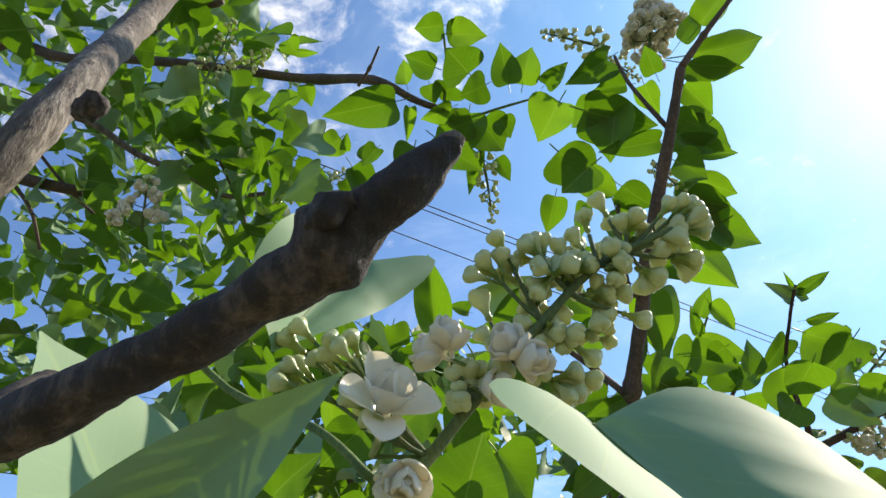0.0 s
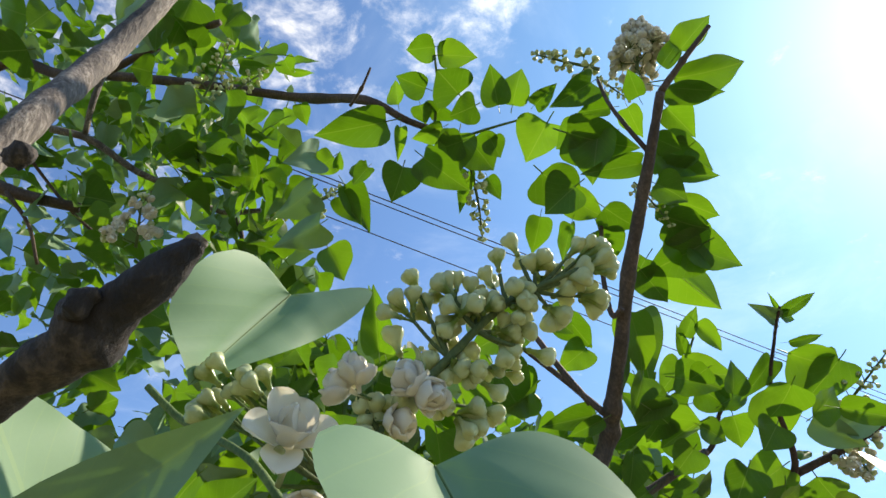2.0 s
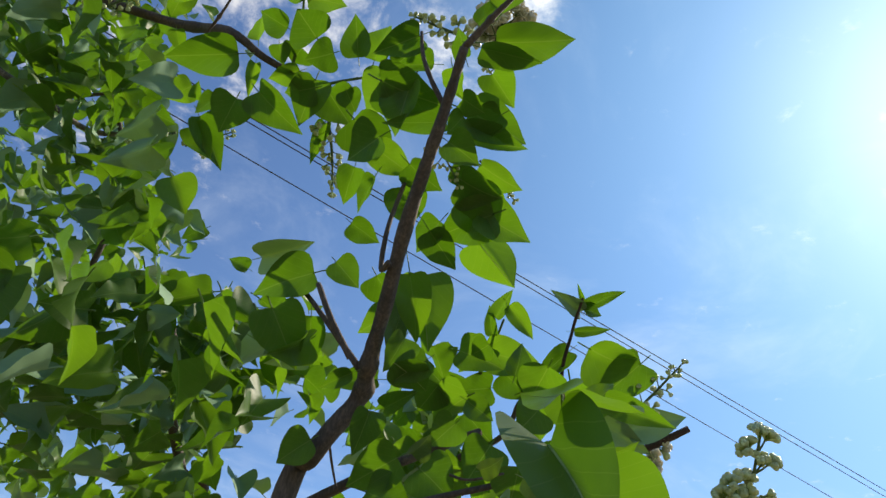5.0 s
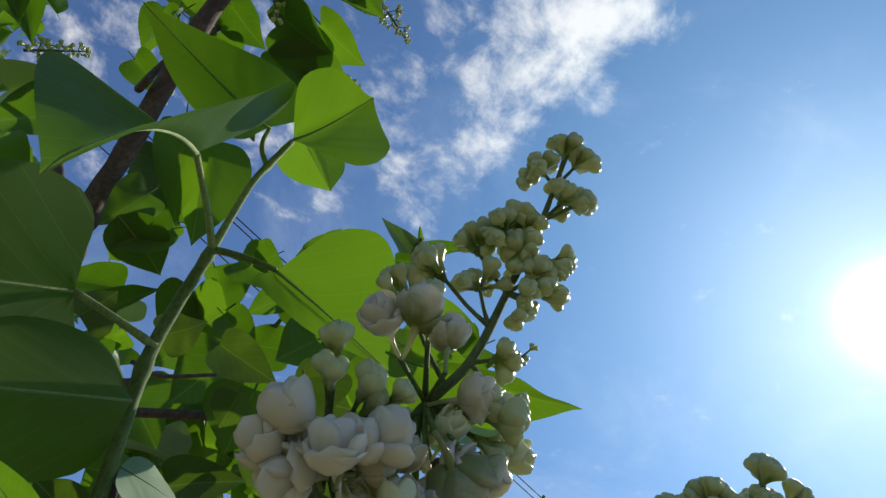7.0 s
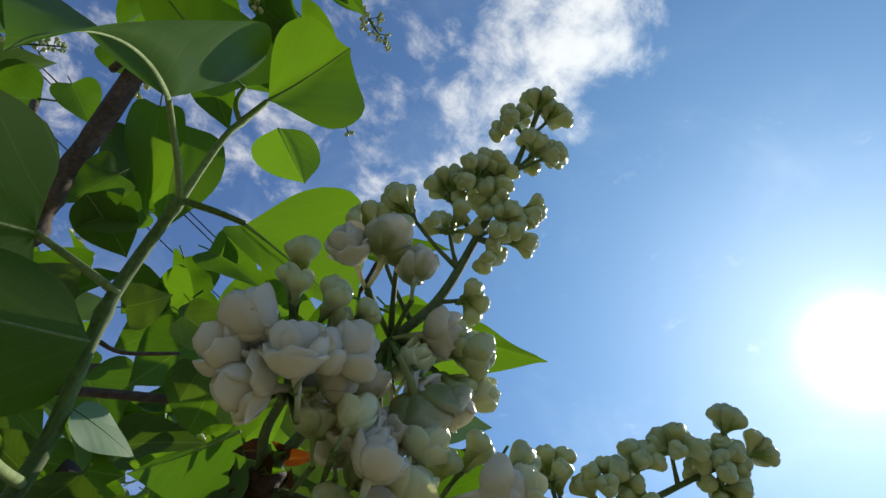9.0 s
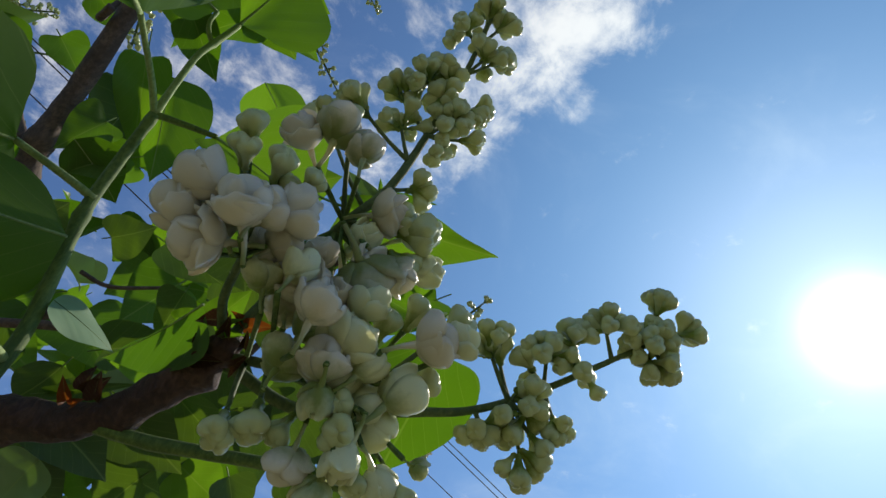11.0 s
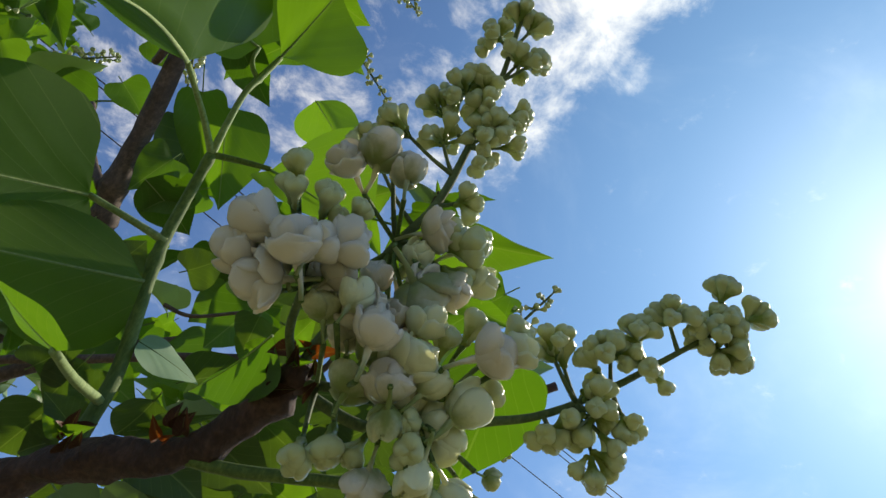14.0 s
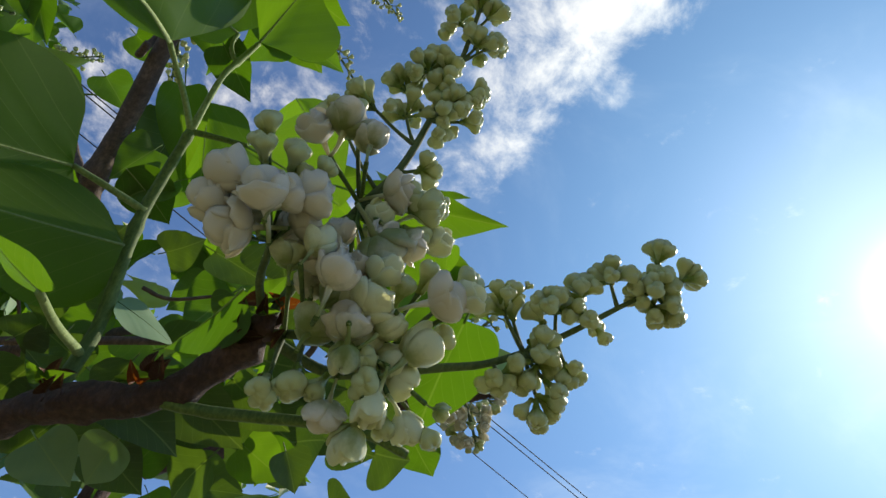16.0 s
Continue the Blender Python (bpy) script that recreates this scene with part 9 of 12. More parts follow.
crown(bush, -0.75, 1.91, 0.79)
crown(bush, -1.15, 1.58, 0.91)
crown(bush, -0.94, 1.18, 1.54)
crown(bush, -0.77, 1.23, 1.60)
crown(bush, -0.54, 2.15, 0.53)
crown(bush, -1.21, 1.45, 1.06)
crown(bush, -0.66, 1.93, 0.90)
crown(bush, -1.05, 1.23, 1.45)
crown(bush, -0.77, 1.60, 1.25)
crown(bush, -0.92, 1.71, 1.00)
crown(bush, -0.94, 1.13, 1.61)
crown(bush, -1.16, 0.96, 1.59)
crown(bush, -1.03, 1.70, 0.92)
crown(bush, -1.05, 1.54, 1.15)
crown(bush, -0.68, 1.99, 0.83)
crown(bush, -0.64, 1.88, 1.07)
crown(bush, -0.55, 1.78, 1.27)
crown(bush, -1.18, 1.41, 1.22)
crown(bush, -0.55, 2.10, 0.77)
crown(bush, -0.76, 1.29, 1.62)
crown(bush, -0.80, 1.34, 1.56)
crown(bush, -1.08, 1.12, 1.57)
crown(bush, -1.19, 1.21, 1.42)
crown(bush, -0.94, 1.17, 1.62)
crown(bush, -0.77, 1.60, 1.32)
crown(bush, -1.06, 1.50, 1.24)
crown(bush, -0.78, 2.06, 0.58)
crown(bush, -1.16, 1.12, 1.54)
crown(bush, -0.91, 1.95, 0.64)
crown(bush, -1.10, 1.26, 1.48)
crown(bush, -1.25, 1.42, 1.19)
crown(bush, -0.83, 1.36, 1.56)
crown(bush, -0.96, 1.72, 1.06)
crown(bush, -0.90, 1.25, 1.62)
crown(bush, -0.75, 2.13, 0.49)
crown(bush, -0.98, 1.76, 0.99)
crown(bush, -0.78, 2.01, 0.80)
crown(bush, -1.10, 1.26, 1.51)
crown(bush, -0.57, 1.81, 1.34)
crown(bush, -1.22, 1.54, 1.12)
crown(bush, -1.04, 1.24, 1.58)
crown(bush, -0.88, 1.69, 1.22)
crown(bush, -0.51, 2.28, 0.54)
crown(bush, -0.83, 1.07, 1.83)
crown(bush, -1.23, 1.74, 0.82)
crown(bush, -0.90, 1.53, 1.43)
crown(bush, -0.60, 2.23, 0.61)
crown(bush, -0.64, 1.73, 1.40)
crown(bush, -0.96, 1.45, 1.49)
crown(bush, -0.55, 2.15, 0.90)
crown(bush, -0.88, 1.72, 1.24)
crown(bush, -0.98, 1.67, 1.24)
crown(bush, -0.81, 1.80, 1.20)
crown(bush, -1.20, 1.25, 1.52)
crown(bush, -1.06, 1.69, 1.16)
crown(bush, -1.21, 1.28, 1.49)
crown(bush, -0.95, 1.44, 1.53)
crown(bush, -1.21, 1.06, 1.66)
crown(bush, -0.80, 2.16, 0.62)
crown(bush, -1.19, 1.24, 1.57)
crown(bush, -0.65, 2.18, 0.83)
crown(bush, -1.17, 1.68, 1.13)
crown(bush, -0.89, 1.52, 1.54)
crown(bush, -0.97, 1.50, 1.51)
crown(bush, -1.13, 1.55, 1.35)
crown(bush, -0.85, 2.15, 0.64)
crown(bush, -1.10, 1.32, 1.60)
crown(bush, -0.91, 2.12, 0.62)
crown(bush, -0.50, 1.43, 1.83)
crown(bush, -0.99, 1.13, 1.81)
crown(bush, -1.08, 1.73, 1.19)
crown(bush, -1.22, 1.77, 1.00)
crown(bush, -0.90, 1.77, 1.30)
crown(bush, -0.94, 1.84, 1.16)
crown(bush, -1.10, 1.27, 1.68)
crown(bush, -0.93, 1.73, 1.33)
crown(bush, -0.85, 2.23, 0.50)
crown(bush, -0.82, 1.84, 1.29)
crown(bush, -1.08, 1.41, 1.58)
crown(bush, -0.63, 2.34, 0.60)
crown(bush, -0.88, 2.19, 0.65)
crown(bush, -1.17, 1.28, 1.65)
crown(bush, -0.70, 2.33, 0.54)
crown(bush, -1.26, 1.77, 1.04)
crown(bush, -1.23, 1.17, 1.71)
crown(bush, -1.00, 1.89, 1.10)
crown(bush, -0.99, 1.54, 1.57)
crown(bush, -1.26, 1.83, 0.92)
crown(bush, -1.04, 1.63, 1.44)
crown(bush, -0.82, 1.20, 1.93)
crown(bush, -1.13, 1.19, 1.77)
crown(bush, -0.95, 1.26, 1.83)
crown(bush, -1.19, 1.57, 1.41)
crown(bush, -1.03, 1.87, 1.14)
crown(bush, -1.10, 1.88, 1.07)
crown(bush, -1.32, 1.44, 1.43)
crown(bush, -0.92, 1.20, 1.90)
crown(bush, -0.91, 1.91, 1.22)
crown(bush, -1.09, 1.60, 1.48)
crown(bush, -1.02, 1.57, 1.56)
crown(bush, -1.27, 1.78, 1.09)
crown(bush, -1.11, 1.11, 1.87)
crown(bush, -1.00, 1.95, 1.08)
crown(bush, -0.82, 1.19, 1.97)
crown(bush, -1.01, 1.91, 1.15)
crown(bush, -1.36, 1.39, 1.50)
crown(bush, -1.32, 1.70, 1.18)
crown(bush, -1.21, 1.26, 1.74)
crown(bush, -0.96, 1.35, 1.84)
crown(bush, -1.38, 1.40, 1.51)
crown(bush, -0.79, 2.01, 1.30)
crown(bush, -1.22, 1.80, 1.21)
crown(bush, -0.81, 1.18, 2.03)
crown(bush, -0.94, 1.36, 1.85)
crown(bush, -1.38, 1.72, 1.15)
crown(bush, -0.93, 2.30, 0.59)
crown(bush, -1.34, 1.19, 1.74)
crown(bush, -1.33, 1.35, 1.63)
crown(bush, -0.91, 1.41, 1.85)
crown(bush, -1.08, 1.71, 1.47)
crown(bush, -1.02, 1.22, 1.94)
crown(bush, -0.95, 1.37, 1.89)
crown(bush, -1.10, 1.43, 1.76)
crown(bush, -1.34, 1.80, 1.17)
crown(bush, -0.90, 1.52, 1.81)
crown(bush, -1.24, 1.64, 1.48)
crown(bush, -1.17, 1.30, 1.83)
crown(bush, -1.26, 1.46, 1.65)
crown(bush, -1.15, 1.77, 1.42)
crown(bush, -1.42, 1.63, 1.35)
crown(bush, -1.29, 1.37, 1.71)
crown(bush, -1.39, 1.46, 1.58)
crown(bush, -0.87, 1.76, 1.65)
crown(bush, -0.76, 1.24, 2.12)
crown(bush, -1.33, 1.77, 1.31)
crown(bush, -1.32, 1.30, 1.81)
crown(bush, -1.26, 1.37, 1.80)
crown(bush, -1.36, 1.42, 1.69)
crown(bush, -1.01, 1.24, 2.06)
crown(bush, -0.95, 1.51, 1.90)
crown(bush, -0.92, 1.30, 2.07)
crown(bush, -0.58, 1.58, 2.03)
crown(bush, -1.40, 1.86, 1.19)
crown(bush, -1.06, 1.60, 1.77)
crown(bush, -1.45, 1.39, 1.68)
crown(bush, -1.29, 1.91, 1.26)
crown(bush, -1.35, 2.01, 1.04)
crown(bush, -1.21, 1.26, 1.97)
crown(bush, -1.36, 1.34, 1.81)
crown(bush, -1.34, 2.04, 0.99)
crown(bush, -0.98, 2.46, 0.53)
crown(bush, -1.29, 1.43, 1.81)
crown(bush, -1.24, 2.06, 1.13)
crown(bush, -1.08, 1.65, 1.78)
crown(bush, -1.25, 1.30, 1.96)
crown(bush, -0.80, 1.28, 2.20)
crown(bush, -1.42, 1.43, 1.75)
crown(bush, -1.37, 1.30, 1.89)
crown(bush, -1.39, 1.89, 1.29)
crown(bush, -1.11, 2.14, 1.19)
crown(bush, -0.98, 2.03, 1.48)
crown(bush, -1.40, 2.08, 0.98)
crown(bush, -1.50, 1.71, 1.44)
crown(bush, -1.43, 1.44, 1.78)
crown(bush, -1.15, 1.53, 1.92)
crown(bush, -1.37, 1.67, 1.64)
crown(bush, -1.47, 1.44, 1.78)
crown(bush, -1.11, 1.66, 1.87)
crown(bush, -1.26, 1.34, 2.03)
crown(bush, -1.33, 1.96, 1.38)
crown(bush, -1.49, 1.87, 1.36)
crown(bush, -1.52, 1.65, 1.60)
crown(bush, -1.05, 1.52, 2.06)
crown(bush, -1.32, 1.41, 1.97)
crown(bush, -1.17, 1.62, 1.91)
crown(bush, -1.47, 2.12, 1.10)
crown(bush, -1.51, 1.98, 1.29)
crown(bush, -1.45, 1.45, 1.92)
crown(bush, -1.21, 2.10, 1.42)
crown(bush, -1.25, 2.02, 1.54)
crown(bush, -1.38, 1.45, 2.02)
crown(bush, -1.30, 1.70, 1.88)
crown(bush, -1.30, 1.56, 2.00)
crown(bush, -1.57, 1.60, 1.77)
crown(bush, -1.27, 1.40, 2.14)
crown(bush, -1.59, 1.38, 1.98)
crown(bush, -1.57, 1.76, 1.68)
crown(bush, -1.49, 1.38, 2.06)
crown(bush, -1.59, 1.51, 1.91)
crown(bush, -1.35, 1.57, 2.05)
crown(bush, -1.48, 1.40, 2.10)
crown(bush, -1.64, 1.71, 1.75)
crown(bush, -1.55, 1.34, 2.14)
crown(bush, -1.51, 2.30, 1.13)
crown(bush, -1.62, 1.69, 1.84)
crown(bush, -1.46, 2.34, 1.14)
crown(bush, -1.56, 1.52, 2.05)
crown(bush, -1.64, 2.29, 1.15)
rnd = random.Random(5)
for i in range(70):
    crown(bush, rnd.uniform(-0.26, 0.08), rnd.uniform(0.98, 1.30), rnd.uniform(0.34, 0.62))
for i in range(90):
    deep = rnd.uniform(0.0, 1.0)
    crown(bush, rnd.uniform(-0.62, -0.32) * (1 + 0.5 * deep), 0.80 + 0.42 * deep + rnd.uniform(-0.06, 0.06), rnd.uniform(0.18, 0.48) * (1 + 0.5 * deep))
build_far_leaves()
limb(stem, "branch", [(0.0964, 0.7683, 0.1695), (0.1493, 0.7434, 0.2001), (0.1996, 0.7316, 0.2323), (0.2635, 0.7271, 0.2692), (0.3227, 0.7359, 0.3079)], [0.0064, 0.0058, 0.0054, 0.0050, 0.0046], BARK, "", sides=8, steps=5, rough=0.12)
limb(stem, "twig", [(0.1661, 0.6657, 0.2455), (0.1726, 0.7036, 0.2306), (0.1799, 0.7161, 0.2151)], [0.0015, 0.0013, 0.0011], BARK, "", sides=8, steps=5, rough=0.12)

# the shoot with yellow-green tips
shoot = thing("lilac_bush", (0.264, 0.799, GROUND), "slim lilac shoot with yellow-green young leaves and bud clusters", "lilac", "lilac stems")
limb(shoot, "stem", [(0.2636, 0.7986, -1.3500), (0.2636, 0.7986, 0.0911), (0.2958, 0.7731, 0.1781), (0.4104, 0.7976, 0.2679), (0.4369, 0.7653, 0.3077), (0.4085, 0.7117, 0.3731), (0.4111, 0.6730, 0.4204), (0.4142, 0.6579, 0.4389), (0.4173, 0.6472, 0.4520)], [0.0120, 0.0100, 0.0080, 0.0060, 0.0040, 0.0024, 0.0020, 0.0018, 0.0014], BARK_RED, "thin green-brown shoot", sides=8, steps=5, rough=0.12)
limb(shoot, "twig", [(0.4423, 0.7857, 0.3013), (0.4886, 0.7828, 0.3217), (0.5360, 0.7774, 0.3451), (0.5775, 0.7599, 0.3673)], [0.0054, 0.0050, 0.0046, 0.0042], BARK_RED, "", sides=8, steps=5, rough=0.12)
leaf(shoot, (0.4237, 0.6629, 0.4507), (0.4706, 0.6474, 0.4751), 0.0163, (-0.11, -0.92, -0.37), LEAF_YOUNG, fold=0.3, curl=0.339384)
leaf(shoot, (0.4190, 0.6671, 0.4453), (0.3792, 0.6385, 0.4482), 0.0210, (0.41, -0.64, -0.65), LEAF_PALE, fold=0.3, curl=0.236264)
leaf(shoot, (0.4203, 0.6628, 0.4506), (0.4491, 0.6808, 0.4546), 0.0170, (0.50, -0.69, -0.52), fold=0.3, curl=0.0190019)
leaf(shoot, (0.4237, 0.6629, 0.4507), (0.4110, 0.6509, 0.4753), 0.0069, (-0.33, -0.77, -0.54), LEAF_YOUNG, fold=0.3, curl=0.0798412)
leaf(shoot, (0.4395, 0.7018, 0.4192), (0.5141, 0.7290, 0.4119), 0.0678, (0.07, -0.42, -0.90), LEAF_YOUNG, fold=0.5, curl=0.356608)
leaf(shoot, (0.5073, 0.7154, 0.4200), (0.4505, 0.7398, 0.3635), 0.0501, (-0.05, -0.93, -0.36), fold=0.3, curl=0.236318)
leaf(shoot, (0.4140, 0.6973, 0.4085), (0.3728, 0.7117, 0.3634), 0.0271, (-0.06, -0.97, -0.25), fold=0.3, curl=0.270933)
leaf(shoot, (0.4304, 0.7552, 0.4013), (0.4538, 0.8098, 0.3505), 0.0789, (0.07, -0.69, -0.72), LEAF_YOUNG, fold=0.3, curl=0.136721)
leaf(shoot, (0.4621, 0.7449, 0.3515), (0.5233, 0.7482, 0.3185), 0.0372, (-0.29, -0.73, -0.61), LEAF_PALE, fold=0.3, curl=0.237835)
leaf(shoot, (0.4961, 0.7494, 0.3468), (0.5687, 0.7392, 0.3721), 0.0411, (-0.02, -0.95, -0.32), LEAF_PALE, fold=0.3, curl=0.081916)
leaf(shoot, (0.4286, 0.7792, 0.3090), (0.3762, 0.7898, 0.2770), 0.0544, (-0.18, -0.98, -0.03), LEAF_YOUNG, fold=0.3, curl=0.0748991)
leaf(shoot, (0.4807, 0.8079, 0.3066), (0.5174, 0.8449, 0.2851), 0.0587, (-0.21, -0.33, -0.92), fold=0.3, curl=0.224274)
leaf(shoot, (0.4489, 0.7750, 0.3145), (0.4728, 0.7847, 0.3329), 0.0166, (-0.05, -0.86, 0.52), fold=0.3, curl=0.219591)
leaf(shoot, (0.3266, 0.7225, 0.4547), (0.3424, 0.7012, 0.4882), 0.0218, (-0.36, -0.86, -0.37), LEAF_YOUNG, fold=0.3, curl=0.0864484)
leaf(shoot, (0.3408, 0.7111, 0.4688), (0.3815, 0.7400, 0.4424), 0.0256, (0.13, -0.77, -0.63), LEAF_YOUNG, fold=0.3, curl=0.349276)
leaf(shoot, (0.3267, 0.7362, 0.4379), (0.3157, 0.7134, 0.4657), 0.0173, (-0.22, -0.71, -0.67), fold=0.3, curl=0.315186)
leaf(shoot, (0.3232, 0.7588, 0.4260), (0.3960, 0.7559, 0.4172), 0.0508, (-0.10, -0.86, -0.51), LEAF_YOUNG, fold=0.3, curl=0.220018)
leaf(shoot, (0.3268, 0.7542, 0.4317), (0.2916, 0.7593, 0.3939), 0.0435, (-0.07, -1.00, -0.07), LEAF_YOUNG, fold=0.3, curl=0.1818)
leaf(shoot, (0.3490, 0.7729, 0.4095), (0.3898, 0.7847, 0.3843), 0.0514, (-0.06, -0.86, -0.50), fold=0.3, curl=0.0966186)
leaf(shoot, (0.3382, 0.7959, 0.3969), (0.2818, 0.7901, 0.3777), 0.0451, (0.25, -0.84, -0.49), fold=0.3, curl=0.0842408)
leaf(shoot, (0.3095, 0.8002, 0.3596), (0.3468, 0.8075, 0.3260), 0.0500, (-0.24, -0.86, -0.46), fold=0.3, curl=0.357207)
leaf(shoot, (0.3742, 0.7777, 0.3885), (0.4150, 0.7740, 0.4109), 0.0379, (-0.11, -0.99, 0.04), fold=0.3, curl=0.277628)
leaf(shoot, (0.3048, 0.8239, 0.3778), (0.2545, 0.7780, 0.4029), 0.0554, (0.41, -0.74, -0.54), fold=0.3, curl=0.397653)
leaf(shoot, (0.4017, 0.8150, 0.3909), (0.4136, 0.8360, 0.3533), 0.0467, (-0.07, -0.86, -0.50), LEAF_YOUNG, fold=0.3, curl=0.378883)
leaf(shoot, (0.1566, 0.7475, 0.3415), (0.1312, 0.7633, 0.3411), 0.0418, (-0.51, -0.82, -0.26), fold=0.3, curl=0.228016)
leaf(shoot, (0.1973, 0.7391, 0.3527), (0.1353, 0.7413, 0.3385), 0.0316, (0.01, -0.98, -0.21), fold=0.3, curl=0.0104952)
leaf(shoot, (0.1712, 0.7033, 0.4746), (0.2093, 0.7373, 0.4455), 0.0474, (-0.27, -0.43, -0.86), fold=0.3, curl=0.0222412)
leaf(shoot, (0.2004, 0.7309, 0.4416), (0.1620, 0.7352, 0.4111), 0.0429, (0.10, -0.96, -0.26), LEAF_YOUNG, fold=0.3, curl=0.354562)
leaf(shoot, (0.1085, 0.6998, 0.3986), (0.1159, 0.7395, 0.3519), 0.0408, (-0.04, -0.76, -0.65), fold=0.3, curl=0.24571)
limb(shoot, "twig", [(0.3100, 0.8368, 0.3150), (0.3602, 0.8142, 0.3436), (0.3748, 0.7961, 0.3817), (0.3856, 0.7846, 0.3960)], [0.0043, 0.0036, 0.0029, 0.0022], BARK, "", sides=8, steps=5, rough=0.12)
limb(shoot, "twig", [(0.3198, 0.7773, 0.4034), (0.3305, 0.7542, 0.4318), (0.3374, 0.7225, 0.4548)], [0.0022, 0.0018, 0.0014], STEM, "", sides=8, steps=5, rough=0.12)
plain_panicle(shoot, (0.5009, 0.7416, 0.3618), (0.5484, 0.6848, 0.4142), 0.0219, 6, 0.0090, 13, "cluster of closed brownish-green lilac buds", 3, 0)
plain_panicle(shoot, (0.5128, 0.7873, 0.3640), (0.5503, 0.8083, 0.3077), 0.0418, 5, 0.0111, 14, "white lilac flower cluster half open", 5, 0.5)
leaf(shoot, (0.3136, 0.6493, 0.3693), (0.2962, 0.6683, 0.3627), 0.0299, (-0.37, -0.59, -0.72), fold=0.3, curl=0.233183)
leaf(shoot, (0.2836, 0.6746, 0.3708), (0.3337, 0.6678, 0.3569), 0.0454, (-0.18, -0.97, -0.16), LEAF_YOUNG, fold=0.3, curl=0.365236)
leaf(shoot, (0.3495, 0.6850, 0.3563), (0.3557, 0.6697, 0.3920), 0.0334, (0.28, -0.86, -0.42), fold=0.3, curl=0.310212)
leaf(shoot, (0.2666, 0.6828, 0.3296), (0.2491, 0.7117, 0.3072), 0.0431, (0.04, -0.60, -0.80), fold=0.3, curl=0.119609)
leaf(shoot, (0.2980, 0.6718, 0.3107), (0.3315, 0.6874, 0.2999), 0.0293, (0.26, -0.86, -0.45), fold=0.3, curl=0.177921)
leaf(shoot, (0.2912, 0.6876, 0.2914), (0.2673, 0.6938, 0.2644), 0.0402, (0.01, -0.97, -0.23), fold=0.3, curl=0.228475)
leaf(shoot, (0.2130, 0.7058, 0.3030), (0.2448, 0.6723, 0.3123), 0.0243, (-0.56, -0.67, -0.49), fold=0.3, curl=0.0780498)
leaf(shoot, (0.3703, 0.6506, 0.3029), (0.3504, 0.6528, 0.2755), 0.0444, (0.15, -0.97, -0.19), fold=0.3, curl=0.143314)
leaf(shoot, (0.2364, 0.6985, 0.2481), (0.1875, 0.7192, 0.2172), 0.0508, (-0.18, -0.92, -0.34), fold=0.3, curl=0.202197)
leaf(shoot, (0.2606, 0.7023, 0.2427), (0.2991, 0.7018, 0.2160), 0.0582, (-0.01, -1.00, 0.00), fold=0.3, curl=0.392466)
leaf(shoot, (0.3232, 0.6409, 0.2529), (0.3035, 0.6529, 0.2155), 0.0468, (0.00, -0.95, -0.31), fold=0.3, curl=0.00502486)
leaf(shoot, (0.3499, 0.6312, 0.2324), (0.3484, 0.6599, 0.2006), 0.0548, (0.20, -0.72, -0.66), fold=0.3, curl=0.22798)
leaf(shoot, (0.2115, 0.7038, 0.2106), (0.2638, 0.7043, 0.1980), 0.0528, (0.03, -1.00, 0.08), fold=0.3, curl=0.380895)
leaf(shoot, (0.3653, 0.5874, 0.3172), (0.3547, 0.6284, 0.2946), 0.0485, (-0.16, -0.51, -0.85), LEAF_YOUNG, fold=0.3, curl=0.362959)
leaf(shoot, (0.4016, 0.6292, 0.3914), (0.4427, 0.6246, 0.3982), 0.0120, (0.02, -0.77, -0.63), fold=0.3, curl=0.229388)
leaf(shoot, (0.4190, 0.6621, 0.3191), (0.4591, 0.6570, 0.3516), 0.0369, (0.27, -0.84, -0.46), LEAF_YOUNG, fold=0.3, curl=0.388218)
leaf(shoot, (0.4351, 0.6378, 0.3168), (0.5068, 0.6307, 0.2982), 0.0282, (-0.18, -0.93, -0.33), LEAF_YOUNG, fold=0.3, curl=0.100773)

# the flowering twig close to the first stand
near_stem = thing("lilac_bush", (-0.050, 0.020, GROUND), "grey lilac stem with a flowering twig and waxy leaves", "lilac", "lilac stems")
limb(near_stem, "trunk", [(-0.0500, 0.0200, -1.3500), (-0.1000, -0.0200, -0.6000), (-0.1000, -0.0200, -0.1200), (-0.0492, 0.0623, 0.0210), (-0.0386, 0.0556, 0.0230), (-0.0254, 0.0501, 0.0268), (-0.0143, 0.0459, 0.0314), (-0.0087, 0.0433, 0.0348), (-0.0044, 0.0412, 0.0375), (-0.0009, 0.0396, 0.0403), (0.0008, 0.0388, 0.0416), (0.0011, 0.0387, 0.0419)], [0.0120, 0.0100, 0.0050, 0.0028, 0.0025, 0.0024, 0.0025, 0.0029, 0.0022, 0.0017, 0.0012, 0.0004], BARK_DARK, "broken dark brown twig end", sides=24, steps=12, rough=0.36, knots=((0.62, 0.18),))
limb(near_stem, "branch", [(-0.0500, 0.0200, -1.0000), (-0.3500, -0.0500, -0.6000), (-0.1511, 0.1290, 0.0298), (-0.1242, 0.1168, 0.0698), (-0.1110, 0.1100, 0.0867), (-0.0998, 0.1060, 0.1080), (-0.0975, 0.1083, 0.1245), (-0.1006, 0.1184, 0.1570), (-0.1186, 0.1472, 0.2176), (-0.1283, 0.1681, 0.2722), (-0.1269, 0.1850, 0.3642)], [0.0120, 0.0110, 0.0068, 0.0055, 0.0053, 0.0052, 0.0050, 0.0049, 0.0054, 0.0056, 0.0052], BARK_GREY, "grey branch with a dark knot", sides=18, steps=8, rough=0.22)
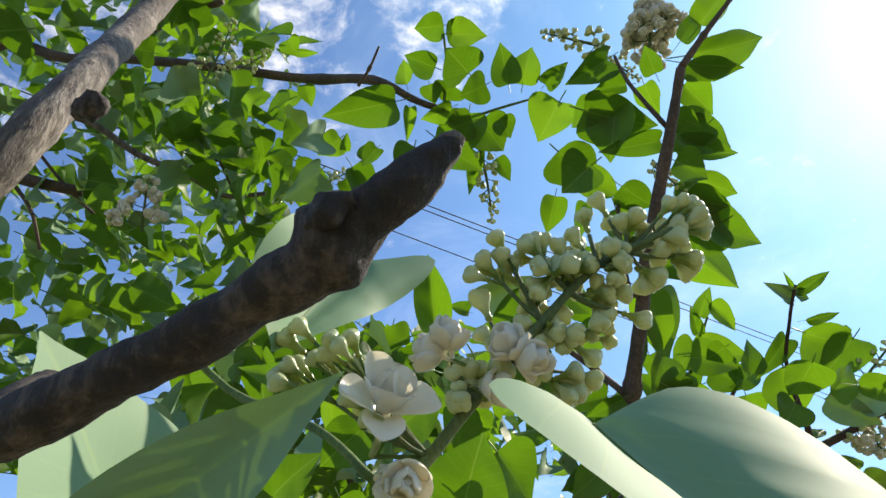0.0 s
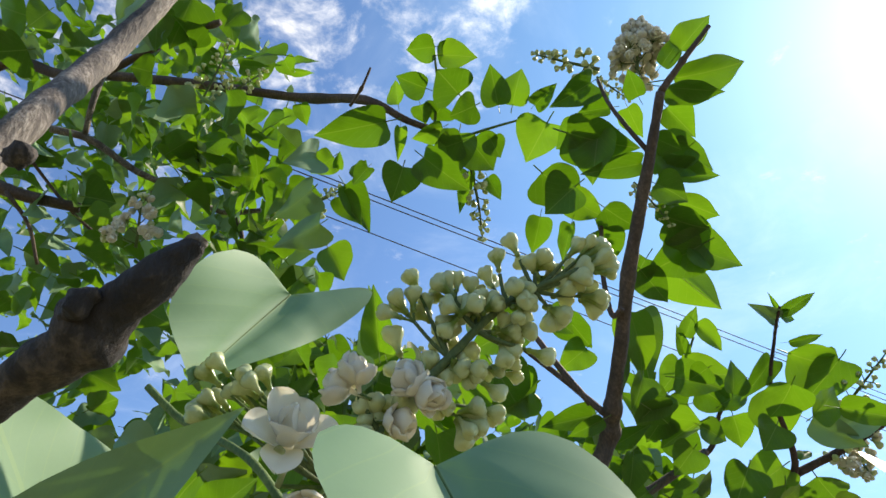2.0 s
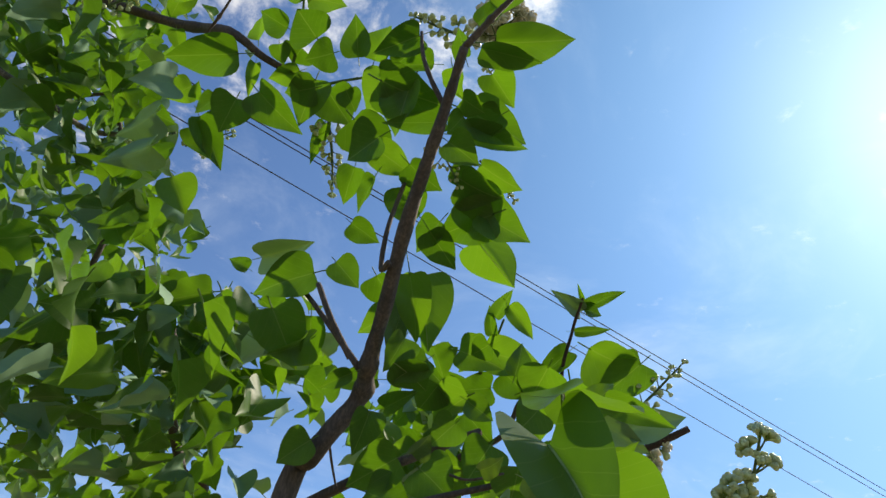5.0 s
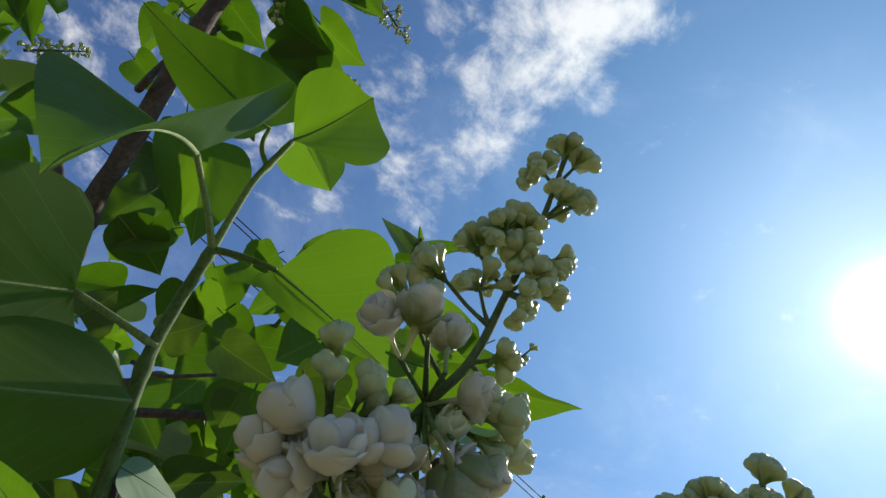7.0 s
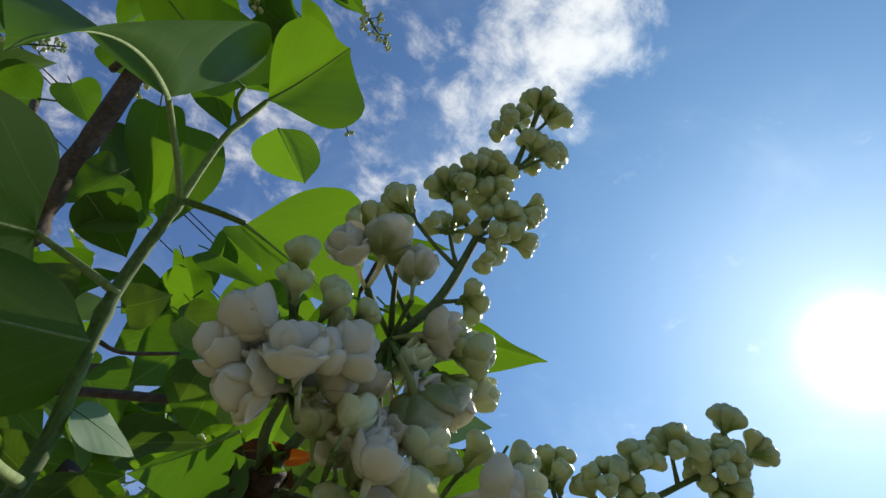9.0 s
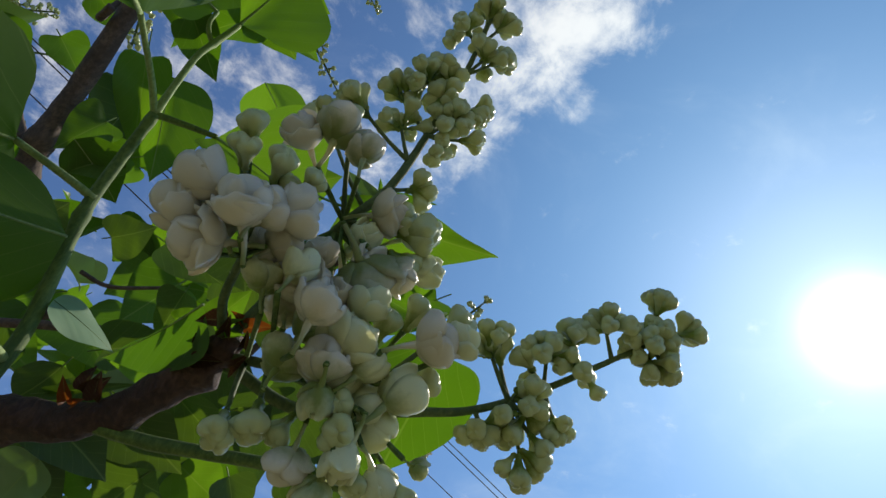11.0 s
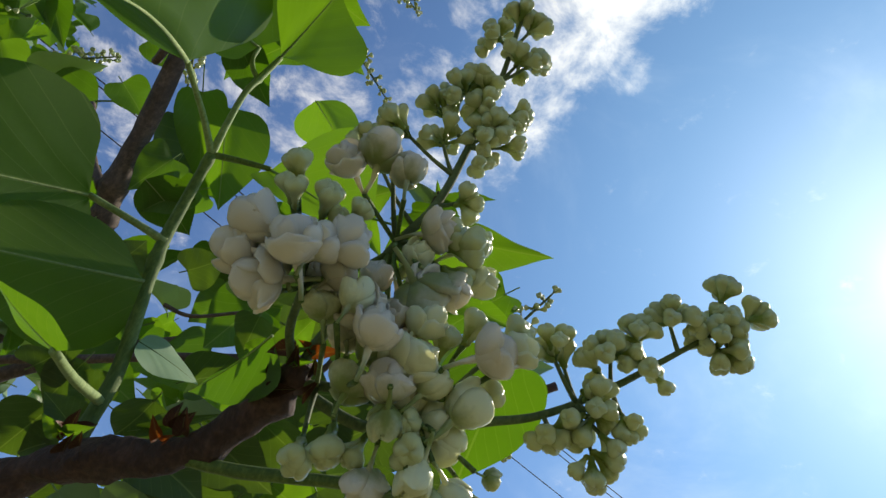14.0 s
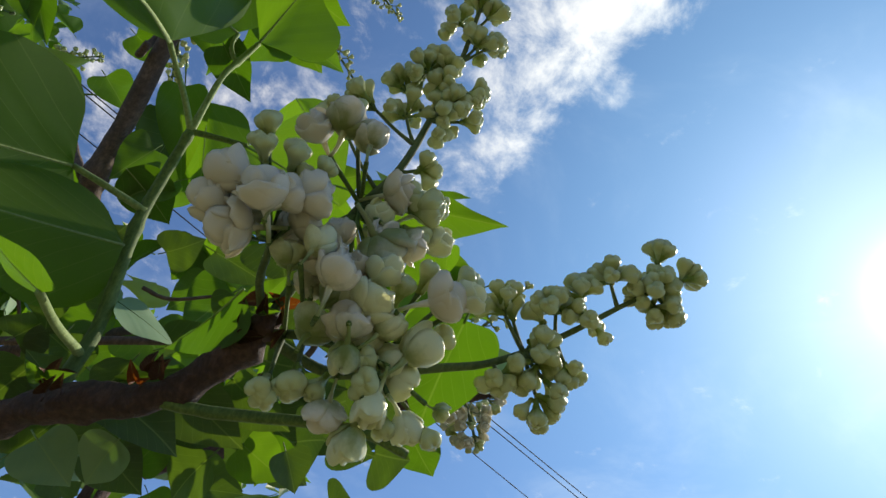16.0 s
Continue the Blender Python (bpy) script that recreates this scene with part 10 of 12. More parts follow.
limb(near_stem, "broken_tip", [(-0.0003, 0.0393, 0.0407), (0.0008, 0.0388, 0.0416), (0.0014, 0.0385, 0.0423)], [0.0011, 0.0011, 0.0006], BARK_GREY, "pale frayed end of the twig", sides=14, steps=8, rough=0.7)
limb(near_stem, "knot", [(-0.0881, 0.1056, 0.1247), (-0.0809, 0.1010, 0.1209), (-0.0807, 0.1035, 0.1242)], [0.0020, 0.0036, 0.0016], BARK_DARK, "dark knot", sides=10, steps=5, rough=0.5)
limb(near_stem, "knot", [(-0.0109, 0.0410, 0.0344), (-0.0090, 0.0399, 0.0351), (-0.0072, 0.0397, 0.0361)], [0.0008, 0.0015, 0.0006], BARK_DARK, "dark knot", sides=12, steps=5, rough=0.6)
limb(near_stem, "twig", [(-0.0900, -0.0100, -0.7000), (-0.0500, 0.0600, -0.2000), (-0.0374, 0.1604, 0.0302), (-0.0247, 0.1589, 0.0403), (-0.0113, 0.1608, 0.0509)], [0.0070, 0.0060, 0.0030, 0.0025, 0.0020], STEM, "green flowering twig", sides=8, steps=5, rough=0.12)
pan_a = panicle(near_stem, [(-0.0126, 0.1616, 0.0498), (-0.0033, 0.1569, 0.0590), (0.0078, 0.1532, 0.0719), (0.0257, 0.1471, 0.0911), (0.0417, 0.1430, 0.1061), (0.0627, 0.1400, 0.1164)], [0.0019, 0.0017, 0.0015, 0.0013, 0.0010, 0.0008], "white lilac cluster with round cream buds and open flowers")
cluster(pan_a, (0.0078, 0.1532, 0.0719), (-0.0013, 0.1429, 0.0851), 0.0064, 2, 0.0078, 15, 2)
cluster(pan_a, (0.0166, 0.1507, 0.0816), (0.0192, 0.1374, 0.0758), 0.0065, 2, 0.0078, 16, 2)
cluster(pan_a, (-0.0033, 0.1569, 0.0590), (-0.0265, 0.1437, 0.0840), 0.0051, 4, 0.0060, 17)
cluster(pan_a, (-0.0033, 0.1569, 0.0590), (-0.0360, 0.1437, 0.0873), 0.0005, 1, 0.0066, 18)
cluster(pan_a, (-0.0033, 0.1569, 0.0590), (-0.0391, 0.1463, 0.0856), 0.0005, 1, 0.0066, 19)
cluster(pan_a, (-0.0033, 0.1569, 0.0590), (-0.0410, 0.1534, 0.0798), 0.0046, 5, 0.0060, 20)
cluster(pan_a, (0.0257, 0.1471, 0.0911), (0.0100, 0.1425, 0.1067), 0.0052, 4, 0.0060, 21)
cluster(pan_a, (0.0166, 0.1507, 0.0816), (0.0100, 0.1487, 0.0988), 0.0005, 1, 0.0066, 22)
cluster(pan_a, (0.0166, 0.1507, 0.0816), (0.0104, 0.1494, 0.0882), 0.0005, 1, 0.0066, 23)
cluster(pan_a, (0.0078, 0.1532, 0.0719), (0.0058, 0.1507, 0.0799), 0.0035, 4, 0.0060, 24)
cluster(pan_a, (0.0257, 0.1471, 0.0911), (0.0151, 0.1419, 0.1140), 0.0005, 1, 0.0066, 25)
cluster(pan_a, (0.0336, 0.1451, 0.0985), (0.0236, 0.1439, 0.1146), 0.0051, 5, 0.0060, 26)
cluster(pan_a, (0.0336, 0.1451, 0.0985), (0.0263, 0.1412, 0.1052), 0.0069, 7, 0.0060, 27)
cluster(pan_a, (0.0417, 0.1430, 0.1061), (0.0392, 0.1411, 0.1215), 0.0005, 1, 0.0066, 28)
cluster(pan_a, (0.0498, 0.1422, 0.1103), (0.0440, 0.1400, 0.1262), 0.0005, 1, 0.0066, 29)
cluster(pan_a, (0.0498, 0.1422, 0.1103), (0.0507, 0.1416, 0.1209), 0.0055, 5, 0.0060, 30)
cluster(pan_a, (0.0336, 0.1451, 0.0985), (0.0372, 0.1418, 0.1076), 0.0035, 4, 0.0060, 31)
cluster(pan_a, (0.0417, 0.1430, 0.1061), (0.0487, 0.1414, 0.1049), 0.0058, 7, 0.0060, 32)
cluster(pan_a, (0.0498, 0.1422, 0.1103), (0.0636, 0.1399, 0.1246), 0.0005, 1, 0.0066, 33)
cluster(pan_a, (0.0498, 0.1422, 0.1103), (0.0692, 0.1399, 0.1246), 0.0030, 4, 0.0060, 34)
cluster(pan_a, (0.0498, 0.1422, 0.1103), (0.0717, 0.1421, 0.1202), 0.0033, 5, 0.0060, 35)
cluster(pan_a, (0.0498, 0.1422, 0.1103), (0.0642, 0.1418, 0.1173), 0.0043, 5, 0.0060, 36)
cluster(pan_a, (0.0498, 0.1422, 0.1103), (0.0696, 0.1486, 0.1119), 0.0037, 5, 0.0060, 37)
cluster(pan_a, (0.0498, 0.1422, 0.1103), (0.0573, 0.1490, 0.1049), 0.0032, 4, 0.0060, 38)
cluster(pan_a, (0.0336, 0.1451, 0.0985), (0.0524, 0.1504, 0.0934), 0.0005, 1, 0.0066, 39)
cluster(pan_a, (0.0336, 0.1451, 0.0985), (0.0444, 0.1513, 0.0954), 0.0042, 4, 0.0060, 40)
cluster(pan_a, (0.0257, 0.1471, 0.0911), (0.0279, 0.1498, 0.0876), 0.0033, 4, 0.0060, 41)
cluster(pan_a, (0.0257, 0.1471, 0.0911), (0.0337, 0.1498, 0.0876), 0.0030, 4, 0.0060, 42)
cluster(pan_a, (0.0257, 0.1471, 0.0911), (0.0390, 0.1548, 0.0845), 0.0005, 1, 0.0066, 43)
cluster(pan_a, (0.0166, 0.1507, 0.0816), (0.0337, 0.1547, 0.0749), 0.0049, 7, 0.0060, 44)
cluster(pan_a, (0.0078, 0.1532, 0.0719), (0.0144, 0.1454, 0.0738), 0.0033, 2, 0.0078, 45, 1)
cluster(pan_a, (0.0078, 0.1532, 0.0719), (0.0034, 0.1524, 0.0730), 0.0038, 5, 0.0060, 46)
cluster(pan_a, (-0.0033, 0.1569, 0.0590), (-0.0120, 0.1514, 0.0498), 0.0051, 2, 0.0078, 47, 2)
cluster(pan_a, (-0.0033, 0.1569, 0.0590), (-0.0237, 0.1561, 0.0764), 0.0056, 4, 0.0060, 48)
cluster(pan_a, (0.0336, 0.1451, 0.0985), (0.0432, 0.1476, 0.1002), 0.0031, 4, 0.0060, 49)
cluster(pan_a, (0.0257, 0.1471, 0.0911), (0.0238, 0.1493, 0.1013), 0.0042, 5, 0.0060, 50)
cluster(pan_a, (0.0336, 0.1451, 0.0985), (0.0334, 0.1481, 0.1061), 0.0039, 4, 0.0060, 51)
cluster(pan_a, (0.0257, 0.1471, 0.0911), (0.0179, 0.1462, 0.1085), 0.0030, 2, 0.0056, 52)
cluster(pan_a, (0.0336, 0.1451, 0.0985), (0.0317, 0.1465, 0.1146), 0.0031, 2, 0.0056, 53)
cluster(pan_a, (0.0417, 0.1430, 0.1061), (0.0462, 0.1439, 0.1146), 0.0031, 2, 0.0056, 54)
cluster(pan_a, (0.0498, 0.1422, 0.1103), (0.0578, 0.1455, 0.1159), 0.0031, 2, 0.0056, 55)
cluster(pan_a, (0.0498, 0.1422, 0.1103), (0.0603, 0.1468, 0.1109), 0.0031, 2, 0.0056, 56)
cluster(pan_a, (0.0336, 0.1451, 0.0985), (0.0483, 0.1493, 0.1013), 0.0030, 2, 0.0056, 57)
cluster(pan_a, (0.0257, 0.1471, 0.0911), (0.0311, 0.1509, 0.0960), 0.0029, 2, 0.0056, 58)
cluster(pan_a, (0.0166, 0.1507, 0.0816), (0.0218, 0.1510, 0.0926), 0.0029, 2, 0.0056, 59)
cluster(pan_a, (0.0166, 0.1507, 0.0816), (0.0140, 0.1498, 0.0876), 0.0028, 2, 0.0056, 60)
cluster(pan_a, (0.0257, 0.1471, 0.0911), (0.0387, 0.1541, 0.0918), 0.0029, 2, 0.0056, 61)
cluster(pan_a, (0.0257, 0.1471, 0.0911), (0.0447, 0.1551, 0.0907), 0.0029, 2, 0.0056, 62)
cluster(pan_a, (0.0166, 0.1507, 0.0816), (0.0251, 0.1516, 0.0788), 0.0027, 2, 0.0056, 63)
cluster(pan_a, (0.0166, 0.1507, 0.0816), (0.0388, 0.1561, 0.0795), 0.0028, 2, 0.0056, 64)
cluster(pan_a, (0.0078, 0.1532, 0.0719), (0.0107, 0.1524, 0.0746), 0.0027, 2, 0.0056, 65)
cluster(pan_a, (-0.0033, 0.1569, 0.0590), (-0.0205, 0.1499, 0.0811), 0.0027, 2, 0.0056, 66)
cluster(pan_a, (-0.0033, 0.1569, 0.0590), (-0.0321, 0.1507, 0.0816), 0.0027, 2, 0.0056, 67)
cluster(pan_a, (0.0498, 0.1422, 0.1103), (0.0552, 0.1456, 0.1190), 0.0032, 2, 0.0056, 68)
cluster(pan_a, (0.0417, 0.1430, 0.1061), (0.0359, 0.1453, 0.1178), 0.0031, 2, 0.0056, 69)
bloom(pan_a, (-0.0033, 0.1569, 0.0590), (-0.0169, 0.1547, 0.0584), (0.244, -0.812, 0.530), 0.0340, 0)
cluster(pan_a, (-0.0033, 0.1569, 0.0590), (-0.0166, 0.1435, 0.0632), 0.0028, 2, 0.0060, 70)
blade(near_stem, (-0.0287, 0.1732, 0.1298), (-0.0449, 0.1470, 0.0809), (-0.0413, 0.1270, 0.1077), (-0.0033, 0.1799, 0.1274), LEAF_PALE, 0.1, 0.35, 0.12, wave=0.09, rib=0.4, label="waxy pale green leaf, half in shade")
blade(near_stem, (0.0235, 0.0997, 0.0424), (0.0458, 0.0507, -0.0112), (0.0113, 0.0644, 0.0339), (0.0565, 0.0834, 0.0393), LEAF_PALE, 0.1, 0.2, 0.12, wave=0.03, rib=0.3, label="broad waxy pale green leaf")
leaf(near_stem, (-0.0807, 0.1836, 0.0411), (-0.0965, 0.1420, 0.0862), 0.0740, (0.82, -0.41, 0.40), LEAF_PALE, fold=0.1, curl=0.1, wave=0.03, stalk=0.2, fine=True)
leaf(near_stem, (-0.0711, 0.1419, 0.0328), (-0.0211, 0.1282, 0.0666), 0.0240, (0.69, -0.72, 0.04), LEAF_PALE, fold=0.3, curl=0.15, wave=0.04, stalk=0.2, fine=True)
leaf(near_stem, (-0.0034, 0.2496, 0.1516), (-0.0113, 0.2306, 0.1758), 0.0135, (0.04, -0.79, -0.61), LEAF_YOUNG, fold=0.4, fine=True)
leaf(near_stem, (-0.0032, 0.2254, 0.1386), (-0.0057, 0.2080, 0.1599), 0.0138, (0.10, -0.77, -0.63), LEAF_YOUNG, fold=0.4, fine=True)
leaf(near_stem, (0.0067, 0.2261, 0.0679), (0.0123, 0.2112, 0.0870), 0.0306, (-0.32, -0.79, -0.52), fold=0.3, curl=0.3, fine=True)
leaf(near_stem, (-0.0269, 0.2100, 0.0885), (-0.0418, 0.2181, 0.0782), 0.0168, (-0.12, -0.86, -0.50), fold=0.3, curl=0.3, fine=True)
leaf(near_stem, (-0.0568, 0.2238, 0.0708), (-0.0418, 0.2146, 0.0826), 0.0185, (-0.34, -0.90, -0.27), fold=0.3, curl=0.3, fine=True)
leaf(near_stem, (-0.0171, 0.2291, 0.0966), (-0.0008, 0.2216, 0.1062), 0.0240, (-0.31, -0.93, -0.21), fold=0.3, curl=0.3, fine=True)
leaf(near_stem, (0.0196, 0.2341, 0.0901), (0.0338, 0.2467, 0.0741), 0.0224, (0.42, -0.86, -0.30), LEAF_YOUNG, fold=0.3, curl=0.3, fine=True)
leaf(near_stem, (-0.0680, 0.2341, 0.0901), (-0.0823, 0.2442, 0.0773), 0.0260, (-0.25, -0.88, -0.41), fold=0.3, curl=0.3, fine=True)
leaf(near_stem, (-0.0884, 0.2392, 0.0837), (-0.0833, 0.2467, 0.0741), 0.0065, (0.64, -0.73, -0.23), LEAF_YOUNG, fold=0.3, curl=0.3, fine=True)
leaf(near_stem, (-0.0456, 0.2216, 0.1062), (-0.0741, 0.2141, 0.1158), 0.0130, (0.23, -0.97, -0.08), fold=0.3, curl=0.3, fine=True)
leaf(near_stem, (-0.0075, 0.2014, 0.0671), (-0.0143, 0.2077, 0.0591), 0.0153, (-0.06, -0.81, -0.58), LEAF_YOUNG, fold=0.3, curl=0.3, fine=True)
leaf(near_stem, (-0.0312, 0.2035, 0.0644), (-0.0244, 0.2118, 0.0537), 0.0159, (0.01, -0.79, -0.61), fold=0.3, curl=0.3, fine=True)
limb(near_stem, "twig", [(-0.0921, 0.2230, 0.1206), (-0.0741, 0.2216, 0.1062), (-0.0380, 0.1909, 0.0805), (-0.0179, 0.1703, 0.0582)], [0.0015, 0.0016, 0.0014, 0.0013], STEM, "", sides=8, steps=5, rough=0.12)

# the flowering twig close to the second stand
flower_stem = thing("lilac_bush", (0.218, 0.532, GROUND), "lilac stem with green shoots and creamy white flower clusters", "lilac", "lilac stems")
limb(flower_stem, "trunk", [(0.2178, 0.5324, -1.3500), (0.2478, 0.5324, -0.4962), (0.2678, 0.5324, 0.0038), (0.3123, 0.4882, 0.0217), (0.3367, 0.4719, 0.0289), (0.3576, 0.4601, 0.0362), (0.3793, 0.4518, 0.0405), (0.3937, 0.4426, 0.0496), (0.4023, 0.4342, 0.0582), (0.4058, 0.4274, 0.0641)], [0.0140, 0.0120, 0.0080, 0.0050, 0.0046, 0.0047, 0.0042, 0.0040, 0.0042, 0.0032], BARK_RED, "reddish-brown twig with bud scales", sides=16, steps=10, rough=0.5, knots=((0.46, 0.25), (0.58, 0.35), (0.72, 0.3), (0.86, 0.25), (0.94, 0.4)))
limb(flower_stem, "shoot", [(0.3483, 0.4697, 0.0386), (0.3481, 0.4690, 0.0525), (0.3462, 0.4674, 0.0725), (0.3380, 0.4589, 0.1093), (0.3373, 0.4511, 0.1293), (0.3398, 0.4382, 0.1484)], [0.0030, 0.0026, 0.0024, 0.0023, 0.0022, 0.0019], STEM, "green shoot", sides=10, steps=7, rough=0.05, knots=((0.98, 0.25), (0.6, 0.3)))
limb(flower_stem, "shoot", [(0.3398, 0.4382, 0.1484), (0.3410, 0.4303, 0.1586), (0.3422, 0.4231, 0.1716), (0.3438, 0.4213, 0.1832), (0.3465, 0.4181, 0.1964)], [0.0016, 0.0013, 0.0012, 0.0014, 0.0011], STALK_PALE, "pale green shoot", sides=8, steps=6, rough=0.05, knots=((0.72, 0.3),))
limb(flower_stem, "stalk", [(0.3398, 0.4382, 0.1484), (0.3352, 0.4279, 0.1527), (0.3307, 0.4178, 0.1552), (0.3271, 0.4076, 0.1563)], [0.0014, 0.0012, 0.0011, 0.0011], STALK_PALE, "pale leaf stalk", sides=8, steps=7, rough=0.03)
limb(flower_stem, "stalk", [(0.3384, 0.4560, 0.1160), (0.3255, 0.4530, 0.1180), (0.3088, 0.4487, 0.1197)], [0.0016, 0.0013, 0.0012], STALK_PALE, "pale leaf stalk", sides=8, steps=5, rough=0.03)
limb(flower_stem, "stalk", [(0.3490, 0.4642, 0.0560), (0.3495, 0.4430, 0.0480), (0.3528, 0.4197, 0.0400)], [0.0016, 0.0014, 0.0012], STALK_PALE, "pale leaf stalk", sides=8, steps=5, rough=0.03)
limb(flower_stem, "stalk", [(0.3398, 0.4382, 0.1484), (0.3510, 0.4390, 0.1510), (0.3627, 0.4362, 0.1482)], [0.0014, 0.0012, 0.0010], STEM, "leaf stalk", sides=8, steps=5, rough=0.03)
limb(flower_stem, "stalk", [(0.3434, 0.4216, 0.1810), (0.3395, 0.4195, 0.1850), (0.3375, 0.4180, 0.1900), (0.3370, 0.4170, 0.1968)], [0.0010, 0.0010, 0.0009, 0.0009], STALK_PALE, "", sides=8, steps=5, rough=0.03)
blade(flower_stem, (0.3271, 0.4076, 0.1563), (0.3381, 0.3517, 0.0682), (0.2960, 0.3830, 0.1385), (0.3522, 0.3739, 0.1576), LEAF, 0.0, 0.5, bow=(0.006, -0.018, -0.010), label="large dark green leaf folded along its midrib")
blade(flower_stem, (0.3370, 0.4170, 0.1968), (0.3043, 0.3718, 0.1635), (0.3155, 0.4090, 0.1790), (0.3415, 0.3930, 0.1946), LEAF_YOUNG, 0.15, 0.2)
blade(flower_stem, (0.3465, 0.4181, 0.1964), (0.3729, 0.3751, 0.1634), (0.3525, 0.3748, 0.1796), (0.3806, 0.4090, 0.1933), LEAF_YOUNG, 0.2, 0.15)
blade(flower_stem, (0.3627, 0.4362, 0.1482), (0.4077, 0.4188, 0.1128), (0.3930, 0.4185, 0.1634), (0.3706, 0.4317, 0.1289), LEAF_YOUNG, 0.1, 0.2)
blade(flower_stem, (0.3088, 0.4487, 0.1197), (0.2779, 0.4118, 0.0766), (0.2945, 0.3974, 0.1147), (0.3005, 0.4548, 0.0868), LEAF, 0.1, 0.45, label="large dark green leaf with pale veins")
blade(flower_stem, (0.3426, 0.4527, 0.0938), (0.3084, 0.4210, 0.0619), (0.3145, 0.4293, 0.0933), (0.3289, 0.4604, 0.0645), LEAF, 0.1, 0.2)
blade(flower_stem, (0.3528, 0.4197, 0.0400), (0.3264, 0.4179, 0.0529), (0.3399, 0.4258, 0.0475), (0.3530, 0.4138, 0.0433), LEAF_YOUNG, 0.1, 0.1)
blade(flower_stem, (0.3473, 0.4666, 0.0810), (0.3660, 0.4865, 0.0859), (0.3527, 0.4758, 0.0894), (0.3549, 0.4692, 0.0736), LEAF_PALE, 0.1, 0.1, label="pale waxy leaf")
blade(flower_stem, (0.3950, 0.4270, 0.0685), (0.3711, 0.4716, 0.0718), (0.3823, 0.4520, 0.0753), (0.3973, 0.4345, 0.0522), LEAF, 0.1, 0.1)
blade(flower_stem, (0.2585, 0.4935, 0.0958), (0.2720, 0.5210, 0.1084), (0.2651, 0.5056, 0.1126), (0.2681, 0.5017, 0.0930), LEAF_PALE, 0.1, 0.1, label="small pale waxy leaf")
blade(flower_stem, (0.3370, 0.5161, 0.0512), (0.3458, 0.5406, 0.0521), (0.3415, 0.5269, 0.0571), (0.3355, 0.5207, 0.0410), LEAF_PALE, 0.1, 0.1, label="small pale waxy leaf")
blade(flower_stem, (0.2154, 0.6193, 0.3774), (0.2059, 0.6524, 0.3286), (0.1976, 0.5965, 0.3586), (0.2215, 0.6428, 0.3606), LEAF_SHADY, 0.2)
blade(flower_stem, (0.2176, 0.6060, 0.3048), (0.2521, 0.6419, 0.3032), (0.2208, 0.6341, 0.2944), (0.2496, 0.6055, 0.3078), LEAF, 0.2)
blade(stem, (0.2300, 0.6000, 0.4105), (0.2485, 0.6655, 0.3592), (0.2096, 0.6309, 0.4023), (0.2678, 0.6312, 0.4145), LEAF_YOUNG, 0.15)
limb(flower_stem, "twig", [(0.3793, 0.4518, 0.0405), (0.3985, 0.4470, 0.0392), (0.4245, 0.4391, 0.0403), (0.4417, 0.4349, 0.0398), (0.4541, 0.4363, 0.0384)], [0.0019, 0.0018, 0.0016, 0.0014, 0.0013], STEM, "", sides=8, steps=5, rough=0.12)
limb(flower_stem, "twig", [(0.0345, 0.7015, 0.0720), (0.1088, 0.6898, 0.1342), (0.1792, 0.6750, 0.1726), (0.2400, 0.6589, 0.1857), (0.2872, 0.6541, 0.2025), (0.3466, 0.6565, 0.2261)], [0.0028, 0.0030, 0.0031, 0.0030, 0.0030, 0.0031], BARK, "", sides=8, steps=5, rough=0.12)
limb(flower_stem, "twig", [(0.2845, 0.6064, 0.2043), (0.3027, 0.6073, 0.2032), (0.3312, 0.5985, 0.2105)], [0.0014, 0.0012, 0.0010], BARK, "", sides=8, steps=5, rough=0.12)
leaf(flower_stem, (0.4161, 0.4133, 0.1120), (0.4660, 0.4100, 0.1142), 0.0202, (0.02, -0.26, -0.96), LEAF_YOUNG, fold=0.3, curl=0.1, fine=True)
leaf(flower_stem, (0.4611, 0.4313, 0.0890), (0.4561, 0.4620, 0.0623), 0.0328, (-0.33, -0.65, -0.68), LEAF, fold=0.3, fine=True)
leaf(flower_stem, (0.4505, 0.4467, 0.1421), (0.4524, 0.4564, 0.1337), 0.0108, (-0.25, -0.61, -0.75), LEAF_YOUNG, fold=0.3)
leaf(flower_stem, (0.3868, 0.4893, 0.0926), (0.3603, 0.4974, 0.0859), 0.0145, (-0.01, -0.65, -0.76), LEAF_YOUNG, fold=0.392534, curl=0.38265, fine=True)
leaf(flower_stem, (0.3856, 0.4471, 0.0763), (0.3910, 0.4431, 0.0798), 0.0051, (0.08, -0.59, -0.81), LEAF_YOUNG, fold=0.225094, curl=0.348039, fine=True)
leaf(flower_stem, (0.3925, 0.4508, 0.0730), (0.3867, 0.4455, 0.0777), 0.0043, (0.45, -0.82, -0.36), LEAF_YOUNG, fold=0.389522, curl=0.248166, fine=True)
leaf(flower_stem, (0.3296, 0.5001, 0.0575), (0.3165, 0.5062, 0.0524), 0.0158, (-0.25, -0.87, -0.42), LEAF_SHADY, fold=0.264249, curl=0.281179, fine=True)
leaf(flower_stem, (0.3338, 0.4961, 0.0610), (0.3210, 0.4889, 0.0674), 0.0139, (0.46, -0.89, -0.07), LEAF_SHADY, fold=0.30469, curl=0.160099, fine=True)
leaf(flower_stem, (0.3620, 0.4717, 0.0553), (0.3834, 0.4631, 0.0624), 0.0041, (-0.07, -0.73, -0.68), LEAF_SHADY, fold=0.236527, curl=0.332195, fine=True)
leaf(flower_stem, (0.3444, 0.5158, 0.0701), (0.3567, 0.5144, 0.0712), 0.0146, (-0.08, -0.95, -0.29), LEAF_SHADY, fold=0.489837, curl=0.131604, fine=True)
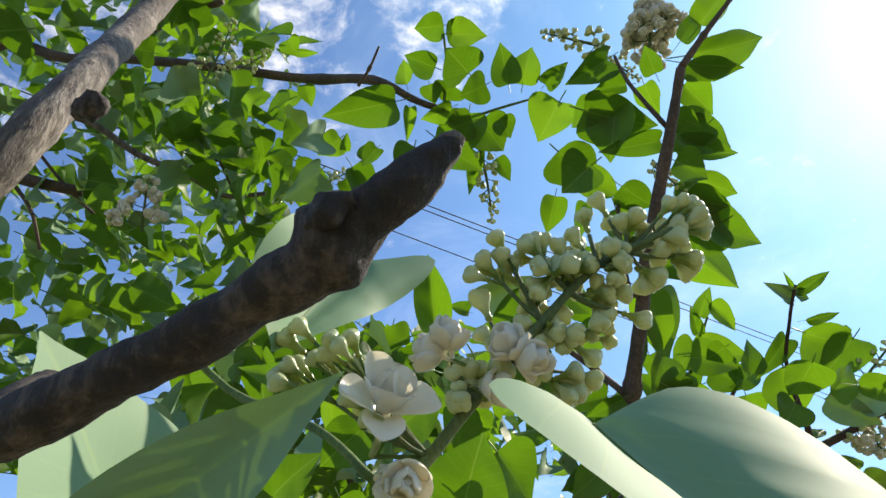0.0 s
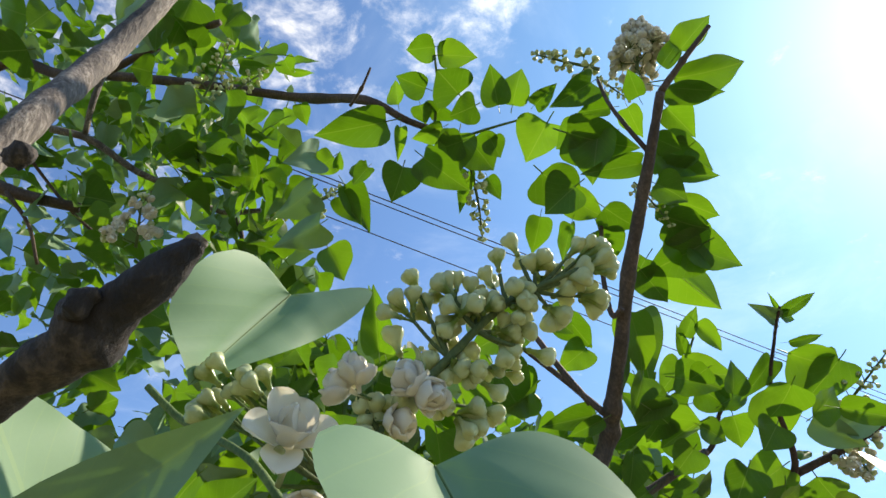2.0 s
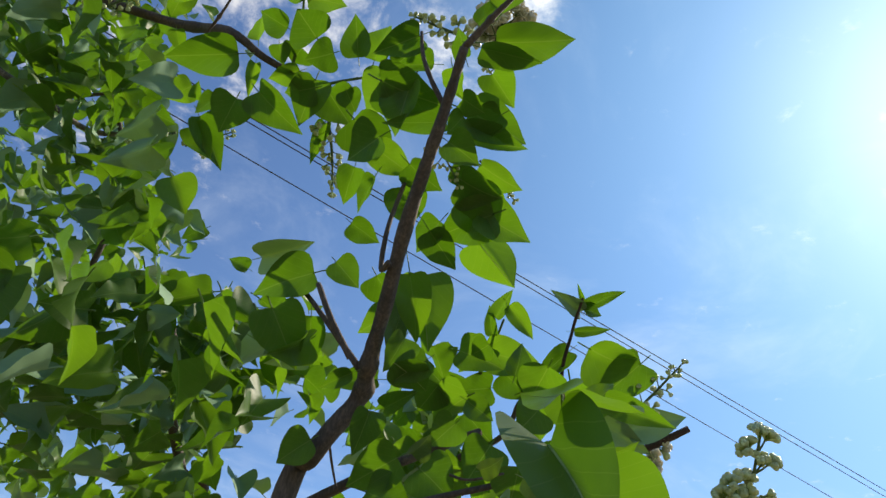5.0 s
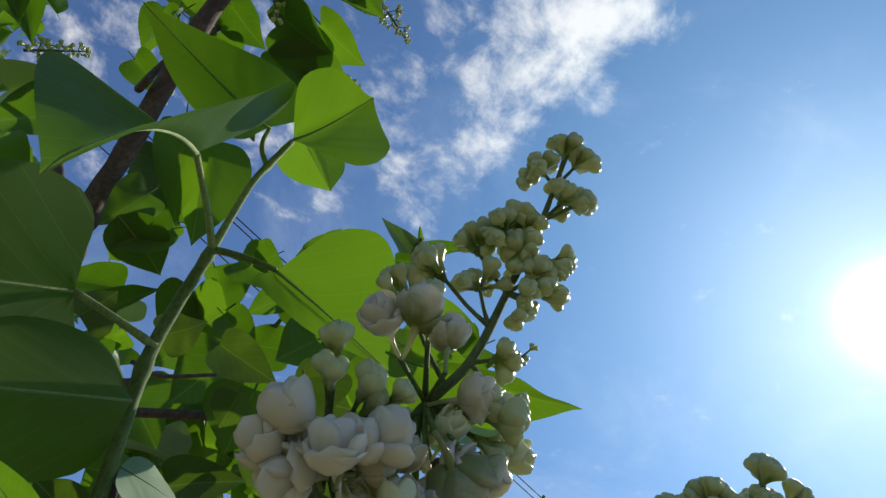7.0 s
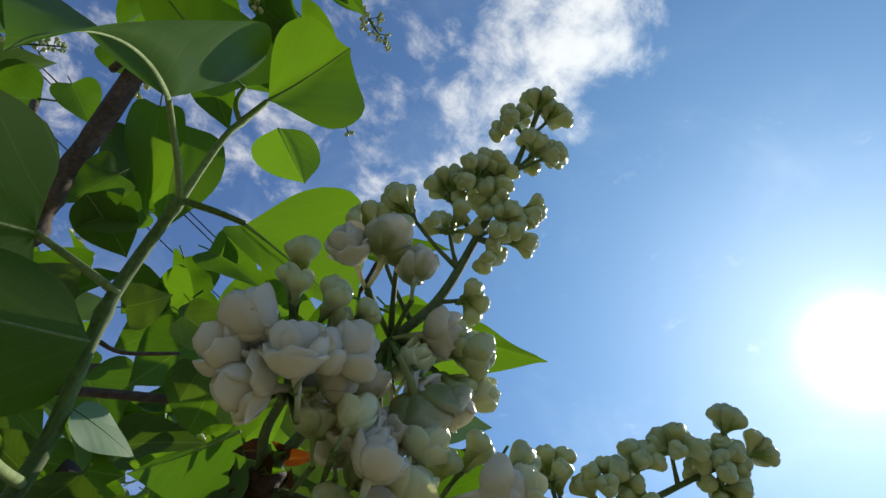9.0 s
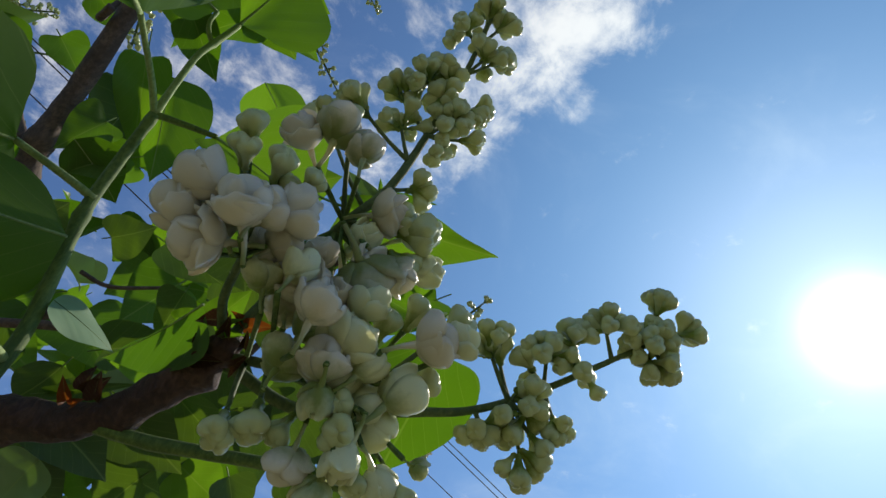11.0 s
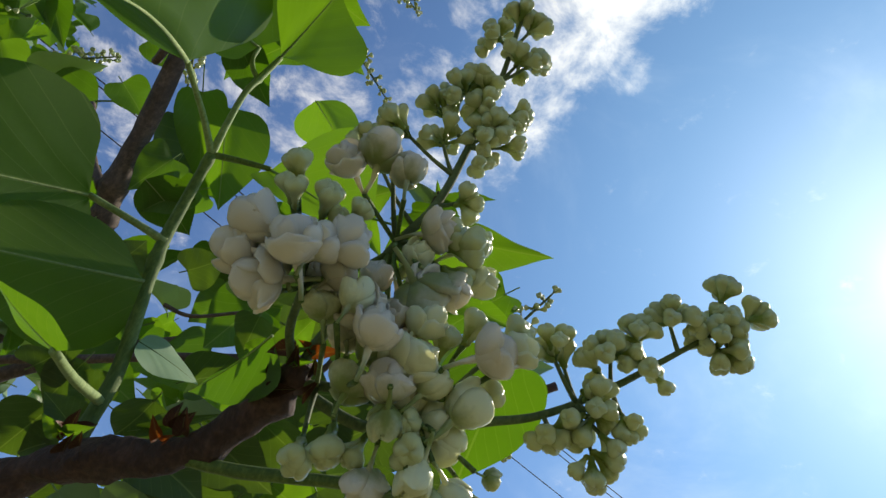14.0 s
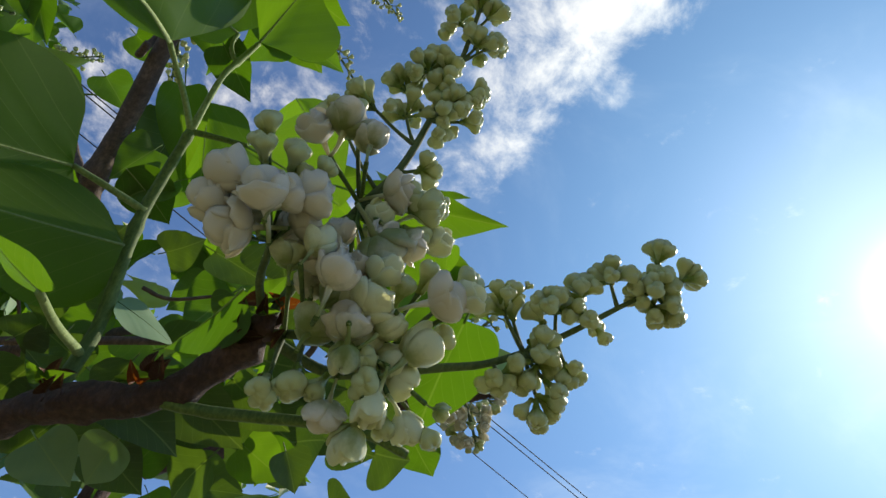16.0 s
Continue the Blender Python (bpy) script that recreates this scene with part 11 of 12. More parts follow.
leaf(flower_stem, (0.3788, 0.5058, 0.0784), (0.3701, 0.5208, 0.0654), 0.0312, (-0.14, -0.69, -0.71), LEAF_SHADY, fold=0.355831, curl=0.331002, fine=True)
leaf(flower_stem, (0.4022, 0.5123, 0.0857), (0.3852, 0.5248, 0.0750), 0.0256, (-0.07, -0.70, -0.71), LEAF_SHADY, fold=0.245612, curl=0.183468, fine=True)
leaf(flower_stem, (0.3128, 0.4865, 0.0961), (0.3145, 0.5006, 0.0838), 0.0169, (0.20, -0.66, -0.73), LEAF_SHADY, fold=0.336761, curl=0.175342, fine=True)
leaf(flower_stem, (0.2945, 0.5515, 0.1194), (0.2812, 0.5708, 0.1027), 0.0229, (0.21, -0.55, -0.81), LEAF_SHADY, fold=0.408719, curl=0.19719, fine=True)
leaf(flower_stem, (0.3052, 0.5578, 0.1933), (0.3238, 0.5485, 0.2012), 0.0259, (0.21, -0.35, -0.91), LEAF_SHADY, fold=0.233306, curl=0.358772, fine=True)
leaf(flower_stem, (0.3369, 0.5363, 0.1850), (0.3696, 0.5420, 0.1796), 0.0231, (0.04, -0.81, -0.59), LEAF_SHADY, fold=0.240058, curl=0.202326, fine=True)
leaf(flower_stem, (0.3548, 0.5502, 0.1727), (0.3518, 0.5646, 0.1602), 0.0206, (-0.01, -0.66, -0.75), LEAF_SHADY, fold=0.463969, curl=0.107621, fine=True)
leaf(flower_stem, (0.2778, 0.5691, 0.1574), (0.2936, 0.5561, 0.1685), 0.0207, (0.27, -0.41, -0.87), LEAF_SHADY, fold=0.205953, curl=0.298661, fine=True)
leaf(flower_stem, (0.2482, 0.5966, 0.2134), (0.2636, 0.5821, 0.2258), 0.0333, (0.47, -0.23, -0.85), LEAF_SHADY, fold=0.429886, curl=0.238935, fine=True)
leaf(flower_stem, (0.2677, 0.5259, 0.1421), (0.2952, 0.5211, 0.1458), 0.0264, (0.03, -0.52, -0.86), LEAF_SHADY, fold=0.255591, curl=0.312021, fine=True)
leaf(flower_stem, (0.3823, 0.4736, 0.1860), (0.4051, 0.4640, 0.1940), 0.0238, (0.17, -0.37, -0.91), LEAF_YOUNG, fold=0.491363, curl=0.205162, fine=True)
leaf(flower_stem, (0.3676, 0.4851, 0.0435), (0.3609, 0.4988, 0.0316), 0.0173, (-0.08, -0.67, -0.74), LEAF_PALE, fold=0.328347, curl=0.306946, fine=True)
leaf(flower_stem, (0.3433, 0.4910, 0.0387), (0.3576, 0.4996, 0.0310), 0.0208, (0.23, -0.83, -0.50), LEAF_PALE, fold=0.412443, curl=0.310718, fine=True)
leaf(flower_stem, (0.3953, 0.4448, 0.0783), (0.4020, 0.4351, 0.0866), 0.0102, (0.03, -0.64, -0.77), LEAF_YOUNG, fold=0.237564, curl=0.208768, fine=True)
leaf(flower_stem, (0.3628, 0.5290, 0.0584), (0.3721, 0.5155, 0.0700), 0.0177, (0.36, -0.45, -0.81), LEAF_YOUNG, fold=0.212982, curl=0.19799, fine=True)
leaf(flower_stem, (0.3992, 0.5136, 0.0712), (0.4190, 0.5200, 0.0654), 0.0213, (0.04, -0.74, -0.67), LEAF_YOUNG, fold=0.224394, curl=0.159413, fine=True)
leaf(flower_stem, (0.3600, 0.4779, 0.0525), (0.3870, 0.4839, 0.0468), 0.0262, (0.23, -0.97, 0.04), LEAF_SHADY, fold=0.403414, curl=0.372685, fine=True)
leaf(flower_stem, (0.3757, 0.4879, 0.0697), (0.4026, 0.4983, 0.0603), 0.0242, (0.05, -0.74, -0.67), LEAF_SHADY, fold=0.342947, curl=0.13722, fine=True)
leaf(flower_stem, (0.3231, 0.4952, 0.0652), (0.3092, 0.5113, 0.0522), 0.0234, (0.13, -0.55, -0.82), LEAF_SHADY, fold=0.492157, curl=0.13304, fine=True)
leaf(flower_stem, (0.3334, 0.5089, 0.0795), (0.3154, 0.5033, 0.0847), 0.0196, (0.08, -0.80, -0.60), LEAF_SHADY, fold=0.345129, curl=0.109946, fine=True)
leaf(flower_stem, (0.3525, 0.4942, 0.0782), (0.3431, 0.5081, 0.0669), 0.0226, (0.50, -0.32, -0.80), LEAF_SHADY, fold=0.497217, curl=0.264095, fine=True)
leaf(flower_stem, (0.3892, 0.4896, 0.0809), (0.4148, 0.4995, 0.0720), 0.0237, (-0.10, -0.51, -0.85), LEAF_SHADY, fold=0.419667, curl=0.208221, fine=True)
leaf(flower_stem, (0.3202, 0.5304, 0.0491), (0.3353, 0.5150, 0.0614), 0.0195, (0.31, -0.39, -0.87), LEAF_SHADY, fold=0.36852, curl=0.152067, fine=True)
leaf(flower_stem, (0.3529, 0.5129, 0.1016), (0.3777, 0.5029, 0.1093), 0.0198, (-0.24, -0.89, -0.40), LEAF_SHADY, fold=0.320101, curl=0.362081, fine=True)
leaf(flower_stem, (0.3500, 0.5195, 0.0573), (0.3711, 0.5289, 0.0489), 0.0224, (0.25, -0.89, -0.38), LEAF_SHADY, fold=0.211927, curl=0.29527, fine=True)
leaf(flower_stem, (0.3881, 0.5223, 0.0669), (0.3770, 0.5388, 0.0535), 0.0265, (-0.45, -0.72, -0.52), LEAF_SHADY, fold=0.449354, curl=0.344514, fine=True)
leaf(flower_stem, (0.2764, 0.5523, 0.1101), (0.2927, 0.5399, 0.1200), 0.0247, (0.33, -0.28, -0.90), LEAF_SHADY, fold=0.323252, curl=0.194512, fine=True)
leaf(flower_stem, (0.3143, 0.5891, 0.0739), (0.3281, 0.5925, 0.0693), 0.0226, (0.21, -0.97, -0.09), LEAF_SHADY, fold=0.3, curl=0.160777)
leaf(flower_stem, (0.4055, 0.5307, 0.0787), (0.4245, 0.5284, 0.0781), 0.0187, (-0.12, -0.91, -0.40), LEAF, fold=0.3, curl=0.250411)
leaf(flower_stem, (0.3590, 0.6568, 0.1190), (0.3569, 0.6491, 0.1256), 0.0254, (-0.18, -0.61, -0.77), LEAF_SHADY, fold=0.3, curl=0.386973)
leaf(flower_stem, (0.3282, 0.6942, 0.1255), (0.3460, 0.7088, 0.1111), 0.0240, (0.38, -0.84, -0.38), LEAF, fold=0.3, curl=0.333349)
leaf(flower_stem, (0.4017, 0.5613, 0.0596), (0.3981, 0.5625, 0.0592), 0.0186, (-0.17, -0.79, -0.59), LEAF_SHADY, fold=0.3, curl=0.288893)
leaf(flower_stem, (0.3464, 0.6308, 0.1193), (0.3576, 0.6246, 0.1229), 0.0275, (-0.07, -0.59, -0.80), LEAF, fold=0.3, curl=0.367659)
leaf(flower_stem, (0.3149, 0.6720, 0.1436), (0.3350, 0.6624, 0.1489), 0.0287, (-0.37, -0.90, -0.22), LEAF_SHADY, fold=0.3, curl=0.393852)
leaf(flower_stem, (0.4314, 0.4991, 0.0751), (0.4482, 0.4986, 0.0734), 0.0173, (-0.10, -0.68, -0.73), LEAF_SHADY, fold=0.3, curl=0.175449)
leaf(flower_stem, (0.3264, 0.6237, 0.1216), (0.3478, 0.6107, 0.1295), 0.0323, (-0.31, -0.81, -0.50), LEAF, fold=0.3, curl=0.155979)
leaf(flower_stem, (0.3239, 0.6629, 0.0999), (0.3290, 0.6744, 0.0896), 0.0360, (-0.10, -0.64, -0.77), LEAF_SHADY, fold=0.3, curl=0.253001)
leaf(flower_stem, (0.4362, 0.5695, 0.0895), (0.4447, 0.5650, 0.0921), 0.0206, (-0.42, -0.89, -0.16), LEAF_SHADY, fold=0.3, curl=0.297065)
leaf(flower_stem, (0.3474, 0.6901, 0.1477), (0.3804, 0.6919, 0.1419), 0.0327, (-0.09, -0.71, -0.70), LEAF_SHADY, fold=0.3, curl=0.222782)
leaf(flower_stem, (0.3013, 0.6830, 0.1232), (0.3041, 0.6826, 0.1232), 0.0322, (-0.15, -0.95, -0.26), LEAF, fold=0.3, curl=0.265326)
leaf(flower_stem, (0.4079, 0.5521, 0.0899), (0.4250, 0.5539, 0.0861), 0.0189, (0.04, -0.96, -0.27), LEAF_SHADY, fold=0.3, curl=0.381525)
leaf(flower_stem, (0.3231, 0.5783, 0.0653), (0.3317, 0.5683, 0.0724), 0.0204, (-0.19, -0.67, -0.71), LEAF_SHADY, fold=0.3, curl=0.23939)
leaf(flower_stem, (0.3570, 0.6030, 0.0675), (0.3697, 0.6003, 0.0680), 0.0221, (-0.18, -0.92, -0.34), LEAF_SHADY, fold=0.3, curl=0.100496)
leaf(flower_stem, (0.4240, 0.5846, 0.0779), (0.4376, 0.5903, 0.0714), 0.0238, (0.08, -0.82, -0.56), LEAF_SHADY, fold=0.3, curl=0.391899)
leaf(flower_stem, (0.4005, 0.6723, 0.1647), (0.3978, 0.6725, 0.1649), 0.0381, (-0.09, -1.00, -0.03), LEAF, fold=0.3, curl=0.280887)
leaf(flower_stem, (0.2965, 0.6247, 0.1092), (0.3225, 0.6085, 0.1191), 0.0233, (0.10, -0.40, -0.91), LEAF_SHADY, fold=0.3, curl=0.328443)
leaf(flower_stem, (0.3664, 0.6626, 0.0938), (0.3674, 0.6632, 0.0932), 0.0309, (0.05, -0.77, -0.64), LEAF_SHADY, fold=0.3, curl=0.229976)
leaf(flower_stem, (0.4156, 0.5095, 0.0718), (0.4243, 0.5198, 0.0622), 0.0174, (0.49, -0.78, -0.39), LEAF_SHADY, fold=0.3, curl=0.113744)
leaf(flower_stem, (0.3684, 0.5940, 0.0872), (0.3955, 0.5865, 0.0897), 0.0179, (-0.21, -0.90, -0.37), LEAF_SHADY, fold=0.3, curl=0.382219)
# leaves added out of sight behind the flowers, to shade those at lower left
leaf(flower_stem, (0.3729, 0.5470, 0.1564), (0.3866, 0.5422, 0.1605), 0.0419, (-0.20, -0.89, -0.41), LEAF_SHADY, fold=0.3, curl=0.3)
leaf(flower_stem, (0.3815, 0.5640, 0.0993), (0.4016, 0.5534, 0.1082), 0.0315, (-0.11, -0.76, -0.64), LEAF_SHADY, fold=0.3, curl=0.3)
leaf(flower_stem, (0.3981, 0.6096, 0.1330), (0.4163, 0.6175, 0.1259), 0.0443, (0.21, -0.88, -0.43), LEAF_SHADY, fold=0.3, curl=0.3)
leaf(flower_stem, (0.4142, 0.5303, 0.1382), (0.4190, 0.5229, 0.1446), 0.0403, (0.24, -0.54, -0.81), LEAF_SHADY, fold=0.3, curl=0.3)
leaf(flower_stem, (0.4066, 0.5685, 0.1274), (0.4103, 0.5644, 0.1309), 0.0347, (-0.15, -0.72, -0.68), LEAF_SHADY, fold=0.3, curl=0.3)
leaf(flower_stem, (0.4135, 0.5696, 0.1303), (0.4344, 0.5568, 0.1412), 0.0304, (-0.06, -0.70, -0.71), LEAF_SHADY, fold=0.3, curl=0.3)
leaf(flower_stem, (0.4329, 0.6414, 0.1904), (0.4664, 0.6465, 0.1856), 0.0463, (0.05, -0.84, -0.55), LEAF_SHADY, fold=0.3, curl=0.3)
leaf(flower_stem, (0.3753, 0.5276, 0.1539), (0.3986, 0.5305, 0.1511), 0.0343, (0.06, -0.90, -0.43), LEAF_SHADY, fold=0.3, curl=0.3)
leaf(flower_stem, (0.4504, 0.5950, 0.1364), (0.4702, 0.5942, 0.1368), 0.0380, (-0.01, -0.62, -0.78), LEAF_SHADY, fold=0.3, curl=0.3)
leaf(flower_stem, (0.3875, 0.5389, 0.1300), (0.4056, 0.5378, 0.1306), 0.0353, (-0.00, -0.53, -0.85), LEAF_SHADY, fold=0.3, curl=0.3)
leaf(flower_stem, (0.4292, 0.4994, 0.0994), (0.4481, 0.4939, 0.1040), 0.0331, (0.02, -0.58, -0.81), LEAF_SHADY, fold=0.3, curl=0.3)
leaf(flower_stem, (0.3968, 0.5201, 0.1547), (0.4055, 0.5262, 0.1492), 0.0315, (0.01, -0.67, -0.74), LEAF_SHADY, fold=0.3, curl=0.3)
leaf(flower_stem, (0.3796, 0.5931, 0.1473), (0.3842, 0.5888, 0.1511), 0.0434, (-0.28, -0.78, -0.56), LEAF_SHADY, fold=0.3, curl=0.3)
leaf(flower_stem, (0.3814, 0.4863, 0.1396), (0.4053, 0.4856, 0.1398), 0.0336, (-0.01, -0.61, -0.79), LEAF_SHADY, fold=0.3, curl=0.3)
leaf(flower_stem, (0.4411, 0.4856, 0.1001), (0.4487, 0.4880, 0.0978), 0.0264, (0.16, -0.88, -0.44), LEAF_SHADY, fold=0.3, curl=0.3)
leaf(flower_stem, (0.3856, 0.4625, 0.1298), (0.3941, 0.4736, 0.1200), 0.0322, (0.31, -0.75, -0.58), LEAF_SHADY, fold=0.3, curl=0.3)
leaf(flower_stem, (0.4431, 0.5926, 0.1632), (0.4520, 0.5949, 0.1611), 0.0393, (0.08, -0.83, -0.55), LEAF_SHADY, fold=0.3, curl=0.3)
leaf(flower_stem, (0.4289, 0.5058, 0.1176), (0.4415, 0.5019, 0.1209), 0.0329, (-0.10, -0.81, -0.58), LEAF_SHADY, fold=0.3, curl=0.3)
leaf(flower_stem, (0.4026, 0.5609, 0.1306), (0.4156, 0.5517, 0.1384), 0.0337, (0.09, -0.57, -0.82), LEAF_SHADY, fold=0.3, curl=0.3)
leaf(flower_stem, (0.4072, 0.6245, 0.1786), (0.4335, 0.6268, 0.1762), 0.0376, (0.03, -0.88, -0.48), LEAF_SHADY, fold=0.3, curl=0.3)
leaf(flower_stem, (0.4175, 0.5616, 0.1621), (0.4458, 0.5619, 0.1614), 0.0343, (-0.01, -0.72, -0.69), LEAF_SHADY, fold=0.3, curl=0.3)
leaf(flower_stem, (0.4113, 0.5023, 0.1027), (0.4147, 0.5066, 0.0989), 0.0281, (0.08, -0.69, -0.72), LEAF_SHADY, fold=0.3, curl=0.3)
leaf(flower_stem, (0.4498, 0.6509, 0.1753), (0.4548, 0.6408, 0.1840), 0.0518, (-0.51, -0.69, -0.51), LEAF_SHADY, fold=0.3, curl=0.3)
leaf(flower_stem, (0.4277, 0.6219, 0.1624), (0.4393, 0.6307, 0.1545), 0.0432, (-0.01, -0.66, -0.75), LEAF_SHADY, fold=0.3, curl=0.3)
leaf(flower_stem, (0.3964, 0.5577, 0.1124), (0.4214, 0.5663, 0.1045), 0.0348, (0.06, -0.76, -0.65), LEAF_SHADY, fold=0.3, curl=0.3)
leaf(flower_stem, (0.4150, 0.5411, 0.0960), (0.4261, 0.5372, 0.0992), 0.0310, (-0.25, -0.93, -0.28), LEAF_SHADY, fold=0.3, curl=0.3)
pan_b = panicle(flower_stem, [(0.4043, 0.4314, 0.0606), (0.4073, 0.4235, 0.0675), (0.4183, 0.4037, 0.0898), (0.4263, 0.3944, 0.1031), (0.4303, 0.3852, 0.1231), (0.4334, 0.3731, 0.1442), (0.4341, 0.3592, 0.1630)], [0.0018, 0.0016, 0.0014, 0.0013, 0.0011, 0.0009, 0.0007], "lilac cluster of cream buds with a few open flowers")
cluster(pan_b, (0.4339, 0.3667, 0.1537), (0.4333, 0.3576, 0.1656), 0.0047, 8, 0.0057, 71)
cluster(pan_b, (0.4339, 0.3667, 0.1537), (0.4259, 0.3639, 0.1563), 0.0059, 8, 0.0057, 72)
cluster(pan_b, (0.4339, 0.3667, 0.1537), (0.4397, 0.3596, 0.1639), 0.0039, 5, 0.0057, 73)
cluster(pan_b, (0.4334, 0.3731, 0.1442), (0.4391, 0.3653, 0.1522), 0.0063, 8, 0.0057, 74)
cluster(pan_b, (0.4334, 0.3731, 0.1442), (0.4437, 0.3651, 0.1510), 0.0029, 5, 0.0057, 75)
cluster(pan_b, (0.4321, 0.3789, 0.1339), (0.4195, 0.3760, 0.1405), 0.0091, 13, 0.0057, 76)
cluster(pan_b, (0.4303, 0.3852, 0.1231), (0.4142, 0.3804, 0.1341), 0.0041, 5, 0.0057, 77)
cluster(pan_b, (0.4321, 0.3789, 0.1339), (0.4296, 0.3745, 0.1444), 0.0046, 8, 0.0057, 78)
cluster(pan_b, (0.4281, 0.3894, 0.1128), (0.4198, 0.3837, 0.1259), 0.0072, 8, 0.0057, 79)
cluster(pan_b, (0.4321, 0.3789, 0.1339), (0.4278, 0.3765, 0.1320), 0.0064, 10, 0.0057, 80)
cluster(pan_b, (0.4303, 0.3852, 0.1231), (0.4376, 0.3780, 0.1305), 0.0061, 8, 0.0057, 81)
cluster(pan_b, (0.4321, 0.3789, 0.1339), (0.4439, 0.3771, 0.1339), 0.0040, 5, 0.0057, 82)
cluster(pan_b, (0.4303, 0.3852, 0.1231), (0.4370, 0.3824, 0.1188), 0.0062, 8, 0.0057, 83)
cluster(pan_b, (0.4303, 0.3852, 0.1231), (0.4452, 0.3827, 0.1263), 0.0036, 3, 0.0057, 84)
cluster(pan_b, (0.4263, 0.3944, 0.1031), (0.4364, 0.3919, 0.1078), 0.0042, 5, 0.0057, 85)
cluster(pan_b, (0.4220, 0.3986, 0.0969), (0.3999, 0.3868, 0.1155), 0.0042, 5, 0.0057, 86)
cluster(pan_b, (0.4281, 0.3894, 0.1128), (0.4048, 0.3827, 0.1216), 0.0051, 8, 0.0057, 87)
cluster(pan_b, (0.4263, 0.3944, 0.1031), (0.4418, 0.3989, 0.0964), 0.0044, 5, 0.0057, 88)
cluster(pan_b, (0.4183, 0.4037, 0.0898), (0.4387, 0.4026, 0.0879), 0.0024, 3, 0.0057, 89)
cluster(pan_b, (0.4183, 0.4037, 0.0898), (0.4268, 0.4061, 0.0903), 0.0037, 5, 0.0057, 90)
pan_c = panicle(flower_stem, [(0.4066, 0.4332, 0.0590), (0.4255, 0.4328, 0.0537), (0.4396, 0.4279, 0.0552), (0.4559, 0.4228, 0.0594), (0.4697, 0.4197, 0.0646), (0.4855, 0.4128, 0.0743), (0.5010, 0.4039, 0.0859), (0.5105, 0.3988, 0.0928), (0.5212, 0.3943, 0.0992)], [0.0018, 0.0016, 0.0014, 0.0013, 0.0011, 0.0010, 0.0008, 0.0006, 0.0005], "long lilac cluster of closed cream-green buds")
cluster(pan_c, (0.4855, 0.4128, 0.0743), (0.4823, 0.4054, 0.0848), 0.0079, 11, 0.0060, 91)
cluster(pan_c, (0.4931, 0.4084, 0.0794), (0.4874, 0.4020, 0.0903), 0.0057, 8, 0.0060, 92)
cluster(pan_c, (0.5010, 0.4039, 0.0859), (0.4948, 0.3980, 0.0964), 0.0072, 11, 0.0060, 93)
cluster(pan_c, (0.5105, 0.3988, 0.0928), (0.5062, 0.3977, 0.0965), 0.0072, 11, 0.0060, 94)
cluster(pan_c, (0.5105, 0.3988, 0.0928), (0.5150, 0.3970, 0.0969), 0.0057, 8, 0.0060, 95)
cluster(pan_c, (0.5105, 0.3988, 0.0928), (0.5224, 0.3938, 0.1009), 0.0038, 6, 0.0060, 96)
cluster(pan_c, (0.5105, 0.3988, 0.0928), (0.5094, 0.3909, 0.1050), 0.0034, 6, 0.0060, 97)
cluster(pan_c, (0.4931, 0.4084, 0.0794), (0.4937, 0.4059, 0.0816), 0.0069, 6, 0.0060, 98)
cluster(pan_c, (0.4855, 0.4128, 0.0743), (0.4766, 0.4086, 0.0794), 0.0022, 3, 0.0060, 99)
cluster(pan_c, (0.4775, 0.4163, 0.0688), (0.4692, 0.4104, 0.0806), 0.0027, 3, 0.0060, 100)
cluster(pan_c, (0.5105, 0.3988, 0.0928), (0.5119, 0.4030, 0.0865), 0.0079, 11, 0.0060, 101)
cluster(pan_c, (0.5105, 0.3988, 0.0928), (0.5184, 0.4024, 0.0869), 0.0027, 3, 0.0060, 102)
cluster(pan_c, (0.4775, 0.4163, 0.0688), (0.4853, 0.4153, 0.0655), 0.0099, 14, 0.0060, 103)
cluster(pan_c, (0.4855, 0.4128, 0.0743), (0.4924, 0.4166, 0.0642), 0.0035, 6, 0.0060, 104)
cluster(pan_c, (0.4697, 0.4197, 0.0646), (0.4742, 0.4203, 0.0587), 0.0052, 8, 0.0060, 105)
cluster(pan_c, (0.4775, 0.4163, 0.0688), (0.4901, 0.4196, 0.0591), 0.0039, 3, 0.0060, 106)
cluster(pan_c, (0.4775, 0.4163, 0.0688), (0.4872, 0.4234, 0.0531), 0.0056, 6, 0.0060, 107)
cluster(pan_c, (0.4775, 0.4163, 0.0688), (0.4642, 0.4077, 0.0804), 0.0069, 6, 0.0060, 108)
cluster(pan_c, (0.4775, 0.4163, 0.0688), (0.4810, 0.4133, 0.0726), 0.0031, 3, 0.0060, 109)
pan_d = panicle(flower_stem, [(0.4038, 0.4303, 0.0616), (0.4008, 0.4166, 0.0630), (0.4012, 0.4079, 0.0652), (0.4018, 0.4019, 0.0678)], [0.0014, 0.0012, 0.0011, 0.0010], "full lilac cluster of white open flowers and buds")
bloom(pan_d, (0.4014, 0.4038, 0.0675), (0.4018, 0.3808, 0.0578), (-0.88, 0.10, 0.45), 0.0220, 4, 253)
bloom(pan_d, (0.4014, 0.4038, 0.0675), (0.4062, 0.3873, 0.0490), (-0.43, -0.60, 0.67), 0.0211, 3, 65)
bloom(pan_d, (0.4014, 0.4038, 0.0675), (0.3982, 0.3932, 0.0540), (-0.86, -0.31, 0.40), 0.0202, 2, 154)
bloom(pan_d, (0.4014, 0.4038, 0.0675), (0.4072, 0.3909, 0.0601), (-0.91, 0.01, -0.42), 0.0228, 3, 138)
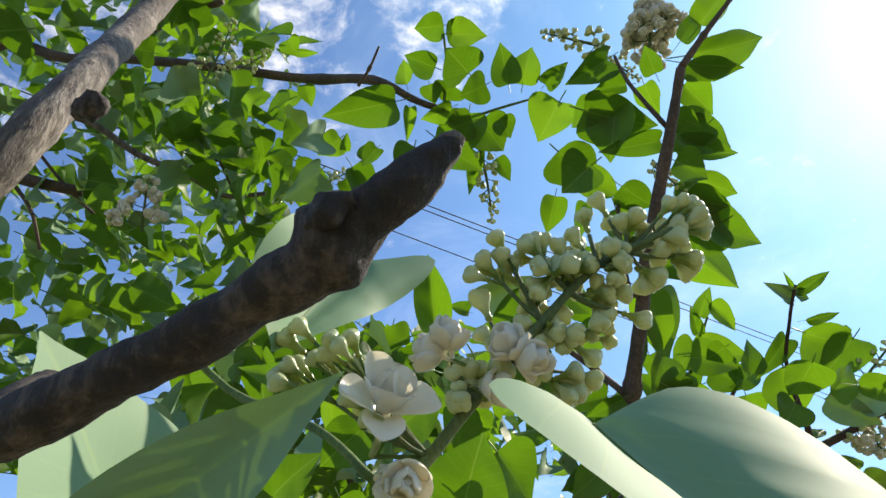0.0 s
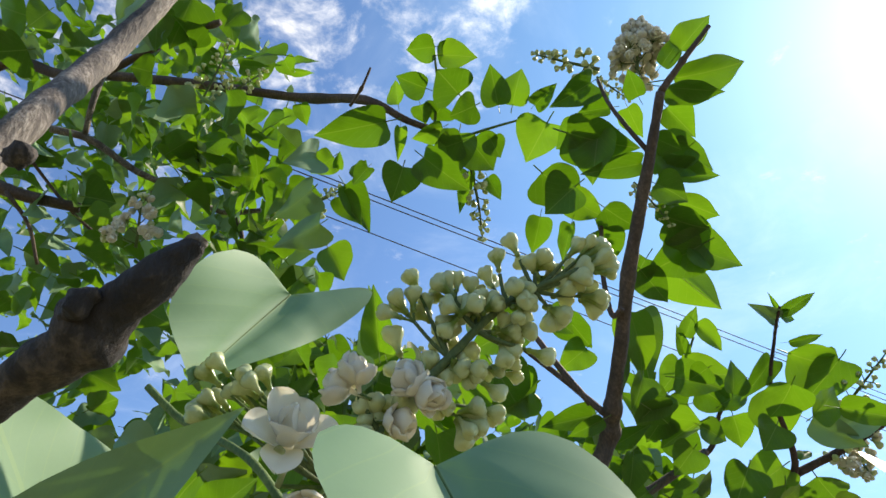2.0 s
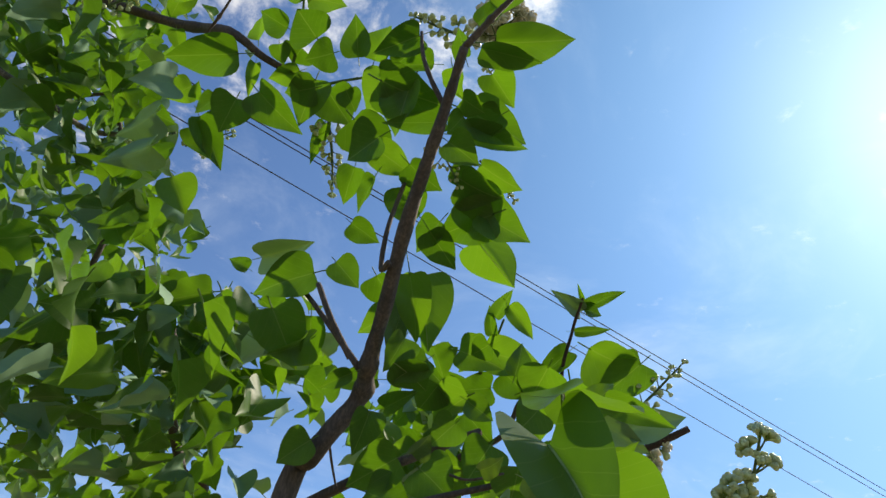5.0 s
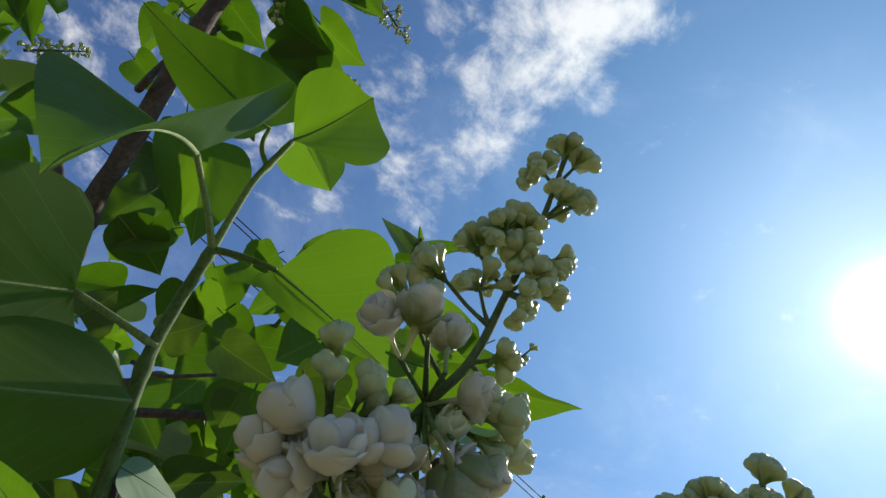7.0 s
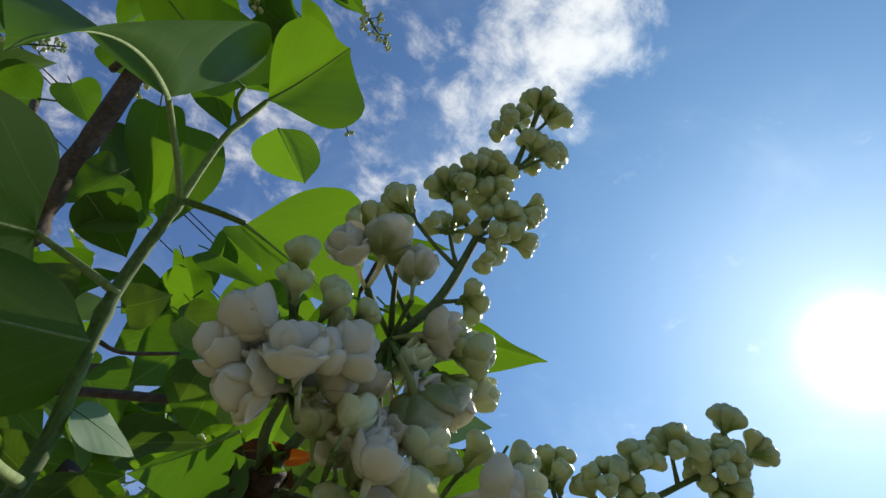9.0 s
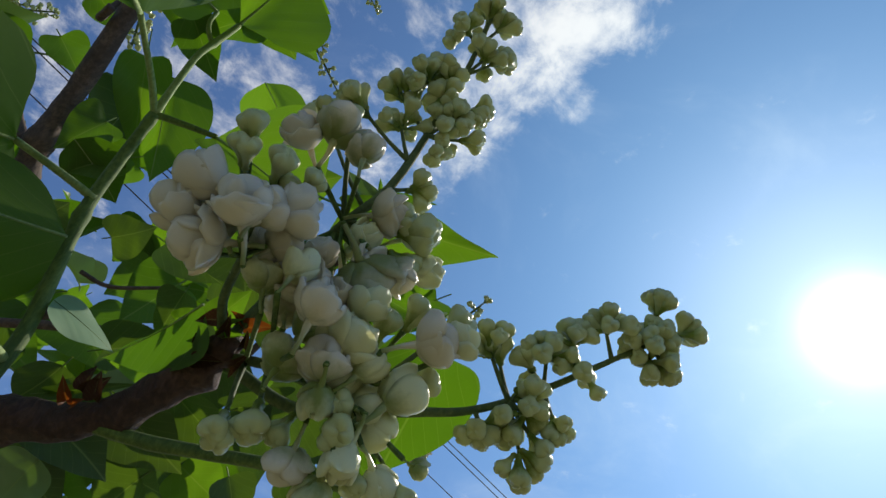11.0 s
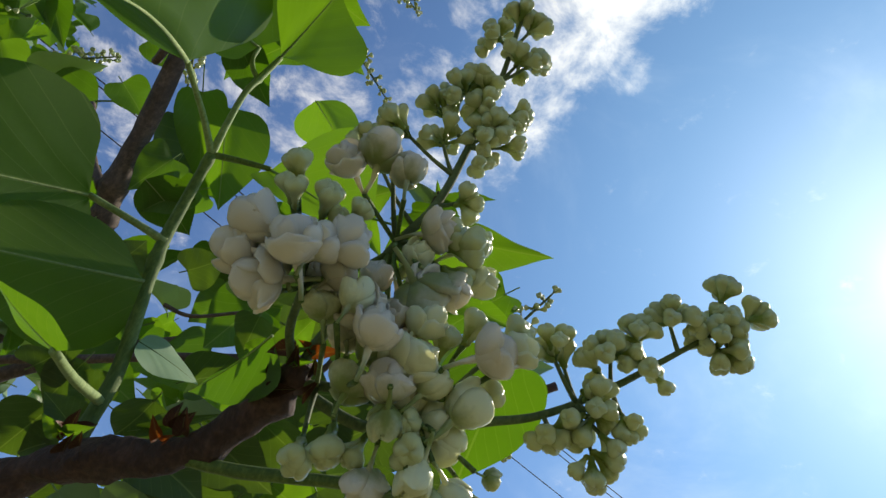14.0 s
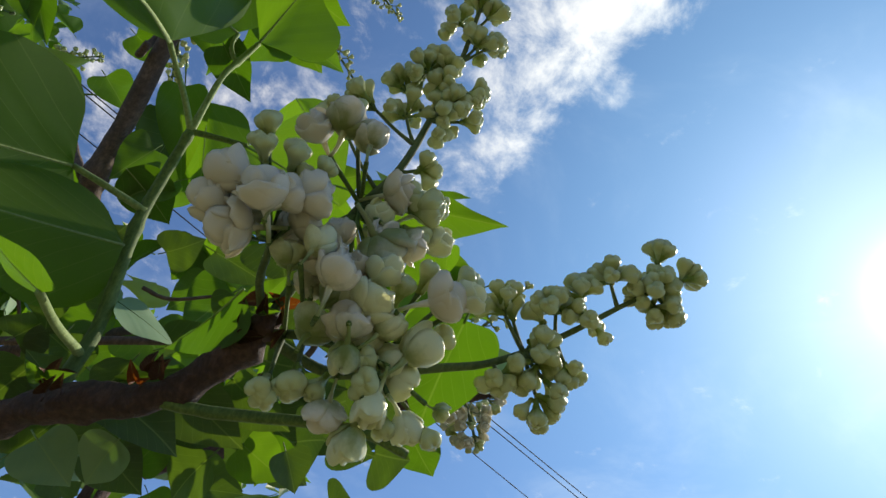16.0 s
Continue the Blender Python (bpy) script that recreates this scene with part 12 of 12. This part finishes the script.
bloom(pan_d, (0.4014, 0.4038, 0.0675), (0.4038, 0.3827, 0.0512), (0.07, -0.13, 0.99), 0.0174, 3, 108)
bloom(pan_d, (0.4014, 0.4038, 0.0675), (0.4031, 0.3842, 0.0567), (0.62, -0.09, 0.78), 0.0204, 2, 295)
bloom(pan_d, (0.4014, 0.4038, 0.0675), (0.4045, 0.3956, 0.0585), (0.62, -0.45, 0.64), 0.0149, 3, 266)
bloom(pan_d, (0.4014, 0.4038, 0.0675), (0.4019, 0.3915, 0.0547), (-0.63, 0.11, 0.77), 0.0200, 2, 57)
cluster(pan_d, (0.4014, 0.4038, 0.0675), (0.3938, 0.3778, 0.0734), 0.0017, 2, 0.0065, 110)
cluster(pan_d, (0.4014, 0.4038, 0.0675), (0.4025, 0.3781, 0.0743), 0.0018, 3, 0.0069, 111)
cluster(pan_d, (0.4014, 0.4038, 0.0675), (0.3930, 0.3755, 0.0793), 0.0017, 2, 0.0066, 112)
cluster(pan_d, (0.4014, 0.4038, 0.0675), (0.4101, 0.3810, 0.0768), 0.0016, 2, 0.0063, 113)
cluster(pan_d, (0.4014, 0.4038, 0.0675), (0.4053, 0.3840, 0.0745), 0.0016, 2, 0.0063, 114)
bloom(pan_b, (0.4190, 0.4024, 0.0923), (0.4086, 0.3940, 0.0958), (-0.64, -0.72, 0.28), 0.0198, 3, 260)
bloom(pan_b, (0.4190, 0.4024, 0.0923), (0.4084, 0.3863, 0.0885), (0.07, -0.41, 0.91), 0.0225, 2, 15)
bloom(pan_b, (0.4190, 0.4024, 0.0923), (0.4187, 0.3833, 0.0872), (-0.14, -0.16, 0.98), 0.0172, 2, 159)
bloom(pan_b, (0.4190, 0.4024, 0.0923), (0.4203, 0.3889, 0.0755), (0.69, 0.67, -0.25), 0.0260, 3, 118)
bloom(pan_b, (0.4190, 0.4024, 0.0923), (0.4276, 0.3945, 0.0779), (0.94, 0.27, -0.23), 0.0172, 3, 317)
bloom(pan_b, (0.4190, 0.4024, 0.0923), (0.4189, 0.3975, 0.0879), (0.88, -0.33, 0.33), 0.0198, 3, 154)
bloom(pan_b, (0.4190, 0.4024, 0.0923), (0.4213, 0.4000, 0.0786), (0.50, 0.53, -0.68), 0.0174, 3, 238)
cluster(pan_b, (0.4190, 0.4024, 0.0923), (0.4398, 0.3936, 0.0889), 0.0024, 2, 0.0095, 115)
cluster(pan_b, (0.4190, 0.4024, 0.0923), (0.4338, 0.3935, 0.0917), 0.0021, 2, 0.0083, 116)
cluster(pan_b, (0.4190, 0.4024, 0.0923), (0.4096, 0.3795, 0.1066), 0.0018, 2, 0.0072, 117)
cluster(pan_b, (0.4190, 0.4024, 0.0923), (0.4394, 0.3985, 0.0823), 0.0019, 2, 0.0073, 118)
bloom(pan_b, (0.4183, 0.4037, 0.0898), (0.4004, 0.4082, 0.0650), (0.55, -0.77, 0.33), 0.0200, 2, 0)
bloom(pan_b, (0.4183, 0.4037, 0.0898), (0.4210, 0.4066, 0.0560), (-0.33, -0.88, 0.33), 0.0200, 3, 40)
bloom(pan_b, (0.4183, 0.4037, 0.0898), (0.4153, 0.4065, 0.0669), (0.21, -0.64, 0.74), 0.0170, 4, 80)
bloom(pan_b, (0.4183, 0.4037, 0.0898), (0.4235, 0.4071, 0.0696), (0.64, -0.64, 0.43), 0.0210, 3, 120)
bloom(pan_b, (0.4183, 0.4037, 0.0898), (0.4250, 0.4123, 0.0627), (0.00, -0.99, 0.11), 0.0190, 2, 160)
bloom(pan_b, (0.4183, 0.4037, 0.0898), (0.4300, 0.4042, 0.0904), (0.74, -0.53, 0.42), 0.0180, 6, 200)
bloom(pan_b, (0.4183, 0.4037, 0.0898), (0.4346, 0.4067, 0.0836), (0.87, -0.44, 0.22), 0.0180, 7, 240)
bloom(pan_b, (0.4183, 0.4037, 0.0898), (0.4250, 0.4078, 0.0809), (0.10, -0.91, 0.40), 0.0170, 7, 280)
pan_e = panicle(flower_stem, [(0.4062, 0.4321, 0.0600), (0.4173, 0.4240, 0.0563), (0.4296, 0.4193, 0.0522), (0.4382, 0.4159, 0.0497)], [0.0015, 0.0013, 0.0010, 0.0008], "full lilac cluster of white open flowers and buds")
bloom(pan_e, (0.4173, 0.4240, 0.0563), (0.4147, 0.3892, 0.0476), (0.14, 0.04, 0.99), 0.0158, 7, 340)
bloom(pan_e, (0.4173, 0.4240, 0.0563), (0.4224, 0.3954, 0.0394), (0.04, -0.40, 0.92), 0.0204, 2, 292)
bloom(pan_e, (0.4111, 0.4282, 0.0580), (0.4125, 0.3989, 0.0491), (-0.32, -0.24, 0.92), 0.0152, 6, 245)
bloom(pan_e, (0.4375, 0.4159, 0.0498), (0.4396, 0.3990, 0.0526), (0.84, -0.21, 0.50), 0.0220, 2, 187)
bloom(pan_e, (0.4375, 0.4159, 0.0498), (0.4510, 0.4008, 0.0561), (0.54, -0.45, 0.71), 0.0152, 6, 247)
bloom(pan_e, (0.4296, 0.4193, 0.0522), (0.4284, 0.4016, 0.0432), (0.40, -0.10, 0.91), 0.0197, 6, 95)
bloom(pan_e, (0.4296, 0.4193, 0.0522), (0.4313, 0.4073, 0.0364), (-0.23, -0.30, 0.93), 0.0197, 3, 102)
bloom(pan_e, (0.4173, 0.4240, 0.0563), (0.4196, 0.4078, 0.0379), (0.10, 0.13, 0.99), 0.0178, 6, 57)
bloom(pan_e, (0.4375, 0.4159, 0.0498), (0.4405, 0.4089, 0.0389), (0.54, -0.11, 0.83), 0.0229, 7, 286)
bloom(pan_e, (0.4375, 0.4159, 0.0498), (0.4333, 0.4058, 0.0428), (0.51, -0.12, 0.85), 0.0173, 7, 239)
bloom(pan_e, (0.4296, 0.4193, 0.0522), (0.4296, 0.3980, 0.0428), (0.13, 0.98, -0.17), 0.0172, 7, 109)
bloom(pan_e, (0.4375, 0.4159, 0.0498), (0.4416, 0.4064, 0.0409), (-0.06, 0.68, -0.73), 0.0180, 7, 135)
bloom(pan_e, (0.4375, 0.4159, 0.0498), (0.4435, 0.4115, 0.0369), (0.68, 0.69, -0.26), 0.0174, 7, 149)
bloom(pan_e, (0.4375, 0.4159, 0.0498), (0.4382, 0.4111, 0.0328), (0.01, 0.88, -0.48), 0.0197, 7, 102)
bloom(pan_e, (0.4375, 0.4159, 0.0498), (0.4534, 0.4127, 0.0383), (0.85, 0.49, 0.20), 0.0089, 5, 255)
bloom(pan_e, (0.4296, 0.4193, 0.0522), (0.4307, 0.4119, 0.0370), (0.00, 0.80, -0.59), 0.0158, 3, 285)
bloom(pan_e, (0.4296, 0.4193, 0.0522), (0.4244, 0.4120, 0.0470), (0.35, -0.54, 0.76), 0.0203, 5, 27)
bloom(pan_e, (0.4375, 0.4159, 0.0498), (0.4392, 0.4072, 0.0418), (0.61, 0.77, 0.21), 0.0174, 5, 181)
bloom(pan_e, (0.4296, 0.4193, 0.0522), (0.4292, 0.4025, 0.0542), (0.35, -0.48, 0.81), 0.0177, 5, 116)
bloom(pan_e, (0.4173, 0.4240, 0.0563), (0.4198, 0.4055, 0.0464), (0.28, -0.08, 0.96), 0.0166, 7, 1)
bloom(pan_e, (0.4375, 0.4159, 0.0498), (0.4330, 0.4080, 0.0428), (0.78, 0.43, 0.45), 0.0175, 5, 234)
bloom(pan_e, (0.4173, 0.4240, 0.0563), (0.4179, 0.4027, 0.0508), (-0.25, 0.35, 0.90), 0.0154, 2, 187)
bloom(pan_e, (0.4375, 0.4159, 0.0498), (0.4398, 0.4095, 0.0410), (-0.56, 0.01, 0.83), 0.0186, 6, 261)
cluster(pan_e, (0.4375, 0.4159, 0.0498), (0.4382, 0.4009, 0.0634), 0.0018, 3, 0.0072, 119)
cluster(pan_e, (0.4375, 0.4159, 0.0498), (0.4449, 0.3981, 0.0682), 0.0018, 2, 0.0069, 120)
cluster(pan_e, (0.4375, 0.4159, 0.0498), (0.4560, 0.3977, 0.0695), 0.0018, 3, 0.0069, 121)
cluster(pan_e, (0.4375, 0.4159, 0.0498), (0.4370, 0.4115, 0.0365), 0.0020, 2, 0.0076, 122)
cluster(pan_e, (0.4111, 0.4282, 0.0580), (0.4145, 0.4192, 0.0320), 0.0022, 2, 0.0084, 123)
cluster(pan_e, (0.4173, 0.4240, 0.0563), (0.4208, 0.4191, 0.0358), 0.0021, 2, 0.0082, 124)
cluster(pan_e, (0.4296, 0.4193, 0.0522), (0.4262, 0.4203, 0.0373), 0.0018, 2, 0.0069, 125)
cluster(pan_e, (0.4375, 0.4159, 0.0498), (0.4360, 0.4097, 0.0419), 0.0016, 2, 0.0064, 126)
cluster(pan_e, (0.4375, 0.4159, 0.0498), (0.4573, 0.4196, 0.0331), 0.0016, 2, 0.0064, 127)
cluster(pan_e, (0.4375, 0.4159, 0.0498), (0.4460, 0.4185, 0.0317), 0.0016, 2, 0.0063, 128)
cluster(pan_e, (0.4375, 0.4159, 0.0498), (0.4526, 0.4068, 0.0569), 0.0018, 2, 0.0072, 129)
leaf(flower_stem, (0.4037, 0.4240, 0.0605), (0.4041, 0.4174, 0.0596), 0.0036, (0.1, -0.8, -0.5), SCALE_LEAF, fold=0.6, curl=0.4, stalk=0.0)
leaf(flower_stem, (0.4097, 0.4254, 0.0591), (0.4096, 0.4188, 0.0582), 0.0036, (0.1, -0.8, -0.5), SCALE_LEAF, fold=0.6, curl=0.4, stalk=0.0)
leaf(flower_stem, (0.4084, 0.4298, 0.0553), (0.4112, 0.4225, 0.0550), 0.0036, (0.1, -0.8, -0.5), SCALE_LEAF, fold=0.6, curl=0.4, stalk=0.0)
leaf(flower_stem, (0.3533, 0.4549, 0.0342), (0.3559, 0.4469, 0.0345), 0.0036, (0.1, -0.8, -0.5), SCALE_LEAF, fold=0.6, curl=0.4, stalk=0.0)
leaf(flower_stem, (0.3571, 0.4528, 0.0360), (0.3582, 0.4460, 0.0353), 0.0036, (0.1, -0.8, -0.5), SCALE_LEAF, fold=0.6, curl=0.4, stalk=0.0)
rnd = random.Random(8)
for node, count in (((0.4010, 0.4350, 0.0575), 6), ((0.4055, 0.4285, 0.0630), 6), ((0.3480, 0.4640, 0.0420), 7), ((0.3790, 0.4500, 0.0430), 5)):
    for i in range(count):
        foot = Vector(node) + Vector((rnd.uniform(-0.003, 0.003), -0.0035, rnd.uniform(-0.003, 0.003)))
        way = Vector((rnd.uniform(-0.9, 0.9), rnd.uniform(-0.9, 0.2), rnd.uniform(-0.2, 1.0))).normalized()
        long = rnd.uniform(0.003, 0.008)
        leaf(flower_stem, foot, foot + way * long, long * rnd.uniform(0.45, 0.7), (rnd.uniform(-0.6, 0.6), -0.8, rnd.uniform(-0.6, 0.3)), rnd.choice((SCALE_LEAF, SCALE_LEAF, SCALE_RED, LEAF_YOUNG)), fold=0.5, curl=0.5, stalk=0.0)
